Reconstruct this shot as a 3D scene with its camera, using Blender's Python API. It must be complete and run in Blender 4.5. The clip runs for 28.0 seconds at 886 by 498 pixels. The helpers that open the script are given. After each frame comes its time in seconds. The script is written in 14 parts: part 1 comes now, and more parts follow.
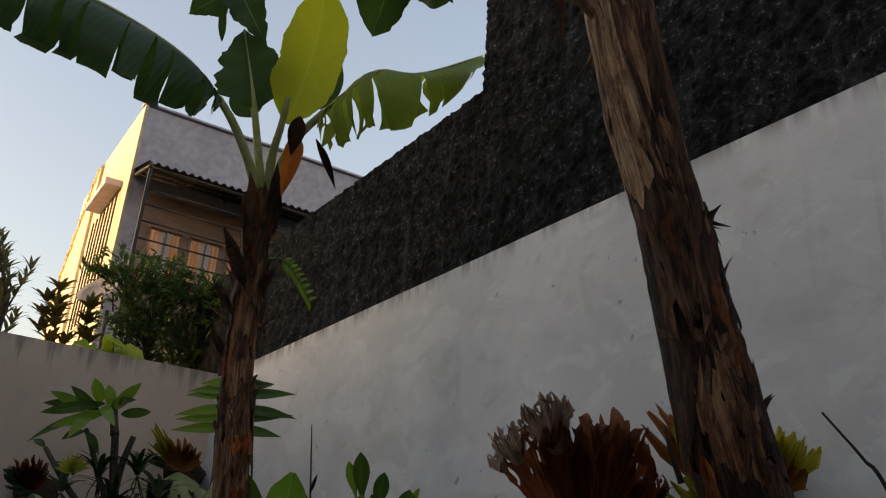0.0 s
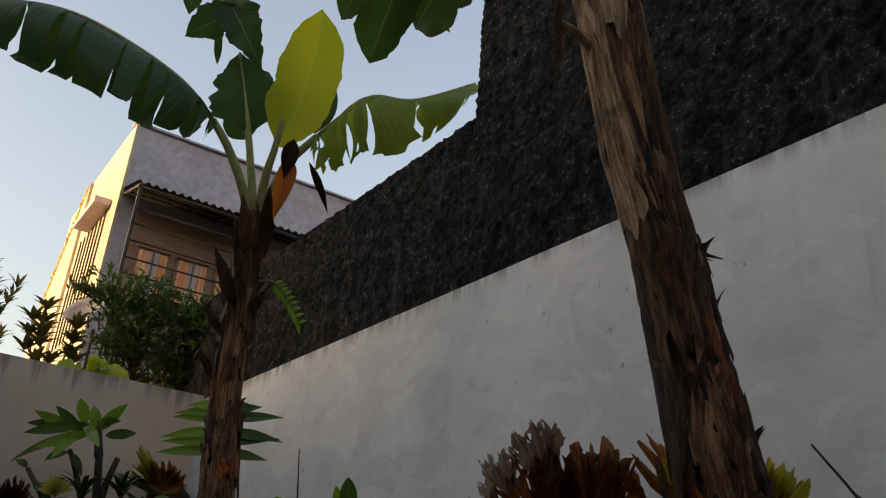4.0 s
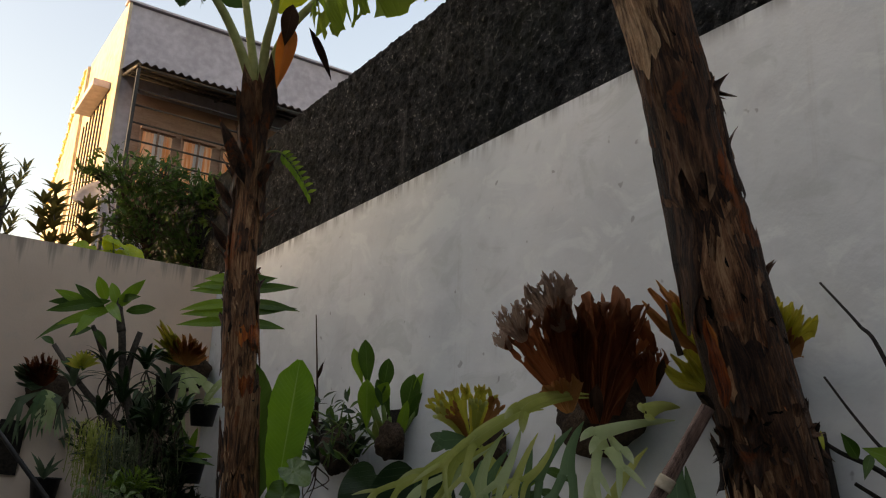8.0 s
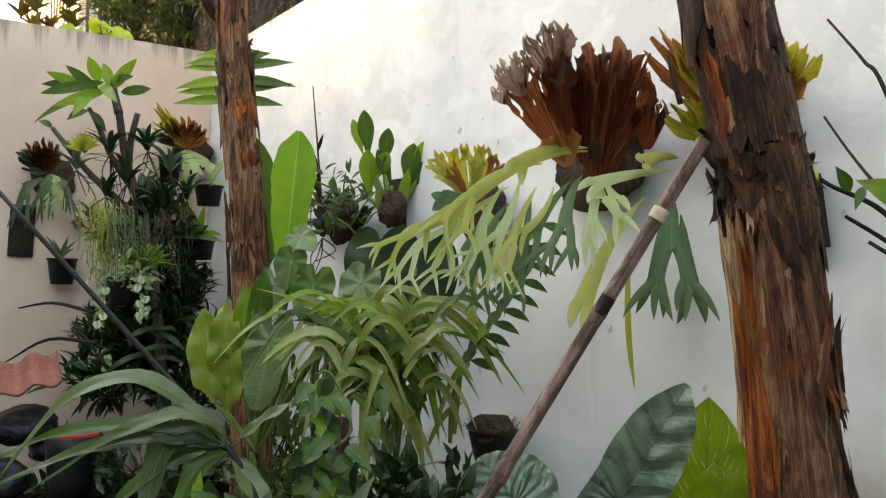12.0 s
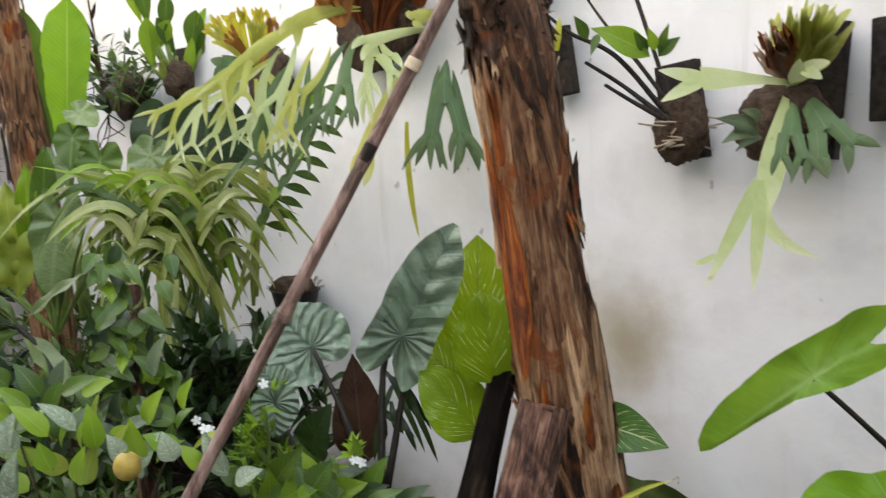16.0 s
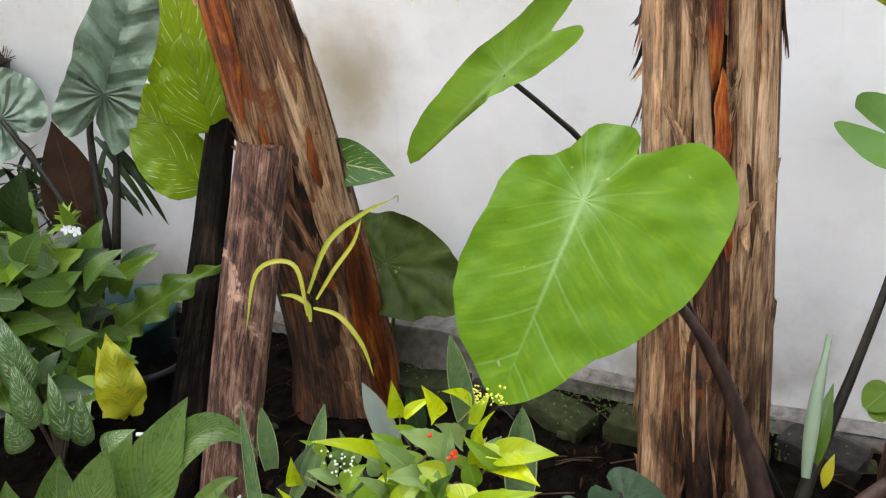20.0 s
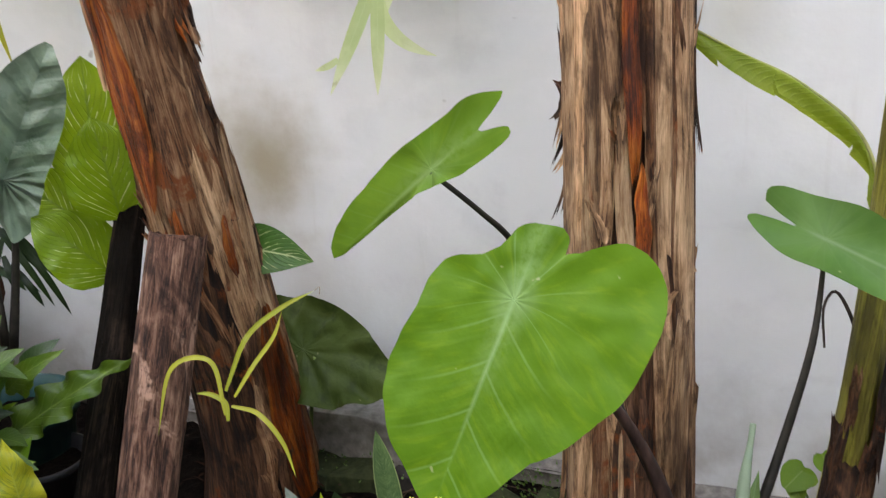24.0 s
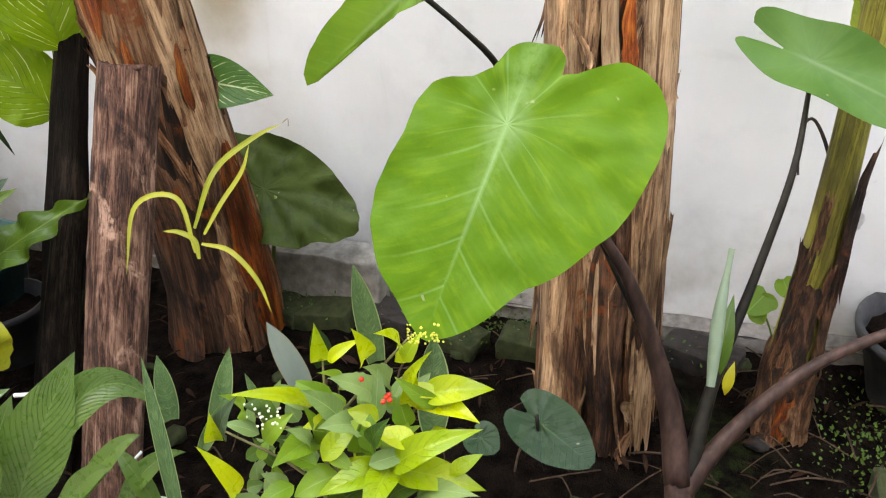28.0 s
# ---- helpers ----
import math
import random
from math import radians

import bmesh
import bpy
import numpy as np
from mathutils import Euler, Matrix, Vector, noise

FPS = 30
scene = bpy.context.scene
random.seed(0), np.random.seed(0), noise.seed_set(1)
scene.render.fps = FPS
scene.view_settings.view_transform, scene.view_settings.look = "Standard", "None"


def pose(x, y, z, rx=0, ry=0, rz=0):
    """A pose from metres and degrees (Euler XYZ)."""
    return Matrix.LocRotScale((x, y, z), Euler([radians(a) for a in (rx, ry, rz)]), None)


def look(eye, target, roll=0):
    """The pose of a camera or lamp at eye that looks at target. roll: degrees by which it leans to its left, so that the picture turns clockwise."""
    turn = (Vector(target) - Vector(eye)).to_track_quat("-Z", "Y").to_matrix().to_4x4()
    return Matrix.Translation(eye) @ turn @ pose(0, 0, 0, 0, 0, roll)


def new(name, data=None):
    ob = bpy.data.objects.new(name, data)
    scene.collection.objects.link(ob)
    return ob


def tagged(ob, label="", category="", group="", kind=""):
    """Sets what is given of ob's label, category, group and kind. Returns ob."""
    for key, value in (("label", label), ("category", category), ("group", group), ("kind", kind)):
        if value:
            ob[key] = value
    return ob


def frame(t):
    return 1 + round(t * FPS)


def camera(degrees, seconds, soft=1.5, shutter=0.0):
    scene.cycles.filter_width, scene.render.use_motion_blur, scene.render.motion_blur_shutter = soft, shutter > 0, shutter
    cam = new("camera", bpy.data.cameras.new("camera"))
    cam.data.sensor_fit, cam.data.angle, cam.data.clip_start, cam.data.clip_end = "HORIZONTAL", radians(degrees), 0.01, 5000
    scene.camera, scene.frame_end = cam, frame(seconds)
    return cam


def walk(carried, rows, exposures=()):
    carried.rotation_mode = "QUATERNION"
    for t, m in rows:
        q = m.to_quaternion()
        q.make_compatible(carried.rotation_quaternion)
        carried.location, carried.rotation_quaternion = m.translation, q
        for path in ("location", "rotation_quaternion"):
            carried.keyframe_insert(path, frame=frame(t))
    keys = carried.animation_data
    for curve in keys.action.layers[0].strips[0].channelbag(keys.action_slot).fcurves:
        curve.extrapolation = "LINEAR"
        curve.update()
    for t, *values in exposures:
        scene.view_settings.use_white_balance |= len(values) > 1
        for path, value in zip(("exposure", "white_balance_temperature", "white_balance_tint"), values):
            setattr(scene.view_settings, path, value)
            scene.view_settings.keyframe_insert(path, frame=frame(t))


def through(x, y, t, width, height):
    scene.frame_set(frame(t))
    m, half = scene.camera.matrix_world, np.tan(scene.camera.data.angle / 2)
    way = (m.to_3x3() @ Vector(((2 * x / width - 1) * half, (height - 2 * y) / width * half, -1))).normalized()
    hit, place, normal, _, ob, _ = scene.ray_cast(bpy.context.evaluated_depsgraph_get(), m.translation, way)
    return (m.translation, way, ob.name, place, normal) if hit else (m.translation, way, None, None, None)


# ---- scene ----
# ---- camera ----
cam = camera(55.0, 28.0, soft=1.15, shutter=0.25)
PATH = [
    (0.0, 0.0053, -0.0017, 1.5986, 112.355, -3.674, -33.973),
    (0.5, 0.0025, -0.0035, 1.5988, 113.091, -4.15, -34.124),
    (1.0, -0.0053, -0.0065, 1.5988, 113.002, -4.372, -34.388),
    (1.5, -0.0127, -0.0114, 1.5967, 113.802, -4.375, -34.526),
    (2.0, -0.0089, -0.0077, 1.5992, 113.908, -4.251, -34.687),
    (2.5, -0.0131, -0.009, 1.5994, 113.829, -4.248, -34.888),
    (3.0, -0.0147, -0.0036, 1.5967, 114.179, -4.292, -34.996),
    (3.5, -0.0167, -0.0035, 1.6006, 114.105, -4.266, -35.114),
    (5.5, -0.0262, -0.0046, 1.5938, 113.83, -3.977, -34.974),
    (6.0, -0.0331, 0.002, 1.5912, 113.663, -3.744, -34.89),
    (6.5, -0.0227, 0.016, 1.577, 112.589, -3.713, -34.264),
    (7.0, -0.0152, 0.0138, 1.5594, 108.744, -3.279, -34.076),
    (7.5, -0.013, 0.0186, 1.5455, 106.033, -2.787, -34.094),
    (8.0, -0.0139, 0.0152, 1.5411, 105.736, -2.506, -34.029),
    (8.5, -0.0165, 0.0149, 1.5381, 105.313, -2.355, -34.063),
    (9.0, -0.0198, 0.0148, 1.5313, 104.714, -2.245, -34.118),
    (9.5, -0.0171, 0.0128, 1.5189, 102.172, -2.209, -34.313),
    (10.0, 0.0006, 0.0115, 1.4775, 98.849, -1.607, -34.121),
    (10.5, 0.006, -0.0027, 1.4599, 95.104, -1.401, -34.009),
    (11.0, 0.0116, 0.0095, 1.4493, 93.544, -1.391, -33.682),
    (11.5, 0.0155, 0.0199, 1.4501, 92.849, -1.16, -33.616),
    (12.0, 0.0103, 0.0259, 1.4451, 91.683, -1.096, -33.657),
    (12.5, -0.0006, 0.0239, 1.4362, 89.761, -1.029, -33.787),
    (14.5, -0.0078, 0.0046, 1.4309, 86.608, 0.171, -34.182),
    (15.0, -0.0114, -0.0284, 1.4236, 86.64, 0.984, -34.134),
    (15.5, -0.0086, -0.0785, 1.4207, 84.649, 1.534, -38.432),
    (16.0, 0.0191, -0.1317, 1.3932, 83.245, 2.127, -45.732),
    (16.5, 0.0393, -0.162, 1.3682, 79.59, 3.255, -50.454),
    (17.0, 0.061, -0.1661, 1.3448, 74.803, 3.506, -54.424),
    (17.5, 0.0695, -0.1848, 1.3297, 74.031, 3.64, -59.215),
    (18.0, 0.0797, -0.1896, 1.3215, 70.857, 3.4, -60.93),
    (18.5, 0.0866, -0.1891, 1.308, 68.424, 3.51, -61.969),
    (19.0, 0.0882, -0.185, 1.3028, 68.279, 4.049, -61.965),
    (19.5, 0.0918, -0.1846, 1.3027, 68.151, 4.437, -61.909),
    (20.0, 0.0975, -0.1838, 1.2966, 67.061, 4.313, -62.714),
    (20.5, 0.0949, -0.1895, 1.299, 66.268, 3.948, -64.237),
    (21.0, 0.0901, -0.1857, 1.3183, 66.601, 3.58, -64.02),
    (21.5, 0.0814, -0.1709, 1.3455, 70.983, 2.171, -63.316),
    (23.5, 0.1123, -0.154, 1.3497, 73.279, 3.192, -64.853),
    (24.0, 0.1242, -0.1409, 1.3408, 70.891, 2.875, -68.787),
    (24.5, 0.127, -0.1269, 1.3066, 65.399, 4.266, -69.809),
    (25.0, 0.1365, -0.0973, 1.2825, 60.31, 4.234, -73.408),
    (25.5, 0.1289, -0.0638, 1.2823, 59.288, 2.727, -76.136),
    (26.0, 0.1212, -0.0561, 1.2889, 59.403, 2.052, -75.912),
    (26.5, 0.1207, -0.0575, 1.2941, 59.433, 1.386, -75.14),
    (27.0, 0.1201, -0.0605, 1.2963, 59.786, 1.402, -74.019),
    (27.5, 0.1234, -0.0568, 1.2991, 60.389, 1.671, -73.082),
    (28.0, 0.1269, -0.0578, 1.299, 60.483, 1.79, -73.042),
]
EXPOSURES = [(0.0, 1.6, 7700, 23), (6.2, 1.62, 7750, 23), (7.0, 1.8, 8000, 23), (9.0, 2.05, 8200, 23), (9.5, 2.15, 8350, 22), (10.0, 2.73, 8400, 22), (10.6, 3.27, 8300, 19), (11.0, 3.76, 8200, 18), (12.0, 4.09, 8350, 20), (15.0, 4.6, 8525, 23), (16.0, 4.72, 8550, 25), (19.0, 5.04, 8460, 25), (21.0, 5.1, 8460, 25), (24.0, 4.78, 8360, 26), (25.0, 5.18, 8760, 25), (28.0, 5.3, 8860, 25)]
walk(cam, [(t, pose(x, y, z, rx, ry, rz)) for t, x, y, z, rx, ry, rz in PATH], EXPOSURES)

# ---- light: a low warm sun from the west, blue sky, garden shaded by an added wall ----
world = bpy.data.worlds.new("sky")
world.use_nodes = True
scene.world = world
wt = world.node_tree
sky = wt.nodes.new("ShaderNodeTexSky")
sky.sky_type = "NISHITA"
sky.sun_disc = False
sky.sun_elevation = radians(10)
sky.sun_rotation = radians(-78)
sky.air_density, sky.dust_density, sky.ozone_density = 1.2, 3.5, 1.0
wt.links.new(sky.outputs[0], wt.nodes["Background"].inputs[0])
wt.nodes["Background"].inputs[1].default_value = 0.15
sun = new("sun", bpy.data.lights.new("sun", "SUN"))
sun.data.energy, sun.data.angle, sun.data.color = 2.2, radians(0.6), (1.0, 0.74, 0.42)
sun.matrix_world = look((-60, 12, 10.8), (0, 0, 0))

# ---- materials ----
class Tree:
    """A short way to write node trees."""

    def __init__(self, name):
        self.mat = bpy.data.materials.new(name)
        self.mat.use_nodes = True
        self.nt = self.mat.node_tree
        self.nt.nodes.clear()
        self.out = self.nt.nodes.new("ShaderNodeOutputMaterial")

    def put(self, socket, v):
        if isinstance(v, bpy.types.NodeSocket):
            self.nt.links.new(v, socket)
        elif isinstance(v, (tuple, list)) and len(v) == 3 and socket.type == "RGBA":
            socket.default_value = (*v, 1.0)
        else:
            socket.default_value = v

    def add(self, kind, ins=None, **props):
        n = self.nt.nodes.new("ShaderNode" + kind)
        for k, v in props.items():
            setattr(n, k, v)
        for k, v in (ins or {}).items():
            self.put(n.inputs[k], v)
        return n

    def math(self, op, a, b=0.0, c=0.0, clamp=False):
        return self.add("Math", {0: a, 1: b, 2: c}, operation=op, use_clamp=clamp).outputs[0]

    def step(self, v, a, b):
        """0 where v is a, 1 where it is b, smooth between."""
        return self.add("MapRange", {0: v, 1: a, 2: b, 3: 0.0, 4: 1.0}, interpolation_type="SMOOTHSTEP").outputs[0]

    def mix(self, f, a, b, blend="MIX"):
        n = self.add("Mix", data_type="RGBA", blend_type=blend)
        self.put(n.inputs[0], f), self.put(n.inputs[6], a), self.put(n.inputs[7], b)
        return n.outputs[2]

    def noise(self, vec, scale, detail=4.0, rough=0.55, distort=0.0):
        return self.add("TexNoise", {"Vector": vec, "Scale": scale, "Detail": detail, "Roughness": rough, "Distortion": distort}).outputs[0]

    def coords(self, scale=(1, 1, 1), which="Object"):
        t = self.add("TexCoord").outputs[which]
        return self.add("Mapping", {"Vector": t, "Scale": scale}).outputs[0]

    def ramp(self, f, *stops):
        n = self.add("ValToRGB", {0: f})
        el = n.color_ramp.elements
        while len(el) < len(stops):
            el.new(0.5)
        for e, (p, c) in zip(el, stops):
            e.position, e.color = p, (*c, 1)
        return n.outputs[0]

    def bump(self, height, strength=0.4, dist=0.01):
        return self.add("Bump", {"Height": height, "Strength": strength, "Distance": dist}).outputs[0]

    def done(self, colour, rough=0.6, normal=None, metal=0.0, spec=0.5, through=0.0, through_colour=None, coat=0.0):
        p = self.add("BsdfPrincipled", {"Base Color": colour, "Roughness": rough, "Metallic": metal, "Specular IOR Level": spec, "Coat Weight": coat})
        if normal:
            self.put(p.inputs["Normal"], normal)
        shader = p.outputs[0]
        if through:
            t = self.add("BsdfTranslucent", {"Color": through_colour or colour})
            if normal:
                self.put(t.inputs["Normal"], normal)
            m = self.add("MixShader", {0: through, 1: shader, 2: t.outputs[0]})
            shader = m.outputs[0]
        self.nt.links.new(shader, self.out.inputs[0])
        return self.mat

    def random(self):
        return self.add("ObjectInfo").outputs["Random"]


def plain(name, a, b, scale=30.0, rough=0.6, bump=0.3, dist=0.003, stretch=(1, 1, 1), metal=0.0, spec=0.25, big=3.0):
    """Two tones mixed by a fine and a broad grain."""
    t = Tree(name)
    v = t.coords(stretch)
    fine, broad = t.noise(v, scale, 6), t.noise(v, big, 3)
    f = t.math("ADD", t.math("MULTIPLY", fine, 0.6), t.math("MULTIPLY", broad, 0.5))
    c = t.mix(t.step(f, 0.35, 0.75), a, b)
    c = t.mix(t.math("MULTIPLY", t.math("SUBTRACT", t.random(), 0.5, clamp=False), 0.25), c, (0.5, 0.5, 0.5), "OVERLAY")
    return t.done(c, rough, t.bump(fine, bump, dist), metal, spec)


# soft tinted patches: place on the wall, radius, strength, colour
SOFT_PATCHES = [((1.155, 0.84), 0.25, 0.85, (0.3, 0.25, 0.15)), ((1.031, 0.462), 0.22, 0.35, (0.36, 0.31, 0.25)), ((-0.038, 1.188), 0.16, 0.35, (0.3, 0.3, 0.18)), ((-0.285, -0.021), 0.3, 0.3, (0.42, 0.38, 0.32)), ((2.149, 0.011), 0.35, 0.4, (0.35, 0.32, 0.28)), ((0.726, 0.554), 0.2, 0.2, (0.45, 0.42, 0.38))]


def white_wall_mat():
    t = Tree("white_limewash")
    v = t.coords()
    broad, mid, fine = t.noise(v, 0.9, 4, 0.6), t.noise(v, 5.0, 5, 0.6), t.noise(v, 60.0, 4)
    run = t.noise(t.coords((1, 7.0, 0.5)), 2.2, 5, 0.6)
    c = t.mix(t.step(broad, 0.35, 0.7), (0.668, 0.697, 0.70), (0.79, 0.822, 0.825))
    c = t.mix(t.math("MULTIPLY", t.step(mid, 0.50, 0.70), 0.42), c, (0.59, 0.61, 0.62))
    c = t.mix(t.math("MULTIPLY", t.step(run, 0.60, 0.78), 0.35), c, (0.50, 0.49, 0.46))
    smear = t.noise(t.coords((1, 1.3, 2.2)), 1.5, 6, 0.62, 0.5)
    c = t.mix(t.math("MULTIPLY", t.step(smear, 0.50, 0.66), 0.40), c, (0.83, 0.85, 0.86))
    c = t.mix(t.math("MULTIPLY", t.step(smear, 0.45, 0.30), 0.35), c, (0.56, 0.575, 0.575))
    z = t.add("SeparateXYZ", {0: t.add("NewGeometry").outputs["Position"]}).outputs[2]
    # smeary highlights and duller brushed patches painted on the upper wall
    upper, brush = t.step(z, 1.5, 2.0), t.noise(t.coords((1, 1.0, 1.6)), 3.2, 6, 0.66, 0.8)
    c = t.mix(t.math("MULTIPLY", t.math("MULTIPLY", t.step(brush, 0.54, 0.64), upper), 0.55), c, (0.83, 0.87, 0.85))
    c = t.mix(t.math("MULTIPLY", t.math("MULTIPLY", t.step(brush, 0.46, 0.36), upper), 0.40), c, (0.53, 0.57, 0.55))
    top = t.math("MULTIPLY", t.step(z, 2.93, 3.05), t.step(run, 0.40, 0.62))
    c = t.mix(t.math("MULTIPLY", top, 0.75), c, (0.12, 0.115, 0.10))
    foot = t.math("MULTIPLY", t.step(z, 0.42, 0.02), t.step(mid, 0.30, 0.65))
    c = t.mix(t.math("MULTIPLY", foot, 0.75), c, (0.33, 0.30, 0.25))
    spot = t.step(t.noise(v, 17.0, 2, 0.4), 0.735, 0.775)
    c = t.mix(t.math("MULTIPLY", spot, 0.5), c, (0.20, 0.19, 0.18))
    pos = t.add("NewGeometry").outputs["Position"]
    for (sy, sz), rad, amount, tint in SOFT_PATCHES:
        near = t.add("VectorMath", {0: t.add("VectorMath", {0: pos, 1: (2.04, sy, sz)}, operation="SUBTRACT").outputs[0], 1: (0.0, 1.0, 0.8)}, operation="MULTIPLY").outputs[0]
        d = t.add("VectorMath", {0: near}, operation="LENGTH").outputs["Value"]
        d = t.math("MULTIPLY_ADD", t.math("SUBTRACT", mid, 0.5), rad * 0.9, d)
        c = t.mix(t.math("MULTIPLY", t.step(d, rad, 0.0), amount), c, tint)
    h = t.math("ADD", t.math("MULTIPLY", mid, 1.0), t.math("MULTIPLY", fine, 0.12))
    return t.done(c, t.math("MULTIPLY_ADD", mid, 0.35, 0.40), t.bump(h, 0.22, 0.02), spec=0.20)


def pink_wall_mat():
    t = Tree("faded_peach_render")
    v = t.coords()
    broad, mid, fine = t.noise(v, 1.1, 4, 0.6), t.noise(v, 6.0, 5, 0.65), t.noise(v, 80.0, 4)
    run = t.noise(t.coords((7.0, 1, 0.35)), 2.4, 4, 0.6)
    c = t.mix(t.step(broad, 0.35, 0.7), (0.62, 0.465, 0.365), (0.72, 0.565, 0.455))
    c = t.mix(t.math("MULTIPLY", t.step(mid, 0.5, 0.75), 0.4), c, (0.50, 0.42, 0.35))
    z = t.add("SeparateXYZ", {0: t.add("NewGeometry").outputs["Position"]}).outputs[2]
    edge = t.step(t.math("ADD", z, t.math("MULTIPLY", t.math("SUBTRACT", run, 0.5), 0.8)), 2.95, 3.14)
    c = t.mix(t.math("MULTIPLY", edge, 0.55), c, (0.10, 0.085, 0.07))
    foot = t.math("MULTIPLY", t.step(z, 0.8, 0.0), t.step(mid, 0.3, 0.65))
    c = t.mix(t.math("MULTIPLY", foot, 0.6), c, (0.30, 0.26, 0.21))
    return t.done(c, 0.85, t.bump(t.math("ADD", mid, t.math("MULTIPLY", fine, 0.3)), 0.3, 0.01), spec=0.25)


def black_render_mat():
    t = Tree("sooty_rough_render")
    v = t.coords()
    broad, mid, fine = t.noise(v, 1.3, 5, 0.6), t.noise(v, 14.0, 6, 0.65), t.noise(v, 48.0, 5, 0.65)
    streak = t.noise(t.coords((1, 6.0, 0.6)), 2.0, 5, 0.6)
    c = t.mix(t.step(mid, 0.35, 0.7), (0.0014, 0.0016, 0.0018), (0.027, 0.030, 0.032))
    c = t.mix(t.math("MULTIPLY", t.step(broad, 0.52, 0.7), 0.45), c, (0.014, 0.017, 0.010))
    c = t.mix(t.math("MULTIPLY", t.step(streak, 0.56, 0.72), 0.30), c, (0.10, 0.105, 0.105))
    speck = t.math("MULTIPLY", t.step(fine, 0.56, 0.66), t.step(mid, 0.45, 0.6))
    c = t.mix(t.math("MULTIPLY", speck, 0.8), c, (0.19, 0.192, 0.18))
    h = t.math("ADD", mid, t.math("MULTIPLY", fine, 0.5))
    return t.done(c, 0.95, t.bump(h, 1.0, 0.03), spec=0.2)


def soil_mat():
    t = Tree("damp_dark_soil")
    v = t.coords()
    broad, mid, fine = t.noise(v, 2.0, 4), t.noise(v, 18.0, 6, 0.65), t.noise(v, 120.0, 5)
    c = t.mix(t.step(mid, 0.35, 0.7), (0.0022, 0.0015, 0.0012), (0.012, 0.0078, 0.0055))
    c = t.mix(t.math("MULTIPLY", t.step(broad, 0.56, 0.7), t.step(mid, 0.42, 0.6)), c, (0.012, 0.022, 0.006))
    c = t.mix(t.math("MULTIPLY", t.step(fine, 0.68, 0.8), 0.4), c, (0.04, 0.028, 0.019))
    return t.done(c, 0.8, t.bump(t.math("ADD", mid, t.math("MULTIPLY", fine, 0.6)), 0.9, 0.02), spec=0.03)


def fibre_mat(name, dark, mid, pale, accent=None, gloss=0.55, accent_at=0.58, dark_at=0.5, along=1.6, spec=0.28):
    """Dry banana sheath or timber: streaks along the stem (uv: metres around, metres along)."""
    t = Tree(name)
    uv = t.add("UVMap", uv_map="uv").outputs[0]
    offset = t.add("CombineXYZ", {0: t.math("MULTIPLY", t.random(), 7.0), 1: t.math("MULTIPLY", t.random(), 13.0), 2: 0.0}).outputs[0]
    base = t.add("VectorMath", {0: uv, 1: offset}, operation="ADD").outputs[0]
    fine = t.noise(t.add("Mapping", {"Vector": base, "Scale": (420, 7 * along, 1)}).outputs[0], 1.0, 5, 0.7, 0.5)
    streak = t.noise(t.add("Mapping", {"Vector": base, "Scale": (70, 3.2 * along, 1)}).outputs[0], 1.0, 6, 0.65, 0.9)
    shift = t.add("VectorMath", {0: t.coords(), 1: offset}, operation="ADD").outputs[0]
    patch = t.noise(t.add("Mapping", {"Vector": shift, "Scale": (1, 1, 0.4)}).outputs[0], 8.0, 7, 0.65, 0.9)
    blot = t.noise(t.coords((1, 1, 0.7)), 6.5, 6, 0.65, 0.9)
    tone = t.noise(t.add("Mapping", {"Vector": shift, "Scale": (1, 1, 0.22)}).outputs[0], 20.0, 7, 0.7, 0.8)
    f = t.math("ADD", t.math("MULTIPLY", streak, 0.38), t.math("MULTIPLY", fine, 0.26))
    f = t.math("ADD", f, t.math("MULTIPLY", tone, 0.36))
    c = t.ramp(f, (0.425, dark), (0.50, mid), (0.585, pale))
    zone = t.noise(t.coords((1, 1, 0.55)), 4.6, 6, 0.62, 0.7)
    c = t.mix(t.math("MULTIPLY", t.step(zone, 0.52, 0.64), 0.80), c, t.mix(t.step(f, 0.42, 0.60), mid, pale))
    c = t.mix(t.math("MULTIPLY", t.step(zone, 0.47, 0.37), 0.88), c, t.mix(t.step(f, 0.45, 0.66), dark, mid))
    c = t.mix(t.math("MULTIPLY", t.step(patch, dark_at, dark_at + 0.12), 0.85), c, t.mix(t.step(fine, 0.4, 0.7), dark, mid))
    if accent:
        c = t.mix(t.math("MULTIPLY", t.step(blot, accent_at, accent_at + 0.07), t.step(tone, 0.36, 0.52)), c, accent)
    crack = t.math("SUBTRACT", 1.0, t.step(t.math("ABSOLUTE", t.math("SUBTRACT", streak, 0.47)), 0.0, 0.016))
    crack = t.math("MULTIPLY", crack, t.step(tone, 0.62, 0.46))
    c = t.mix(t.math("MULTIPLY", crack, 0.9), c, tuple(0.5 * q for q in dark))
    piece = t.math("MULTIPLY_ADD", t.random(), 0.75, 0.78)
    c = t.mix(1.0, c, t.add("CombineXYZ", {0: piece, 1: piece, 2: piece}).outputs[0], "MULTIPLY")
    h = t.math("ADD", t.math("ADD", streak, t.math("MULTIPLY", tone, 1.2)), t.math("MULTIPLY", fine, 0.6))
    h = t.math("SUBTRACT", h, t.math("MULTIPLY", crack, 0.5))
    return t.done(c, t.math("MULTIPLY_ADD", fine, 0.3, gloss - 0.1), t.bump(h, 0.9, 0.014), spec=spec)


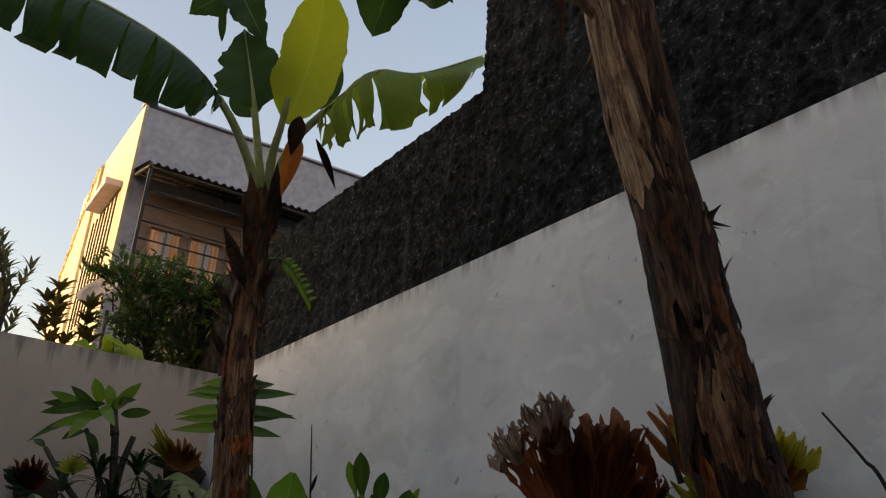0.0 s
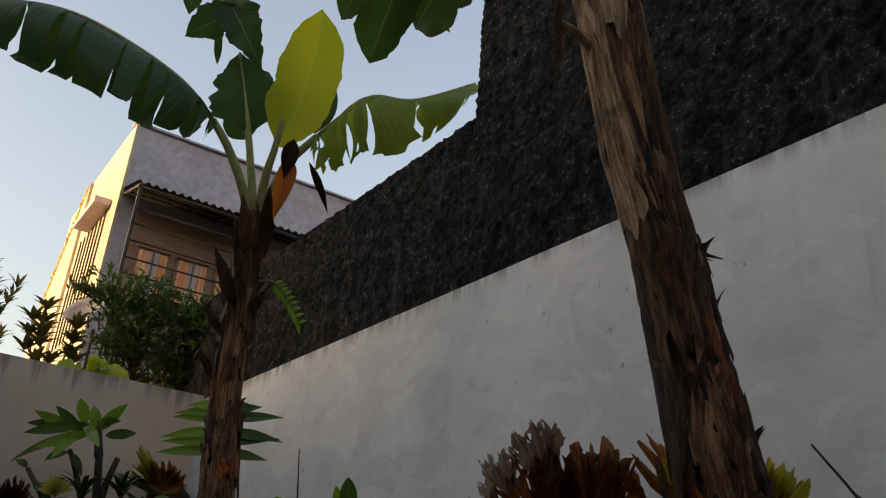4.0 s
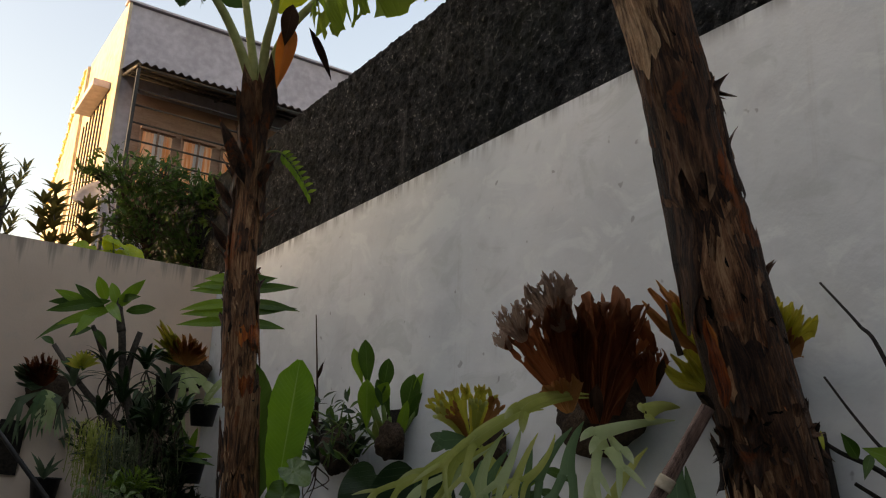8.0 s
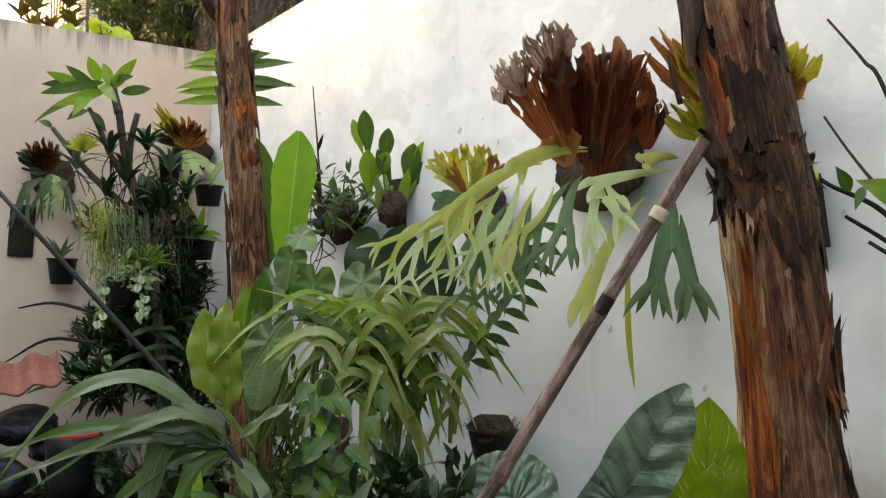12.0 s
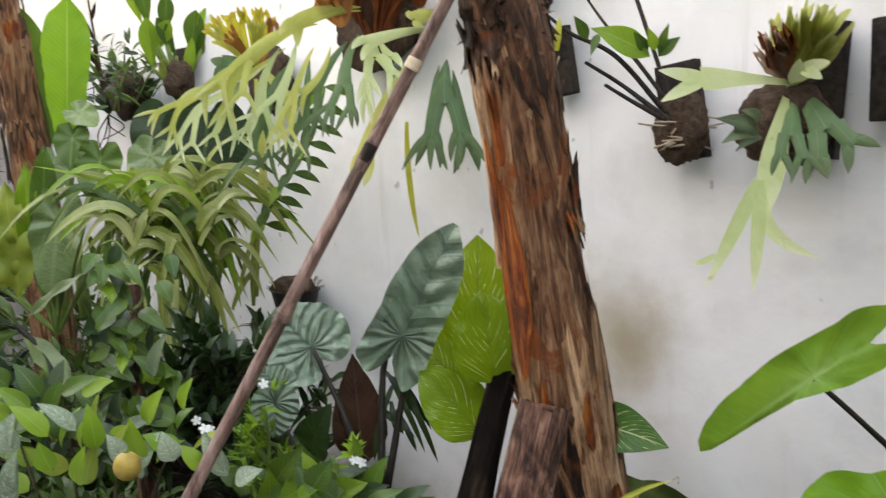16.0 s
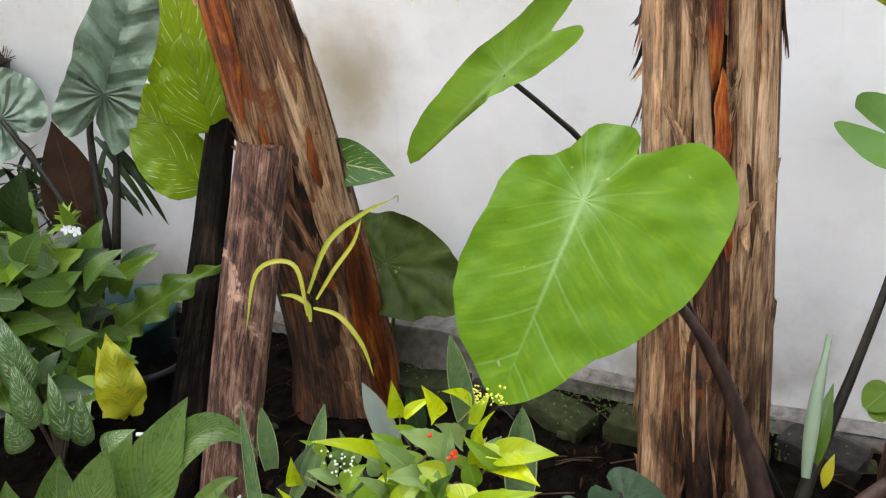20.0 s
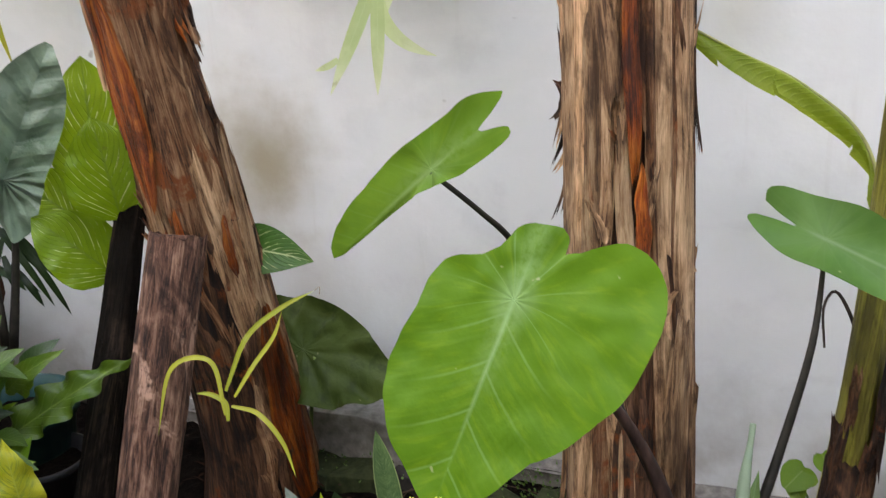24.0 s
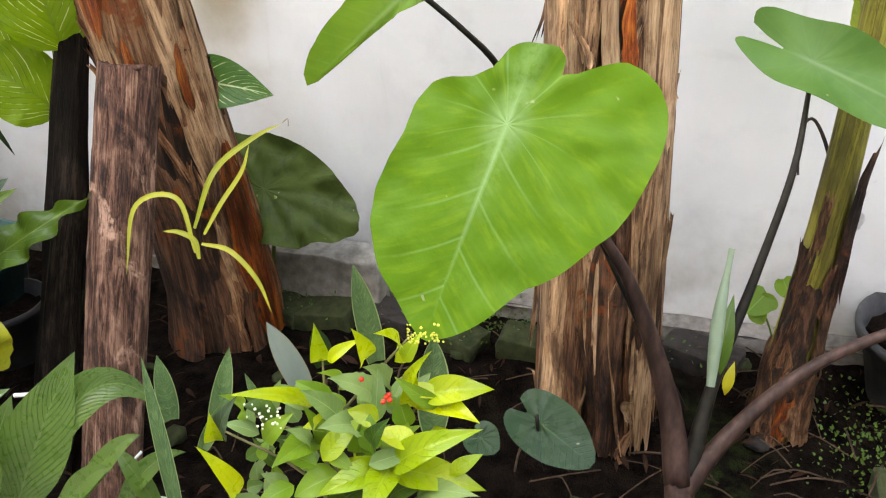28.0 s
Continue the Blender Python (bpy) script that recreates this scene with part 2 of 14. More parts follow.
def leaf_mat(name, a, b, vein, n=12.0, slope=0.8, vein_w=0.10, rib_w=0.05, gloss=0.38, through=0.3, bump=0.35, fleck=None, tip=None, rib=None, rim=None, glow=None, broken=False, spec=0.32):
    """A leaf: midrib and side veins follow its own uv (u -1..1 across, v 0..1 along)."""
    t = Tree(name)
    uv = t.add("SeparateXYZ", {0: t.add("UVMap", uv_map="uv").outputs[0]})
    u, v = t.math("ABSOLUTE", uv.outputs[0]), uv.outputs[1]
    obj = t.coords()
    mid, fine = t.noise(obj, 14.0, 4), t.noise(obj, 90.0, 4)
    phase = t.math("MULTIPLY_ADD", v, n, t.math("MULTIPLY", u, -slope * n / 4))
    wob = t.math("MULTIPLY_ADD", mid, 0.3, phase)
    saw = t.math("ABSOLUTE", t.math("SUBTRACT", t.math("FRACT", wob), 0.5))
    side = t.math("SUBTRACT", 1.0, t.step(saw, 0.0, vein_w))
    ribm = t.math("SUBTRACT", 1.0, t.step(u, rib_w * 0.4, rib_w))
    tone = t.math("ADD", t.math("MULTIPLY", mid, 0.7), t.math("MULTIPLY", t.random(), 0.4))
    c = t.mix(t.step(tone, 0.30, 0.85), a, b)
    if fleck:
        cell = t.noise(t.add("CombineXYZ", {0: t.math("MULTIPLY", u, 1.3), 1: t.math("MULTIPLY", phase, 2.6), 2: t.math("MULTIPLY", t.random(), 9.0)}).outputs[0], 1.6, 5, 0.7)
        inside = t.math("MULTIPLY", t.step(u, 0.95, 0.6), t.step(cell, 0.50, 0.60))
        c = t.mix(t.math("MULTIPLY", inside, 0.9), c, fleck)
    if tip:
        c = t.mix(t.step(t.math("ADD", v, t.math("MULTIPLY_ADD", mid, 0.4, -0.2)), 0.62, 0.98), c, tip)
    strength = 0.30
    if broken:
        gap = t.noise(t.add("CombineXYZ", {0: t.math("MULTIPLY", uv.outputs[0], 2.6), 1: phase, 2: t.math("MULTIPLY", t.random(), 9.0)}).outputs[0], 1.1, 4, 0.65)
        strength = t.math("MULTIPLY", t.math("MULTIPLY", t.step(gap, 0.50, 0.58), t.step(u, 0.92, 0.7)), 0.95)
    c = t.mix(t.math("MULTIPLY", side, strength), c, vein)
    c = t.mix(t.math("MULTIPLY", ribm, 0.85), c, rib or vein)
    if rim:
        c = t.mix(t.step(u, 0.86, 0.97), c, rim)
    blem = t.step(t.noise(obj, 38.0, 3), 0.70, 0.76)
    c = t.mix(t.math("MULTIPLY", blem, 0.35), c, (0.12, 0.08, 0.03))
    h = t.math("ADD", t.math("MULTIPLY", side, -0.45), t.math("MULTIPLY", fine, 0.25))
    h = t.math("ADD", h, t.math("MULTIPLY", mid, 1.2))
    lit = glow or tuple(min(1.0, x * 1.5) for x in b)
    rough = t.math("MULTIPLY_ADD", fine, 0.25, gloss - 0.1)
    return t.done(c, rough, t.bump(h, bump, 0.006), spec=spec, through=through, through_colour=t.mix(0.5, c, lit))


def heart_mat(name, a, b, vein, ribs=6.0, vein_w=0.020, gloss=0.40, through=0.28, bump=0.6, quilt=0.6, pale=0.5, blotch=None, streak=0.22, spec=0.15, relief=0.008, warm=None):
    """A heart-shaped leaf: veins run out from the stalk (uv: across, along), soft quilting between them, paler at the centre."""
    t = Tree(name)
    uv = t.add("SeparateXYZ", {0: t.add("UVMap", uv_map="uv").outputs[0]})
    x, y = t.math("MULTIPLY", uv.outputs[0], 0.62), uv.outputs[1]
    ax = t.math("ABSOLUTE", x)
    obj = t.coords()
    mid, fine, broad = t.noise(obj, 26.0, 4), t.noise(obj, 160.0, 4), t.noise(obj, 7.0, 3)
    r = t.math("SQRT", t.math("ADD", t.math("MULTIPLY", x, x), t.math("MULTIPLY", y, y)))
    # side veins leave the midrib a little way along it and bend towards the rim
    yy = t.math("SUBTRACT", y, t.math("MULTIPLY", t.math("MULTIPLY", ax, ax), 0.5))
    ang = t.math("ARCTAN2", ax, yy)
    ph = t.math("MULTIPLY", ang, ribs / math.pi)
    ph = t.math("MULTIPLY_ADD", broad, 0.12, ph)
    gap = t.math("MULTIPLY_ADD", r, math.pi / ribs, 0.01)
    if warm:
        # below the stalk the side veins leave the midrib in pairs, above it they fan out
        q = t.math("SUBTRACT", y, t.math("MULTIPLY", ax, 0.95))
        q = t.math("ADD", q, t.math("MULTIPLY", t.math("MULTIPLY", ax, ax), 0.75))
        below = t.math("GREATER_THAN", q, 0.0)
        fan = t.math("MULTIPLY", t.math("SUBTRACT", 0.80, ang), ribs / math.pi)
        ph = t.math("ADD", t.math("MULTIPLY", below, t.math("MULTIPLY", q, 4.4)), t.math("MULTIPLY", t.math("SUBTRACT", 1.0, below), fan))
        ph = t.math("ADD", t.math("MULTIPLY_ADD", broad, 0.10, ph), t.math("MULTIPLY", t.math("GREATER_THAN", x, 0.0), 0.22))
        gap = 0.20
    saw = t.math("ABSOLUTE", t.math("SUBTRACT", t.math("FRACT", ph), 0.5))
    dist = t.math("MULTIPLY", saw, gap)
    side = t.math("SUBTRACT", 1.0, t.step(dist, vein_w * 0.15, vein_w * 0.7))
    width = t.math("MULTIPLY_ADD", r, -vein_w * 0.8, vein_w * 1.4)
    rib = t.math("SUBTRACT", 1.0, t.math("DIVIDE", ax, width), clamp=True)
    rib = t.math("MULTIPLY", rib, t.step(y, -0.25, 0.0))
    tone = t.math("ADD", t.math("MULTIPLY", broad, 0.8), t.math("MULTIPLY", t.math("SUBTRACT", mid, 0.35), 0.5))
    tone = t.math("ADD", tone, t.math("MULTIPLY", t.random(), 0.15))
    c = t.mix(t.step(tone, 0.22, 0.86), a, b)
    if blotch:
        c = t.mix(t.step(t.noise(obj, 20.0, 6, 0.65), 0.48, 0.64), c, blotch)
    if warm:
        mott = t.noise(t.add("CombineXYZ", {0: t.math("MULTIPLY", x, 2.2), 1: t.math("MULTIPLY", ph, 1.7), 2: 0.0}).outputs[0], 2.4, 5, 0.62, 0.4)
        c = t.mix(t.math("MULTIPLY", t.step(mott, 0.46, 0.74), 0.45), c, warm)
    if warm:
        side = t.math("MULTIPLY", side, t.step(ax, 0.42, 0.02))
    c = t.mix(t.math("MULTIPLY", side, streak), c, vein)
    # fine side veins that leave the midrib in pairs
    fp = t.math("FRACT", t.math("MULTIPLY_ADD", broad, 0.25, t.math("SUBTRACT", t.math("MULTIPLY", y, 9.0), t.math("MULTIPLY", ax, 6.0))))
    feather = t.math("SUBTRACT", 1.0, t.step(t.math("ABSOLUTE", t.math("SUBTRACT", fp, 0.5)), 0.02, 0.16))
    feather = t.math("MULTIPLY", feather, t.step(y, -0.1, 0.1))
    c = t.mix(t.math("MULTIPLY", feather, streak * (0.05 if warm else 0.4)), c, vein)
    c = t.mix(t.math("MULTIPLY", rib, t.step(r, 1.0, 0.0)), c, vein)
    c = t.mix(t.math("MULTIPLY", t.step(r, 0.16, 0.0), pale), c, vein)
    if warm:
        halo = t.math("MULTIPLY", t.step(ax, 0.11, 0.0), t.step(y, 0.75, 0.0))
        halo = t.math("MULTIPLY", halo, t.step(t.noise(obj, 60.0, 4, 0.6), 0.30, 0.62))
        c = t.mix(t.math("MULTIPLY", t.math("MULTIPLY", halo, t.step(r, 0.75, 0.1)), 0.42), c, vein)
    spot = t.step(t.noise(obj, 30.0, 2), 0.735, 0.76)
    c = t.mix(t.math("MULTIPLY", spot, 0.5), c, (0.45, 0.42, 0.25))
    h = t.math("ADD", t.math("MULTIPLY", t.math("COSINE", t.math("MULTIPLY", saw, 6.2)), quilt), t.math("MULTIPLY", mid, 0.5))
    h = t.math("SUBTRACT", t.math("ADD", h, t.math("MULTIPLY", fine, 0.08)), t.math("MULTIPLY", feather, 0.06))
    return t.done(c, t.math("MULTIPLY_ADD", mid, 0.2, gloss - 0.1), t.bump(h, bump, relief), spec=spec, through=through, through_colour=t.mix(0.5, c, tuple(min(1.0, q * 1.5) for q in b)))


WHITE_WALL, PINK_WALL, BLACK_WALL, SOIL = white_wall_mat(), pink_wall_mat(), black_render_mat(), soil_mat()
CONCRETE = plain("rough_grey_concrete", (0.10, 0.09, 0.078), (0.25, 0.23, 0.205), 40, 0.9, 0.6, 0.006)
SHEATH = fibre_mat("dry_banana_sheath", (0.030, 0.012, 0.006), (0.21, 0.086, 0.037), (0.43, 0.245, 0.132), (0.24, 0.062, 0.014), accent_at=0.565, dark_at=0.58)
SHEATH_PALE = fibre_mat("pale_dry_banana_sheath", (0.095, 0.046, 0.023), (0.41, 0.225, 0.115), (0.68, 0.46, 0.275), (0.36, 0.13, 0.035), 0.55, 0.66, 0.64)
SHEATH_DARK = fibre_mat("dark_dry_banana_sheath", (0.009, 0.005, 0.003), (0.060, 0.025, 0.013), (0.19, 0.088, 0.045), (0.24, 0.055, 0.010), 0.5, 0.58, 0.56)
GREEN_STEM = fibre_mat("fresh_banana_stem", (0.18, 0.15, 0.028), (0.40, 0.37, 0.052), (0.58, 0.53, 0.10), (0.12, 0.06, 0.018), 0.4, 0.66, 0.80, 0.5)
OLD_WOOD = fibre_mat("weathered_timber", (0.016, 0.008, 0.006), (0.115, 0.052, 0.033), (0.29, 0.165, 0.11), (0.40, 0.235, 0.165), 0.8, 0.57, 0.56, 2.0)
BLACK_WOOD = fibre_mat("blackened_timber", (0.004, 0.003, 0.002), (0.010, 0.007, 0.005), (0.030, 0.020, 0.014), None, 0.8, 0.6, 0.55, 2.0, spec=0.08)
BAMBOO = fibre_mat("grey_brown_bamboo", (0.10, 0.055, 0.04), (0.30, 0.175, 0.135), (0.48, 0.33, 0.27), (0.16, 0.09, 0.06), 0.45, 0.62, 0.66, 0.8)
# house renders: lilac tint of shade and warm tint of sun in the colour
BUILDING_GREY = plain("shade_tinted_grey_render", (0.34, 0.315, 0.355), (0.50, 0.465, 0.52), 12, 0.9, 0.2, 0.01, big=0.6)
BUILDING_YELLOW = plain("sun_tinted_cream_render", (0.38, 0.31, 0.22), (0.60, 0.525, 0.41), 9, 0.85, 0.4, 0.01, big=0.9)
# render of the unseen walls added to block light
SCREEN_WALL = plain("grey_brown_screen_render", (0.16, 0.15, 0.14), (0.24, 0.225, 0.21), 30, 0.9, 0.3, 0.004)
BOUNCE_FLOOR = plain("grey_bounce_floor", (0.30, 0.285, 0.265), (0.42, 0.40, 0.375), 30, 0.8, 0.3, 0.004)

BANANA_LEAF = leaf_mat("banana_leaf", (0.035, 0.085, 0.015), (0.06, 0.13, 0.02), (0.10, 0.18, 0.04), 34, 0.5, 0.25, 0.05, 0.40, 0.40, 0.5, rib=(0.22, 0.30, 0.08), glow=(0.16, 0.30, 0.03))
# banana leaf copies with shade and light put into their colours
BANANA_LEAF_SHADED = leaf_mat("shade_tinted_banana_leaf", (0.018, 0.050, 0.016), (0.036, 0.085, 0.022), (0.06, 0.12, 0.035), 34, 0.5, 0.25, 0.05, 0.40, 0.34, 0.5, rib=(0.16, 0.22, 0.07), glow=(0.08, 0.16, 0.02))
BANANA_LEAF_LIT = leaf_mat("light_tinted_banana_leaf", (0.15, 0.23, 0.025), (0.27, 0.35, 0.045), (0.24, 0.32, 0.06), 34, 0.5, 0.25, 0.05, 0.40, 0.55, 0.5, rib=(0.34, 0.40, 0.12), glow=(0.62, 0.72, 0.07))
BANANA_YELLOW = leaf_mat("yellowing_banana_leaf", (0.30, 0.33, 0.02), (0.42, 0.42, 0.025), (0.30, 0.33, 0.03), 34, 0.5, 0.22, 0.05, 0.42, 0.55, 0.4, rib=(0.35, 0.38, 0.08), glow=(0.75, 0.72, 0.03))
BANANA_FRESH = leaf_mat("fresh_banana_leaf", (0.13, 0.30, 0.02), (0.20, 0.40, 0.03), (0.22, 0.42, 0.06), 30, 0.5, 0.2, 0.05, 0.35, 0.45, 0.35, rib=(0.32, 0.48, 0.12))
PETIOLE = plain("pale_green_stalk", (0.24, 0.27, 0.09), (0.42, 0.42, 0.19), 20, 0.45, 0.2, 0.002)
BRACT = leaf_mat("orange_bract", (0.42, 0.10, 0.015), (0.60, 0.19, 0.03), (0.35, 0.08, 0.02), 20, 0.5, 0.15, 0.04, 0.4, 0.35)
DRY_BROWN = leaf_mat("dry_brown_frond", (0.04, 0.013, 0.008), (0.18, 0.054, 0.022), (0.30, 0.12, 0.055), 3, 6.0, 0.2, 0.02, 0.6, 0.48, 0.8, tip=(0.30, 0.16, 0.10), glow=(0.32, 0.085, 0.025), spec=0.10)
DRY_GREY = leaf_mat("papery_grey_frond", (0.16, 0.085, 0.055), (0.40, 0.28, 0.21), (0.13, 0.05, 0.026), 5, 5.0, 0.2, 0.02, 0.6, 0.42, 0.7, tip=(0.52, 0.42, 0.34), spec=0.10)
DRY_DARK = leaf_mat("dark_dry_leaf", (0.016, 0.008, 0.005), (0.042, 0.020, 0.011), (0.07, 0.035, 0.022), 14, 0.8, 0.1, 0.04, 0.7, 0.1, 0.6, spec=0.08)
STAG_PALE = leaf_mat("pale_staghorn", (0.34, 0.44, 0.18), (0.54, 0.62, 0.33), (0.46, 0.55, 0.28), 2, 0.3, 0.1, 0.04, 0.5, 0.42, 0.25, tip=(0.60, 0.66, 0.42))
STAG_YELLOW = leaf_mat("yellow_green_staghorn", (0.30, 0.35, 0.07), (0.52, 0.53, 0.15), (0.44, 0.47, 0.17), 2, 0.3, 0.1, 0.04, 0.5, 0.42, 0.25, tip=(0.50, 0.54, 0.26))
STAG_GREEN = leaf_mat("grey_green_staghorn", (0.06, 0.13, 0.05), (0.12, 0.21, 0.09), (0.14, 0.24, 0.10), 2, 0.3, 0.1, 0.04, 0.5, 0.25, 0.25, tip=(0.09, 0.13, 0.06))
SHIELD_YELLOW = leaf_mat("yellow_shield_frond", (0.36, 0.36, 0.04), (0.55, 0.48, 0.06), (0.26, 0.22, 0.03), 3, 6.0, 0.15, 0.03, 0.5, 0.4, 0.5, tip=(0.48, 0.34, 0.07))
SHIELD_ORANGE = leaf_mat("orange_brown_frond", (0.34, 0.13, 0.04), (0.50, 0.22, 0.07), (0.22, 0.08, 0.03), 3, 6.0, 0.15, 0.03, 0.6, 0.3, 0.5)
MID_GREEN = leaf_mat("mid_green_leaf", (0.028, 0.075, 0.009), (0.062, 0.130, 0.015), (0.12, 0.21, 0.05), 10, 0.9, 0.08, 0.05, 0.33, 0.25)
DEEP_GREEN = leaf_mat("deep_green_leaf", (0.007, 0.025, 0.006), (0.018, 0.048, 0.010), (0.045, 0.09, 0.03), 10, 0.9, 0.08, 0.05, 0.32, 0.18)
CITRUS_LEAF = leaf_mat("citrus_leaf", (0.045, 0.105, 0.010), (0.12, 0.21, 0.018), (0.16, 0.26, 0.05), 10, 0.9, 0.08, 0.05, 0.30, 0.32, spec=0.4)
CANE_LEAF = leaf_mat("glossy_grey_green_leaf", (0.045, 0.085, 0.022), (0.12, 0.17, 0.055), (0.18, 0.23, 0.09), 8, 0.9, 0.08, 0.05, 0.30, 0.22, spec=0.5)
GREY_GREEN = leaf_mat("grey_green_leaf", (0.045, 0.08, 0.04), (0.105, 0.15, 0.08), (0.13, 0.18, 0.10), 8, 0.9, 0.08, 0.05, 0.36, 0.2)
LIME = leaf_mat("lime_yellow_leaf", (0.23, 0.36, 0.010), (0.48, 0.54, 0.015), (0.36, 0.48, 0.04), 9, 0.9, 0.06, 0.05, 0.27, 0.36, 0.6, spec=0.5)
FRESH = leaf_mat("fresh_green_leaf", (0.10, 0.215, 0.012), (0.20, 0.33, 0.025), (0.22, 0.35, 0.07), 9, 0.9, 0.07, 0.05, 0.35, 0.33)
STRAP = leaf_mat("strap_leaf", (0.13, 0.17, 0.03), (0.25, 0.29, 0.065), (0.32, 0.36, 0.13), 1, 0.0, 0.05, 0.10, 0.36, 0.3, 0.2)
WHITE_STRIPE = leaf_mat("white_striped_leaf", (0.50, 0.56, 0.36), (0.70, 0.72, 0.56), (0.20, 0.34, 0.12), 1, 0.0, 0.05, 0.30, 0.4, 0.3, 0.2, rim=(0.24, 0.38, 0.14))
PHILO_PALE = leaf_mat("pale_glossy_leaf", (0.09, 0.16, 0.05), (0.17, 0.26, 0.09), (0.20, 0.29, 0.12), 9, 0.9, 0.08, 0.05, 0.27, 0.3, 0.5, spec=0.6)
# paler strap leaf copy, light from above put into its colour
STRAP_LIT = leaf_mat("lit_strap_leaf", (0.20, 0.25, 0.07), (0.34, 0.38, 0.14), (0.40, 0.44, 0.20), 1, 0.0, 0.05, 0.10, 0.30, 0.3, 0.2, spec=0.5)
ALOCASIA = heart_mat("silver_green_alocasia", (0.09, 0.165, 0.10), (0.23, 0.315, 0.23), (0.055, 0.105, 0.065), 8.0, 0.05, 0.30, 0.12, 1.0, 0.32, 0.1, None, 0.7, 0.5, 0.018, warm=(0.20, 0.28, 0.21))
DIEFF = leaf_mat("dieffenbachia_leaf", (0.12, 0.23, 0.007), (0.21, 0.33, 0.011), (0.72, 0.76, 0.36), 11, 2.2, 0.16, 0.05, 0.35, 0.35, 0.6, rib=(0.13, 0.22, 0.02), broken=True)
DIEFF_DARK = leaf_mat("dark_spotted_leaf", (0.03, 0.10, 0.015), (0.06, 0.16, 0.025), (0.50, 0.60, 0.28), 11, 1.6, 0.18, 0.05, 0.35, 0.25, 0.5, broken=True)
VARIEGATED = leaf_mat("white_edged_leaf", (0.13, 0.26, 0.07), (0.20, 0.34, 0.10), (0.24, 0.36, 0.14), 6, 0.9, 0.08, 0.05, 0.38, 0.3, fleck=(0.70, 0.74, 0.52), rim=(0.66, 0.70, 0.48))
OLIVE = leaf_mat("olive_yellow_leaf", (0.30, 0.33, 0.03), (0.46, 0.44, 0.05), (0.40, 0.42, 0.12), 1, 0.0, 0.05, 0.10, 0.42, 0.35, 0.2)
SANSEV = leaf_mat("mottled_snake_plant", (0.035, 0.085, 0.028), (0.07, 0.14, 0.042), (0.11, 0.19, 0.07), 34, 0.6, 0.3, 0.02, 0.42, 0.05, 0.3, fleck=(0.16, 0.25, 0.09), rim=(0.26, 0.32, 0.13))
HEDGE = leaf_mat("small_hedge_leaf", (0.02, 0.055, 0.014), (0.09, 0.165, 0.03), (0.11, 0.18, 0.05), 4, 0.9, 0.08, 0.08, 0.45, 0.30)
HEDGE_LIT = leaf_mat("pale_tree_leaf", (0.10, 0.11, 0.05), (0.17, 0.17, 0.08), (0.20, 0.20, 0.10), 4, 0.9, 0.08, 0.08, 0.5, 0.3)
PURPLE_STALK = plain("purple_brown_stalk", (0.018, 0.009, 0.007), (0.095, 0.050, 0.038), 60, 0.5, 0.4, 0.002, (1, 1, 0.3))
DARK_STALK = plain("dark_stalk", (0.006, 0.005, 0.004), (0.024, 0.020, 0.014), 50, 0.5, 0.3, 0.002)
GREEN_STALK = plain("green_stalk", (0.08, 0.14, 0.03), (0.16, 0.24, 0.06), 40, 0.45, 0.2, 0.002)
BARK = plain("grey_bark", (0.03, 0.024, 0.02), (0.12, 0.10, 0.085), 60, 0.9, 0.8, 0.006)
TWIG = plain("dark_twig", (0.03, 0.02, 0.015), (0.09, 0.065, 0.045), 60, 0.8, 0.5, 0.003)
CANE_BLACK = plain("black_orchid_cane", (0.010, 0.008, 0.007), (0.05, 0.04, 0.033), 120, 0.8, 0.6, 0.003)
ROOTS = plain("brown_root_ball", (0.018, 0.011, 0.008), (0.085, 0.055, 0.035), 70, 0.95, 1.0, 0.012)
POT_BLACK = plain("black_plastic", (0.012, 0.012, 0.013), (0.03, 0.03, 0.031), 25, 0.45, 0.15, 0.002)
ORANGE_SHEATH = fibre_mat("glossy_orange_sheath", (0.045, 0.011, 0.004), (0.30, 0.055, 0.008), (0.56, 0.17, 0.03), None, 0.35, 0.6, 0.58)
STRING = plain("pale_string", (0.45, 0.36, 0.25), (0.62, 0.52, 0.38), 90, 0.9, 0.5, 0.002)
BRONZE = leaf_mat("bronze_green_leaf", (0.08, 0.08, 0.02), (0.15, 0.13, 0.035), (0.20, 0.15, 0.05), 6, 0.9, 0.08, 0.06, 0.4, 0.3)
ROOT_PALE = plain("pale_dry_root", (0.22, 0.17, 0.12), (0.40, 0.33, 0.25), 80, 0.9, 0.4, 0.002)
BLACK_WOOD_PLAIN = plain("black_peaty_wood", (0.006, 0.005, 0.005), (0.035, 0.027, 0.02), 60, 0.95, 0.9, 0.008)
OLIVE_LEAF = leaf_mat("olive_green_leaf", (0.17, 0.24, 0.03), (0.28, 0.34, 0.05), (0.30, 0.38, 0.10), 8, 0.9, 0.08, 0.05, 0.38, 0.35)
SILVER = leaf_mat("silver_spotted_leaf", (0.15, 0.22, 0.13), (0.26, 0.33, 0.22), (0.14, 0.20, 0.10), 8, 0.9, 0.08, 0.05, 0.35, 0.2, 0.6, fleck=(0.48, 0.54, 0.42))
RED_PETAL = leaf_mat("red_petal", (0.55, 0.02, 0.03), (0.72, 0.05, 0.06), (0.5, 0.02, 0.03), 4, 0.5, 0.1, 0.02, 0.5, 0.3)
OLIVE_FINE = plain("yellow_green_stems", (0.20, 0.24, 0.04), (0.36, 0.38, 0.08), 50, 0.6, 0.2, 0.002)
GREY_FINE = plain("grey_green_stems", (0.09, 0.12, 0.06), (0.18, 0.21, 0.11), 50, 0.6, 0.2, 0.002)
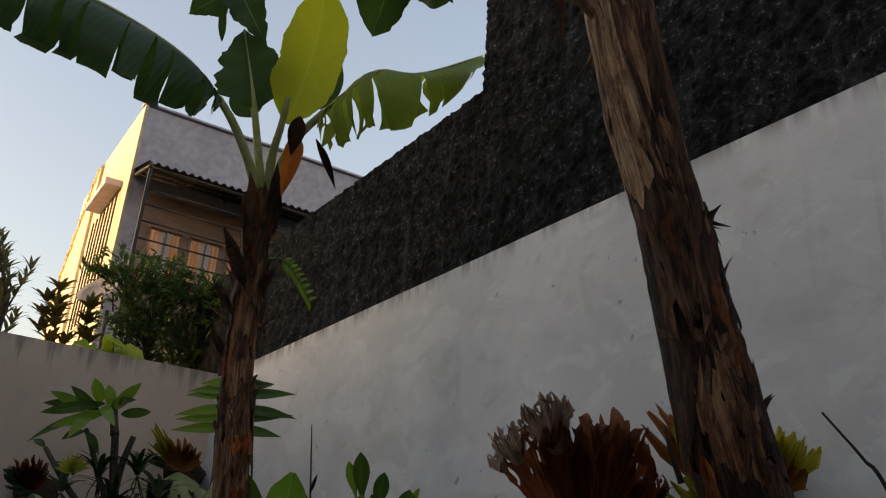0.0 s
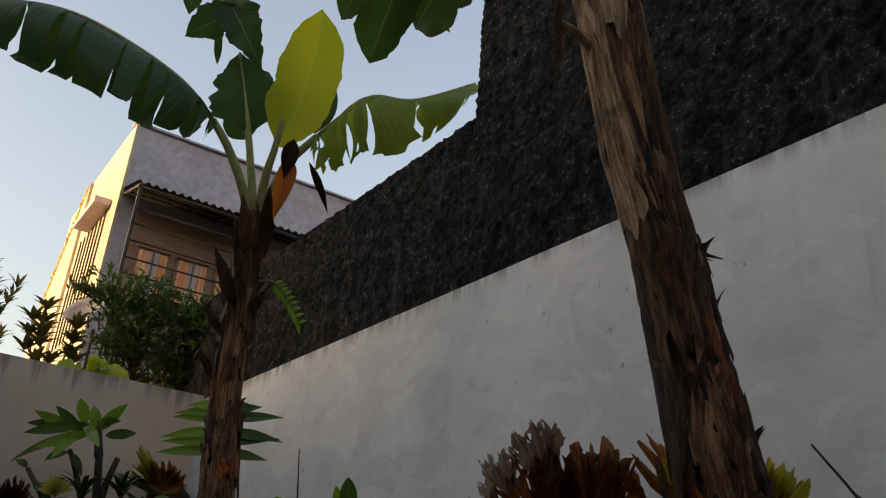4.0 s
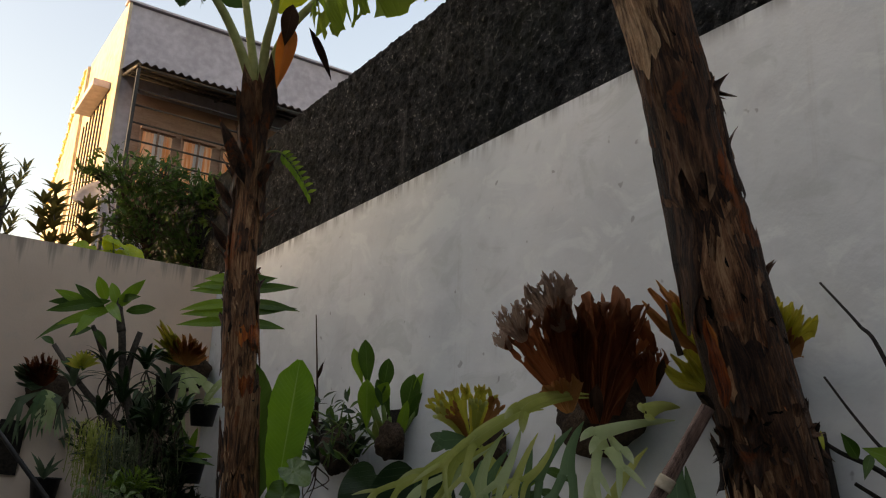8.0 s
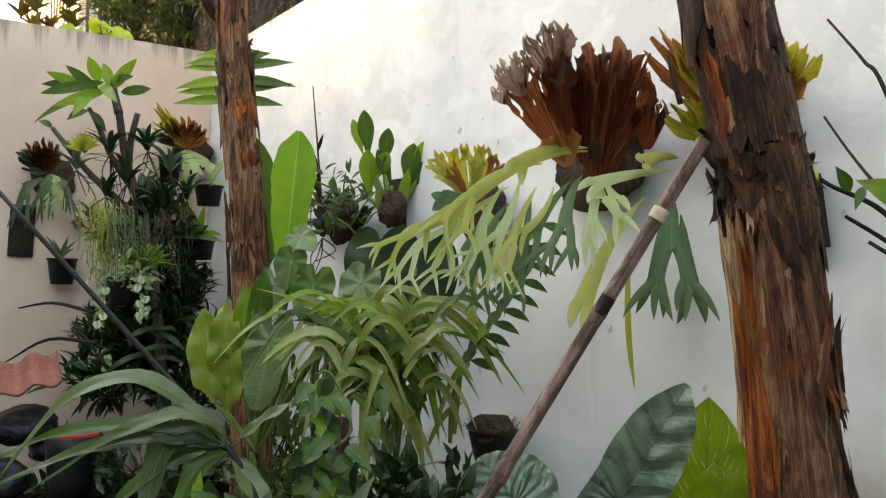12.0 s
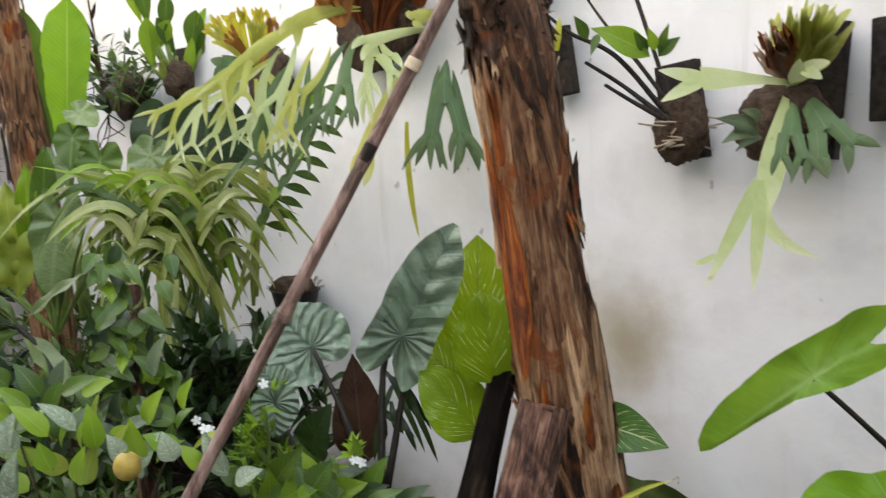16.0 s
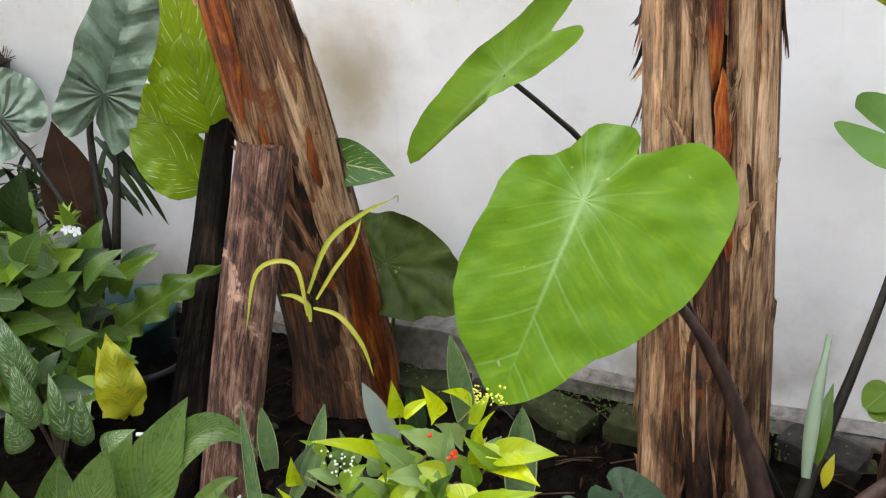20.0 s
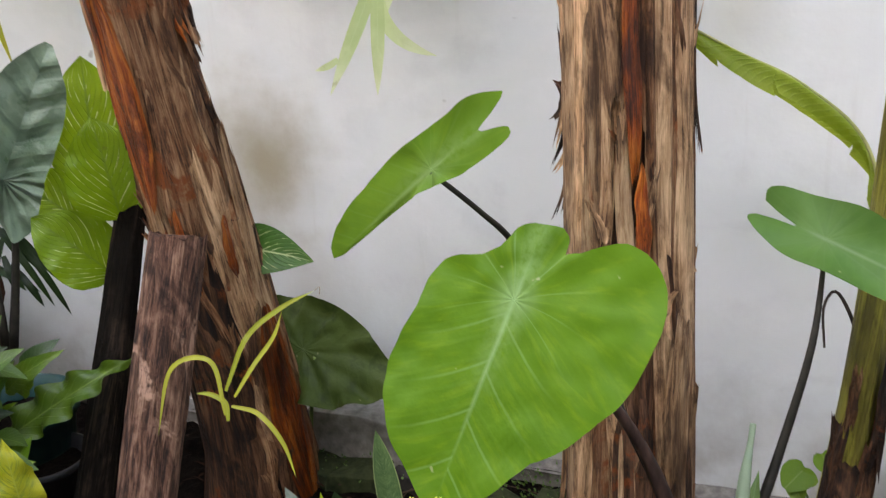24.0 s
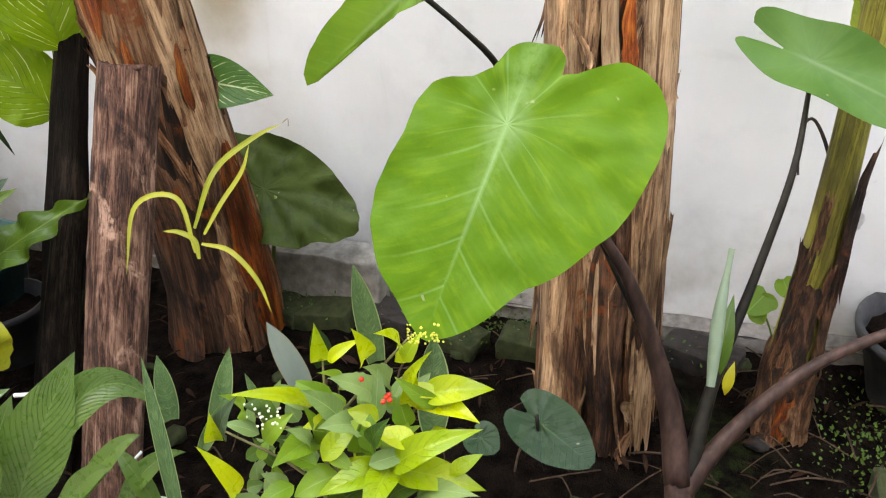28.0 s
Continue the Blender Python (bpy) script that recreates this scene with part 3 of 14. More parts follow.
BAG_BLACK = plain("black_bag_plastic", (0.006, 0.006, 0.007), (0.016, 0.016, 0.018), 12, 0.45, 0.6, 0.01)
TERRACOTTA = plain("terracotta", (0.22, 0.07, 0.045), (0.34, 0.13, 0.085), 40, 0.75, 0.3, 0.003)
RED_PLASTIC = plain("red_plastic", (0.38, 0.05, 0.03), (0.50, 0.08, 0.05), 10, 0.4, 0.1, 0.002)
BACK_GREEN = heart_mat("dull_dark_leaf", (0.040, 0.066, 0.014), (0.065, 0.098, 0.022), (0.05, 0.08, 0.022), 8.0, 0.02, 0.5, 0.15, 1.0, 0.06, 0.03, (0.03, 0.05, 0.012), 0.03, relief=0.004)
OLIVE_YEL = leaf_mat("yellowing_green_leaf", (0.22, 0.28, 0.02), (0.56, 0.50, 0.03), (0.36, 0.40, 0.06), 10, 0.9, 0.08, 0.05, 0.36, 0.38, fleck=(0.14, 0.23, 0.03))
YELLOW_LEAF = leaf_mat("golden_yellow_leaf", (0.42, 0.38, 0.02), (0.58, 0.50, 0.03), (0.40, 0.38, 0.04), 10, 0.9, 0.08, 0.05, 0.4, 0.4)
PEACE = leaf_mat("peace_lily_leaf", (0.045, 0.105, 0.016), (0.10, 0.18, 0.03), (0.14, 0.23, 0.06), 18, 1.3, 0.16, 0.05, 0.27, 0.25, 0.7, spec=0.5)
SILVER_GREEN = leaf_mat("silver_splashed_leaf", (0.035, 0.09, 0.02), (0.075, 0.15, 0.035), (0.06, 0.12, 0.03), 9, 1.0, 0.1, 0.05, 0.33, 0.2, 0.5, fleck=(0.34, 0.43, 0.27))
GREY_SWORD = leaf_mat("grey_sword_leaf", (0.13, 0.17, 0.14), (0.19, 0.23, 0.19), (0.17, 0.21, 0.17), 2, 0.0, 0.1, 0.02, 0.45, 0.1, 0.2, rim=(0.22, 0.20, 0.12))
PALE_TOOTH = leaf_mat("pale_mint_leaf", (0.13, 0.23, 0.06), (0.24, 0.35, 0.12), (0.30, 0.40, 0.17), 9, 0.9, 0.08, 0.05, 0.4, 0.36)
TARO_COOL = heart_mat("blue_green_taro", (0.042, 0.122, 0.024), (0.076, 0.172, 0.036), (0.13, 0.22, 0.10), 7.0, 0.016, 0.40, 0.2, 0.5, 0.12, 0.2, None, 0.08, relief=0.004)
DARK_TARO = heart_mat("dark_taro_leaf", (0.018, 0.045, 0.020), (0.038, 0.072, 0.036), (0.07, 0.13, 0.06), 5.0, 0.02, 0.28, 0.15, 0.6, 0.15, 0.2, None, 0.12)
PALE_ROLL = leaf_mat("pale_rolled_leaf", (0.18, 0.26, 0.17), (0.27, 0.35, 0.24), (0.28, 0.37, 0.24), 2, 0.3, 0.1, 0.02, 0.45, 0.3)
TWIG_GREEN = plain("green_brown_twig", (0.10, 0.09, 0.035), (0.22, 0.18, 0.08), 50, 0.6, 0.3, 0.002)
DRY_STEM = plain("dry_dark_stem", (0.02, 0.013, 0.01), (0.06, 0.04, 0.03), 50, 0.8, 0.4, 0.002)
DRY_FIBRE = plain("dry_brown_fibre", (0.03, 0.018, 0.011), (0.10, 0.062, 0.038), 60, 0.9, 0.4, 0.002)
CITRUS_SKIN = plain("citrus_skin", (0.28, 0.20, 0.04), (0.40, 0.27, 0.06), 90, 0.45, 0.5, 0.002)
WHITE_PETAL = leaf_mat("white_petal", (0.75, 0.76, 0.72), (0.82, 0.82, 0.80), (0.7, 0.72, 0.66), 3, 0.5, 0.1, 0.03, 0.6, 0.3)
RED_BERRY = plain("red_berry", (0.60, 0.02, 0.01), (0.75, 0.05, 0.02), 40, 0.3, 0.1, 0.001)
BUD_YELLOW = plain("yellow_bud", (0.50, 0.50, 0.05), (0.62, 0.60, 0.12), 40, 0.5, 0.1, 0.001)
BUD_PALE = plain("pale_bud", (0.55, 0.60, 0.40), (0.70, 0.72, 0.55), 40, 0.5, 0.1, 0.001)
TEAL_PLASTIC = plain("teal_plastic", (0.008, 0.05, 0.048), (0.02, 0.09, 0.085), 15, 0.4, 0.2, 0.002)
WHITE_PLASTIC = plain("white_plastic", (0.62, 0.62, 0.60), (0.74, 0.74, 0.72), 20, 0.4, 0.1, 0.002)
GREY_PLASTIC = plain("grey_weathered_plastic", (0.025, 0.026, 0.028), (0.06, 0.062, 0.065), 22, 0.6, 0.4, 0.003)
CLAY_PLASTIC = plain("terracotta_plastic", (0.42, 0.13, 0.07), (0.54, 0.20, 0.11), 12, 0.4, 0.15, 0.002)
MOSSY = plain("mossy_stone", (0.012, 0.018, 0.006), (0.04, 0.05, 0.018), 40, 0.95, 0.9, 0.008)
TARO = heart_mat("taro_leaf", (0.060, 0.160, 0.008), (0.090, 0.210, 0.010), (0.23, 0.385, 0.145), 6.0, 0.014, 0.46, 0.26, 0.5, 0.12, 0.50, None, 0.32, relief=0.005, warm=(0.18, 0.30, 0.013))
TARO_SIDE = heart_mat("pale_taro_leaf", (0.075, 0.185, 0.014), (0.13, 0.26, 0.022), (0.22, 0.36, 0.12), 6.0, 0.016, 0.46, 0.34, 0.5, 0.08, 0.25, None, 0.12, relief=0.004, warm=(0.17, 0.29, 0.02))
DARK_STONE = plain("dark_wet_stone", (0.012, 0.010, 0.009), (0.04, 0.034, 0.03), 40, 0.9, 0.7, 0.006)
CONCRETE_PALE = plain("pale_weathered_stone", (0.16, 0.145, 0.13), (0.38, 0.355, 0.32), 30, 0.9, 0.7, 0.008)

# ---- building helpers ----
BASE = {}


def thing(name, at, label, category, group="", kind=""):
    ob = new(name)
    ob.location = at
    ob.empty_display_size = 0.05
    BASE[ob] = Vector(at)
    return tagged(ob, label, category, group, kind)


def part(name, bm, material, parent, label="", smooth=True):
    """Links a bmesh (in world places) as one mesh object under a thing or a part."""
    me = bpy.data.meshes.new(name)
    shift = BASE.get(parent, Vector((0, 0, 0)))
    for v in bm.verts:
        v.co -= shift
    for f in bm.faces:
        f.smooth = smooth
    bm.to_mesh(me)
    bm.free()
    me.materials.append(material)
    ob = new(name, me)
    ob.parent = parent
    BASE[ob] = shift
    return tagged(ob, label)


def solid(name, bm, material, label="", category="", kind="", group="", smooth=False):
    """A top-level thing made of one mesh."""
    ob = part(name, bm, material, None, "", smooth)
    return tagged(ob, label, category, group, kind)


def catmull(pts, n):
    """n + 1 places along a smooth line through pts."""
    p = [Vector(q) for q in pts]
    if len(p) == 2:
        return [p[0].lerp(p[1], i / n) for i in range(n + 1)]
    p = [2 * p[0] - p[1]] + p + [2 * p[-1] - p[-2]]
    res, k = [], len(p) - 3
    for i in range(n + 1):
        s = min(i * k / n, k - 1e-6)
        j, u = int(s), s - int(s)
        a, b, c, d = p[j:j + 4]
        res.append(0.5 * (2 * b + (c - a) * u + (2 * a - 5 * b + 4 * c - d) * u * u + (3 * b - a - 3 * c + d) * u ** 3))
    return res


def value_at(vals, s):
    """Linear run through evenly spaced values."""
    if not isinstance(vals, (tuple, list)):
        return vals
    f = s * (len(vals) - 1)
    j = min(int(f), len(vals) - 2)
    return vals[j] + (vals[j + 1] - vals[j]) * (f - j)


def frames(path):
    """Tangent and two cross directions along a line, without sudden turns."""
    out, ref = [], None
    for i, p in enumerate(path):
        t = (path[min(i + 1, len(path) - 1)] - path[max(i - 1, 0)]).normalized()
        if ref is None:
            ref = Vector((0, 1, 0)) if abs(t.y) < 0.9 else Vector((1, 0, 0))
        a = (ref - t * ref.dot(t)).normalized()
        ref = a
        out.append((t, a, t.cross(a)))
    return out


def tube(bm, pts, radii, seg=8, n=None, rough=0.0, grain=(3.0, 2.0), flat=1.0, seed=0.0, caps=True, knots=()):
    """A tapered stem along pts. rough: share of the radius by which the surface is uneven."""
    n = n or max(2, (len(pts) - 1) * 4)
    path = catmull(pts, n)
    fr = frames(path)
    uvl = bm.loops.layers.uv.get("uv") or bm.loops.layers.uv.new("uv")
    rings, along = [], 0.0
    for i, p in enumerate(path):
        if i:
            along += (p - path[i - 1]).length
        r0 = value_at(radii, i / n)
        for k, width, grow in knots:
            r0 *= 1 + grow * math.exp(-((i / n - k) / width) ** 2)
        ring = []
        for j in range(seg):
            a = 2 * math.pi * j / seg
            r = r0
            if rough:
                q = Vector((math.cos(a) * grain[0], math.sin(a) * grain[0], along * grain[1] + seed))
                r *= 1 + rough * noise.noise(q) + rough * 0.5 * noise.noise(q * 2.7)
            ring.append(bm.verts.new(p + fr[i][1] * math.cos(a) * r + fr[i][2] * math.sin(a) * r * flat))
        rings.append((ring, along, r0))
    for (r1, v1, q1), (r2, v2, q2) in zip(rings, rings[1:]):
        for j in range(seg):
            f = bm.faces.new((r1[j], r1[(j + 1) % seg], r2[(j + 1) % seg], r2[j]))
            turn = 2 * math.pi * max(q1, q2) / seg
            for loop, uv in zip(f.loops, ((j * turn, v1), ((j + 1) * turn, v1), ((j + 1) * turn, v2), (j * turn, v2))):
                loop[uvl].uv = uv
    if caps:
        for ring in (rings[0][0][::-1], rings[-1][0]):
            bm.faces.new(ring)
    return bm


def box(bm, lo, hi, bevel=0.0):
    c = [(lo[i] + hi[i]) / 2 for i in range(3)]
    s = [abs(hi[i] - lo[i]) for i in range(3)]
    r = bmesh.ops.create_cube(bm, size=1.0, matrix=Matrix.LocRotScale(c, None, s))
    if bevel:
        es = list({e for v in r["verts"] for e in v.link_edges})
        bmesh.ops.bevel(bm, geom=es, offset=bevel, segments=2, affect="EDGES", profile=0.6)
    return bm


PROFILES = {
    "lance": (0.03, 0.40, 0.72, 0.92, 1.0, 0.97, 0.86, 0.68, 0.45, 0.22, 0.0),
    "broad": (0.05, 0.55, 0.84, 0.97, 1.0, 0.97, 0.90, 0.79, 0.62, 0.36, 0.0),
    "ovate": (0.04, 0.62, 0.92, 1.0, 0.98, 0.90, 0.78, 0.62, 0.43, 0.22, 0.0),
    "spoon": (0.08, 0.22, 0.38, 0.55, 0.74, 0.90, 1.0, 0.98, 0.83, 0.55, 0.0),
    "strap": (0.55, 0.75, 0.90, 0.98, 1.0, 1.0, 0.96, 0.86, 0.68, 0.40, 0.0),
    "sword": (0.70, 0.85, 0.95, 1.0, 1.0, 0.97, 0.90, 0.78, 0.58, 0.32, 0.0),
    "blunt": (0.10, 0.34, 0.54, 0.70, 0.82, 0.90, 0.96, 1.0, 0.96, 0.76, 0.12),
    "paddle": (0.10, 0.50, 0.76, 0.90, 0.98, 1.0, 0.98, 0.88, 0.68, 0.38, 0.0),
    "banana": (0.10, 0.60, 0.88, 0.98, 1.0, 1.0, 0.98, 0.92, 0.78, 0.52, 0.0),
}


def blade(bm, base, tip, width, bend=0.15, face=(0, 0, 1), fold=0.25, wave=0.0, waves=4.0, shape="lance", nv=12, nu=3, curl=0.0, via=None, sway=0.0, v0=0.0, v1=1.0, rag=0.0):
    """A leaf blade from base to tip, arched towards its face; fold lifts both halves, wave ruffles the rim."""
    base, tip, face = Vector(base), Vector(tip), Vector(face)
    run = tip - base
    length = run.length
    up = face - run * face.dot(run) / run.length_squared
    up = up.normalized() if up.length > 1e-4 else Vector((0, 0, 1))
    across = run.normalized().cross(up)
    if via is None:
        ctrl = base.lerp(tip, 0.5) + up * bend * 2 * length + across * sway * length
    else:
        ctrl = 2 * Vector(via) - (base + tip) * 0.5
    uvl = bm.loops.layers.uv.get("uv") or bm.loops.layers.uv.new("uv")
    prof, rows = PROFILES[shape], []
    ph = (base.x * 13.7 + tip.y * 7.3) % 6.28
    for i in range(nv + 1):
        s = i / nv
        p = base * (1 - s) ** 2 + ctrl * 2 * s * (1 - s) + tip * s * s
        t = ((ctrl - base) * (1 - s) + (tip - ctrl) * s).normalized()
        nrm = (up - t * up.dot(t))
        nrm = nrm.normalized() if nrm.length > 1e-3 else across.cross(t).normalized()
        side = t.cross(nrm)
        w = value_at(prof, s) * width / 2
        if curl:
            nrm, side = nrm * math.cos(curl * s) + side * math.sin(curl * s), side * math.cos(curl * s) - nrm * math.sin(curl * s)
        row = []
        for j in range(-nu, nu + 1):
            u = j / nu
            if rag and j:
                e = noise.noise(Vector((s * 7, ph, 3.0 if j > 0 else 8.0))) + 0.6 * noise.noise(Vector((s * 23, ph, 5.0 if j > 0 else 1.0)))
                u *= 1 + rag * e
            h = fold * abs(u) * w - 0.25 * fold * u * u * w
            h += wave * width * abs(u) ** 1.5 * math.sin(waves * 6.28 * s + ph + (1.1 if u > 0 else 0))
            row.append((bm.verts.new(p + side * u * w * math.cos(fold * 0.5) + nrm * h), (j / nu, v0 + (v1 - v0) * s)))
        rows.append(row)
    for r1, r2 in zip(rows, rows[1:]):
        for j in range(2 * nu):
            q = (r1[j], r1[j + 1], r2[j + 1], r2[j])
            f = bm.faces.new([x[0] for x in q])
            for loop, x in zip(f.loops, q):
                loop[uvl].uv = x[1]
    return bm


HEARTS = {
    "taro": (1.0, 0.90, 0.78, 0.70, 0.645, 0.615, 0.60, 0.59, 0.585, 0.60, 0.60, 0.52, 0.16),
    "lopsided": (0.996, 0.931, 0.879, 0.838, 0.792, 0.738, 0.682, 0.603, 0.528, 0.477, 0.465, 0.455, 0.430, 0.412, 0.361, 0.304, 0.275, 0.264, 0.254, 0.250, 0.279, 0.325, 0.343, 0.354, 0.356),
    "lopsided_right": (0.996, 0.931, 0.856, 0.772, 0.710, 0.702, 0.692, 0.677, 0.672, 0.685, 0.684, 0.684, 0.689, 0.702, 0.707, 0.701, 0.676, 0.631, 0.559, 0.368, 0.303, 0.366, 0.382, 0.365, 0.356),
    "round": (1.0, 0.92, 0.84, 0.79, 0.76, 0.74, 0.72, 0.71, 0.70, 0.69, 0.66, 0.55, 0.30),
    "long": (1.0, 0.941, 0.787, 0.661, 0.531, 0.458, 0.412, 0.377, 0.349, 0.320, 0.296, 0.283, 0.279, 0.284, 0.294, 0.304, 0.315, 0.330, 0.353, 0.392, 0.488, 0.540, 0.583, 0.631, 0.36),
    "long_right": (1.0, 0.40, 0.257, 0.209, 0.184, 0.168, 0.156, 0.146, 0.140, 0.137, 0.138, 0.143, 0.152, 0.162, 0.174, 0.191, 0.216, 0.258, 0.300, 0.362, 0.464, 0.583, 0.555, 0.40, 0.36),
    "narrow": (1.0, 0.82, 0.60, 0.45, 0.36, 0.33, 0.33, 0.35, 0.41, 0.47, 0.46, 0.36, 0.12),
    "arrow": (1.0, 0.80, 0.62, 0.50, 0.43, 0.39, 0.37, 0.37, 0.40, 0.46, 0.50, 0.40, 0.10),
}


def heart(bm, centre, tip, face, width=1.0, shape="taro", cup=0.10, wave=0.03, waves=5, droop=0.1, nr=7, nt=44, ripple=0.0, fold=0.0):
    """A heart-shaped blade: the stalk joins at centre, the point lies at tip, face is the upper side."""
    centre, tip, face = Vector(centre), Vector(tip), Vector(face)
    y = tip - centre
    length = y.length
    y.normalize()
    nrm = (face - y * face.dot(y)).normalized()
    x = y.cross(nrm)
    uvl = bm.loops.layers.uv.get("uv") or bm.loops.layers.uv.new("uv")
    g, rings = HEARTS[shape], []
    other = HEARTS.get(shape + "_right")
    ph = (centre.x * 31.7 + tip.z * 17.3) % 6.28
    mid = (bm.verts.new(centre), (0.0, 0.0))
    for k in range(1, nr + 1):
        rr, ring = k / nr, []
        for j in range(nt):
            a = 2 * math.pi * (j + 0.5) / nt - math.pi
            r = value_at(g if a > 0 or not other else other, abs(a) / math.pi) * rr * length
            px, py = math.sin(a) * r * width, math.cos(a) * r
            q = rr * rr
            h = cup * length * q * (0.35 + abs(math.sin(a)) * 0.65) - droop * length * max(0.0, py / length) ** 2
            h += wave * length * q * math.sin(waves * a + ph) + fold * abs(px)
            if ripple:
                h += ripple * length * rr * noise.noise(Vector((px * 22 / length * 0.4, py * 22 / length * 0.4, ph)))
            ring.append((bm.verts.new(centre + x * px + y * py + nrm * h), (px / (0.62 * length), py / length)))
        rings.append(ring)
    def fill(q):
        f = bm.faces.new([v[0] for v in q])
        for loop, v in zip(f.loops, q):
            loop[uvl].uv = v[1]
    for j in range(nt):
        fill((mid, rings[0][j], rings[0][(j + 1) % nt]))
        for r1, r2 in zip(rings, rings[1:]):
            fill((r1[j], r2[j], r2[(j + 1) % nt], r1[(j + 1) % nt]))
    return bm


def leaf(parent, material, base, tip, width, name="leaf", label="", **kw):
    return part(name, blade(bmesh.new(), base, tip, width, **kw), material, parent, label)


def stem(parent, material, pts, radii, name="stem", label="", **kw):
    return part(name, tube(bmesh.new(), pts, radii, **kw), material, parent, label)


def spray(t, mats, o, ex, ey, ez, n, size, width, aim, seed=1, shape="ovate", name="leaf", face=(-0.5, -0.3, 0.8), arch=0.0, nv=6, nu=1, fold=0.3):
    """n leaves with feet in the box o + ex + ey + ez; each points at an angle of aim (degrees, 0 along ex, 90 against ey). arch: height of a bow in metres."""
    rng = random.Random(seed)
    o, ex, ey, ez = Vector(o), Vector(ex), Vector(ey), Vector(ez)
    r, u, d = ex.normalized(), -ey.normalized(), ez.normalized()
    for i in range(n):
        p = o + ex * rng.random() + ey * rng.random() + ez * rng.random()
        a = radians(rng.uniform(*aim))
        k = rng.uniform(*size)
        q = p + (r * math.cos(a) + u * math.sin(a) + d * rng.uniform(-0.35, 0.2)) * k
        f = Vector(face) + Vector((rng.gauss(0, 0.25), rng.gauss(0, 0.25), rng.gauss(0, 0.25)))
        via = p.lerp(q, 0.45) + Vector((0, 0, arch * rng.uniform(0.5, 1.2))) if arch else None
        leaf(t, rng.choice(mats), p, q, rng.uniform(*width), name, face=f, shape=shape, nv=nv, nu=nu, fold=fold, bend=0.1, via=via)


def sprinkle(t, material, o, ex, ey, ez, n, r, seed=1, name="bud"):
    """n tiny beads in the box."""
    rng = random.Random(seed)
    for i in range(n):
        p = Vector(o) + Vector(ex) * rng.random() + Vector(ey) * rng.random() + Vector(ez) * rng.random()
        bm = bmesh.new()
        bmesh.ops.create_icosphere(bm, subdivisions=1, radius=r * rng.uniform(0.7, 1.2), matrix=pose(*p))
        part(name, bm, material, t)


# ---- helpers for plants ----
def sheath(t, axis, radii, s0, s1, ang, width, lift0, lift1, material, twist=0.0, name="dry_sheath", n=22, nu=9, fray=0.30):
    """A strip of dry sheath on a stem, between shares s0 and s1 of its length, round the angle ang (degrees); lift: metres off the stem at each end. Its ends are torn, its long edges curl."""
    bm = bmesh.new()
    path = catmull(axis, 60)
    fr = frames(path)
    uvl = bm.loops.layers.uv.new("uv")
    seed = ang * 0.37 + s0 * 11
    inner = name == "inner_sheath"
    curl = 0.0 if inner else 0.022 * noise.noise(Vector((seed, 4.0, 1.0)))
    proud = 0.002 + 0.016 * ((seed * 7.137) % 1.0) + (0.008 if name == "outer_sheath" else 0.0)
    cols = []
    for k in range(nu + 1):
        e = k / nu - 0.5
        lo = fray * max(0.0, 0.35 + noise.noise(Vector((e * 5, seed, 1))) * 0.8 + noise.noise(Vector((e * 19, seed, 2))) * 0.5)
        hi = fray * max(0.0, 0.35 + noise.noise(Vector((e * 5, seed, 7))) * 0.8 + noise.noise(Vector((e * 19, seed, 8))) * 0.5)
        lo, hi = min(lo, 0.45) * (0.3 if inner else 1), min(hi, 0.45) * (0.3 if inner else 1)
        col = []
        for i in range(n + 1):
            q = lo + (1 - lo - hi) * i / n
            lift = lift0 * max(0, 1 - q / 0.35) ** 2 + lift1 * max(0, (q - 0.55) / 0.45) ** 2
            taper = min(1.0, 0.66 + 3.0 * q, 0.6 + 2.5 * (1 - q)) * (1 + 0.3 * noise.noise(Vector((q * 5, seed, 0))))
            if inner:
                taper *= max(0.05, math.sin(math.pi * q)) ** 0.5
            f = min(max((s0 + (s1 - s0) * q) * 60, 0), 59.999)
            j, u = int(f), f - int(f)
            p = path[j].lerp(path[j + 1], u)
            r = value_at(radii, f / 60)
            a = radians(ang + twist * q + e * width * taper + 3.0 * noise.noise(Vector((q * 3, seed, 3))))
            ridge = 0.0036 * noise.noise(Vector((e * width * 0.16, q * 2.5, seed))) + 0.0045 * noise.noise(Vector((e * 3, q * 5, seed)))
            rr = r * 1.012 + (0.027 if inner else proud) + lift + ridge + (0.0 if inner else 0.005 * (1 - 4 * e * e))
            rr += curl * abs(2 * e) ** 3 * (0.6 + noise.noise(Vector((q * 4, seed, 5 if e > 0 else 6))))
            if k in (0, nu):
                rr -= 0.003
            t2 = fr[j][1].lerp(fr[min(j + 1, 60)][1], u), fr[j][2].lerp(fr[min(j + 1, 60)][2], u)
            col.append((bm.verts.new(p + t2[0] * math.cos(a) * rr + t2[1] * math.sin(a) * rr), (e * width * r * 0.0175 + seed, q * abs(s1 - s0) * 2.5)))
        cols.append(col)
    for c1, c2 in zip(cols, cols[1:]):
        for i in range(n):
            quad = (c1[i], c2[i], c2[i + 1], c1[i + 1])
            fc = bm.faces.new([v[0] for v in quad])
            for loop, v in zip(fc.loops, quad):
                loop[uvl].uv = v[1]
    return part(name, bm, material, t)


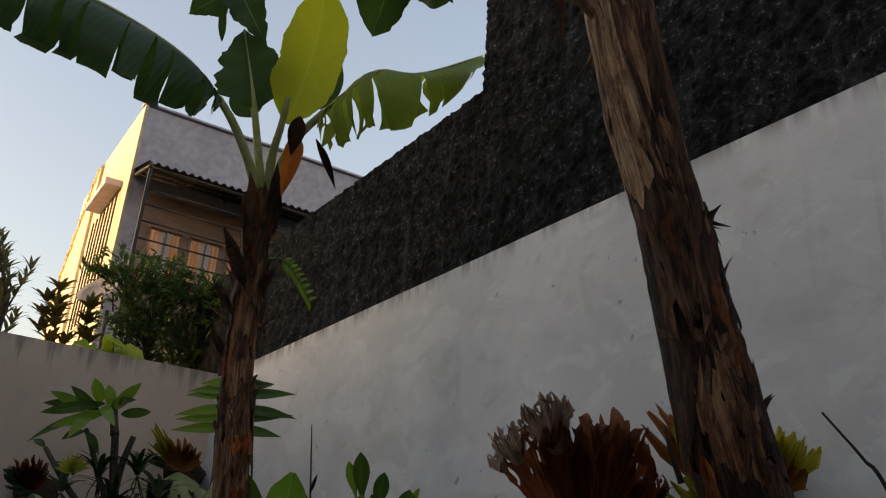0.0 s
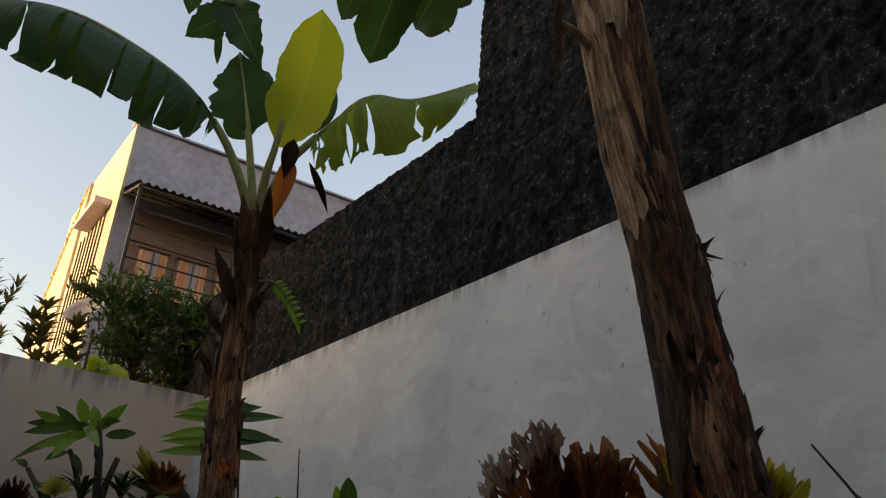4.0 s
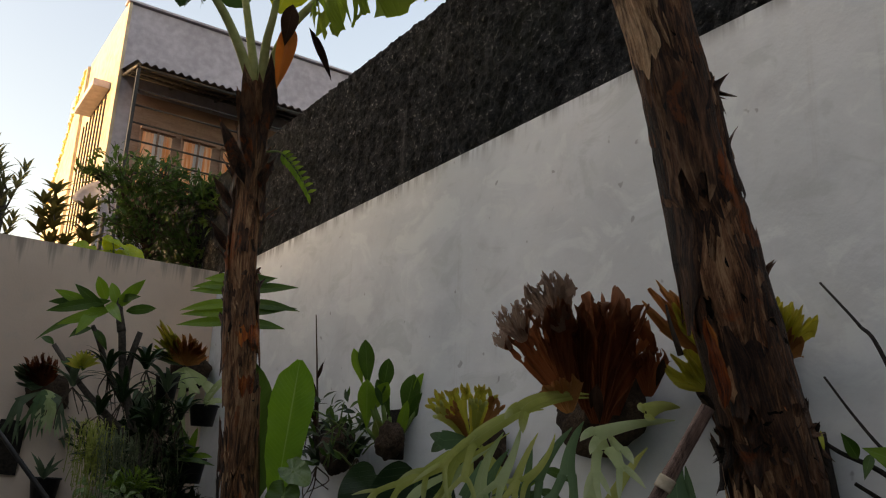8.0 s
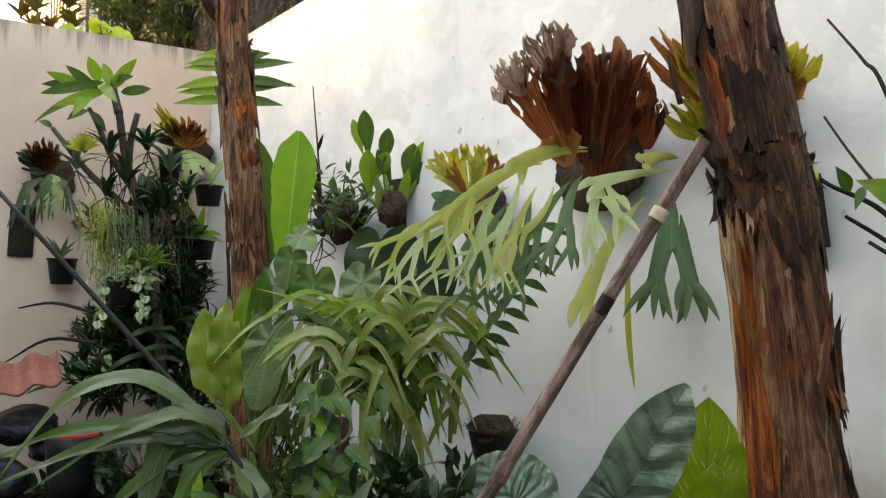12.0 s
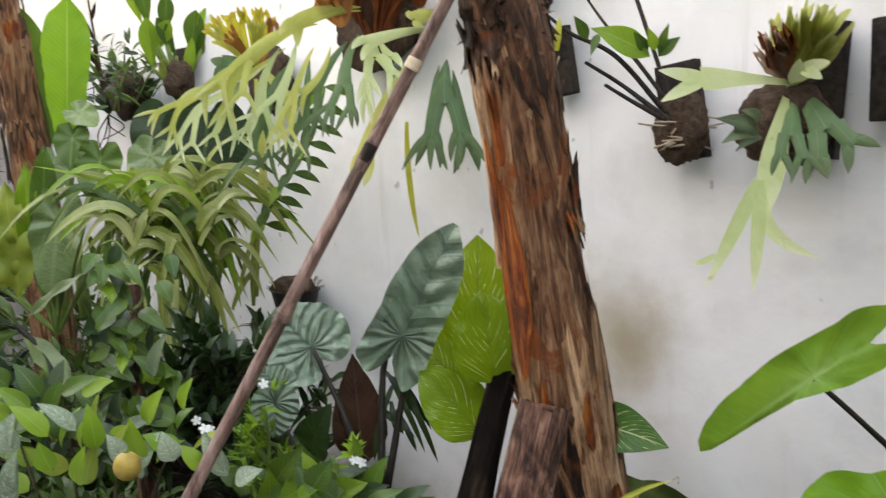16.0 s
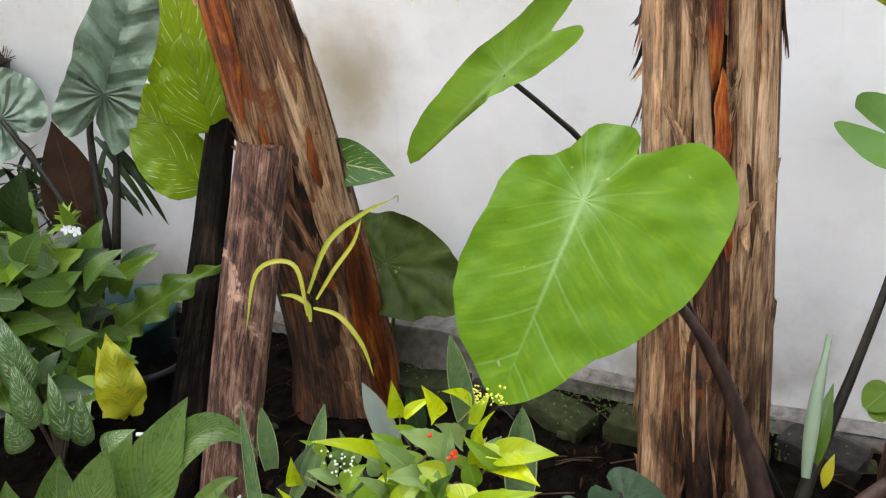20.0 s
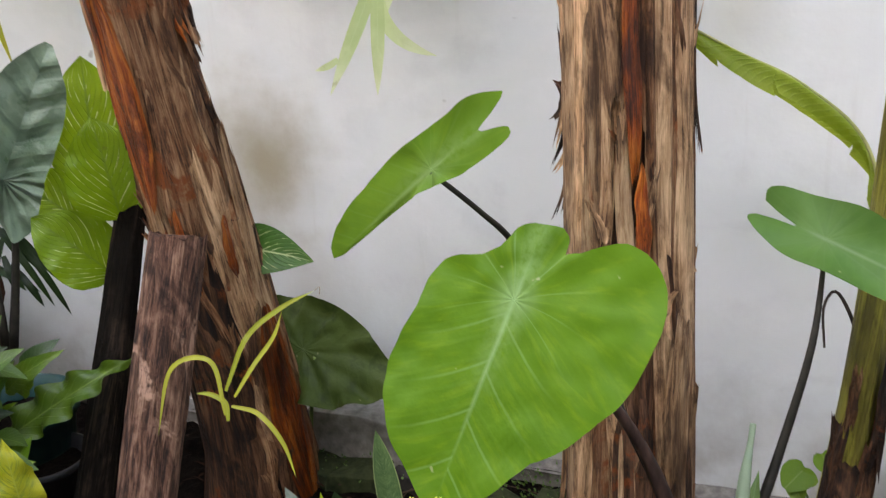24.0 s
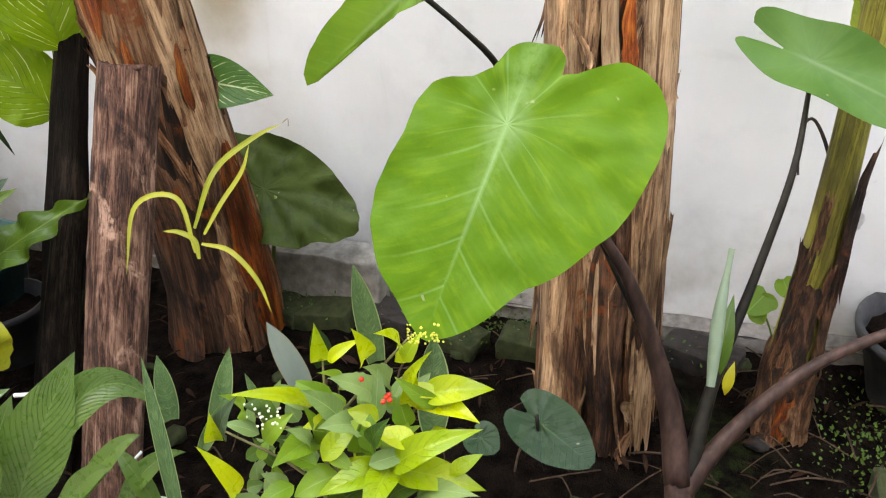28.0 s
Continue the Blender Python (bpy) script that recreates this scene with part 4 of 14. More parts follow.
def flakes(t, axis, radii, mats, n, seed, front, s_range, spread=95):
    """Small curled flakes of dry sheath on the side of a stem that faces front."""
    rng = random.Random(seed)
    for i in range(n):
        s0 = rng.uniform(*s_range)
        k = rng.uniform(0.012, 0.045) * rng.choice((1, -1))
        sheath(t, axis, radii, s0, s0 + k, front + rng.uniform(-spread, spread), rng.uniform(5, 18), rng.uniform(0.0, 0.012), rng.uniform(0.006, 0.017), rng.choice(mats), rng.uniform(-30, 30), "bark_flake", 8, 5)


def torn_leaf(t, material, rib_material, rib, width, hang=0.8, tears=6, seed=1, sides=(1, -1), radius=0.012, gap=0.010, down=(0, 0, -1)):
    """A banana leaf: midrib along rib, each half torn into strips that hang by hang (0 level, 1 straight down)."""
    rng = random.Random(seed)
    path = catmull(rib, 48)
    down = Vector(down)
    bm = bmesh.new()
    uvl = bm.loops.layers.uv.new("uv")
    for side in sides:
        cuts = [(k + 0.5 + rng.uniform(-0.3, 0.3)) / tears * 0.96 for k in range(tears)]
        for a, b in zip([0.0] + cuts, cuts + [1.0]):
            if b - a < 0.02:
                continue
            h = min(1.0, max(0.0, hang + rng.uniform(-0.12, 0.10)))
            slip = rng.uniform(-0.015, 0.015)
            reach = rng.uniform(0.84, 1.08)
            m = max(2, int((b - a) * 30))
            rows = []
            for i in range(m + 1):
                s = a + (b - a) * i / m
                f = min(s * 48, 47.999)
                j = int(f)
                p = path[j].lerp(path[j + 1], f - j)
                tan = (path[j + 1] - path[j]).normalized()
                out = tan.cross(Vector((0, 0, 1)))
                out = out.normalized() * side if out.length > 0.05 else Vector((side, 0, 0))
                w = max(0.25, value_at(PROFILES["banana"], s)) * width / 2 * reach * rng.uniform(0.97, 1.0)
                edge = 2 * i / m - 1
                row = []
                for k in range(6):
                    e = k / 5
                    turn = h * (0.35 + 0.65 * e) * math.pi / 2
                    d = out * math.cos(turn) + down * math.sin(turn)
                    q = p + d * w * e + tan * (slip * e * w * 3 - edge * gap * e * 2) + tan * w * e * 0.18 * (1 - h)
                    q += out * side * 0.01 * math.sin(9 * s + 5 * e + seed)
                    row.append((bm.verts.new(q), (side * e, s)))
                rows.append(row)
            for r1, r2 in zip(rows, rows[1:]):
                for k in range(5):
                    quad = (r1[k], r1[k + 1], r2[k + 1], r2[k])
                    fc = bm.faces.new([v[0] for v in quad])
                    for loop, v in zip(fc.loops, quad):
                        loop[uvl].uv = v[1]
    bl = part("leaf", bm, material, t)
    part("midrib", tube(bmesh.new(), rib, (radius, radius * 0.8, radius * 0.3), 6, 30), rib_material, bl)
    return bl


PROFILES["wedge"] = (0.30, 0.30, 0.32, 0.36, 0.42, 0.50, 0.60, 0.72, 0.84, 0.94, 1.0)
PROFILES["lobe"] = (0.85, 0.95, 1.0, 1.0, 0.96, 0.90, 0.82, 0.70, 0.54, 0.32, 0.02)


def antler(t, material, base, fork, tips, width, face=(-1, 0, 0.2), bend=0.15, name="frond", label="", split=True):
    """A forked staghorn frond: a widening strap from base to fork, then one lobe to each tip, some split again."""
    bm = bmesh.new()
    base, fork = Vector(base), Vector(fork)
    blade(bm, base, fork, width, bend, face, 0.15, 0.02, 3, "wedge", 8, 2, v0=0.0, v1=0.6)
    back = (base - fork).normalized() * width * 0.12
    rng = random.Random(int(abs(base.x * 977 + fork.z * 613)) + len(tips))
    for tip in tips:
        tip = Vector(tip)
        w = width * (0.46 if len(tips) > 2 else 0.6)
        if split and (tip - fork).length > 2.2 * width:
            mid = fork.lerp(tip, 0.55)
            blade(bm, fork + back, mid, w, bend * 0.5, face, 0.1, 0.02, 2, "lobe", 9, 2, v0=0.5, v1=0.9)
            side = (tip - fork).cross(Vector(face)).normalized()
            for k in (1, -1):
                blade(bm, fork.lerp(mid, 0.8), tip + side * k * width * rng.uniform(0.2, 0.45), w * 0.55, 0.06 * k, face, 0.1, 0.0, 2, "lobe", 8, 2, v0=0.6, v1=1.0)
        else:
            blade(bm, fork + back, tip, w, bend * 0.6, face, 0.12, 0.02, 2, "lobe", 11, 2, v0=0.5, v1=1.0)
    return part(name, bm, material, t, label)


def forked(t, material, pts, width, reach, levels=2, seed=1, face=(-1, 0, 0.2), droop=0.55, spread=34, name="frond", label=""):
    """A staghorn frond: a curved strap along pts that widens and then forks again and again into drooping round-tipped lobes."""
    rng = random.Random(seed)
    bm = bmesh.new()
    uvl = bm.loops.layers.uv.new("uv")
    face = Vector(face).normalized()

    def strip(path, widths, v0, v1):
        rows, n = [], len(path) - 1
        for i, p in enumerate(path):
            d = (path[min(i + 1, n)] - path[max(i - 1, 0)]).normalized()
            side = d.cross(face).normalized()
            up = side.cross(d) * widths[i] * 0.24
            v = v0 + (v1 - v0) * i / n
            rows.append([(bm.verts.new(p + side * widths[i] * 0.5 * u - up * abs(u)), (u, v)) for u in (-1, 0, 1)])
        for r1, r2 in zip(rows, rows[1:]):
            for j in (0, 1):
                quad = (r1[j], r1[j + 1], r2[j + 1], r2[j])
                f = bm.faces.new([q[0] for q in quad])
                for loop, q in zip(f.loops, quad):
                    loop[uvl].uv = q[1]

    def grow(p, d, w, length, level, v):
        path, n = [p], 8
        curl = rng.uniform(-0.5, 0.5)
        for i in range(n):
            d = (d + Vector((0, 0, -droop / n)) + d.cross(face) * curl / n).normalized()
            p = p + d * length / n
            path.append(p)
        if level:
            strip(path, [w * (1 - 0.15 * math.sin(math.pi * i / n)) for i in range(n + 1)], v, v + 0.15)
            for k in (-1, 1) if rng.random() < 0.75 else (-1, 0, 1):
                turn = Matrix.Rotation(radians(k * spread * rng.uniform(0.6, 1.3)), 3, face)
                side = d.cross(face).normalized()
                grow(p - d * length / n - side * k * w * 0.22, turn @ d, w * 0.58, length * rng.uniform(0.7, 1.15), level - 1, v + 0.15)
        else:
            strip(path, [w * max(0.06, (1 - (i / n) ** 3)) for i in range(n + 1)], v, 1.0)

    pts = [Vector(p) for p in pts]
    path = []
    for i in range(13):
        q = list(pts)
        while len(q) > 1:
            q = [a.lerp(b, i / 12) for a, b in zip(q, q[1:])]
        path.append(q[0])
    strip(path, [width * (0.30 + 0.70 * (i / 12) ** 1.2) * min(1.0, 0.25 + i / 3) for i in range(13)], 0.0, 0.5)
    d = (path[-1] - path[-2]).normalized()
    for k in (-1, 1):
        side = d.cross(face).normalized()
        grow(path[-1] - d * width * 0.12 - side * k * width * 0.24, Matrix.Rotation(radians(k * spread * rng.uniform(0.3, 0.8)), 3, face) @ d, width * 0.58, reach, levels - 1, 0.5)
    return part(name, bm, material, t, label)


def fan(t, material, base, top, width, face, lobes=5, ragged=0.25, cup=0.3, spread=0.45, seed=1, name="shield_frond", label="", deep=0.35, flare=0.7):
    """An upright shield frond: a ruffled fan with a lobed, ragged rim; dry ones have a curled, papery rim with holes."""
    dry = material in (DRY_BROWN, DRY_GREY)
    bm = bmesh.new()
    uvl = bm.loops.layers.uv.new("uv")
    base, top, face = Vector(base), Vector(top), Vector(face)
    y = top - base
    length = y.length
    y.normalize()
    nrm = (face - y * face.dot(y)).normalized()
    x = y.cross(nrm)
    nu, nv = lobes * (22 if dry else 16), 22 if dry else 14
    grid = []
    for j in range(nu + 1):
        e = 2 * j / nu - 1
        cell = (j / nu * lobes + 0.45 * noise.noise(Vector((e * 3.1, seed * 1.7, 2)))) % 1.0
        rim = 1 - deep * (abs(cell - 0.5) * 2) ** 3 - ragged * (0.5 + 0.9 * noise.noise(Vector((e * 4, seed, 0))) + 0.30 * noise.noise(Vector((e * 13, seed, 5))) + 0.22 * noise.noise(Vector((e * 37, seed, 7)))) - 0.2 * e * e
        if dry:
            rim = 1 - deep * (abs(cell - 0.5) * 2) ** 2 - ragged * (0.4 + 0.8 * noise.noise(Vector((e * 4, seed, 0))) + 0.22 * noise.noise(Vector((e * 11, seed, 5)))) - 0.2 * e * e
        col = []
        for i in range(nv + 1):
            s = i / nv
            r = s * rim * length
            wid = width / 2 * (0.16 + 0.84 * s ** flare) * e
            h = cup * length * (s ** 2.2) * (0.6 - 0.4 * e * e) + length * 0.22 * s ** 6 * (0.6 + noise.noise(Vector((e * 6, seed, 11)))) + width * 0.20 * s * noise.noise(Vector((e * lobes * 0.9, s * 1.2, seed * 1.3))) + width * 0.07 * s * noise.noise(Vector((e * lobes * 2.6, s * 1.5, seed))) + width * 0.10 * s * s * noise.noise(Vector((e * 4, s * 5, seed)))
            if dry:
                # the rim crumples
                k = max(0.0, s - 0.55) / 0.45
                q = Vector((e * lobes * 2.2, s * 7, seed))
                h += width * 0.20 * k * noise.noise(q)
                wid += width * 0.09 * k * noise.noise(q + Vector((7, 3, 1)))
                r += length * 0.09 * k * noise.noise(q + Vector((1, 9, 5))) - length * 0.05 * k * k * abs(noise.noise(q * 0.7))
            col.append((bm.verts.new(base + y * r + x * wid * (1 + spread * s * 0.3) + nrm * h), (e, s * rim)))
        grid.append(col)
    for j, (c1, c2) in enumerate(zip(grid, grid[1:])):
        for i in range(nv):
            if dry and i > nv * 0.66 and noise.noise(Vector((j * 0.42, i * 0.20, seed * 2.3))) > 0.40 - 0.55 * (i / nv - 0.66):
                continue
            quad = (c1[i], c2[i], c2[i + 1], c1[i + 1])
            fc = bm.faces.new([v[0] for v in quad])
            for loop, v in zip(fc.loops, quad):
                loop[uvl].uv = v[1]
    loose = [v for v in bm.verts if not v.link_faces]
    bmesh.ops.delete(bm, geom=loose, context="VERTS")
    return part(name, bm, material, t, label)


def clump(t, material, at, n, length, width, lean=0.6, shape="strap", seed=1, bend=0.25, up=0.7, name="leaf", spread=360.0, turn=0.0, fold=0.3, vary=0.3, joined=False):
    """A rosette of n arching leaves round at."""
    rng = random.Random(seed)
    at = Vector(at)
    bm = bmesh.new()
    for i in range(n):
        a = radians(turn + spread * (i + rng.uniform(-0.3, 0.3)) / n)
        k = length * rng.uniform(1 - vary, 1 + vary * 0.5)
        l = lean * rng.uniform(0.7, 1.2)
        d = Vector((math.cos(a) * l, math.sin(a) * l, up * rng.uniform(0.6, 1.2)))
        d.normalize()
        args = dict(bend=bend * rng.uniform(0.6, 1.3), face=(math.cos(a) * -0.2, math.sin(a) * -0.2, 1), fold=fold, shape=shape, nv=9, nu=2, sway=rng.uniform(-0.08, 0.08))
        if joined:
            blade(bm, at, at + d * k, width * rng.uniform(0.8, 1.15), **args)
        else:
            leaf(t, material, at + d * 0.01, at + d * k, width * rng.uniform(0.8, 1.15), name, **args)
    if joined:
        part(name, bm, material, t)
    else:
        bm.free()


def foliage(t, material, centre, size, n, leaf_len, leaf_w, seed=1, shape="lance", name="foliage", hang=0.0, twigs=None, shell=0.5):
    """Many small leaves filling an uneven cloud; with twigs, thin branches run into it."""
    rng = random.Random(seed)
    c, s = Vector(centre), Vector(size)
    bm, tw = bmesh.new(), bmesh.new()
    root = c - Vector((0, 0, s.z))
    made = 0
    for b in range(max(3, n // 14)):
        d = Vector((rng.gauss(0, 1), rng.gauss(0, 1), rng.gauss(0, 1))).normalized()
        k = rng.uniform(shell, 1.0) ** 0.6 * (1 + 0.25 * noise.noise(d * 2 + Vector((seed, 0, 0))))
        end = c + Vector((d.x * s.x, d.y * s.y, d.z * s.z)) * k
        start = root.lerp(c, rng.uniform(0.3, 1.0))
        if twigs:
            tube(tw, [start, start.lerp(end, 0.5) + Vector((0, 0, 0.1 * s.z)), end], (0.006, 0.002), 4, 6)
        for i in range(14):
            q = rng.uniform(0.35, 1.0)
            p = start.lerp(end, q) + Vector((rng.gauss(0, 1) * s.x, rng.gauss(0, 1) * s.y, rng.gauss(0, 1) * s.z)) * 0.07
            v = (end - start).normalized() * 0.6 + Vector((rng.gauss(0, 0.6), rng.gauss(0, 0.6), rng.gauss(0.15 - hang, 0.5)))
            v.normalize()
            k2 = leaf_len * rng.uniform(0.6, 1.2)
            blade(bm, p, p + v * k2, leaf_w * rng.uniform(0.7, 1.2), 0.12, (rng.gauss(0, 0.4), rng.gauss(0, 0.4), 1), 0.3, shape=shape, nv=4, nu=1)
            made += 1
            if made >= n:
                break
        if made >= n:
            break
    ob = part(name, bm, material, t)
    ob["kind"] = "stuff"
    if twigs:
        w = part("branchwork", tw, twigs, t)
        w["kind"] = "stuff"
    else:
        tw.free()
    return ob


def root_ball(t, at, size, seed):
    """A lumpy mass of roots and peat."""
    bm = bmesh.new()
    bmesh.ops.create_icosphere(bm, subdivisions=4, radius=1.0)
    for v in bm.verts:
        n = v.co.copy()
        v.co *= 1 + 0.25 * noise.noise(n * 2 + Vector((seed, 0, 0))) + 0.12 * noise.noise(n * 7)
        v.co = Vector((v.co.x * size[0], v.co.y * size[1], v.co.z * size[2])) + Vector(at)
    return part("root_ball", bm, ROOTS, t)


def board(t, at, width, height, turn):
    """A flat mounting board on the white wall, turned by some degrees."""
    bm = box(bmesh.new(), (-0.016, -width / 2, -height / 2), (0.016, width / 2, height / 2), 0.004)
    for v in bm.verts:
        v.co += Vector((0, 1, 1)) * 0.006 * noise.noise(v.co * 30)
    bmesh.ops.transform(bm, matrix=pose(at[0], at[1], at[2], turn, 0, 0), verts=bm.verts)
    return part("board", bm, BLACK_WOOD_PLAIN, t)


def hanging_pot(at, r, h, material, label):
    """A round pot with a rim, soil and three hanging wires."""
    at = Vector(at)
    t = thing("hanging_pot", at, label, "pot", "hanging pots")
    bm = bmesh.new()
    prof = ((0.0, -0.5, 0.74), (0.5, -0.5, 0.74), (1.0, 0.42, 0.97), (1.0, 0.42, 1.06), (1.0, 0.5, 1.06), (1.0, 0.5, 0.95), (0.9, 0.3, 0.9))
    rings = []
    for k, z, q in prof[1:]:
        rings.append([bm.verts.new(at + Vector((r * q * math.cos(2 * math.pi * j / 20), r * q * math.sin(2 * math.pi * j / 20), z * h))) for j in range(20)])
    for a, b in zip(rings, rings[1:]):
        for j in range(20):
            bm.faces.new((a[j], a[(j + 1) % 20], b[(j + 1) % 20], b[j]))
    bm.faces.new(rings[0][::-1])
    part("shell", bm, material, t)
    bm = bmesh.new()
    vs = [bm.verts.new(at + Vector((r * 0.92 * math.cos(2 * math.pi * j / 20), r * 0.92 * math.sin(2 * math.pi * j / 20), 0.36 * h + 0.004 * math.sin(j * 5)))) for j in range(20)]
    bm.faces.new(vs)
    part("soil", bm, ROOTS, t)
    return t


def hanging_bowl(t, at, r, h):
    at = Vector(at)
    bm = bmesh.new()
    rings = []
    for z, q in ((-1.0, 0.7), (0.0, 1.0), (0.05, 1.08), (0.05, 0.95), (-0.2, 0.9)):
        rings.append([bm.verts.new(at + Vector((r * q * math.cos(2 * math.pi * j / 20), r * q * 1.25 * math.sin(2 * math.pi * j / 20), z * h))) for j in range(20)])
    for a, b in zip(rings, rings[1:]):
        for j in range(20):
            bm.faces.new((a[j], a[(j + 1) % 20], b[(j + 1) % 20], b[j]))
    part("bowl", bm, POT_BLACK, t)
    root_ball(t, at + Vector((0, 0, 0.0)), (r * 0.95, r * 1.2, h * 0.5), 33)
    rng = random.Random(5)
    for i in range(26):
        a = rng.uniform(0, 6.28)
        p = at + Vector((r * math.cos(a), r * 1.25 * math.sin(a), h * 0.1))
        part("fibre", tube(bmesh.new(), [p, p + Vector((0.02 * math.cos(a), 0.02 * math.sin(a), rng.uniform(-0.01, 0.04)))], 0.0015, 3, 2), ROOTS, t)


def board_north(t, at, width, height):
    bm = box(bmesh.new(), (-width / 2, -0.016, -height / 2), (width / 2, 0.016, height / 2), 0.004)
    bmesh.ops.transform(bm, matrix=pose(at[0], at[1], at[2], 0, 2, 0), verts=bm.verts)
    return part("board", bm, BLACK_WOOD_PLAIN, t)


def fern_frond(t, material, a, b, c, width):
    """A feathery frond: two rows of small leaflets along an arching stalk."""
    bm = bmesh.new()
    path = catmull([a, b, c], 14)
    tube(bm, [a, b, c], (0.003, 0.001), 4, 8)
    for i in range(2, 15):
        tan = (path[i] - path[i - 1]).normalized()
        side = tan.cross(Vector((0.3, -0.6, 0.7))).normalized()
        w = width * (1 - abs(i / 14 - 0.35)) * 0.8
        for k in (1, -1):
            blade(bm, path[i], path[i] + side * k * w + tan * w * 0.5 - Vector((0, 0, w * 0.2)), w * 0.32, 0.1, (-0.3, -0.6, 0.8), 0.2, shape="lance", nv=4, nu=1)
    return part("frond", bm, material, t)


def hanging_strings(t, material, at, rx, ry, n, length, seed):
    """A curtain of thin hanging stems with tiny leaves."""
    rng = random.Random(seed)
    bm = bmesh.new()
    for i in range(n):
        a = Vector(at) + Vector((rng.gauss(0, rx / 2), rng.gauss(0, ry / 2), rng.uniform(-0.05, 0.05)))
        k = length * rng.uniform(0.35, 1.0)
        b = a + Vector((rng.gauss(0, 0.02), rng.gauss(0, 0.02), -k))
        tube(bm, [a, a.lerp(b, 0.5) + Vector((rng.gauss(0, 0.01), rng.gauss(0, 0.01), 0)), b], 0.0022, 3, 5)
        for j in range(int(k / 0.025)):
            p = a.lerp(b, rng.random())
            v = Vector((rng.gauss(0, 1), rng.gauss(0, 1), -0.5)).normalized() * rng.uniform(0.012, 0.024)
            blade(bm, p, p + v, 0.009, 0.1, (0, -0.5, 0.5), 0.2, shape="ovate", nv=2, nu=1)
    ob = part("trailing_stem", bm, material, t)
    ob["kind"] = "stuff"
    return ob


def crumpled(t, at, size, material, seed):
    """A crumpled plastic bag."""
    bm = bmesh.new()
    bmesh.ops.create_icosphere(bm, subdivisions=5, radius=1.0)
    for v in bm.verts:
        n = v.co.copy()
        f = 1 + 0.22 * noise.noise(n * 1.7 + Vector((seed, 0, 0))) + 0.10 * abs(noise.noise(n * 5 + Vector((0, seed, 0)))) + 0.05 * abs(noise.noise(n * 11))
        v.co = Vector((n.x * f * size[0], n.y * f * size[1], n.z * f * size[2])) + Vector(at)
        v.co.z = max(v.co.z, 0.0)
    return part("bag", bm, material, t)


def clay_tile(at):
    """An S-shaped clay roof tile lying aslant."""
    bm = bmesh.new()
    n, m, rows = 30, 4, []
    for i in range(n + 1):
        x = -0.16 + 0.32 * i / n
        z = 0.022 * math.sin(i / n * 2 * math.pi * 2)
        rows.append([[bm.verts.new((x, -0.12 + 0.24 * j / m, z + k)) for j in range(m + 1)] for k in (0.0, 0.014)])
    for a, b in zip(rows, rows[1:]):
        for j in range(m):
            bm.faces.new((a[1][j], b[1][j], b[1][j + 1], a[1][j + 1]))
            bm.faces.new((a[0][j], a[0][j + 1], b[0][j + 1], b[0][j]))
        bm.faces.new((a[0][0], b[0][0], b[1][0], a[1][0]))
        bm.faces.new((a[0][m], a[1][m], b[1][m], b[0][m]))
    for e in (rows[0], rows[-1]):
        for j in range(m):
            bm.faces.new((e[0][j], e[0][j + 1], e[1][j + 1], e[1][j]))
    bmesh.ops.transform(bm, matrix=pose(at[0], at[1], at[2], 35, -14, -12), verts=bm.verts)
    return bm


def zigzag(t, material, base, tip, width, face):
    """A flat stem with deep rounded teeth on alternate sides."""
    bm = bmesh.new()
    uvl = bm.loops.layers.uv.new("uv")
    a, b, face = Vector(base), Vector(tip), Vector(face)
    side = (b - a).cross(face).normalized()
    n, rows = 36, []
    for i in range(n + 1):
        s = i / n
        p = a.lerp(b, s) + face * 0.03 * math.sin(s * 3)
        saw = abs((s * 6) % 1.0 - 0.5) * 2
        saw2 = abs((s * 6 + 0.5) % 1.0 - 0.5) * 2
        rows.append([(bm.verts.new(p - side * width * (0.2 + 0.8 * saw)), (-1, s)), (bm.verts.new(p), (0, s)), (bm.verts.new(p + side * width * (0.2 + 0.8 * saw2)), (1, s))])
    for r1, r2 in zip(rows, rows[1:]):
        for k in range(2):
            q = (r1[k], r1[k + 1], r2[k + 1], r2[k])
            f = bm.faces.new([v[0] for v in q])
            for loop, v in zip(f.loops, q):
                loop[uvl].uv = v[1]
    return part("stem", bm, material, t)


def ribbon_leaf(t, material, pts, width, face):
    """A narrow curling leaf through pts."""
    bm = bmesh.new()
    uvl = bm.loops.layers.uv.new("uv")
    path = catmull(pts, 20)
    face, rows = Vector(face), []
    for i, p in enumerate(path):
        tan = (path[min(i + 1, 20)] - path[max(i - 1, 0)]).normalized()
        side = tan.cross(face).normalized()
        w = value_at(PROFILES["strap"], i / 20) * width / 2
        rows.append([(bm.verts.new(p + side * w * u + face * abs(u) * w * 0.4), (u, i / 20)) for u in (-1, 0, 1)])
    for r1, r2 in zip(rows, rows[1:]):
        for k in range(2):
            q = (r1[k], r1[k + 1], r2[k + 1], r2[k])
            f = bm.faces.new([v[0] for v in q])
            for loop, v in zip(f.loops, q):
                loop[uvl].uv = v[1]
    return part("leaf", bm, material, t)


def fruit(t, at, r):
    bm = bmesh.new()
    bmesh.ops.create_uvsphere(bm, u_segments=20, v_segments=12, radius=r, matrix=pose(*at) @ Matrix.Diagonal((1, 1, 1.06, 1)))
    ob = part("fruit", bm, CITRUS_SKIN, t, "pale orange fruit")
    part("calyx", tube(bmesh.new(), [Vector(at) + Vector((0, 0, r)), Vector(at) + Vector((0, 0, r * 1.25))], (r * 0.25, r * 0.1), 6, 2), GREEN_STALK, ob)
    return ob


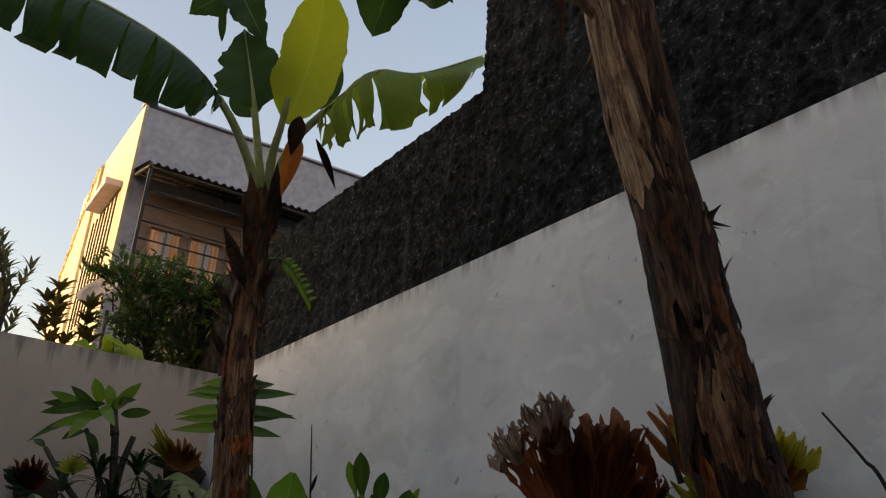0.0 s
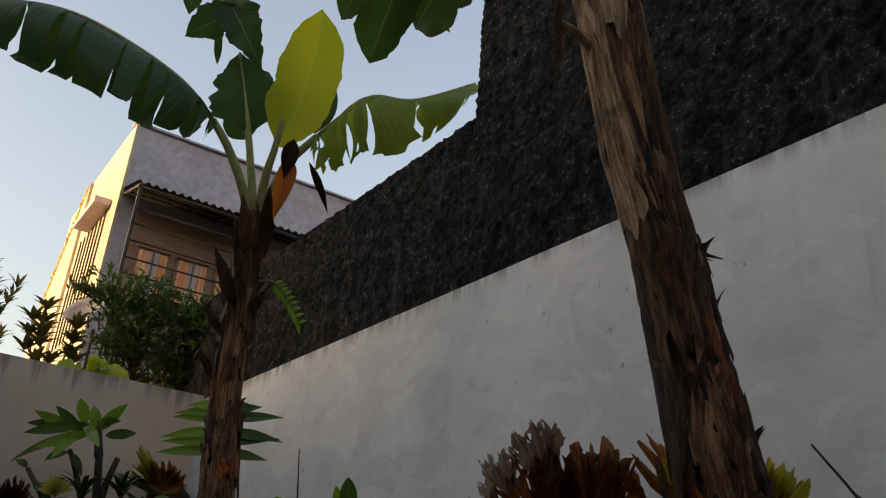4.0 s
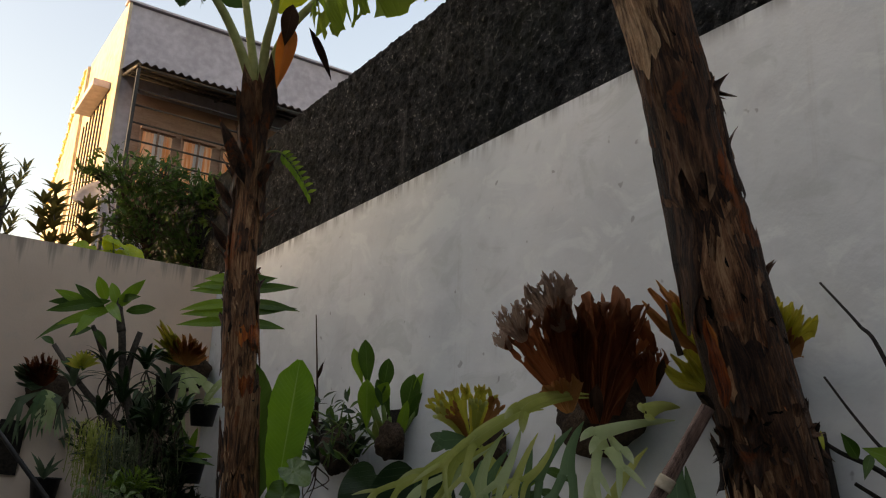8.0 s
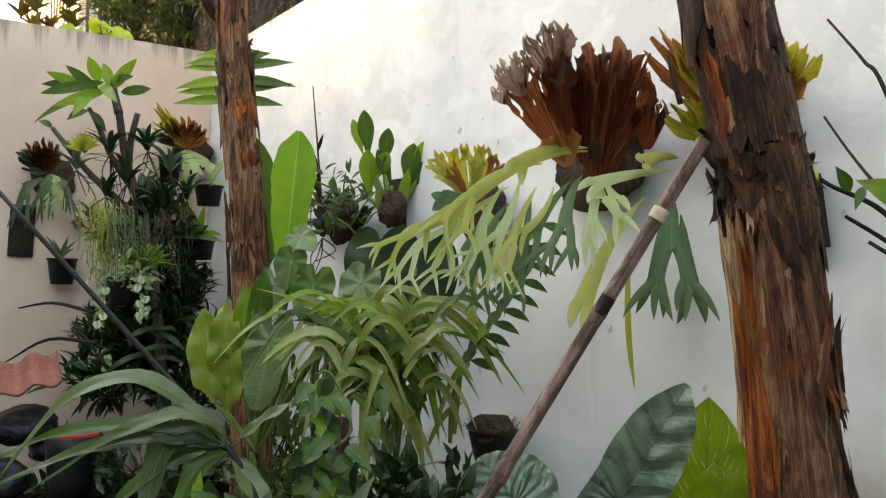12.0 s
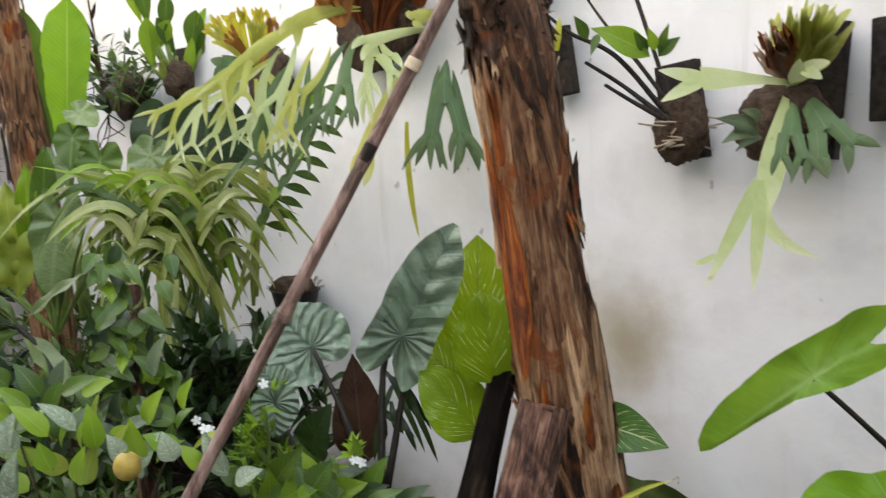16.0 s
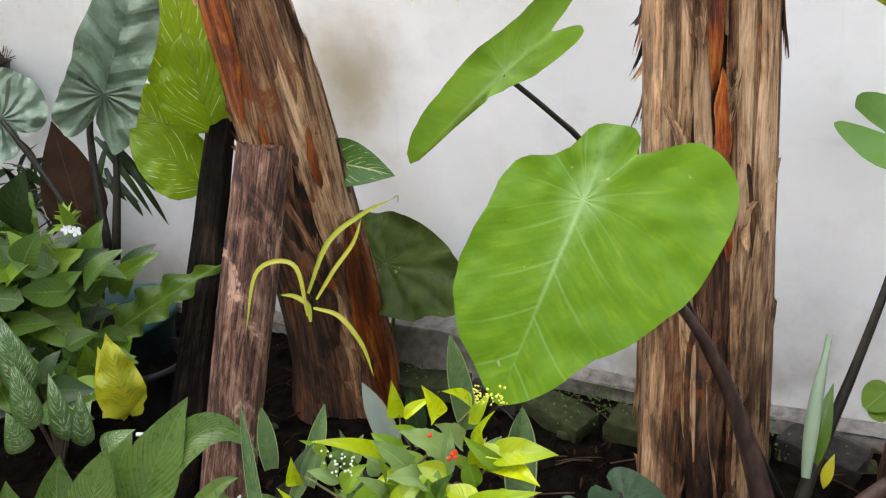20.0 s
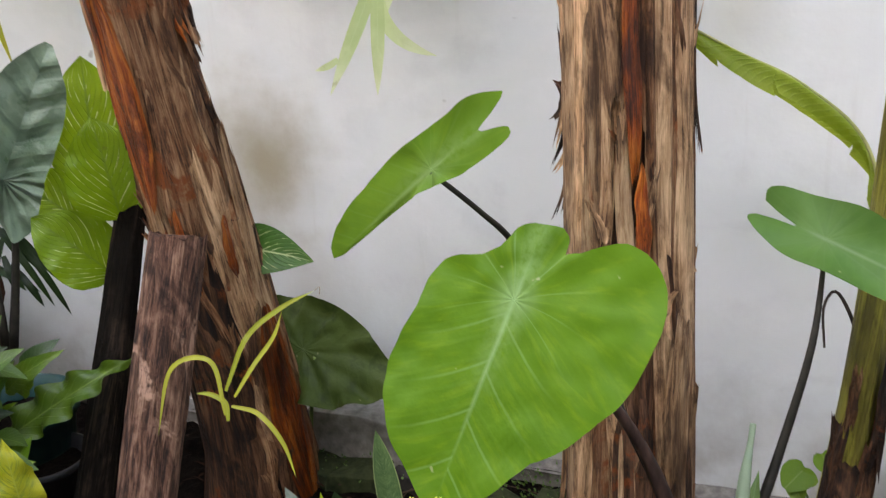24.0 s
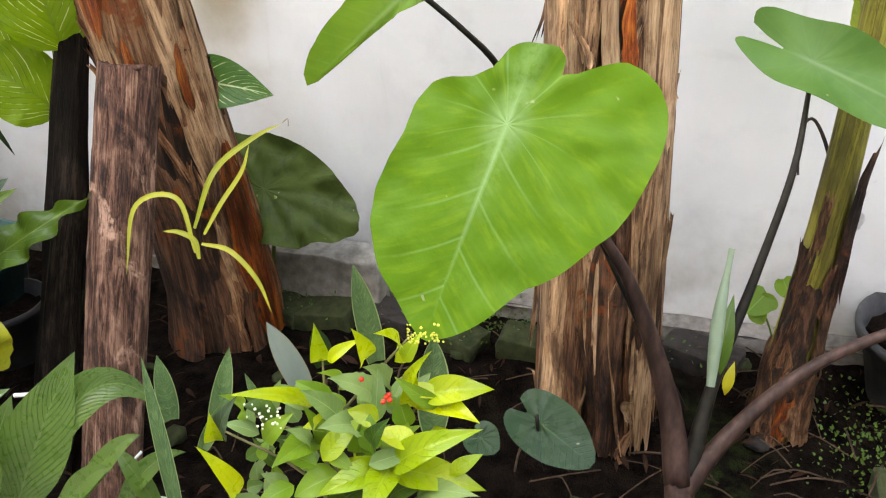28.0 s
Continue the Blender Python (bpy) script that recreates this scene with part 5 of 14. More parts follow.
def blossom(t, at, r, face):
    """Five small white petals."""
    at, face = Vector(at), Vector(face)
    side = face.cross(Vector((0.3, 0.2, 0.9))).normalized()
    up = side.cross(face).normalized()
    bm = bmesh.new()
    for i in range(5):
        a = i * 2 * math.pi / 5
        blade(bm, at, at + (side * math.cos(a) + up * math.sin(a)) * r, r * 0.7, 0.08, face, 0.2, shape="spoon", nv=4, nu=1)
    return part("flower", bm, WHITE_PETAL, t, "small white flower")


def berry(t, at, r, material):
    bm = bmesh.new()
    bmesh.ops.create_icosphere(bm, subdivisions=1, radius=r, matrix=pose(*at))
    return part("berry", bm, material, t)


def ground_pot(name, at, r, h, material, label):
    """A pot that stands on the ground: shell with rim, inside and soil."""
    at = Vector(at)
    t = thing(name, at, label, "pot", "pots on the ground")
    bm, rings, n = bmesh.new(), [], 32
    for z, q in ((0.0, 0.74), (0.86, 0.96), (0.86, 1.04), (1.0, 1.06), (1.0, 0.98), (0.72, 0.90), (0.70, 0.0)):
        if q:
            rings.append([bm.verts.new(at + Vector((r * q * math.cos(2 * math.pi * j / n), r * q * math.sin(2 * math.pi * j / n), z * h))) for j in range(n)])
    for a, b in zip(rings, rings[1:]):
        for j in range(n):
            bm.faces.new((a[j], a[(j + 1) % n], b[(j + 1) % n], b[j]))
    part("shell", bm, material, t)
    bm = bmesh.new()
    c = bm.verts.new(at + Vector((0, 0, 0.80 * h)))
    ring = [bm.verts.new(at + Vector((r * 0.93 * math.cos(2 * math.pi * j / n), r * 0.93 * math.sin(2 * math.pi * j / n), 0.76 * h + 0.006 * math.sin(j * 3)))) for j in range(n)]
    for j in range(n):
        bm.faces.new((c, ring[j], ring[(j + 1) % n]))
    part("soil", bm, SOIL, t)
    return t


def saucer_mesh(at, r):
    bm, rings, n = bmesh.new(), [], 40
    for z, q in ((0.0, 0.3), (0.0, 0.86), (0.03, 1.0), (0.036, 1.0), (0.036, 0.95), (0.012, 0.84), (0.010, 0.5), (0.014, 0.46), (0.010, 0.42), (0.010, 0.1)):
        rings.append([bm.verts.new(Vector((r * q * math.cos(2 * math.pi * j / n), r * q * math.sin(2 * math.pi * j / n), z))) for j in range(n)])
    for a, b in zip(rings, rings[1:]):
        for j in range(n):
            bm.faces.new((a[j], a[(j + 1) % n], b[(j + 1) % n], b[j]))
    bm.faces.new(rings[-1]), bm.faces.new(rings[0][::-1])
    bmesh.ops.transform(bm, matrix=pose(at[0], at[1], at[2], 12, -62, 0), verts=bm.verts)
    return bm


def rolled_leaf(t, material, pts, r):
    """A young leaf still rolled up: a spiral tube that narrows to both ends."""
    bm = bmesh.new()
    uvl = bm.loops.layers.uv.new("uv")
    path, rows = catmull(pts, 16), []
    fr = frames(path)
    for i, p in enumerate(path):
        s = i / 16
        w = r * (0.35 + 0.65 * math.sin(math.pi * min(0.95, s + 0.12)))
        rows.append([(bm.verts.new(p + (fr[i][1] * math.cos(a) + fr[i][2] * math.sin(a)) * w * (1 - 0.05 * a)), (a / 4 - 1, s)) for a in [0.55 * k for k in range(15)]])
    for r1, r2 in zip(rows, rows[1:]):
        for k in range(14):
            q = (r1[k], r1[k + 1], r2[k + 1], r2[k])
            f = bm.faces.new([v[0] for v in q])
            for loop, v in zip(f.loops, q):
                loop[uvl].uv = v[1]
    return part("rolled_leaf", bm, material, t, "pale rolled-up young leaf")


def rough_block(lo, hi):
    """A worn block with chipped edges."""
    bm = box(bmesh.new(), lo, hi, 0.012)
    bmesh.ops.subdivide_edges(bm, edges=bm.edges[:], cuts=3, use_grid_fill=True)
    for v in bm.verts:
        v.co += Vector((1, 1, 1)) * 0.012 * noise.noise(v.co * 22) + Vector((1, 0, -1)) * 0.008 * noise.noise(v.co * 55)
    return bm


def ground_detail():
    """Mossy stones, litter, twigs and seedlings on the soil near the wall."""
    rng = random.Random(77)
    for i in range(22):
        brick = i < 8
        bm = bmesh.new()
        if brick:
            x, y = 1.90 + rng.uniform(-0.05, 0.04), -0.12 + 0.19 * i + rng.uniform(-0.04, 0.04)
            box(bm, (-0.05, -0.09, -0.03), (0.05, 0.09, 0.035), 0.01)
            bmesh.ops.subdivide_edges(bm, edges=bm.edges[:], cuts=2, use_grid_fill=True)
            turn = Matrix.Rotation(rng.uniform(-0.5, 0.5), 4, "Z") @ Matrix.Rotation(rng.uniform(-0.15, 0.15), 4, "X")
            for v in bm.verts:
                v.co = turn @ (v.co * (1 + 0.12 * noise.noise(v.co * 30 + Vector((i, 0, 0))))) + Vector((x, y, 0.012))
        else:
            x, y = rng.uniform(1.3, 1.95), rng.uniform(-0.7, 1.3)
            bmesh.ops.create_icosphere(bm, subdivisions=2, radius=1.0)
            sx, sy, sz = rng.uniform(0.012, 0.03), rng.uniform(0.012, 0.03), rng.uniform(0.008, 0.016)
            for v in bm.verts:
                n = v.co.copy()
                f = 1 + 0.55 * noise.noise(n * 2.2 + Vector((i, 0, 0)))
                v.co = Vector((n.x * sx * f + x, n.y * sy * f + y, n.z * sz * f + sz * 0.4))
        solid("brick" if brick else "stone", bm, MOSSY if i % 4 else DARK_STONE, "mossy broken brick half sunk in the soil" if brick else "small dark stone half sunk in the soil", "brick" if brick else "stone", "", "bricks by the wall" if brick else "stones in the bed", True)
    litter = thing("leaf_litter", (1.6, 0.4, 0.0), "dry brown leaf litter and fibres on the soil", "litter", "", "stuff")
    bm = bmesh.new()
    for i in range(420):
        p = Vector((rng.uniform(1.0, 1.98), rng.uniform(-0.8, 1.9), rng.uniform(0.012, 0.03)))
        a = rng.uniform(0, 6.28)
        k = rng.uniform(0.012, 0.055)
        blade(bm, p, p + Vector((k * math.cos(a), k * math.sin(a), rng.uniform(-0.005, 0.02))), k * rng.uniform(0.10, 0.34), 0.1, (rng.gauss(0, 0.3), rng.gauss(0, 0.3), 1), 0.3, shape="lance", nv=4, nu=1)
    part("dry_leaves", bm, DRY_DARK, litter)["kind"] = "stuff"
    bm = bmesh.new()
    for i in range(150):
        p = Vector((rng.uniform(1.1, 1.95), rng.uniform(-0.75, 0.9), 0.02))
        a = rng.uniform(0, 6.28)
        k = rng.uniform(0.04, 0.16)
        d = Vector((math.cos(a), math.sin(a), 0)) * k
        tube(bm, [p, p + d * 0.5 + Vector((0, 0, rng.uniform(0, 0.03))), p + d], rng.uniform(0.0012, 0.003), 4, 4)
    part("fibres", bm, DRY_FIBRE, litter)["kind"] = "stuff"
    weeds = thing("ground_weeds", (1.7, -0.5, 0.0), "tiny round-leaved weeds creeping over the soil", "weeds", "", "stuff")
    bm = bmesh.new()
    for i in range(1300):
        if i < 560:
            p = Vector((rng.gauss(1.66, 0.13), rng.gauss(-0.50, 0.07), 0.015))
        else:
            p = Vector((rng.gauss(1.92, 0.05), rng.choice((0.05, 0.35, 0.6, 0.95)) + rng.gauss(0, 0.09), rng.uniform(0.02, 0.06)))
        a = rng.uniform(0, 6.28)
        k = rng.uniform(0.004, 0.009)
        blade(bm, p, p + Vector((k * math.cos(a), k * math.sin(a), rng.uniform(0, 0.012))), k * 1.0, 0.1, (rng.gauss(0, 0.3), rng.gauss(0, 0.3), 1), 0.2, shape="ovate", nv=4, nu=1)
    part("tiny_leaves", bm, MID_GREEN, weeds)["kind"] = "stuff"

# ---- the setting ----
def rough_sheet(bm, origin, du, dv, nu, nv, depth, scale, seed=0.0):
    """A sheet of nu x nv cells with an uneven face; depth along du x dv."""
    o, du, dv = Vector(origin), Vector(du), Vector(dv)
    nrm = du.cross(dv).normalized()
    grid = []
    for i in range(nu + 1):
        col = []
        for j in range(nv + 1):
            p = o + du * (i / nu) + dv * (j / nv)
            q = p * scale + Vector((seed, seed, 0))
            col.append(bm.verts.new(p + nrm * depth * (noise.noise(q) + 0.6 * noise.noise(q * 2.3))))
        grid.append(col)
    for i in range(nu):
        for j in range(nv):
            bm.faces.new((grid[i][j], grid[i + 1][j], grid[i + 1][j + 1], grid[i][j + 1]))
    return bm


WALL_X, NORTH_Y, TOP_Z = 2.04, 6.22, 3.035

bm = bmesh.new()
rough_sheet(bm, (0.2, -1.4, 0.0), (1.84, 0, 0), (0, 7.64, 0), 150, 560, 0.022, 9.0)
ring = [e for e in bm.edges if e.is_boundary]
far = bmesh.ops.extrude_edge_only(bm, edges=ring)["geom"]
for v in [g for g in far if isinstance(g, bmesh.types.BMVert)]:
    d = Vector((v.co.x - 1.1, v.co.y - 2.4))
    d.normalize()
    v.co = Vector((d.x * 900, d.y * 900, -0.02))
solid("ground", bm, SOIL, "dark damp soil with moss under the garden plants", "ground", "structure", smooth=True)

bm = box(bmesh.new(), (WALL_X, -4.0, -0.05), (WALL_X + 0.12, NORTH_Y + 0.12, TOP_Z))
for v in bm.verts:
    if v.co.z > 1 and v.co.y < 0:
        v.co.z -= 0.05
solid("wall_east", bm, WHITE_WALL, "white limewashed garden wall with faint stains", "wall", "structure")

bm = box(bmesh.new(), (-4.5, NORTH_Y, -0.05), (WALL_X - 0.004, NORTH_Y + 0.12, 3.055))
solid("wall_north", bm, PINK_WALL, "faded peach garden wall with dark mould runs", "wall", "structure")

bm = bmesh.new()
rough_sheet(bm, (2.17, 7.6, 2.9), (0, -4.48, 0), (0, 0, 1.165), 420, 100, 0.013, 28.0)
rough_sheet(bm, (2.17, 3.12, 2.9), (0, -3.47, 0), (0, 0, 2.6), 320, 230, 0.013, 28.0, 0.0)
bmesh.ops.extrude_edge_only(bm, edges=[e for e in bm.edges if e.is_boundary])
for v in bm.verts:
    if v.is_boundary and len(v.link_faces) <= 2:
        v.co.x = 2.36
box(bm, (2.19, 7.6, 0.0), (2.36, 9.2, 4.06))
box(bm, (2.19, -4.0, 0.0), (2.36, 7.6, 2.9))
box(bm, (2.19, -4.0, 2.9), (2.36, -0.35, 5.5))
solid("wall_black", bm, BLACK_WALL, "tall neighbouring wall of rough soot-black render", "wall", "structure", smooth=True)

# unseen west wall added to keep the low sun off the bed
bm = box(bmesh.new(), (-4.62, -4.1, -0.05), (-4.5, 9.0, 8.0))
solid("wall_west", bm, SCREEN_WALL, "unseen plain grey-brown wall added to shade the garden", "wall", "structure")
# unseen south wall, added at a height that limits sky light
bm = box(bmesh.new(), (-4.5, -4.12, -0.05), (2.16, -4.0, 4.2))
solid("wall_south", bm, SCREEN_WALL, "unseen plain grey-brown wall added to hold back southern sky light", "wall", "structure")

# unseen concrete floor beside the bed, added to bounce light upwards
bm = box(bmesh.new(), (-4.5, -4.0, -0.04), (0.25, NORTH_Y, 0.035))
solid("terrace", bm, BOUNCE_FLOOR, "unseen pale grey concrete floor added to bounce light onto the bed", "terrace", "structure")

# rough concrete footing along the white wall
bm = bmesh.new()
rough_sheet(bm, (1.99, 2.2, 0.0), (0, -3.6, 0), (0.0, 0, 0.045), 90, 4, 0.012, 9.0)
rough_sheet(bm, (1.99, 2.2, 0.045), (0, -3.6, 0), (0.055, 0, 0.012), 90, 2, 0.008, 9.0)
solid("wall_footing", bm, CONCRETE, "crumbling grey concrete footing of the white wall", "footing", "structure", smooth=True)

# ---- the neighbouring house behind the garden ----
ROOF_SHEET = plain("dark_corrugated_sheet", (0.025, 0.024, 0.026), (0.07, 0.065, 0.065), 20, 0.6, 0.3, 0.004)
DARK_STEEL = plain("dark_painted_steel", (0.02, 0.018, 0.018), (0.05, 0.045, 0.042), 60, 0.5, 0.2, 0.002)
BROWN_PANEL = plain("brown_wooden_panel", (0.20, 0.115, 0.085), (0.34, 0.215, 0.165), 30, 0.7, 0.3, 0.004, (1, 1, 6))
# orange of the reflected sunset is put into the curtain colour
CURTAIN = plain("sunset_tinted_curtain", (0.80, 0.27, 0.09), (0.90, 0.56, 0.38), 6, 0.9, 0.6, 0.02, (6, 1, 0.3))
LACE = plain("pale_lace_curtain", (0.50, 0.46, 0.48), (0.66, 0.62, 0.62), 30, 0.9, 0.4, 0.01, (6, 1, 0.5))
GLASS = Tree("window_glass").done((0.8, 0.85, 0.9), 0.05, spec=0.6)
DISH_GREY = plain("grey_dish_metal", (0.10, 0.10, 0.115), (0.17, 0.17, 0.19), 20, 0.5, 0.2, 0.003)
MOSS_EDGE = plain("ochre_moss", (0.28, 0.20, 0.06), (0.46, 0.34, 0.10), 25, 0.95, 1.0, 0.02)


def building():
    b = thing("house", (3.7, 9.6, 0.0), "two-storey neighbouring house, front tinted lilac-grey by shade, side tinted cream by sun", "house")
    part("front_wall", box(bmesh.new(), (1.74, 9.62, 0.0), (5.6, 13.1, 6.97)), BUILDING_GREY, b, "grey rendered front with the lilac tint of shade", False)
    part("side_wall", box(bmesh.new(), (1.70, 9.60, 0.0), (1.738, 11.6, 6.985)), BUILDING_YELLOW, b, "cream side wall with the warm tint of sun in its colour", False)
    rear = box(bmesh.new(), (1.66, 11.6, 0.0), (1.738, 13.3, 6.95))
    for v in rear.verts:
        if v.co.z > 1 and v.co.y > 13:
            v.co.z = 5.2
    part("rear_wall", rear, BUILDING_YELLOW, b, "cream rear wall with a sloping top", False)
    part("coping", box(bmesh.new(), (1.68, 9.58, 6.985), (5.6, 9.75, 7.01)), BUILDING_GREY, b, "", False)
    ledge = bmesh.new()
    box(ledge, (1.50, 9.95, 5.98), (1.70, 11.0, 6.07), 0.01)
    part("window_ledge", ledge, BUILDING_GREY, b, "grey concrete ledge over the side window", False)
    moss = bmesh.new()
    rng = random.Random(4)
    for i in range(150):
        y = 11.7 + 1.6 * i / 150
        bmesh.ops.create_icosphere(moss, subdivisions=1, radius=rng.uniform(0.012, 0.042), matrix=pose(1.66, y + rng.uniform(-0.02, 0.02), 6.93 - 1.72 * i / 150 - rng.uniform(0, 0.16) * rng.random(), rng.uniform(0, 90), 0, rng.uniform(0, 90)) @ Matrix.Diagonal((0.5, 1.5, 0.7, 1)))
    part("moss", moss, MOSS_EDGE, b, "ochre moss along the rear roof edge")
    for i in range(7):
        part("grille_bar", box(bmesh.new(), (1.66, 9.95 + 0.2 * i, 4.4), (1.678, 9.968 + 0.2 * i, 5.9)), DARK_STEEL, b, "", False)
    # veranda canopy
    can = part("canopy", corrugated((1.72, 8.86, 5.90), (4.0, 9.62, 6.10)), ROOF_SHEET, b, "dark corrugated canopy over the veranda", False)
    for x in (1.76, 2.3, 2.85, 3.4, 3.95):
        bm = bmesh.new()
        tube(bm, [(x, 8.88, 5.86), (x, 9.6, 6.04)], 0.022, 6, 2)
        part("rafter", bm, DARK_STEEL, can)
    for y, z in ((8.9, 5.86), (9.15, 5.92), (9.4, 5.98)):
        part("purlin", tube(bmesh.new(), [(1.74, y, z), (4.0, y, z)], 0.02, 6, 2), DARK_STEEL, can)
    for x in (1.775, 3.0):
        part("veranda_post", box(bmesh.new(), (x - 0.018, 8.89, 3.4), (x + 0.018, 8.925, 5.86)), DARK_STEEL, b, "", False)
    for z in (5.60, 5.42, 5.22, 5.02, 4.84, 4.66, 4.48):
        part("veranda_rail", tube(bmesh.new(), [(1.775, 8.905, z), (4.0, 8.905, z)], 0.011, 6, 2), DARK_STEEL, b)
    # panelled veranda wall with curtained windows
    part("panel_wall", box(bmesh.new(), (1.90, 9.57, 4.2), (3.9, 9.618, 5.85)), BROWN_PANEL, b, "brown boarded veranda wall", False)
    for x in (2.02, 2.50, 2.98, 3.46):
        w = part("window", box(bmesh.new(), (x, 9.545, 4.70), (x + 0.40, 9.568, 5.44)), BROWN_PANEL, b, "", False)
        part("curtain", folds(x + 0.03, x + 0.37, 9.535, 4.74, 5.40), CURTAIN, w, "curtain coloured orange as by reflected sunset")
        part("lace", folds(x + 0.15, x + 0.27, 9.524, 4.74, 5.40), LACE, w, "pale lace strip")
        part("mullion", box(bmesh.new(), (x + 0.19, 9.505, 4.70), (x + 0.212, 9.518, 5.44)), BROWN_PANEL, w, "", False)
        for z in (4.70, 5.42):
            part("frame_bar", box(bmesh.new(), (x, 9.50, z), (x + 0.40, 9.53, z + 0.03)), BROWN_PANEL, w, "", False)
    return b


def corrugated(lo, hi):
    bm = bmesh.new()
    n, cols = 120, []
    for i in range(n + 1):
        x = lo[0] + (hi[0] - lo[0]) * i / n
        h = 0.018 * math.sin(i * 2 * math.pi / 5)
        cols.append([bm.verts.new((x, y, z + h + d)) for y, z, d in ((lo[1], lo[2], 0), (hi[1], hi[2], 0), (hi[1], hi[2], 0.006), (lo[1], lo[2], 0.006))])
    for a, b in zip(cols, cols[1:]):
        for j in range(4):
            bm.faces.new((a[j], b[j], b[(j + 1) % 4], a[(j + 1) % 4]))
    return bm


def folds(x0, x1, y, z0, z1):
    bm = bmesh.new()
    n = 36
    pairs = []
    for i in range(n + 1):
        x = x0 + (x1 - x0) * i / n
        d = 0.008 * math.sin(i * 1.3)
        pairs.append((bm.verts.new((x, y + d, z0)), bm.verts.new((x, y + d, z1))))
    for a, b in zip(pairs, pairs[1:]):
        bm.faces.new((a[0], b[0], b[1], a[1]))
    return bm


house = building()
house.location.z -= 0.055

dish = thing("satellite_dish", (1.399, 8.196, 0.0), "grey satellite dish on a thin pole behind the garden wall", "satellite dish")
bm = bmesh.new()
bmesh.ops.create_uvsphere(bm, u_segments=36, v_segments=24, radius=0.40)
bmesh.ops.delete(bm, geom=[v for v in bm.verts if v.co.z > -0.345], context="VERTS")
bmesh.ops.translate(bm, verts=bm.verts, vec=(0, 0, 0.345))
aim = Vector((-0.609, -0.516, 0.602)).to_track_quat("Z", "Y").to_matrix().to_4x4()
bmesh.ops.transform(bm, matrix=pose(1.399, 8.196, 4.092) @ aim, verts=bm.verts)
bmesh.ops.solidify(bm, geom=bm.faces, thickness=0.006)
part("reflector", bm, DISH_GREY, dish)
stem(dish, DARK_STEEL, [(1.541, 8.286, 0.0), (1.541, 8.286, 3.934)], 0.02, "mast", seg=8)
for dx in (-0.05, 0.05):
    stem(dish, DARK_STEEL, [(1.541 + dx, 8.286, 3.934), (1.399 + 0.10 + dx, 8.246, 4.092)], 0.010, "bracket", seg=6)

# glass shards set in the far end of the black wall's top
rng = random.Random(8)
shards = thing("glass_shards", (2.2, 4.9, 4.035), "broken glass set along the top of the black wall", "glass shards")
for i in range(26):
    y = rng.uniform(4.2, 6.6)
    bm = bmesh.new()
    h, w = rng.uniform(0.03, 0.09), rng.uniform(0.012, 0.03)
    x = 2.19 + rng.uniform(0, 0.06)
    vs = [bm.verts.new(p) for p in ((x, y - w, 4.02), (x, y + w, 4.02), (x + 0.006, y + w * rng.uniform(-0.6, 0.9), 4.035 + h), (x + 0.008, y, 4.02))]
    bm.faces.new((vs[0], vs[1], vs[2])), bm.faces.new((vs[0], vs[2], vs[3])), bm.faces.new((vs[1], vs[3], vs[2]))
    part("shard", bm, GLASS, shards, smooth=False)

# ---- shrubs and trees behind the garden wall ----
hedge = thing("hedge_shrub", (1.9, 7.5, 0.0), "dense dark green shrub rising behind the garden wall", "shrub")
stem(hedge, BARK, [(1.9, 7.5, 0.0), (1.88, 7.5, 1.8), (1.85, 7.5, 3.3)], (0.05, 0.04, 0.02), "trunk", seg=8)
foliage(hedge, HEDGE, (1.80, 7.5, 3.75), (0.55, 0.35, 0.62), 1500, 0.085, 0.030, 3, twigs=TWIG)
foliage(hedge, HEDGE, (2.2, 7.3, 3.45), (0.45, 0.3, 0.7), 1100, 0.08, 0.03, 4, twigs=TWIG)
foliage(hedge, HEDGE, (1.55, 7.6, 4.1), (0.45, 0.3, 0.35), 420, 0.085, 0.028, 5, twigs=TWIG)
foliage(hedge, HEDGE, (2.033, 7.197, 3.96), (0.34, 0.25, 0.20), 420, 0.085, 0.028, 6, twigs=TWIG)
foliage(hedge, HEDGE, (1.804, 7.276, 4.096), (0.36, 0.25, 0.16), 300, 0.085, 0.028, 7, twigs=TWIG)
foliage(hedge, HEDGE, (2.219, 7.009, 3.835), (0.26, 0.25, 0.26), 320, 0.085, 0.028, 8, twigs=TWIG)
foliage(hedge, HEDGE, (1.331, 7.599, 4.072), (0.26, 0.2, 0.07), 90, 0.085, 0.026, 9, twigs=TWIG)
laurel = thing("laurel_tree", (0.55, 7.3, 0.0), "slender tree with glossy lance leaves against the sky", "tree")
stem(laurel, BARK, [(0.55, 7.3, 0.0), (0.57, 7.3, 2.0), (0.60, 7.25, 3.6)], (0.05, 0.04, 0.015), "trunk", seg=8)
rng = random.Random(2)
for i in range(9):
    a = (0.60, 7.25, 3.1 + 0.07 * i)
    end = (0.56 + rng.uniform(-0.32, 0.16), 7.25 + rng.uniform(-0.15, 0.15), 3.45 + 0.07 * i + rng.uniform(0, 0.12))
    stem(laurel, BARK, [a, end], (0.010, 0.004), "limb", seg=5)
    for k in (0.35, 0.6, 0.8, 1.0):
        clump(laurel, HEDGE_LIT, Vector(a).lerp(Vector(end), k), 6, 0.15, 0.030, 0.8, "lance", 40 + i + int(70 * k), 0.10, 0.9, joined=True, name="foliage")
croton = thing("croton_shrub", (1.05, 7.0, 0.0), "croton shrub with bronze-green lance leaves behind the wall", "shrub")
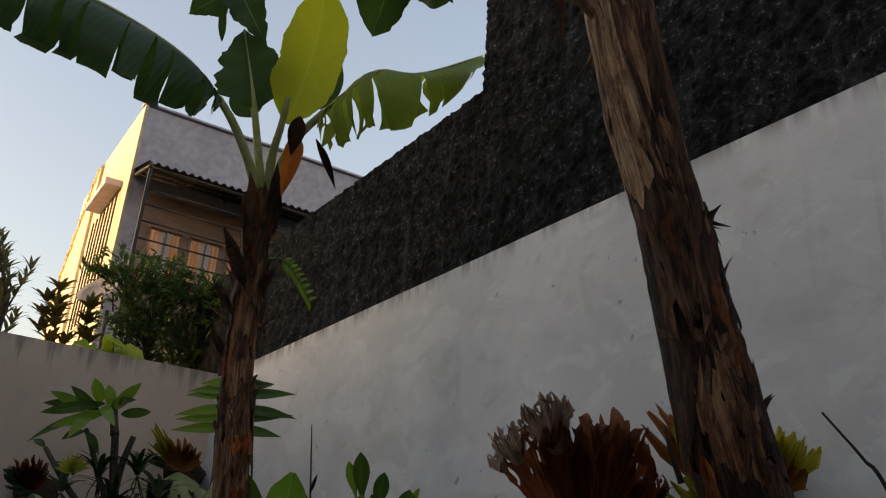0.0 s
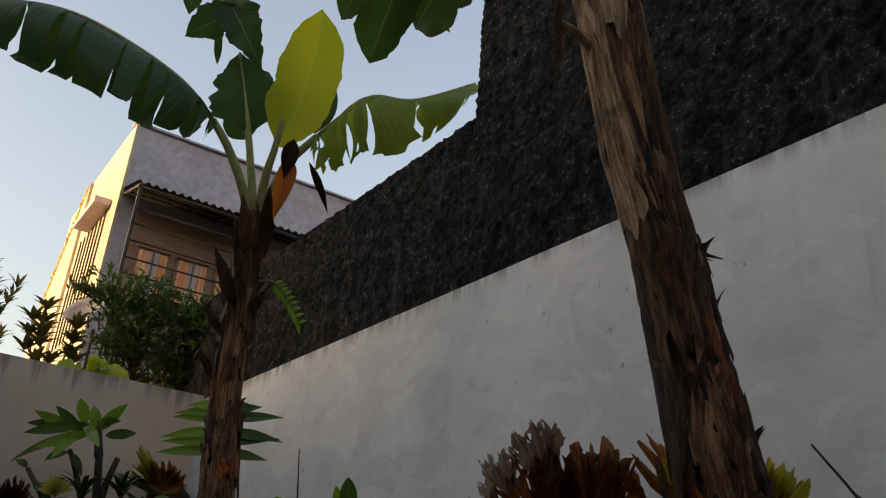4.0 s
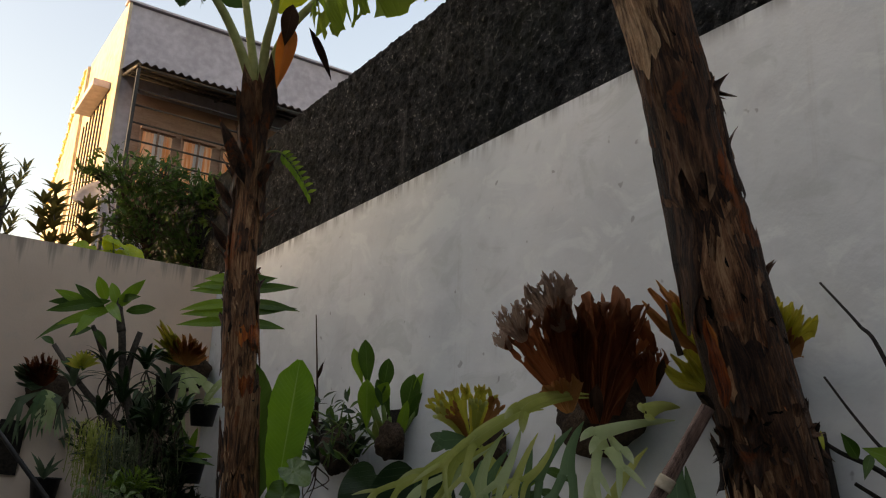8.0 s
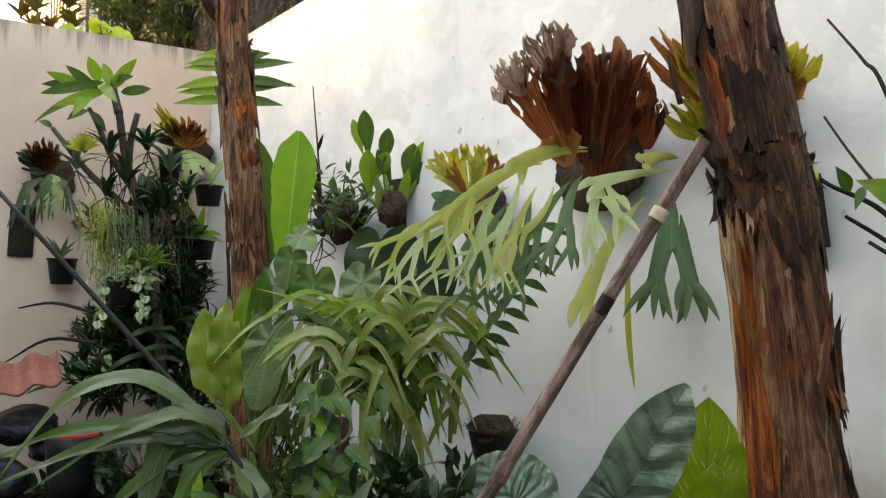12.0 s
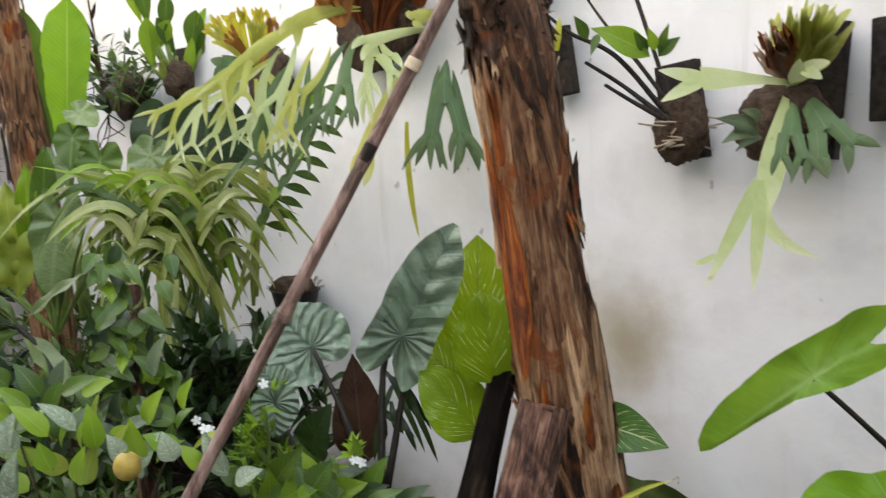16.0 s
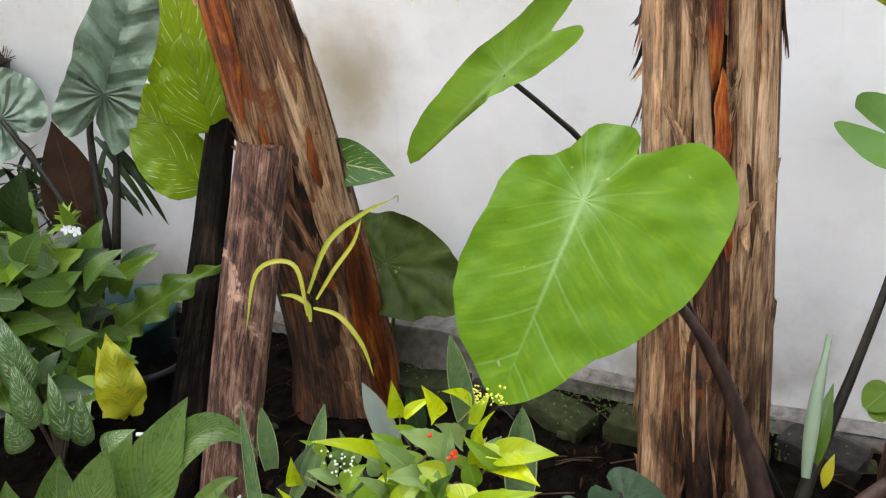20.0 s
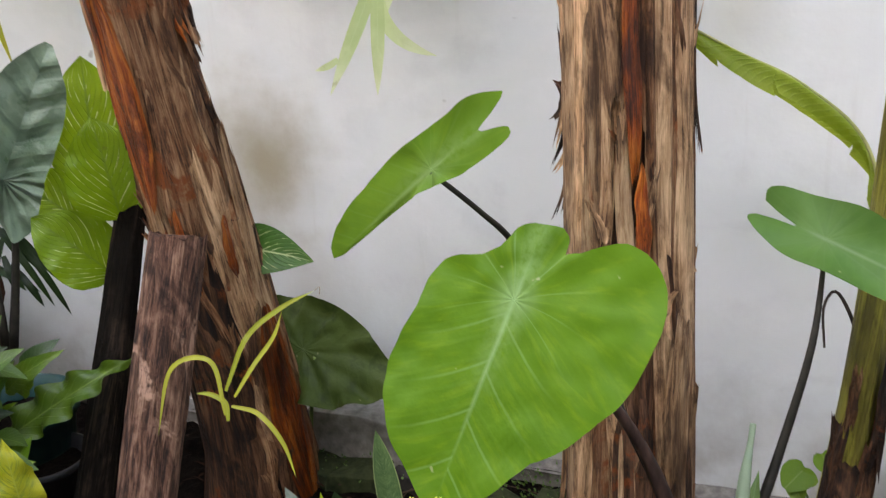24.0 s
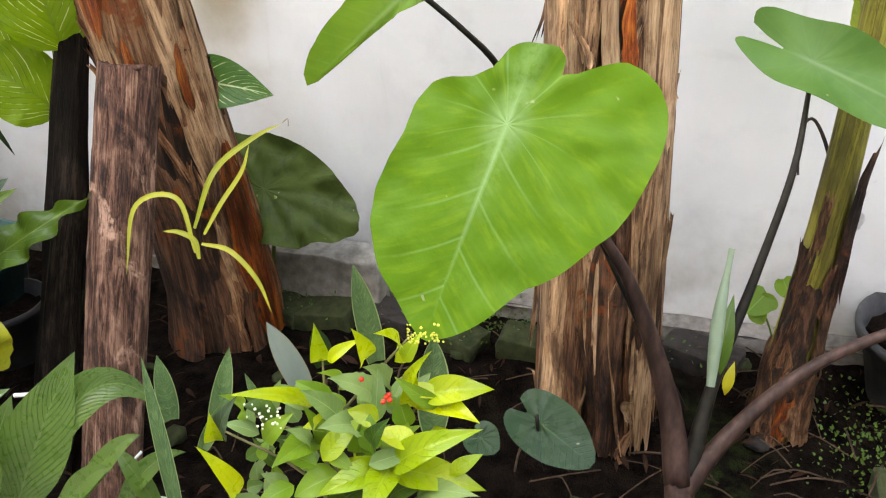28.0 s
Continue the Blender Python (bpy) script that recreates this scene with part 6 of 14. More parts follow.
for i in range(7):
    end = (0.98 + rng.uniform(-0.2, 0.25), 7.0 + rng.uniform(-0.1, 0.1), 3.2 + rng.uniform(0, 0.48))
    stem(croton, BARK, [(1.05, 7.0, 0.0), (1.04, 7.0, 2.4), end], (0.02, 0.012, 0.005), "limb", seg=5)
    for k in (0.12, 0.06, 0.0):
        clump(croton, BRONZE, Vector(end) - Vector((0, 0, k * 2)), 10, 0.17, 0.045, 0.9, "lance", 60 + i + int(k * 900), 0.1, 0.6, joined=True, name="foliage")
gold = thing("golden_shrub", (1.42, 6.75, 0.0), "shrub with lit yellow-green leaves over the wall", "shrub")
stem(gold, BARK, [(1.42, 6.75, 0.0), (1.42, 6.75, 3.1)], 0.015, "trunk", seg=6)
rng = random.Random(17)
for i in range(16):
    c = Vector((1.34, 6.744, 3.199)) + Vector((rng.uniform(-0.20, 0.20), rng.uniform(-0.08, 0.08), 0))
    c.z += rng.uniform(-0.10, 0.09) - 0.4 * abs(c.x - 1.34)
    tilt = rng.uniform(-1, 1)
    stem(gold, GREEN_STALK, [(1.42, 6.75, 3.0), c], 0.005, "stalk", seg=5)
    part("leaf", heart(bmesh.new(), c, c + Vector((0.13 * tilt, -0.07, -0.10 * rng.uniform(0.2, 1.0))), (0.5 * rng.uniform(-1, 1), -0.6, 0.7), wave=0.05, nt=24, nr=4), LIME, gold)

# ---- banana stems ----
def pseudostem(t, pts, radii, material, seg=48, n=110, rough=0.10, seed=0.0):
    return part("pseudostem", tube(bmesh.new(), pts, radii, seg, n, rough, (3.4, 0.9), seed=seed), material, t)


def shaggy(t, axis, radii, mats, n, seed, front, length=(0.10, 0.28), lift=0.03, spread=110, s_range=(0.02, 0.95), width=(18, 60)):
    """Peeling strips all round the camera's side of a stem."""
    rng = random.Random(seed)
    for i in range(n):
        s0 = rng.uniform(*s_range)
        k = rng.uniform(*length)
        up = rng.random() < 0.5
        a, b = (s0, min(s0 + k, 0.99)) if up else (min(s0 + k, 0.99), s0)
        l1 = rng.choice((0, 0, 0.3, 0.6, 1.0)) * lift
        sheath(t, axis, radii, a, b, front + rng.uniform(-spread, spread), rng.uniform(*width), rng.choice((0, 0, 0.5)) * lift, l1, rng.choice(mats), rng.uniform(-25, 25))


banana_far = thing("banana_tree", (1.47, 3.8, 0.0), "slender banana tree with dark shaggy stem and torn leaves", "banana tree", "banana trees")
FAR_AXIS = [(1.50, 3.8, -0.05), (1.475, 3.8, 0.9), (1.42, 3.8, 1.75), (1.35, 3.8, 2.42), (1.335, 3.8, 2.86), (1.305, 3.8, 3.46)]
FAR_R = (0.098, 0.086, 0.072, 0.064, 0.062, 0.05)
pseudostem(banana_far, FAR_AXIS, FAR_R, SHEATH)
shaggy(banana_far, FAR_AXIS, FAR_R, (SHEATH_DARK, SHEATH, SHEATH), 22, 5, 160, (0.06, 0.16), 0.014, width=(30, 90))
shaggy(banana_far, FAR_AXIS, FAR_R, (SHEATH, SHEATH_DARK, SHEATH_DARK), 24, 6, 160, (0.03, 0.10), 0.016, s_range=(0.2, 0.95), width=(14, 50))
for a, s0, s1, w in ((150, 0.42, 0.49, 50), (175, 0.33, 0.40, 40), (140, 0.53, 0.57, 30)):
    sheath(banana_far, FAR_AXIS, FAR_R, s0, s1, a, w, 0.004, 0.006, SHEATH_PALE)
for a, s, k, l in ((70, 0.72, 0.16, 0.10), (62, 0.66, 0.13, 0.11), (78, 0.58, 0.10, 0.06), (244, 0.74, 0.15, 0.09), (250, 0.68, 0.10, 0.09), (110, 0.84, 0.09, 0.04), (205, 0.86, 0.11, 0.05), (150, 0.80, 0.13, 0.03), (90, 0.78, 0.12, 0.06), (225, 0.80, 0.10, 0.06), (60, 0.50, 0.06, 0.03), (248, 0.56, 0.06, 0.04)):
    sheath(banana_far, FAR_AXIS, FAR_R, s, s + k, a, 52, 0, l, SHEATH_DARK, fray=0.5)

# bare orange bands and pale bark between the dark rings
for a, s0, s1, w in ((188, 0.498, 0.543, 100), (160, 0.433, 0.473, 80), (205, 0.329, 0.433, 50)):
    sheath(banana_far, FAR_AXIS, FAR_R, s0, s1, a, w, 0.008, 0.008, ORANGE_SHEATH, 3, "bare_sheath", n=24, nu=18, fray=0.6)
for a, s0, s1, w in ((112, 0.329, 0.396, 44), (130, 0.433, 0.498, 24), (100, 0.498, 0.543, 24)):
    sheath(banana_far, FAR_AXIS, FAR_R, s0, s1, a, w, 0.010, 0.008, SHEATH_PALE, 3, "bare_sheath", n=24, nu=14, fray=0.6)
# pointed old leaf bases that stand off the stem
leaf(banana_far, SHEATH_DARK, (1.289, 3.739, 2.895), (1.115, 3.705, 3.178), 0.075, "sheath_horn", face=(-0.4, -0.9, 0), shape="lance", fold=0.9, bend=0.15, wave=0.03, nv=14, nu=3, rag=0.12)
leaf(banana_far, SHEATH_DARK, (1.273, 3.81, 2.78), (1.15, 3.812, 2.929), 0.045, "sheath_horn", face=(-0.4, -0.9, 0), shape="lance", fold=0.9, bend=0.1, wave=0.03, nv=14, nu=3, rag=0.12)
leaf(banana_far, SHEATH_DARK, (1.305, 3.89, 2.586), (1.196, 3.888, 2.726), 0.05, "sheath_horn", face=(-0.4, -0.9, 0), shape="lance", fold=0.9, bend=0.1, wave=0.03, nv=14, nu=3, rag=0.12)
leaf(banana_far, SHEATH_DARK, (1.35, 3.706, 2.882), (1.38, 3.619, 3.01), 0.06, "sheath_horn", face=(-0.4, -0.9, 0), shape="lance", fold=0.9, bend=0.1, wave=0.03, nv=14, nu=3, rag=0.12)
leaf(banana_far, SHEATH_DARK, (1.295, 3.702, 2.958), (1.183, 3.622, 3.251), 0.06, "sheath_horn", face=(-0.4, -0.9, 0), shape="lance", fold=0.9, bend=0.0, wave=0.03, nv=14, nu=3, rag=0.12)
leaf(banana_far, SHEATH_DARK, (1.315, 3.623, 3.085), (1.285, 3.545, 3.272), 0.05, "sheath_horn", face=(-0.4, -0.9, 0), shape="lance", fold=0.9, bend=0.0, wave=0.03, nv=14, nu=3, rag=0.12)

banana_near = thing("banana_tree", (1.76, 1.09, 0.0), "leaning banana tree with peeling brown and orange bark", "banana tree", "banana trees")
NEAR_AXIS = [(1.80, 1.09, -0.05), (1.738, 1.09, 0.4), (1.664, 1.09, 0.8), (1.587, 1.09, 1.2), (1.495, 1.09, 1.6), (1.397, 1.095, 1.9), (1.31, 1.10, 2.2), (1.222, 1.10, 2.5), (1.142, 1.10, 2.8), (1.085, 1.10, 3.1), (1.03, 1.10, 3.6)]
NEAR_R = (0.128, 0.108, 0.095, 0.083, 0.076, 0.068, 0.058, 0.053, 0.055, 0.053, 0.046)
TAN = (SHEATH_PALE, SHEATH, SHEATH_PALE)
BROWN = (SHEATH, SHEATH, SHEATH_DARK)
SOOT = (SHEATH_DARK, SHEATH_DARK, SHEATH)
pseudostem(banana_near, NEAR_AXIS, NEAR_R, SHEATH, seed=4.0)
# broad plates from the foot up: tan below, dark round the tie, pale and twisted at the top
shaggy(banana_near, NEAR_AXIS, NEAR_R, BROWN, 16, 11, 127, (0.10, 0.22), 0.006, s_range=(0.0, 0.36), width=(50, 110))
shaggy(banana_near, NEAR_AXIS, NEAR_R, TAN, 12, 14, 127, (0.12, 0.26), 0.010, s_range=(0.02, 0.34), width=(20, 70))
shaggy(banana_near, NEAR_AXIS, NEAR_R, BROWN, 10, 13, 127, (0.07, 0.17), 0.010, s_range=(0.32, 0.48), width=(50, 120))
shaggy(banana_near, NEAR_AXIS, NEAR_R, SOOT, 14, 15, 127, (0.06, 0.16), 0.010, s_range=(0.42, 0.60), width=(40, 110))
shaggy(banana_near, NEAR_AXIS, NEAR_R, SOOT, 18, 12, 127, (0.07, 0.14), 0.008, s_range=(0.48, 0.64), width=(40, 110))
shaggy(banana_near, NEAR_AXIS, NEAR_R, TAN, 7, 16, 127, (0.14, 0.22), 0.006, s_range=(0.66, 0.88), width=(40, 90))
shaggy(banana_near, NEAR_AXIS, NEAR_R, (SHEATH_PALE, SHEATH_DARK, SHEATH), 14, 29, 127, (0.03, 0.10), 0.022, s_range=(0.01, 0.40), width=(4, 12))
# broad pale sheaths wound round the upper stem, with folds across them
for a, s0, s1, tw, w, m in ((84, 0.66, 0.86, -30, 84, SHEATH_PALE), (150, 0.60, 0.86, -52, 46, SHEATH_DARK), (58, 0.71, 0.94, -10, 70, SHEATH_PALE), (134, 0.67, 0.84, -46, 18, SHEATH_PALE), (112, 0.69, 0.90, -14, 12, SHEATH_PALE), (166, 0.56, 0.80, -6, 44, SHEATH_DARK), (120, 0.80, 0.97, 10, 70, SHEATH_PALE)):
    sheath(banana_near, NEAR_AXIS, NEAR_R, s0, s1, a, w, 0.0, 0.004, m, tw, "outer_sheath", n=30, nu=14, fray=0.12)
for a, s, k, l in ((218, 0.585, 0.035, 0.028), (212, 0.625, 0.03, 0.03), (216, 0.50, 0.03, 0.03), (30, 0.16, 0.05, 0.02), (228, 0.66, -0.02, 0.035), (208, 0.30, 0.04, 0.02), (212, 0.35, 0.03, 0.02)):
    sheath(banana_near, NEAR_AXIS, NEAR_R, s, s + k, a, 26, 0, l, SHEATH_DARK)
# dry rags that hang off the upper sheaths
for a, s0, s1, w, l in ((40, 0.86, 0.76, 10, 0.07), (35, 0.82, 0.77, 16, 0.05), (50, 0.90, 0.84, 8, 0.03)):
    sheath(banana_near, NEAR_AXIS, NEAR_R, s0, s1, a, w, 0.0, l, SHEATH)
# broken leaf base that sticks out near the top, a dry strip hanging from it
stem(banana_near, SHEATH_PALE, [(1.077, 1.119, 2.794), (1.034, 1.131, 2.826), (0.994, 1.147, 2.847)], (0.020, 0.014, 0.010), "leaf_base", seg=10, n=14, rough=0.2, flat=0.6)
leaf(banana_near, SHEATH, (0.966, 1.114, 2.945), (1.037, 1.187, 2.715), 0.020, "dry_strip", face=(-0.7, -0.7, 0), via=(0.996, 1.148, 2.841), shape="strap", fold=0.8, wave=0.05, nv=16, nu=2)
# ragged bundle of old sheath ends where the pole is tied
for i in range(20):
    a = 30 + 10 * i
    sheath(banana_near, NEAR_AXIS, NEAR_R, 0.405 + 0.012 * math.sin(i * 2.3), 0.432 + 0.010 * math.sin(i * 1.7), a, 26, 0.020 + 0.008 * math.sin(i * 3.1), 0.016, SHEATH_DARK if i % 3 else BLACK_WOOD, 14 * math.sin(i * 5.0), n=8, nu=7)
# glossy orange inner sheath laid bare by the peeling bark
for a, s0, s1, w in ((168, 0.0, 0.15, 44), (84, 0.215, 0.34, 34), (70, 0.25, 0.36, 20), (94, 0.446, 0.505, 20), (104, 0.17, 0.22, 10), (60, 0.12, 0.19, 16), (150, 0.17, 0.21, 12)):
    sheath(banana_near, NEAR_AXIS, NEAR_R, s0, s1, a, w, 0.004, 0.004, ORANGE_SHEATH, 4, "inner_sheath", n=22, nu=8)
for a, s0, s1, w in ((140, 0.440, 0.486, 46), (166, 0.436, 0.480, 30), (176, 0.30, 0.36, 20), (90, 0.335, 0.39, 16), (156, 0.36, 0.40, 18), (120, 0.44, 0.475, 20)):
    sheath(banana_near, NEAR_AXIS, NEAR_R, s0, s1, a, w, 0.012, 0.012, ORANGE_SHEATH, 5, "bare_sheath", n=20, nu=12, fray=0.5)
for a, s0, s1, w in ((62, 0.0, 0.17, 44), (78, 0.0, 0.20, 36), (46, 0.0, 0.14, 40)):
    sheath(banana_near, NEAR_AXIS, NEAR_R, s0, s1, a, w, 0.045, 0.0, SHEATH_DARK, 0, "outer_sheath", n=26, nu=12, fray=0.10)
# torn foot that spreads over the soil
for i in range(12):
    a = 40 + 15 * i
    sheath(banana_near, NEAR_AXIS, NEAR_R, 0.0, 0.05 + 0.02 * math.sin(i * 2.7), a, 22, 0.05 + 0.02 * math.sin(i * 4.1), 0.006, SHEATH_DARK if i % 3 else SHEATH, 10 * math.sin(i * 3.0), n=10, nu=8, fray=0.04)
sheath(banana_near, NEAR_AXIS, NEAR_R, 0.31, 0.405, 92, 26, 0.012, 0.010, SHEATH_DARK, 4)
sheath(banana_near, NEAR_AXIS, NEAR_R, 0.17, 0.40, 66, 9, 0.012, 0.020, SHEATH_PALE, 3)
# black sheet that stands in for the shaded hollow beside the post
sheath(banana_near, NEAR_AXIS, NEAR_R, 0.0, 0.10, 108, 46, 0.012, 0.010, BLACK_WOOD, 0)
for a, s0, s1, w in ((92, 0.0, 0.13, 60), (128, 0.0, 0.08, 30)):
    sheath(banana_near, NEAR_AXIS, NEAR_R, s0, s1, a, w, 0.006, 0.010, SHEATH_DARK)

banana_clump = thing("banana_tree", (1.66, 0.09, 0.0), "upright banana stem wrapped in pale dry sheaths", "banana tree", "banana trees")
CLUMP_AXIS = [(1.65, 0.09, -0.05), (1.65, 0.10, 0.6), (1.65, 0.118, 1.2), (1.65, 0.15, 2.0), (1.65, 0.17, 3.0)]
CLUMP_R = (0.122, 0.108, 0.097, 0.094, 0.085)
pseudostem(banana_clump, CLUMP_AXIS, CLUMP_R, SHEATH_DARK, seed=9.0)
# three broad layers with dark gaps between them, then narrow torn strips
for a, s0, s1, w, m in ((48, 0.24, 0.85, 64, SHEATH_PALE), (30, 0.0, 0.52, 50, SHEATH_PALE), (150, 0.0, 0.85, 52, SHEATH), (166, 0.0, 0.60, 44, SHEATH_PALE), (72, 0.0, 0.26, 26, SHEATH), (196, 0.0, 0.8, 40, SHEATH), (8, 0.0, 0.8, 40, SHEATH), (132, 0.10, 0.60, 20, SHEATH_PALE), (66, 0.30, 0.7, 22, SHEATH_PALE), (142, 0.0, 0.30, 26, SHEATH_PALE), (52, 0.02, 0.24, 22, SHEATH_PALE), (104, 0.0, 0.24, 30, SHEATH_DARK), (90, 0.40, 0.75, 16, SHEATH_PALE), (118, 0.44, 0.8, 16, SHEATH)):
    sheath(banana_clump, CLUMP_AXIS, CLUMP_R, s0, s1, a, w, 0.0, 0.008, m, n=34, nu=14, fray=0.18)
shaggy(banana_clump, CLUMP_AXIS, CLUMP_R, (SHEATH_PALE, SHEATH, SHEATH), 12, 21, 95, (0.10, 0.3), 0.016, s_range=(0.01, 0.6), width=(8, 24))
shaggy(banana_clump, CLUMP_AXIS, CLUMP_R, (SHEATH_PALE, SHEATH_DARK, SHEATH), 22, 27, 95, (0.05, 0.2), 0.018, s_range=(0.01, 0.55), width=(3, 8))
# orange inner sheath between two peeling ones, a folded pale strip across it
for a, s0, s1, w in ((104, 0.40, 0.60, 14), (110, 0.33, 0.42, 12), (116, 0.27, 0.33, 8), (96, 0.30, 0.36, 6)):
    sheath(banana_clump, CLUMP_AXIS, CLUMP_R, s0, s1, a, w, 0.0, 0.0, ORANGE_SHEATH, 0, "inner_sheath")
for a, s0, s1, tw, w, l in ((122, 0.60, 0.42, -26, 12, 0.02), (126, 0.42, 0.31, -34, 9, 0.03), (95, 0.46, 0.30, 4, 13, 0.03), (112, 0.38, 0.28, -6, 6, 0.02), (100, 0.28, 0.40, 20, 9, 0.03), (14, 0.54, 0.42, -4, 8, 0.022), (8, 0.46, 0.40, 0, 6, 0.03), (12, 0.36, 0.28, 0, 14, 0.02), (128, 0.50, 0.38, -12, 10, 0.02), (192, 0.40, 0.52, 0, 12, 0.02), (125, 0.06, 0.26, 14, 4, 0.02), (80, 0.05, 0.2, 30, 3, 0.03), (115, 0.02, 0.24, -20, 3, 0.02), (96, 0.22, 0.02, 24, 3, 0.02)):
    sheath(banana_clump, CLUMP_AXIS, CLUMP_R, s0, s1, a, w, 0.004, l, SHEATH_PALE, tw)
# dark rag that hangs from a bent flap on the side of the stem
for a, s0, s1, w, l in ((2, 0.52, 0.40, 7, 0.035), (6, 0.50, 0.36, 4, 0.03), (0, 0.47, 0.44, 16, 0.03)):
    sheath(banana_clump, CLUMP_AXIS, CLUMP_R, s0, s1, a, w, 0.016, l, SHEATH_DARK)

flakes(banana_near, NEAR_AXIS, NEAR_R, (SHEATH_PALE, SHEATH, SHEATH_DARK, SHEATH), 22, 41, 127, (0.02, 0.42))
flakes(banana_near, NEAR_AXIS, NEAR_R, (SHEATH_DARK, BLACK_WOOD), 16, 42, 127, (0.42, 0.66))
flakes(banana_clump, CLUMP_AXIS, CLUMP_R, (SHEATH_PALE, SHEATH_PALE, SHEATH), 14, 43, 97, (0.02, 0.62))
flakes(banana_far, FAR_AXIS, FAR_R, (SHEATH_DARK, SHEATH), 24, 45, 160, (0.3, 0.9))

banana_young = thing("young_banana_plant", (1.72, -0.30, 0.0), "young banana plant with yellow-green stem and charred base", "banana plant")
YOUNG_AXIS = [(1.74, -0.30, -0.03), (1.72, -0.305, 0.2), (1.72, -0.318, 0.5), (1.72, -0.325, 0.73), (1.72, -0.33, 1.1)]
YOUNG_R = (0.062, 0.046, 0.034, 0.030, 0.026)
pseudostem(banana_young, YOUNG_AXIS, YOUNG_R, GREEN_STEM, 24, 50)
for a, s0, s1, w, m in ((60, 0.0, 0.32, 100, SHEATH), (115, 0.0, 0.28, 90, SHEATH), (70, 0.20, 0.44, 90, SHEATH_DARK), (146, 0.36, 0.74, 40, SHEATH_DARK), (160, 0.2, 0.6, 50, SHEATH), (40, 0.30, 0.5, 30, SHEATH_DARK), (90, 0.05, 0.2, 40, ORANGE_SHEATH), (70, 0.45, 0.62, 30, SHEATH)):
    sheath(banana_young, YOUNG_AXIS, YOUNG_R, s0, s1, a, w, 0.004, 0.010, m, n=20, nu=8)
shaggy(banana_young, YOUNG_AXIS, YOUNG_R, (SHEATH_DARK, SHEATH), 8, 31, 90, (0.10, 0.24), 0.015, s_range=(0.0, 0.36), width=(10, 40))

# ---- props ----
pole = thing("bamboo_pole", (0.621, 1.798, 0.0), "slanting grey-brown bamboo pole tied against the banana stem", "pole")
POLE_TOP, POLE_FOOT = Vector((1.344, 1.119, 1.716)), Vector((0.621, 1.798, 0.0))
stem(pole, BAMBOO, [POLE_TOP, POLE_TOP.lerp(POLE_FOOT, 0.5) + Vector((0.004, 0, 0.006)), POLE_FOOT], (0.0140, 0.0150, 0.0165), "cane", seg=14, n=80, rough=0.02, knots=((0.08, 0.006, 0.20), (0.20, 0.006, 0.14), (0.391, 0.006, 0.18), (0.62, 0.006, 0.18), (0.82, 0.006, 0.18)))


def band(material, s0, s1, r, name, label, **kw):
    return stem(pole, material, [POLE_TOP.lerp(POLE_FOOT, s0), POLE_TOP.lerp(POLE_FOOT, s1)], (r, r), name, label, seg=14, n=6, **kw)


band(STRING, 0.079, 0.092, 0.0172, "string_binding", "pale string binding", rough=0.06)
band(SHEATH_DARK, 0.180, 0.200, 0.0152, "charred_joint", "dark charred joint", rough=0.05)
band(BAMBOO, 0.387, 0.395, 0.0178, "node_ring", "", rough=0.05)

post = thing("timber_post", (1.10, 1.0, 0.0), "weathered timber post with a broken grey top", "post")
bm = tube(bmesh.new(), [(1.10, 1.0, -0.05), (1.30, 1.0, 0.42), (1.475, 1.0, 0.815)], (0.058, 0.058, 0.057), 56, 150, 0.09, (2.2, 1.2))
for v in bm.verts:
    q = Vector((v.co.x * 60, v.co.y * 60, v.co.z * 14))
    v.co += Vector((-0.6, -0.7, 0.1)) * (0.005 * noise.noise(q) + 0.003 * noise.noise(q * 2.6))
for v in bm.verts:
    if v.co.z > 0.785:
        v.co += Vector((0.4, 0, 0.9)) * 0.022 * noise.noise(v.co * 45)
part("shaft", bm, OLD_WOOD, post)
plank = thing("timber_plank", (1.17, 1.2, 0.0), "blackened old timber plank propped by the stem", "plank")
stem(plank, BLACK_WOOD, [(1.17, 1.20, -0.03), (1.40, 1.21, 0.42), (1.62, 1.235, 0.85)], (0.053, 0.050, 0.036), "board", seg=20, n=70, rough=0.28, flat=0.6)

# ---- crown of the far banana tree ----
crown = banana_far
stem(crown, PETIOLE, [(1.29, 3.792, 3.426), (1.182, 3.721, 3.568), (1.067, 3.664, 3.692), (0.962, 3.623, 3.775)], (0.028, 0.0235, 0.0190), "leaf_stalk", seg=8)
torn_leaf(crown, BANANA_LEAF_SHADED, PETIOLE, [(0.973, 3.622, 3.763), (0.778, 3.561, 3.871), (0.501, 3.561, 3.964), (0.231, 3.629, 4.043), (-0.017, 3.728, 4.037), (-0.235, 3.9, 3.981)], 0.84, 1.0, 10, 3, gap=0.012, down=(-0.1, -0.25, -0.96))
stem(crown, PETIOLE, [(1.33, 3.764, 3.43), (1.284, 3.65, 3.577), (1.265, 3.532, 3.697), (1.254, 3.47, 3.827)], (0.028, 0.0200, 0.0139), "leaf_stalk", seg=8)
leaf(crown, BANANA_YELLOW, (1.278, 3.519, 3.706), (1.273, 3.234, 4.369), 0.315, face=(-0.3, -0.8, -0.5), shape="banana", bend=-0.05, fold=0.35, wave=0.03, waves=3, nv=40, nu=6, rag=0.09, sway=0.09)
stem(crown, PETIOLE, [(1.306, 3.78, 3.428), (1.224, 3.716, 3.647), (1.138, 3.686, 3.932), (1.038, 3.662, 4.222)], (0.026, 0.0190, 0.0117), "leaf_stalk", seg=8)
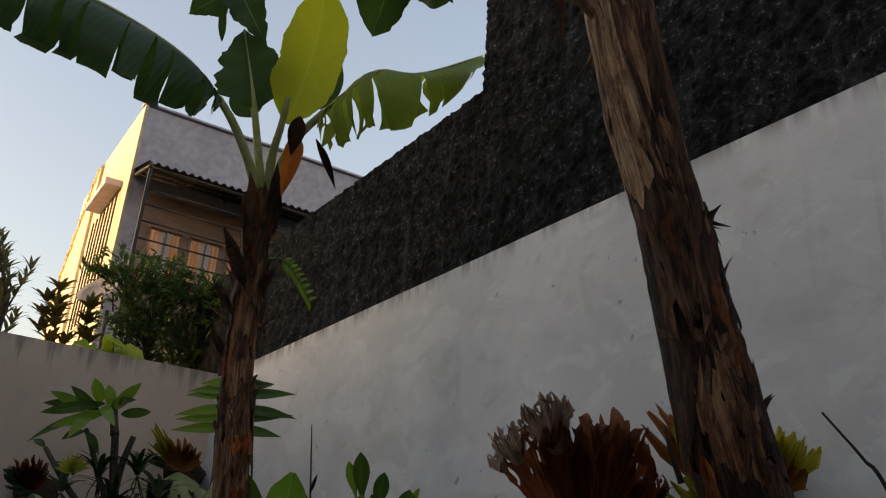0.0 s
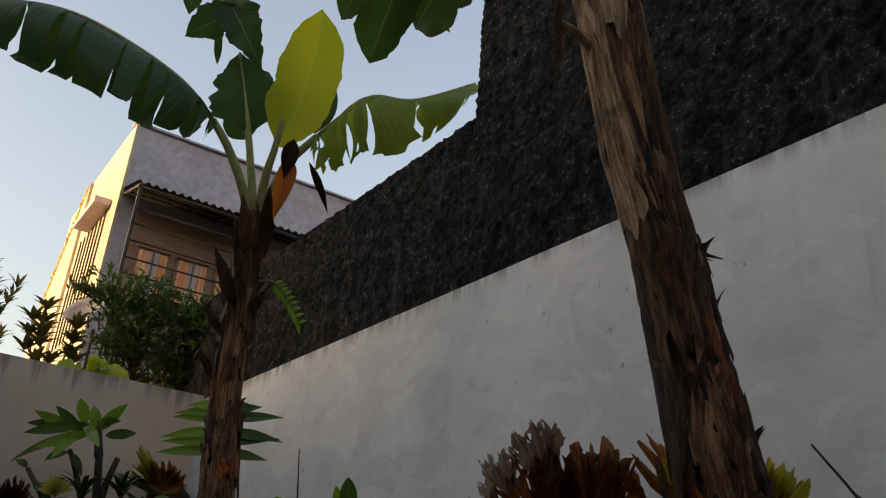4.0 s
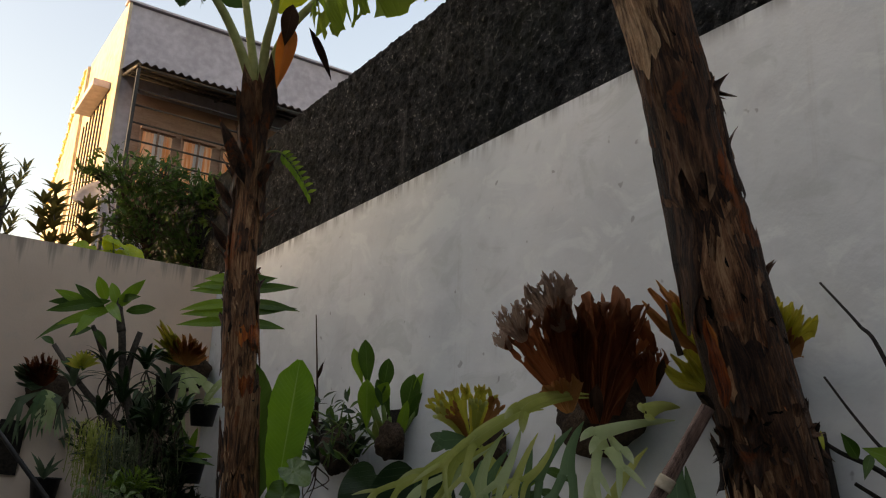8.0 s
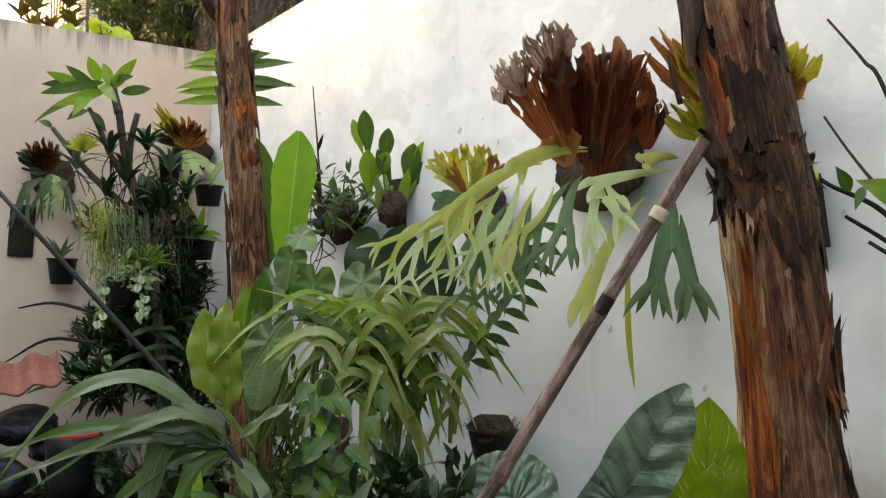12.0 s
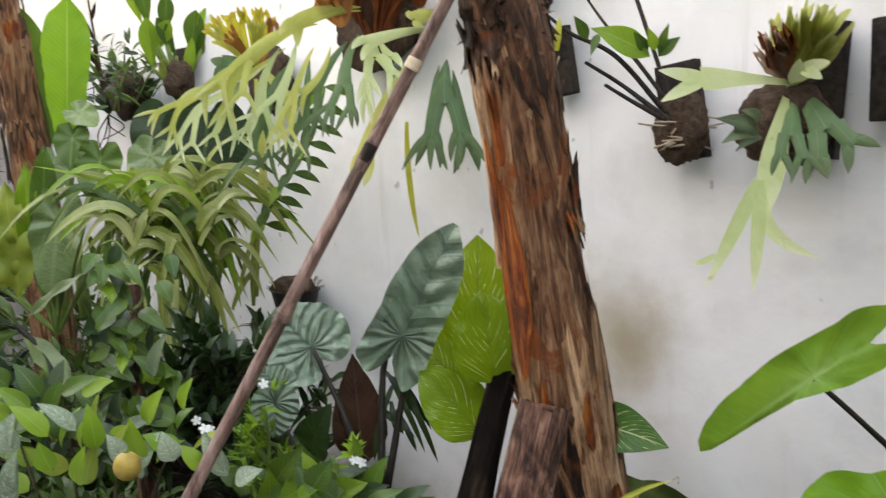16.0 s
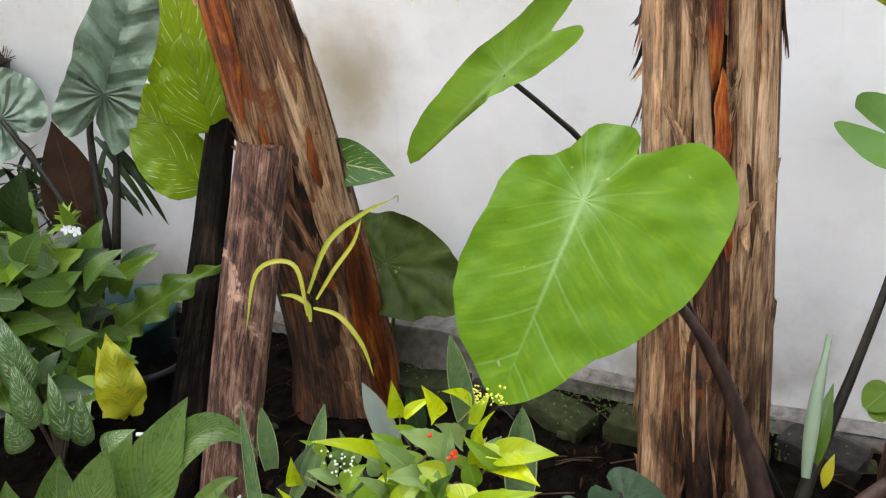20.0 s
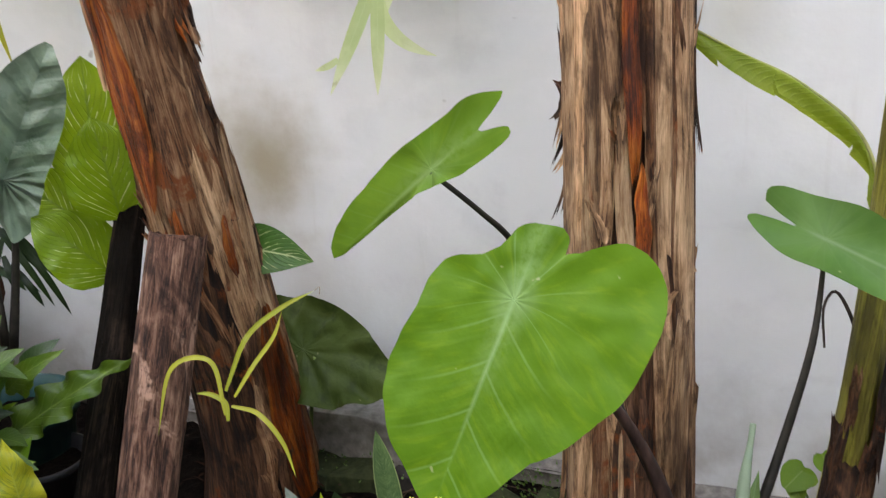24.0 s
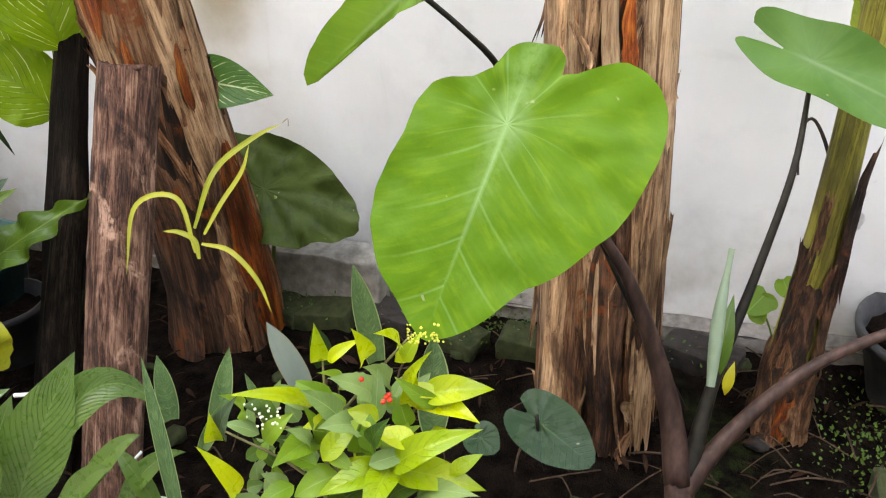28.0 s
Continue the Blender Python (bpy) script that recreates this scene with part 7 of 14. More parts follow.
leaf(crown, BANANA_LEAF_SHADED, (1.178, 3.691, 3.823), (1.033, 3.657, 4.236), 0.362, face=(-0.3, -0.9, -0.4), shape="ovate", bend=0.02, fold=0.5, wave=0.03, nv=28, nu=4, rag=0.3)
leaf(crown, BANANA_LEAF_SHADED, (0.893, 3.609, 4.496), (1.141, 3.579, 4.127), 0.221, face=(-0.2, -0.8, -0.5), shape="lance", bend=0.1, fold=0.6, wave=0.05, nv=24, rag=0.35)
leaf(crown, BANANA_LEAF_SHADED, (0.998, 3.572, 4.438), (0.776, 3.798, 4.286), 0.193, face=(-0.2, -0.9, -0.4), shape="lance", bend=0.12, fold=0.4, wave=0.05, nv=24, rag=0.35)
leaf(crown, BANANA_LEAF_SHADED, (0.913, 3.683, 4.334), (0.957, 3.744, 4.166), 0.041, face=(-0.2, -0.8, -0.5), shape="strap", bend=0.0)
leaf(crown, BANANA_LEAF_SHADED, (0.749, 3.688, 4.524), (0.763, 3.751, 4.389), 0.099, face=(-0.2, -0.8, -0.5), shape="lance")
leaf(crown, BANANA_LEAF_SHADED, (1.226, 3.854, 3.877), (1.112, 3.851, 4.021), 0.179, face=(-0.3, -0.9, -0.4), shape="banana", bend=-0.05, fold=0.3)
leaf(crown, BANANA_LEAF_SHADED, (1.505, 3.643, 3.931), (1.537, 3.538, 4.213), 0.132, face=(-0.4, -0.8, -0.4), shape="lance", wave=0.05)
stem(crown, PETIOLE, [(1.352, 3.755, 3.418), (1.349, 3.672, 3.578), (1.366, 3.543, 3.677), (1.419, 3.396, 3.764)], (0.028, 0.0235, 0.0190), "leaf_stalk", seg=8)
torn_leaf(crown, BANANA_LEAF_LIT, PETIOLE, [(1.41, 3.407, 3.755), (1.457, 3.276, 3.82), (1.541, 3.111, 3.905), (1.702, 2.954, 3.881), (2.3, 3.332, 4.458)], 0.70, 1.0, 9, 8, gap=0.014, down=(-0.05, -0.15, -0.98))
leaf(crown, BRACT, (1.329, 3.463, 3.628), (1.326, 3.557, 3.332), 0.104, face=(-0.3, -0.9, -0.4), shape="ovate", bend=0.08, fold=0.9, name="flower_bract", label="orange hanging flower bract")
leaf(crown, DRY_DARK, (1.311, 3.416, 3.712), (1.311, 3.469, 3.514), 0.093, face=(-0.3, -0.8, -0.4), shape="lance", bend=0.05, fold=0.9, name="dry_leaf")
leaf(crown, DRY_DARK, (1.405, 3.416, 3.622), (1.553, 3.439, 3.398), 0.044, face=(-0.4, -0.8, -0.4), shape="lance", bend=0.05, fold=0.9, sway=-0.06, name="dry_leaf")
leaf(crown, SHEATH, (1.309, 3.757, 3.185), (1.197, 3.678, 3.476), 0.085, "sheath_horn", face=(-0.4, -0.9, 0), shape="lance", fold=0.9, bend=0.04, wave=0.03, nv=14, nu=3, rag=0.12)
leaf(crown, SHEATH_DARK, (1.373, 3.712, 3.19), (1.294, 3.588, 3.528), 0.085, "sheath_horn", face=(-0.4, -0.9, 0), shape="lance", fold=0.9, bend=0.04, wave=0.03, nv=14, nu=3, rag=0.12)
leaf(crown, SHEATH, (1.338, 3.723, 3.213), (1.268, 3.649, 3.442), 0.06, "sheath_horn", face=(-0.4, -0.9, 0), shape="lance", fold=0.9, bend=0.04, wave=0.03, nv=14, nu=3, rag=0.12)
leaf(crown, SHEATH, (1.281, 3.79, 3.157), (1.192, 3.733, 3.379), 0.05, "sheath_horn", face=(-0.4, -0.9, 0), shape="lance", fold=0.9, bend=0.04, wave=0.03, nv=14, nu=3, rag=0.12)
top_leaf = banana_near
leaf(top_leaf, BANANA_LEAF, (0.945, 1.701, 3.599), (1.045, 2.171, 3.332), 0.175, face=(-0.4, -0.9, -0.3), shape="banana", bend=0.08, fold=0.3, wave=0.03, nv=34, nu=5, rag=0.25)
leaf(top_leaf, BANANA_LEAF, (0.924, 1.734, 3.612), (0.931, 2.196, 3.474), 0.129, face=(-0.4, -0.9, -0.3), shape="banana", bend=0.08, fold=0.3, wave=0.03, nv=28, nu=4, rag=0.25)
leaf(top_leaf, BANANA_LEAF, (1.009, 1.675, 3.62), (1.094, 2.134, 3.391), 0.110, face=(-0.5, -0.8, -0.3), shape="lance", bend=0.08, fold=0.3, wave=0.03, nv=28, nu=4, rag=0.25)
leaf(top_leaf, BANANA_LEAF, (1.106, 1.623, 3.55), (1.142, 2.046, 3.449), 0.237, face=(-0.5, -0.8, -0.3), shape="banana", bend=0.1, fold=0.3, wave=0.03, nv=34, nu=5, rag=0.25)
fern_sprig = thing("fern_sprig", (1.407, 3.75, 3.094), "small bright fern sprig growing on the banana stem", "fern")
leaf(fern_sprig, FRESH, (1.402, 3.601, 3.035), (1.425, 3.613, 2.984), 0.019, face=(-0.4, -0.9, -0.1), shape="lance", nv=4, nu=1)
leaf(fern_sprig, FRESH, (1.402, 3.601, 3.035), (1.436, 3.57, 3.05), 0.019, face=(-0.4, -0.9, -0.1), shape="lance", nv=4, nu=1)
leaf(fern_sprig, FRESH, (1.418, 3.597, 3.022), (1.441, 3.609, 2.972), 0.019, face=(-0.4, -0.9, -0.1), shape="lance", nv=4, nu=1)
leaf(fern_sprig, FRESH, (1.418, 3.597, 3.022), (1.452, 3.567, 3.038), 0.019, face=(-0.4, -0.9, -0.1), shape="lance", nv=4, nu=1)
leaf(fern_sprig, FRESH, (1.435, 3.594, 3.008), (1.458, 3.606, 2.957), 0.019, face=(-0.4, -0.9, -0.1), shape="lance", nv=4, nu=1)
leaf(fern_sprig, FRESH, (1.435, 3.594, 3.008), (1.468, 3.564, 3.023), 0.019, face=(-0.4, -0.9, -0.1), shape="lance", nv=4, nu=1)
leaf(fern_sprig, FRESH, (1.452, 3.592, 2.991), (1.475, 3.604, 2.94), 0.019, face=(-0.4, -0.9, -0.1), shape="lance", nv=4, nu=1)
leaf(fern_sprig, FRESH, (1.452, 3.592, 2.991), (1.485, 3.561, 3.007), 0.019, face=(-0.4, -0.9, -0.1), shape="lance", nv=4, nu=1)
leaf(fern_sprig, FRESH, (1.47, 3.59, 2.972), (1.493, 3.602, 2.921), 0.019, face=(-0.4, -0.9, -0.1), shape="lance", nv=4, nu=1)
leaf(fern_sprig, FRESH, (1.47, 3.59, 2.972), (1.503, 3.56, 2.987), 0.019, face=(-0.4, -0.9, -0.1), shape="lance", nv=4, nu=1)
leaf(fern_sprig, FRESH, (1.489, 3.589, 2.95), (1.512, 3.602, 2.899), 0.019, face=(-0.4, -0.9, -0.1), shape="lance", nv=4, nu=1)
leaf(fern_sprig, FRESH, (1.489, 3.589, 2.95), (1.522, 3.559, 2.966), 0.019, face=(-0.4, -0.9, -0.1), shape="lance", nv=4, nu=1)
leaf(fern_sprig, FRESH, (1.508, 3.589, 2.926), (1.531, 3.602, 2.876), 0.019, face=(-0.4, -0.9, -0.1), shape="lance", nv=4, nu=1)
leaf(fern_sprig, FRESH, (1.508, 3.589, 2.926), (1.542, 3.559, 2.942), 0.019, face=(-0.4, -0.9, -0.1), shape="lance", nv=4, nu=1)
leaf(fern_sprig, FRESH, (1.528, 3.59, 2.9), (1.551, 3.602, 2.85), 0.019, face=(-0.4, -0.9, -0.1), shape="lance", nv=4, nu=1)
leaf(fern_sprig, FRESH, (1.528, 3.59, 2.9), (1.562, 3.56, 2.916), 0.019, face=(-0.4, -0.9, -0.1), shape="lance", nv=4, nu=1)
leaf(fern_sprig, FRESH, (1.549, 3.592, 2.872), (1.572, 3.604, 2.821), 0.019, face=(-0.4, -0.9, -0.1), shape="lance", nv=4, nu=1)
leaf(fern_sprig, FRESH, (1.549, 3.592, 2.872), (1.583, 3.562, 2.888), 0.019, face=(-0.4, -0.9, -0.1), shape="lance", nv=4, nu=1)
stem(fern_sprig, GREEN_STALK, [(1.358, 3.681, 3.06), (1.405, 3.596, 3.04), (1.485, 3.583, 2.967), (1.549, 3.592, 2.872)], (0.0054, 0.0027), "stalk", seg=5)

# ---- staghorn ferns, orchids and boards on the white wall ----

stag_big = thing("staghorn_fern", (2.03, 2.103, 1.833), "large wall staghorn fern with dry brown shields and forked fronds", "staghorn fern", "staghorn ferns")
root_ball(stag_big, (1.98, 2.078, 1.816), (0.06, 0.20, 0.14), 3)
fan(stag_big, DRY_BROWN, (1.864, 1.954, 1.753), (1.813, 1.9, 2.196), 0.315, (-0.7, -0.7, 0), lobes=4, ragged=0.24, cup=0.28, seed=3, deep=0.16, flare=1.0)
fan(stag_big, DRY_BROWN, (1.931, 1.956, 1.785), (1.911, 1.907, 2.197), 0.194, (-0.7, -0.7, 0), lobes=3, ragged=0.24, cup=0.2, seed=9, deep=0.16, flare=1.0)
fan(stag_big, DRY_BROWN, (1.765, 1.97, 1.798), (1.569, 1.994, 2.114), 0.190, (-0.6, -0.8, 0), lobes=3, ragged=0.22, cup=0.35, seed=5, deep=0.08, flare=0.85)
fan(stag_big, DRY_BROWN, (1.815, 1.961, 1.793), (1.678, 1.943, 2.151), 0.154, (-0.7, -0.7, 0), lobes=3, ragged=0.2, cup=0.3, seed=7, deep=0.08, flare=1.0)
fan(stag_big, DRY_GREY, (1.663, 1.898, 2.006), (1.576, 1.926, 2.196), 0.151, (-0.6, -0.8, -0.1), lobes=5, ragged=0.34, cup=0.3, seed=6, deep=0.15, flare=0.8)
fan(stag_big, DRY_GREY, (1.556, 1.947, 1.966), (1.491, 1.962, 2.094), 0.105, (-0.6, -0.8, -0.1), lobes=4, ragged=0.34, cup=0.3, seed=8, deep=0.15, flare=0.8)
fan(stag_big, DRY_GREY, (1.541, 1.994, 1.947), (1.482, 2.007, 2.013), 0.056, (-0.6, -0.8, 0), lobes=2, ragged=0.3, cup=0.4, seed=4, deep=0.2)
fan(stag_big, DRY_BROWN, (1.973, 1.854, 1.84), (1.937, 1.812, 2.012), 0.114, (-0.7, -0.7, 0), lobes=2, ragged=0.15, cup=0.6, seed=12, deep=0.1)
fan(stag_big, SHIELD_ORANGE, (1.732, 1.945, 1.775), (1.673, 1.932, 1.887), 0.121, (-0.7, -0.7, 0), lobes=3, ragged=0.15, cup=0.2, seed=14, deep=0.05)
forked(stag_big, STAG_YELLOW, [(1.783, 1.91, 1.823), (1.6, 1.959, 1.82), (1.457, 1.986, 1.707), (1.379, 2.041, 1.624)], 0.049, 0.100, 2, 14, (-0.6, -0.8, 0.2))
forked(stag_big, STAG_YELLOW, [(1.78, 1.911, 1.833), (1.613, 1.95, 1.832), (1.561, 1.963, 1.771)], 0.049, 0.066, 1, 15, (-0.6, -0.8, 0.1))
forked(stag_big, STAG_YELLOW, [(1.655, 1.972, 1.78), (1.519, 2.015, 1.772), (1.418, 2.013, 1.666)], 0.042, 0.113, 2, 16, (-0.6, -0.8, 0.2))
forked(stag_big, STAG_YELLOW, [(1.548, 1.997, 1.706), (1.392, 2.058, 1.585), (1.299, 2.095, 1.585), (1.254, 2.127, 1.54)], 0.032, 0.068, 2, 17, (-0.5, -0.8, 0.2))
forked(stag_big, STAG_PALE, [(1.522, 2.016, 1.681), (1.379, 2.068, 1.552), (1.307, 2.091, 1.566), (1.289, 2.105, 1.501)], 0.032, 0.078, 2, 18, (-0.5, -0.8, 0.2))
forked(stag_big, STAG_PALE, [(1.535, 2.007, 1.706), (1.458, 2.012, 1.619), (1.449, 1.997, 1.537)], 0.039, 0.091, 2, 19, (-0.6, -0.8, 0.2))
forked(stag_big, STAG_PALE, [(1.575, 1.979, 1.724), (1.539, 1.958, 1.637), (1.489, 1.97, 1.554)], 0.036, 0.091, 2, 20, (-0.6, -0.8, 0.2))
forked(stag_big, STAG_PALE, [(1.481, 2.044, 1.655), (1.38, 2.041, 1.584), (1.369, 2.051, 1.519)], 0.032, 0.084, 2, 21, (-0.5, -0.8, 0.2))
forked(stag_big, STAG_YELLOW, [(1.63, 1.967, 1.71), (1.566, 1.965, 1.623), (1.523, 1.948, 1.538)], 0.032, 0.094, 2, 22, (-0.6, -0.8, 0.2))
forked(stag_big, STAG_YELLOW, [(1.672, 1.939, 1.711), (1.635, 1.919, 1.624), (1.562, 1.945, 1.572)], 0.029, 0.072, 1, 23, (-0.6, -0.8, 0.2))
forked(stag_big, STAG_GREEN, [(1.754, 1.956, 1.735), (1.673, 1.964, 1.662), (1.615, 1.958, 1.575)], 0.043, 0.083, 2, 24, (-0.6, -0.8, 0.2))
forked(stag_big, STAG_GREEN, [(1.796, 1.951, 1.756), (1.728, 1.951, 1.682), (1.69, 1.907, 1.593)], 0.050, 0.090, 2, 25, (-0.7, -0.7, 0.2))
forked(stag_big, STAG_GREEN, [(1.587, 2.045, 1.662), (1.509, 2.052, 1.59), (1.487, 2.047, 1.472)], 0.043, 0.090, 2, 26, (-0.6, -0.8, 0.2))
forked(stag_big, STAG_GREEN, [(1.643, 2.008, 1.68), (1.607, 1.987, 1.559), (1.584, 1.982, 1.475)], 0.043, 0.083, 2, 27, (-0.6, -0.8, 0.2))
forked(stag_big, STAG_PALE, [(1.948, 1.73, 1.762), (1.792, 1.738, 1.75), (1.658, 1.757, 1.704)], 0.044, 0.063, 1, 28, (-0.7, -0.7, 0.1))
forked(stag_big, STAG_PALE, [(1.744, 1.819, 1.72), (1.7, 1.778, 1.685), (1.689, 1.761, 1.664)], 0.054, 0.092, 2, 29, (-0.7, -0.7, 0.2))
forked(stag_big, STAG_PALE, [(1.754, 1.812, 1.721), (1.733, 1.756, 1.678), (1.728, 1.735, 1.665)], 0.041, 0.070, 1, 30, (-0.7, -0.7, 0.2))
forked(stag_big, STAG_PALE, [(1.739, 1.823, 1.707), (1.696, 1.806, 1.622), (1.666, 1.781, 1.54)], 0.028, 0.079, 1, 31, (-0.7, -0.7, 0.2))
forked(stag_big, STAG_YELLOW, [(1.881, 1.777, 1.681), (1.765, 1.786, 1.592), (1.694, 1.789, 1.462), (1.656, 1.794, 1.366)], 0.060, 0.082, 1, 32, (-0.7, -0.7, 0.3))
forked(stag_big, STAG_YELLOW, [(1.96, 1.72, 1.799), (1.872, 1.706, 1.809), (1.803, 1.706, 1.775)], 0.054, 0.025, 1, 33, (-0.7, -0.7, 0.1))
forked(stag_big, STAG_GREEN, [(1.958, 1.727, 1.666), (1.915, 1.71, 1.597), (1.893, 1.679, 1.53)], 0.071, 0.125, 2, 34, (-0.7, -0.6, 0.2))
forked(stag_big, STAG_GREEN, [(1.937, 1.741, 1.649), (1.889, 1.728, 1.547), (1.879, 1.727, 1.433)], 0.049, 0.107, 1, 35, (-0.7, -0.7, 0.2))
forked(stag_big, STAG_GREEN, [(1.988, 1.732, 1.635), (1.958, 1.684, 1.516), (1.976, 1.676, 1.402)], 0.056, 0.098, 1, 36, (-0.7, -0.6, 0.3))
leaf(stag_big, DRY_DARK, (1.741, 1.838, 1.856), (1.753, 1.838, 1.74), 0.033, face=(-0.7, -0.7, 0), fold=0.8, shape="lance", name="dry_leaf")
leaf(stag_big, DRY_DARK, (1.74, 1.839, 1.848), (1.73, 1.851, 1.781), 0.027, face=(-0.7, -0.7, 0), fold=0.8, shape="lance", name="dry_leaf")
leaf(stag_big, DRY_DARK, (1.901, 1.725, 1.935), (1.885, 1.742, 1.852), 0.027, face=(-0.7, -0.7, -0.1), fold=0.8, shape="lance", name="dry_leaf")

stag_yellow = thing("staghorn_fern", (2.03, 2.796, 1.668), "staghorn fern with yellow pointed shield fronds on the wall", "staghorn fern", "staghorn ferns")
root_ball(stag_yellow, (1.98, 2.709, 1.684), (0.06, 0.13, 0.13), 5)
forked(stag_yellow, SHIELD_YELLOW, [(1.741, 2.447, 1.685), (1.671, 2.455, 1.75), (1.581, 2.429, 1.808)], 0.042, 0.033, 2, 42, (-0.5, -0.8, 0.1), droop=-0.1, spread=30)
forked(stag_yellow, SHIELD_YELLOW, [(1.741, 2.447, 1.685), (1.69, 2.442, 1.75), (1.613, 2.407, 1.819)], 0.042, 0.033, 2, 43, (-0.6, -0.8, 0.1), droop=-0.1, spread=30)
forked(stag_yellow, SHIELD_YELLOW, [(1.741, 2.447, 1.685), (1.697, 2.438, 1.75), (1.644, 2.386, 1.833)], 0.042, 0.033, 2, 44, (-0.6, -0.8, 0.1), droop=-0.1, spread=30)
forked(stag_yellow, SHIELD_YELLOW, [(1.741, 2.447, 1.685), (1.724, 2.42, 1.751), (1.68, 2.362, 1.839)], 0.042, 0.033, 2, 45, (-0.6, -0.8, 0.1), droop=-0.1, spread=30)
forked(stag_yellow, SHIELD_YELLOW, [(1.741, 2.447, 1.685), (1.735, 2.412, 1.751), (1.713, 2.34, 1.831)], 0.042, 0.033, 2, 46, (-0.6, -0.8, 0.1), droop=-0.1, spread=30)
forked(stag_yellow, SHIELD_ORANGE, [(1.741, 2.447, 1.685), (1.753, 2.4, 1.752), (1.736, 2.326, 1.802)], 0.042, 0.033, 2, 47, (-0.6, -0.8, 0.1), droop=-0.1, spread=30)
forked(stag_yellow, SHIELD_ORANGE, [(1.741, 2.447, 1.685), (1.696, 2.438, 1.75), (1.63, 2.397, 1.781)], 0.042, 0.033, 2, 48, (-0.6, -0.8, 0.1), droop=-0.1, spread=30)
forked(stag_yellow, STAG_YELLOW, [(1.741, 2.447, 1.685), (1.679, 2.45, 1.75), (1.598, 2.418, 1.78)], 0.042, 0.033, 2, 49, (-0.5, -0.8, 0.1), droop=-0.1, spread=30)
forked(stag_yellow, STAG_YELLOW, [(1.741, 2.447, 1.685), (1.729, 2.417, 1.751), (1.693, 2.355, 1.801)], 0.042, 0.033, 2, 50, (-0.6, -0.8, 0.1), droop=-0.1, spread=30)
antler(stag_yellow, STAG_YELLOW, (1.737, 2.394, 1.685), (1.74, 2.28, 1.575), [(1.762, 2.274, 1.462), (1.715, 2.306, 1.442)], 0.057, (-0.6, -0.8, 0.2))
antler(stag_yellow, STAG_GREEN, (1.712, 2.41, 1.694), (1.576, 2.381, 1.693), [(1.538, 2.404, 1.711), (1.546, 2.403, 1.655)], 0.068, (-0.5, -0.8, 0.2))
antler(stag_yellow, STAG_YELLOW, (1.715, 2.411, 1.655), (1.67, 2.339, 1.403), [(1.666, 2.353, 1.251), (1.693, 2.338, 1.214)], 0.042, (-0.6, -0.8, 0.3))
antler(stag_yellow, STAG_GREEN, (1.748, 2.39, 1.637), (1.648, 2.345, 1.516), [(1.647, 2.355, 1.402), (1.67, 2.339, 1.403)], 0.049, (-0.6, -0.8, 0.2))

vine = thing("hanging_vine", (2.03, 2.456, 1.634), "hanging orchid vine with paired dark green leaves", "vine")
stem(vine, GREEN_STALK, [(1.848, 2.205, 1.616), (1.817, 2.237, 1.464), (1.768, 2.278, 1.349), (1.71, 2.324, 1.253), (1.676, 2.354, 1.157)], (0.0076, 0.0057, 0.0038), "stem", seg=6)
leaf(vine, MID_GREEN, (1.848, 2.205, 1.616), (1.936, 2.162, 1.577), 0.038, face=(-0.6, -0.6, 0.5), shape="lance", nv=6, nu=2)
leaf(vine, FRESH, (1.841, 2.198, 1.615), (1.776, 2.198, 1.545), 0.037, face=(-0.5, -0.7, 0.5), shape="lance", nv=6, nu=2)
leaf(vine, MID_GREEN, (1.834, 2.22, 1.548), (1.922, 2.176, 1.509), 0.038, face=(-0.5, -0.6, 0.5), shape="lance", nv=6, nu=2)
leaf(vine, MID_GREEN, (1.828, 2.212, 1.548), (1.762, 2.212, 1.479), 0.037, face=(-0.5, -0.7, 0.5), shape="lance", nv=6, nu=2)
leaf(vine, MID_GREEN, (1.82, 2.234, 1.481), (1.908, 2.191, 1.441), 0.038, face=(-0.5, -0.6, 0.6), shape="lance", nv=6, nu=2)
leaf(vine, MID_GREEN, (1.814, 2.226, 1.481), (1.749, 2.226, 1.412), 0.037, face=(-0.5, -0.6, 0.6), shape="lance", nv=6, nu=2)
leaf(vine, MID_GREEN, (1.8, 2.251, 1.426), (1.888, 2.208, 1.386), 0.038, face=(-0.5, -0.6, 0.6), shape="lance", nv=6, nu=2)
leaf(vine, FRESH, (1.794, 2.243, 1.426), (1.729, 2.243, 1.358), 0.037, face=(-0.5, -0.6, 0.6), shape="lance", nv=6, nu=2)
leaf(vine, MID_GREEN, (1.779, 2.269, 1.374), (1.866, 2.226, 1.335), 0.038, face=(-0.5, -0.6, 0.6), shape="lance", nv=6, nu=2)
leaf(vine, MID_GREEN, (1.772, 2.261, 1.375), (1.708, 2.261, 1.308), 0.037, face=(-0.5, -0.6, 0.6), shape="lance", nv=6, nu=2)
leaf(vine, MID_GREEN, (1.755, 2.289, 1.328), (1.842, 2.245, 1.288), 0.038, face=(-0.5, -0.6, 0.6), shape="lance", nv=6, nu=2)
leaf(vine, MID_GREEN, (1.749, 2.281, 1.328), (1.685, 2.28, 1.262), 0.037, face=(-0.5, -0.6, 0.6), shape="lance", nv=6, nu=2)
leaf(vine, MID_GREEN, (1.729, 2.309, 1.285), (1.817, 2.266, 1.245), 0.038, face=(-0.5, -0.6, 0.6), shape="lance", nv=6, nu=2)
leaf(vine, FRESH, (1.723, 2.301, 1.285), (1.659, 2.3, 1.22), 0.037, face=(-0.5, -0.6, 0.6), shape="lance", nv=6, nu=2)
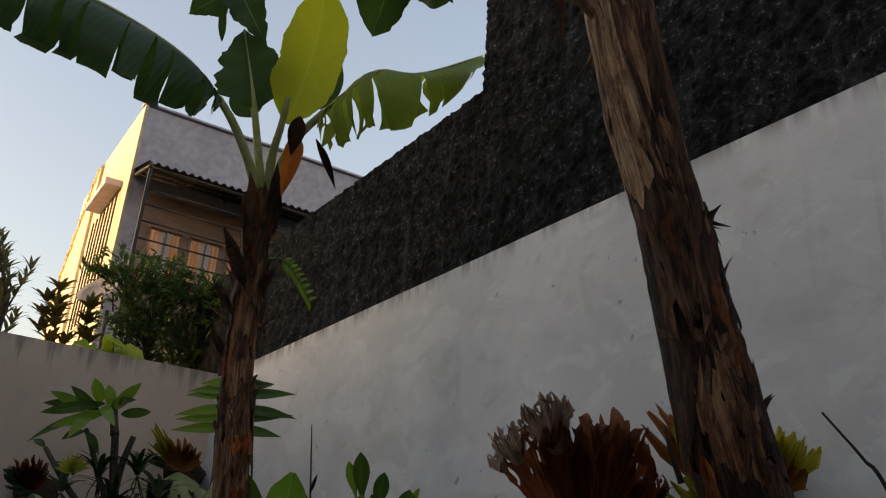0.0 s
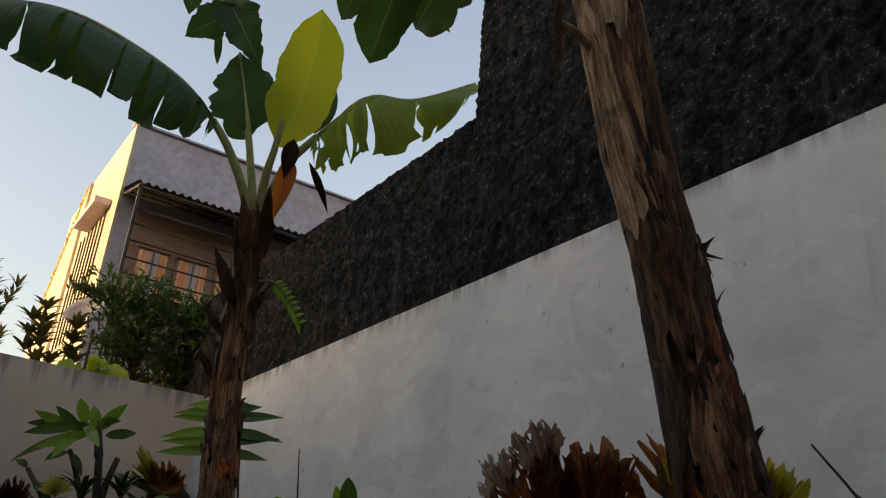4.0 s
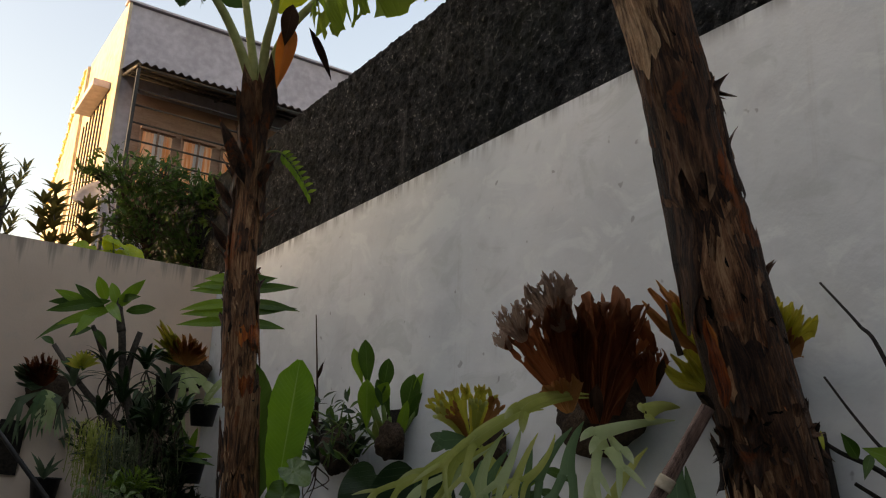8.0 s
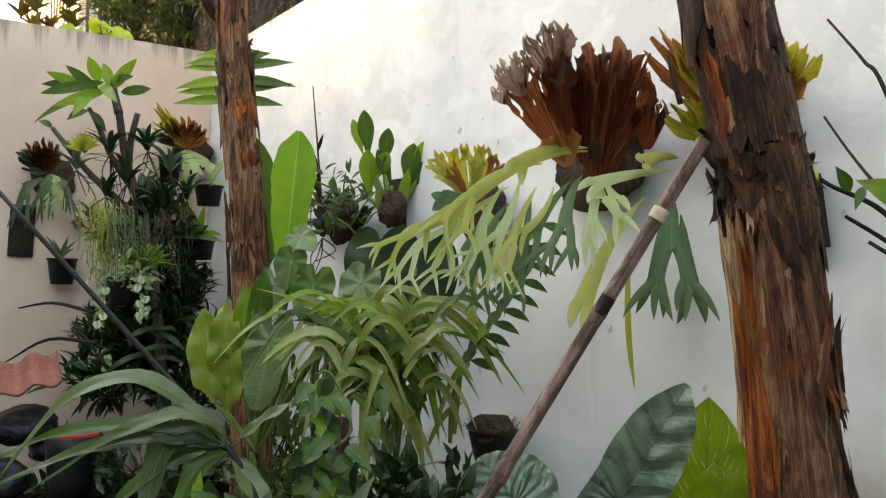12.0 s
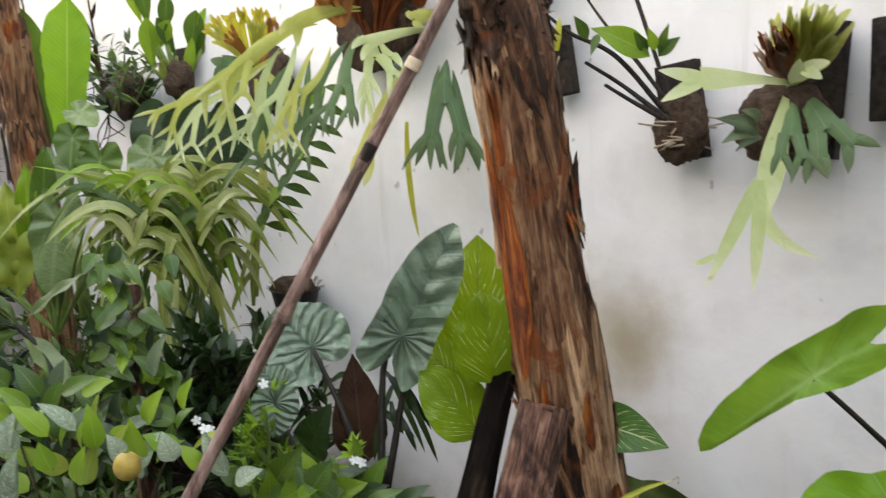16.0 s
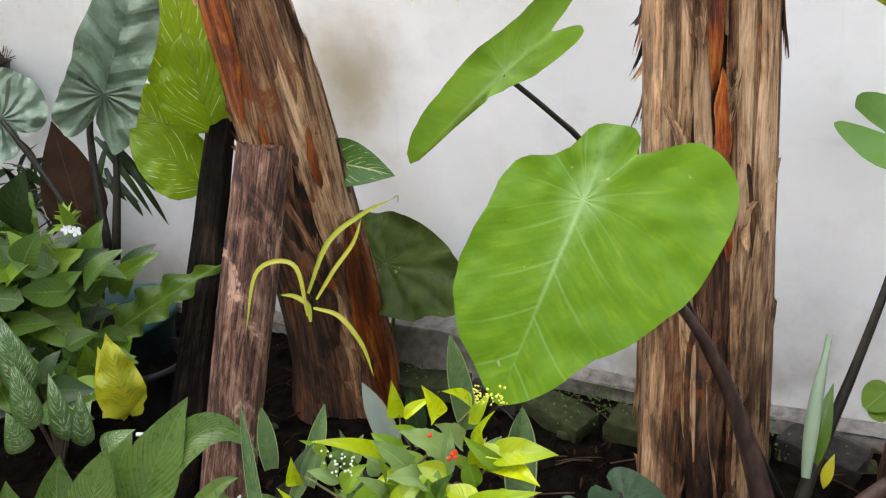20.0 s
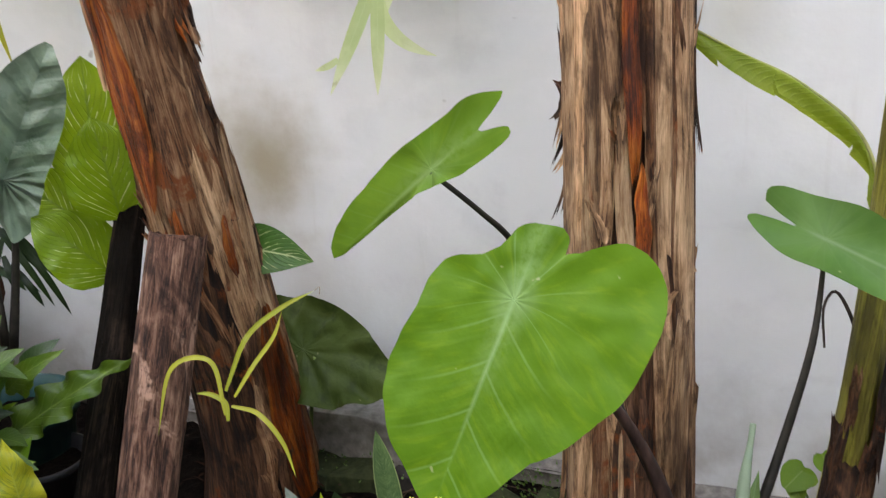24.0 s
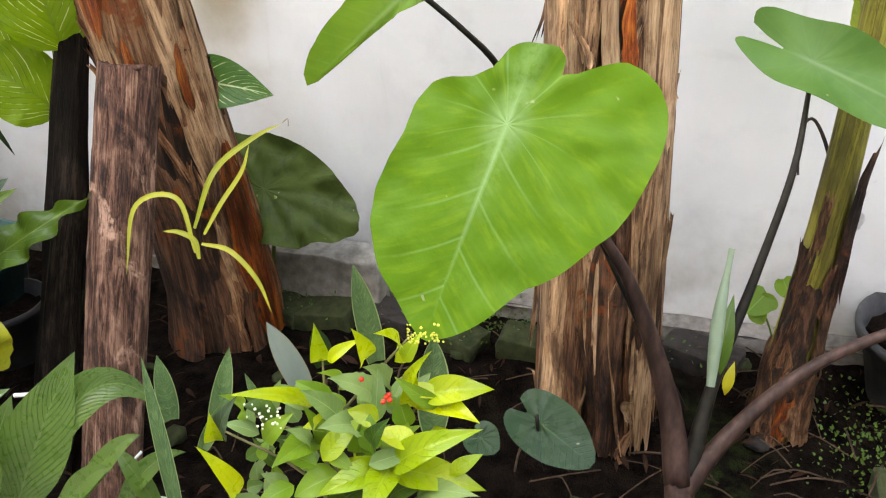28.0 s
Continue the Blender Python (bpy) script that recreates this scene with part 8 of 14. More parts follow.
leaf(vine, MID_GREEN, (1.706, 2.327, 1.242), (1.793, 2.284, 1.202), 0.038, face=(-0.5, -0.6, 0.6), shape="lance", nv=6, nu=2)
leaf(vine, MID_GREEN, (1.7, 2.319, 1.243), (1.637, 2.318, 1.178), 0.037, face=(-0.5, -0.6, 0.6), shape="lance", nv=6, nu=2)
leaf(vine, MID_GREEN, (1.691, 2.341, 1.2), (1.778, 2.298, 1.159), 0.038, face=(-0.5, -0.6, 0.6), shape="lance", nv=6, nu=2)
leaf(vine, MID_GREEN, (1.685, 2.332, 1.2), (1.622, 2.331, 1.136), 0.037, face=(-0.5, -0.6, 0.6), shape="lance", nv=6, nu=2)
leaf(vine, MID_GREEN, (1.676, 2.354, 1.157), (1.763, 2.311, 1.117), 0.038, face=(-0.5, -0.6, 0.6), shape="lance", nv=6, nu=2)
leaf(vine, FRESH, (1.67, 2.346, 1.158), (1.607, 2.344, 1.094), 0.037, face=(-0.4, -0.6, 0.6), shape="lance", nv=6, nu=2)

ribbon = thing("dry_strap_leaf", (1.836, 1.802, 1.486), "thin yellow strap leaf hanging from the fern", "leaf")
leaf(ribbon, OLIVE, (1.843, 1.798, 1.478), (1.88, 1.801, 1.109), 0.018, face=(-0.7, -0.7, 0.1), shape="strap", bend=0.02, sway=0.06, name="blade")

stag_back = thing("staghorn_fern", (2.03, 1.576, 1.963), "staghorn fern behind the banana stem with yellow shields", "staghorn fern", "staghorn ferns")
root_ball(stag_back, (1.98, 1.518, 1.9), (0.06, 0.14, 0.16), 7)
fan(stag_back, SHIELD_YELLOW, (1.95, 1.406, 1.911), (1.9, 1.329, 2.09), 0.103, (-0.8, -0.6, -0.1), lobes=3, ragged=0.15, cup=0.25, seed=40, deep=0.4)
fan(stag_back, SHIELD_YELLOW, (1.95, 1.372, 1.92), (1.9, 1.249, 2.058), 0.101, (-0.8, -0.6, -0.1), lobes=3, ragged=0.15, cup=0.25, seed=41, deep=0.4)
fan(stag_back, SHIELD_ORANGE, (1.95, 1.372, 1.905), (1.9, 1.28, 1.993), 0.087, (-0.8, -0.6, 0), lobes=3, ragged=0.15, cup=0.25, seed=42, deep=0.4)
fan(stag_back, SHIELD_ORANGE, (1.95, 1.611, 1.941), (1.9, 1.771, 2.139), 0.099, (-0.8, -0.7, -0.1), lobes=3, ragged=0.15, cup=0.25, seed=43, deep=0.4)
fan(stag_back, SHIELD_ORANGE, (1.95, 1.621, 1.943), (1.9, 1.683, 2.12), 0.082, (-0.8, -0.7, 0), lobes=3, ragged=0.15, cup=0.25, seed=44, deep=0.4)
fan(stag_back, SHIELD_YELLOW, (1.95, 1.591, 1.938), (1.9, 1.652, 2.138), 0.097, (-0.8, -0.6, -0.1), lobes=3, ragged=0.15, cup=0.25, seed=45, deep=0.4)
fan(stag_back, SHIELD_YELLOW, (1.95, 1.61, 1.844), (1.9, 1.703, 1.94), 0.098, (-0.8, -0.7, 0), lobes=3, ragged=0.15, cup=0.25, seed=46, deep=0.4)
fan(stag_back, SHIELD_YELLOW, (1.95, 1.61, 1.844), (1.9, 1.64, 1.947), 0.081, (-0.8, -0.6, 0), lobes=3, ragged=0.15, cup=0.25, seed=47, deep=0.4)
fan(stag_back, DRY_DARK, (1.95, 1.355, 1.829), (1.9, 1.289, 1.73), 0.058, (-0.8, -0.6, 0), lobes=3, ragged=0.15, cup=0.25, seed=48, deep=0.4)
stem(stag_back, TWIG, [(1.864, 1.629, 1.933), (1.825, 1.626, 2.007), (1.811, 1.631, 2.07)], (0.0096, 0.0063, 0.0032), "twig", seg=6)

orchid = thing("orchid", (2.03, 3.506, 1.749), "orchid with plump upright leaves mounted on a black board", "orchid", "orchids")
board(orchid, (1.99, 3.386, 1.767), 0.12, 0.22, 0.0)
root_ball(orchid, (1.94, 3.35, 1.736), (0.05, 0.10, 0.08), 9)
leaf(orchid, MID_GREEN, (1.861, 3.433, 1.969), (1.809, 3.393, 2.176), 0.077, face=(-0.5, -0.9, 0), shape="spoon", bend=0.04, fold=0.4)
stem(orchid, GREEN_STALK, [(1.971, 3.403, 1.714), (1.902, 3.393, 1.826), (1.852, 3.416, 1.966)], (0.0130, 0.0129, 0.0077), "pseudobulb", seg=6)
leaf(orchid, FRESH, (1.839, 3.447, 1.981), (1.768, 3.422, 2.134), 0.051, face=(-0.5, -0.9, 0), shape="spoon", bend=0.04, fold=0.4)
stem(orchid, GREEN_STALK, [(1.971, 3.403, 1.714), (1.891, 3.399, 1.832), (1.83, 3.43, 1.978)], (0.0130, 0.0129, 0.0077), "pseudobulb", seg=6)
leaf(orchid, MID_GREEN, (1.917, 3.399, 1.932), (1.905, 3.335, 2.097), 0.072, face=(-0.5, -0.9, 0), shape="spoon", bend=0.04, fold=0.4)
stem(orchid, GREEN_STALK, [(1.971, 3.403, 1.714), (1.93, 3.375, 1.807), (1.907, 3.382, 1.929)], (0.0130, 0.0129, 0.0077), "pseudobulb", seg=6)
leaf(orchid, FRESH, (1.871, 3.44, 1.788), (1.831, 3.391, 2), 0.087, face=(-0.5, -0.9, 0.1), shape="spoon", bend=0.04, fold=0.4)
stem(orchid, GREEN_STALK, [(1.971, 3.403, 1.714), (1.907, 3.396, 1.736), (1.861, 3.423, 1.786)], (0.0130, 0.0129, 0.0077), "pseudobulb", seg=6)
leaf(orchid, FRESH, (1.888, 3.423, 1.866), (1.91, 3.339, 1.99), 0.077, face=(-0.5, -0.9, 0.1), shape="spoon", bend=0.04, fold=0.4)
stem(orchid, GREEN_STALK, [(1.971, 3.403, 1.714), (1.916, 3.387, 1.775), (1.879, 3.405, 1.864)], (0.0130, 0.0129, 0.0077), "pseudobulb", seg=6)
leaf(orchid, MID_GREEN, (2.008, 3.345, 1.844), (2.004, 3.274, 2.031), 0.093, face=(-0.5, -0.9, 0.1), shape="spoon", bend=0.04, fold=0.4)
stem(orchid, GREEN_STALK, [(1.971, 3.403, 1.714), (1.975, 3.349, 1.764), (1.998, 3.328, 1.842)], (0.0130, 0.0129, 0.0077), "pseudobulb", seg=6)
leaf(orchid, FRESH, (2.05, 3.315, 1.871), (2.046, 3.245, 2.045), 0.077, face=(-0.5, -0.8, 0), shape="spoon", bend=0.04, fold=0.4)
stem(orchid, GREEN_STALK, [(1.971, 3.403, 1.714), (1.996, 3.334, 1.777), (2.039, 3.298, 1.869)], (0.0130, 0.0129, 0.0077), "pseudobulb", seg=6)
leaf(orchid, MID_GREEN, (2.02, 3.339, 1.818), (2.061, 3.241, 1.956), 0.067, face=(-0.5, -0.8, 0.1), shape="spoon", bend=0.04, fold=0.4)
stem(orchid, GREEN_STALK, [(1.971, 3.403, 1.714), (1.981, 3.346, 1.751), (2.01, 3.322, 1.816)], (0.0130, 0.0129, 0.0077), "pseudobulb", seg=6)
leaf(orchid, MID_GREEN, (1.954, 3.381, 1.842), (1.867, 3.367, 2.001), 0.062, face=(-0.5, -0.9, 0.1), shape="spoon", bend=0.04, fold=0.4)
stem(orchid, GREEN_STALK, [(1.971, 3.403, 1.714), (1.949, 3.366, 1.763), (1.944, 3.364, 1.84)], (0.0130, 0.0129, 0.0077), "pseudobulb", seg=6)
leaf(orchid, STRAP, (1.94, 3.4, 1.712), (1.877, 3.373, 1.823), 0.062, face=(-0.5, -0.9, 0.1), shape="spoon", bend=0.04, fold=0.4)
stem(orchid, GREEN_STALK, [(1.971, 3.403, 1.714), (1.941, 3.376, 1.698), (1.93, 3.383, 1.711)], (0.0130, 0.0129, 0.0077), "pseudobulb", seg=6)
leaf(orchid, FRESH, (1.984, 3.372, 1.688), (1.989, 3.292, 1.915), 0.051, face=(-0.5, -0.9, 0.1), shape="spoon", bend=0.04, fold=0.4)
stem(orchid, GREEN_STALK, [(1.971, 3.403, 1.714), (1.964, 3.362, 1.686), (1.974, 3.355, 1.686)], (0.0130, 0.0129, 0.0077), "pseudobulb", seg=6)

orchid2 = thing("orchid", (2.03, 4.108, 1.779), "wiry small-leaved orchid hanging on the white wall", "orchid", "orchids")
board(orchid2, (1.99, 4.16, 1.749), 0.11, 0.20, 0.0)
root_ball(orchid2, (1.93, 3.837, 1.703), (0.06, 0.16, 0.12), 11)
spray(orchid2, (GREY_GREEN, MID_GREEN, DEEP_GREEN,), (1.638, 3.586, 1.91), (0.248, -0.165, 0.007), (0.017, 0.012, -0.31), (0.063, 0.138, 0.018), 90, (0.036, 0.078), (0.0155, 0.0259), (20, 200), 3, shape="lance", nv=5)
stem(orchid2, GREEN_STALK, [(1.851, 3.583, 1.657), (1.876, 3.499, 1.757), (1.911, 3.435, 1.826)], (0.0053, 0.0034), "stalk", seg=4, n=4)
stem(orchid2, GREEN_STALK, [(1.876, 3.569, 1.624), (1.8, 3.556, 1.677), (1.735, 3.561, 1.699)], (0.0053, 0.0034), "stalk", seg=4, n=4)
stem(orchid2, GREEN_STALK, [(1.914, 3.54, 1.676), (1.918, 3.474, 1.72), (1.932, 3.428, 1.734)], (0.0053, 0.0034), "stalk", seg=4, n=4)
stem(orchid2, GREEN_STALK, [(1.816, 3.6, 1.748), (1.795, 3.547, 1.84), (1.786, 3.512, 1.901)], (0.0053, 0.0034), "stalk", seg=4, n=4)
stem(orchid2, GREEN_STALK, [(1.725, 3.66, 1.751), (1.66, 3.636, 1.856), (1.606, 3.63, 1.931)], (0.0053, 0.0034), "stalk", seg=4, n=4)
stem(orchid2, GREEN_STALK, [(1.874, 3.56, 1.766), (1.872, 3.497, 1.817), (1.881, 3.454, 1.839)], (0.0053, 0.0034), "stalk", seg=4, n=4)
stem(orchid2, GREEN_STALK, [(1.844, 3.58, 1.771), (1.745, 3.581, 1.833), (1.657, 3.6, 1.865)], (0.0053, 0.0034), "stalk", seg=4, n=4)
stem(orchid2, GREEN_STALK, [(1.764, 3.634, 1.752), (1.811, 3.538, 1.818), (1.868, 3.461, 1.854)], (0.0053, 0.0034), "stalk", seg=4, n=4)
stem(orchid2, GREEN_STALK, [(1.787, 3.629, 1.614), (1.767, 3.575, 1.715), (1.757, 3.54, 1.785)], (0.0053, 0.0034), "stalk", seg=4, n=4)
stem(orchid2, GREEN_STALK, [(1.77, 3.64, 1.617), (1.779, 3.566, 1.731), (1.798, 3.511, 1.813)], (0.0053, 0.0034), "stalk", seg=4, n=4)
stem(orchid2, TWIG, [(1.727, 3.638, 1.71), (1.707, 3.633, 1.947), (1.668, 3.633, 2.303)], (0.0106, 0.0053, 0.0026), "stalk", seg=5)
leaf(orchid2, DRY_DARK, (1.687, 3.607, 1.996), (1.706, 3.588, 2.085), 0.018, face=(-0.4, -0.9, 0.1), nv=4, nu=1)
leaf(orchid2, DRY_DARK, (1.691, 3.61, 1.917), (1.665, 3.621, 2.006), 0.018, face=(-0.4, -0.9, 0.1), nv=4, nu=1)
leaf(orchid2, DRY_DARK, (1.696, 3.613, 1.839), (1.695, 3.607, 1.928), 0.018, face=(-0.4, -0.9, 0.1), nv=4, nu=1)
leaf(orchid2, DRY_DARK, (1.7, 3.616, 1.76), (1.696, 3.612, 1.849), 0.018, face=(-0.4, -0.9, 0.2), nv=4, nu=1)
leaf(orchid2, DRY_DARK, (1.697, 3.614, 1.807), (1.653, 3.637, 1.895), 0.018, face=(-0.4, -0.9, 0.1), nv=4, nu=1)

orchid3 = thing("orchid", (2.03, 0.972, 1.461), "orchid with bare canes mounted on a mossy black board", "orchid", "orchids")
board(orchid3, (2, 0.952, 1.464), 0.115, 0.245, -7.0)
root_ball(orchid3, (1.96, 0.933, 1.424), (0.04, 0.07, 0.09), 13)
stem(orchid3, CANE_BLACK, [(1.9, 1.212, 2.076), (1.9, 1.161, 2.01), (1.9, 1.12, 1.955), (1.9, 1.069, 1.874), (1.95, 0.951, 1.473)], (0.003, 0.004, 0.006), "cane", seg=6, n=40, rough=0.355)
stem(orchid3, CANE_BLACK, [(1.9, 1.22, 1.842), (1.9, 1.16, 1.755), (1.9, 1.105, 1.684), (1.9, 1.059, 1.636), (1.95, 0.951, 1.473)], (0.003, 0.004, 0.006), "cane", seg=6, n=40, rough=0.355)
stem(orchid3, CANE_BLACK, [(1.926, 0.953, 1.459), (1.854, 1.05, 1.602), (1.782, 1.133, 1.662), (1.74, 1.186, 1.719)], (0.0084, 0.0056, 0.0042), "cane", seg=6, n=40, rough=0.35)
stem(orchid3, CANE_BLACK, [(1.924, 0.952, 1.445), (1.856, 1.036, 1.532), (1.799, 1.104, 1.591)], (0.0084, 0.0056, 0.0042), "cane", seg=6, n=40, rough=0.35)
stem(orchid3, CANE_BLACK, [(1.928, 0.947, 1.438), (1.87, 1.014, 1.49), (1.827, 1.066, 1.534)], (0.0084, 0.0056, 0.0042), "cane", seg=6, n=40, rough=0.35)
leaf(orchid3, FRESH, (1.867, 0.964, 1.594), (1.749, 1.052, 1.663), 0.070, face=(-0.8, -0.5, 0.3), shape="lance", bend=0.1)
leaf(orchid3, MID_GREEN, (1.863, 0.969, 1.601), (1.818, 0.98, 1.652), 0.030, face=(-0.8, -0.5, 0.3), shape="lance", bend=0.1)
leaf(orchid3, MID_GREEN, (1.767, 1.073, 1.64), (1.724, 1.082, 1.694), 0.030, face=(-0.8, -0.5, 0.3), shape="lance", bend=0.1)
leaf(orchid3, MID_GREEN, (1.787, 1.054, 1.653), (1.742, 1.048, 1.596), 0.022, face=(-0.8, -0.5, 0.3), shape="lance", bend=0.1)
leaf(orchid3, MID_GREEN, (1.881, 0.949, 1.593), (1.896, 0.897, 1.635), 0.032, face=(-0.8, -0.5, 0.3), shape="lance", bend=0.1)
leaf(orchid3, FRESH, (1.878, 0.955, 1.607), (1.843, 0.956, 1.661), 0.027, face=(-0.8, -0.5, 0.3), shape="lance", bend=0.1)
leaf(orchid3, MID_GREEN, (1.882, 0.949, 1.6), (1.881, 0.919, 1.669), 0.022, face=(-0.8, -0.5, 0.3), shape="lance", bend=0.1)
stem(orchid3, ROOT_PALE, [(1.92, 0.949, 1.402), (1.928, 0.911, 1.396), (1.968, 0.898, 1.389)], (0.0031, 0.0021), "root", seg=4, n=5)
stem(orchid3, ROOT_PALE, [(1.954, 0.918, 1.423), (1.964, 0.879, 1.421), (2.007, 0.863, 1.419)], (0.0031, 0.0021), "root", seg=4, n=5)
stem(orchid3, ROOT_PALE, [(1.964, 0.906, 1.41), (1.934, 0.906, 1.4), (1.941, 0.924, 1.386)], (0.0031, 0.0021), "root", seg=4, n=5)
stem(orchid3, ROOT_PALE, [(1.934, 0.933, 1.393), (1.903, 0.934, 1.384), (1.91, 0.954, 1.369)], (0.0031, 0.0021), "root", seg=4, n=5)
stem(orchid3, ROOT_PALE, [(1.981, 0.895, 1.447), (1.989, 0.857, 1.442), (2.03, 0.843, 1.435)], (0.0031, 0.0021), "root", seg=4, n=5)
stem(orchid3, ROOT_PALE, [(1.97, 0.906, 1.448), (1.953, 0.896, 1.459), (1.973, 0.907, 1.476)], (0.0031, 0.0021), "root", seg=4, n=5)
stem(orchid3, ROOT_PALE, [(1.926, 0.944, 1.404), (1.915, 0.927, 1.414), (1.941, 0.932, 1.43)], (0.0031, 0.0021), "root", seg=4, n=5)
stem(orchid3, ROOT_PALE, [(1.903, 0.972, 1.438), (1.914, 0.932, 1.436), (1.956, 0.918, 1.434)], (0.0031, 0.0021), "root", seg=4, n=5)
stem(orchid3, ROOT_PALE, [(1.91, 0.957, 1.39), (1.92, 0.918, 1.392), (1.962, 0.905, 1.395)], (0.0031, 0.0021), "root", seg=4, n=5)
stem(orchid3, ROOT_PALE, [(1.975, 0.896, 1.421), (1.983, 0.86, 1.424), (2.025, 0.847, 1.43)], (0.0031, 0.0021), "root", seg=4, n=5)
stem(orchid3, ROOT_PALE, [(1.937, 0.929, 1.387), (1.9, 0.937, 1.379), (1.902, 0.961, 1.367)], (0.0031, 0.0021), "root", seg=4, n=5)
stem(orchid3, ROOT_PALE, [(1.955, 0.91, 1.384), (1.958, 0.877, 1.376), (1.995, 0.867, 1.365)], (0.0031, 0.0021), "root", seg=4, n=5)
stem(orchid3, ROOT_PALE, [(1.895, 0.97, 1.375), (1.896, 0.941, 1.383), (1.931, 0.936, 1.395)], (0.0031, 0.0021), "root", seg=4, n=5)
stem(orchid3, ROOT_PALE, [(1.923, 0.946, 1.401), (1.929, 0.91, 1.394), (1.966, 0.899, 1.384)], (0.0031, 0.0021), "root", seg=4, n=5)
stem(orchid3, ROOT_PALE, [(1.92, 0.944, 1.376), (1.928, 0.908, 1.38), (1.968, 0.897, 1.387)], (0.0031, 0.0021), "root", seg=4, n=5)
stem(orchid3, ROOT_PALE, [(1.924, 0.949, 1.426), (1.878, 0.968, 1.43), (1.873, 1.002, 1.436)], (0.0031, 0.0021), "root", seg=4, n=5)

board2 = thing("plant_board", (2.03, 1.338, 1.616), "black wooden plant board hung on the white wall", "board", "plant boards")
board(board2, (2, 1.32, 1.621), 0.075, 0.19, -8.0)
leaf(board2, OLIVE, (1.753, 1.156, 1.621), (1.767, 1.155, 1.704), 0.017, face=(-0.8, -0.6, 0), shape="strap")
stem(board2, ROOT_PALE, [(1.756, 1.15, 1.607), (1.747, 1.154, 1.573), (1.744, 1.144, 1.497)], (0.0028, 0.0014), "root", seg=4)

stag_right = thing("staghorn_fern", (2.03, 0.683, 1.484), "staghorn fern with long pale forked fronds and yellow shields", "staghorn fern", "staghorn ferns")
board(stag_right, (2, 0.626, 1.492), 0.13, 0.30, 5.0)
root_ball(stag_right, (1.95, 0.669, 1.418), (0.05, 0.11, 0.09), 15)
antler(stag_right, STAG_PALE, (1.95, 0.66, 1.509), (1.699, 0.744, 1.517), [(1.621, 0.798, 1.537), (1.618, 0.791, 1.472)], 0.052, (-0.9, -0.5, 0.2), split=False, bend=0.05)
leaf(stag_right, STAG_PALE, (1.947, 0.662, 1.506), (1.753, 0.637, 1.207), 0.056, face=(-0.9, -0.4, 0.1), shape="spoon", bend=0.08, fold=0.15, nv=14, nu=3, name="frond")
leaf(stag_right, STAG_PALE, (1.768, 0.649, 1.303), (1.645, 0.708, 1.082), 0.031, face=(-0.9, -0.5, 0.2), via=(1.713, 0.669, 1.213), shape="strap", fold=0.15, nv=14, nu=2, name="frond")
leaf(stag_right, STAG_PALE, (1.683, 0.704, 1.151), (1.644, 0.737, 1.132), 0.014, face=(-0.9, -0.5, 0.2), via=(1.661, 0.713, 1.14), shape="strap", fold=0.15, nv=14, nu=2, name="frond")
leaf(stag_right, STAG_PALE, (1.77, 0.646, 1.302), (1.693, 0.625, 1.074), 0.029, face=(-0.9, -0.4, 0.2), via=(1.732, 0.633, 1.205), shape="strap", fold=0.15, nv=14, nu=2, name="frond")
leaf(stag_right, STAG_PALE, (1.773, 0.641, 1.302), (1.779, 0.525, 1.144), 0.028, face=(-0.9, -0.4, 0.2), via=(1.745, 0.612, 1.203), shape="strap", fold=0.15, nv=14, nu=2, name="frond")
forked(stag_right, STAG_GREEN, [(1.955, 0.653, 1.499), (1.9, 0.587, 1.457), (1.871, 0.55, 1.404)], 0.073, 0.069, 2, 180, (-0.9, -0.3, 0.2))
forked(stag_right, STAG_GREEN, [(1.95, 0.657, 1.493), (1.868, 0.617, 1.441), (1.838, 0.61, 1.393)], 0.048, 0.060, 2, 181, (-0.9, -0.4, 0.2))
antler(stag_right, STAG_PALE, (1.952, 0.658, 1.506), (1.875, 0.597, 1.534), [(1.893, 0.551, 1.543), (1.877, 0.562, 1.508)], 0.048, (-0.9, -0.4, 0.2), split=False)
fan(stag_right, DRY_GREY, (1.952, 0.658, 1.506), (1.806, 0.684, 1.634), 0.062, (-0.9, -0.4, 0.1), lobes=3, ragged=0.1, cup=0.2, seed=60, deep=0.35)
fan(stag_right, DRY_BROWN, (1.952, 0.658, 1.506), (1.823, 0.673, 1.669), 0.062, (-0.9, -0.4, 0.1), lobes=3, ragged=0.1, cup=0.2, seed=61, deep=0.35)
fan(stag_right, SHIELD_ORANGE, (1.952, 0.658, 1.506), (1.838, 0.655, 1.65), 0.054, (-0.9, -0.4, 0.1), lobes=3, ragged=0.1, cup=0.2, seed=62, deep=0.35)
fan(stag_right, STAG_YELLOW, (1.952, 0.658, 1.506), (1.867, 0.631, 1.69), 0.074, (-0.9, -0.4, 0.1), lobes=3, ragged=0.1, cup=0.2, seed=63, deep=0.35)
fan(stag_right, STAG_YELLOW, (1.952, 0.658, 1.506), (1.898, 0.602, 1.701), 0.074, (-0.9, -0.4, 0.1), lobes=3, ragged=0.1, cup=0.2, seed=64, deep=0.35)
fan(stag_right, STAG_YELLOW, (1.952, 0.658, 1.506), (1.929, 0.566, 1.681), 0.074, (-0.9, -0.4, 0.1), lobes=3, ragged=0.1, cup=0.2, seed=65, deep=0.35)
fan(stag_right, STAG_YELLOW, (1.952, 0.658, 1.506), (1.965, 0.527, 1.661), 0.074, (-0.9, -0.3, 0.1), lobes=3, ragged=0.1, cup=0.2, seed=66, deep=0.35)
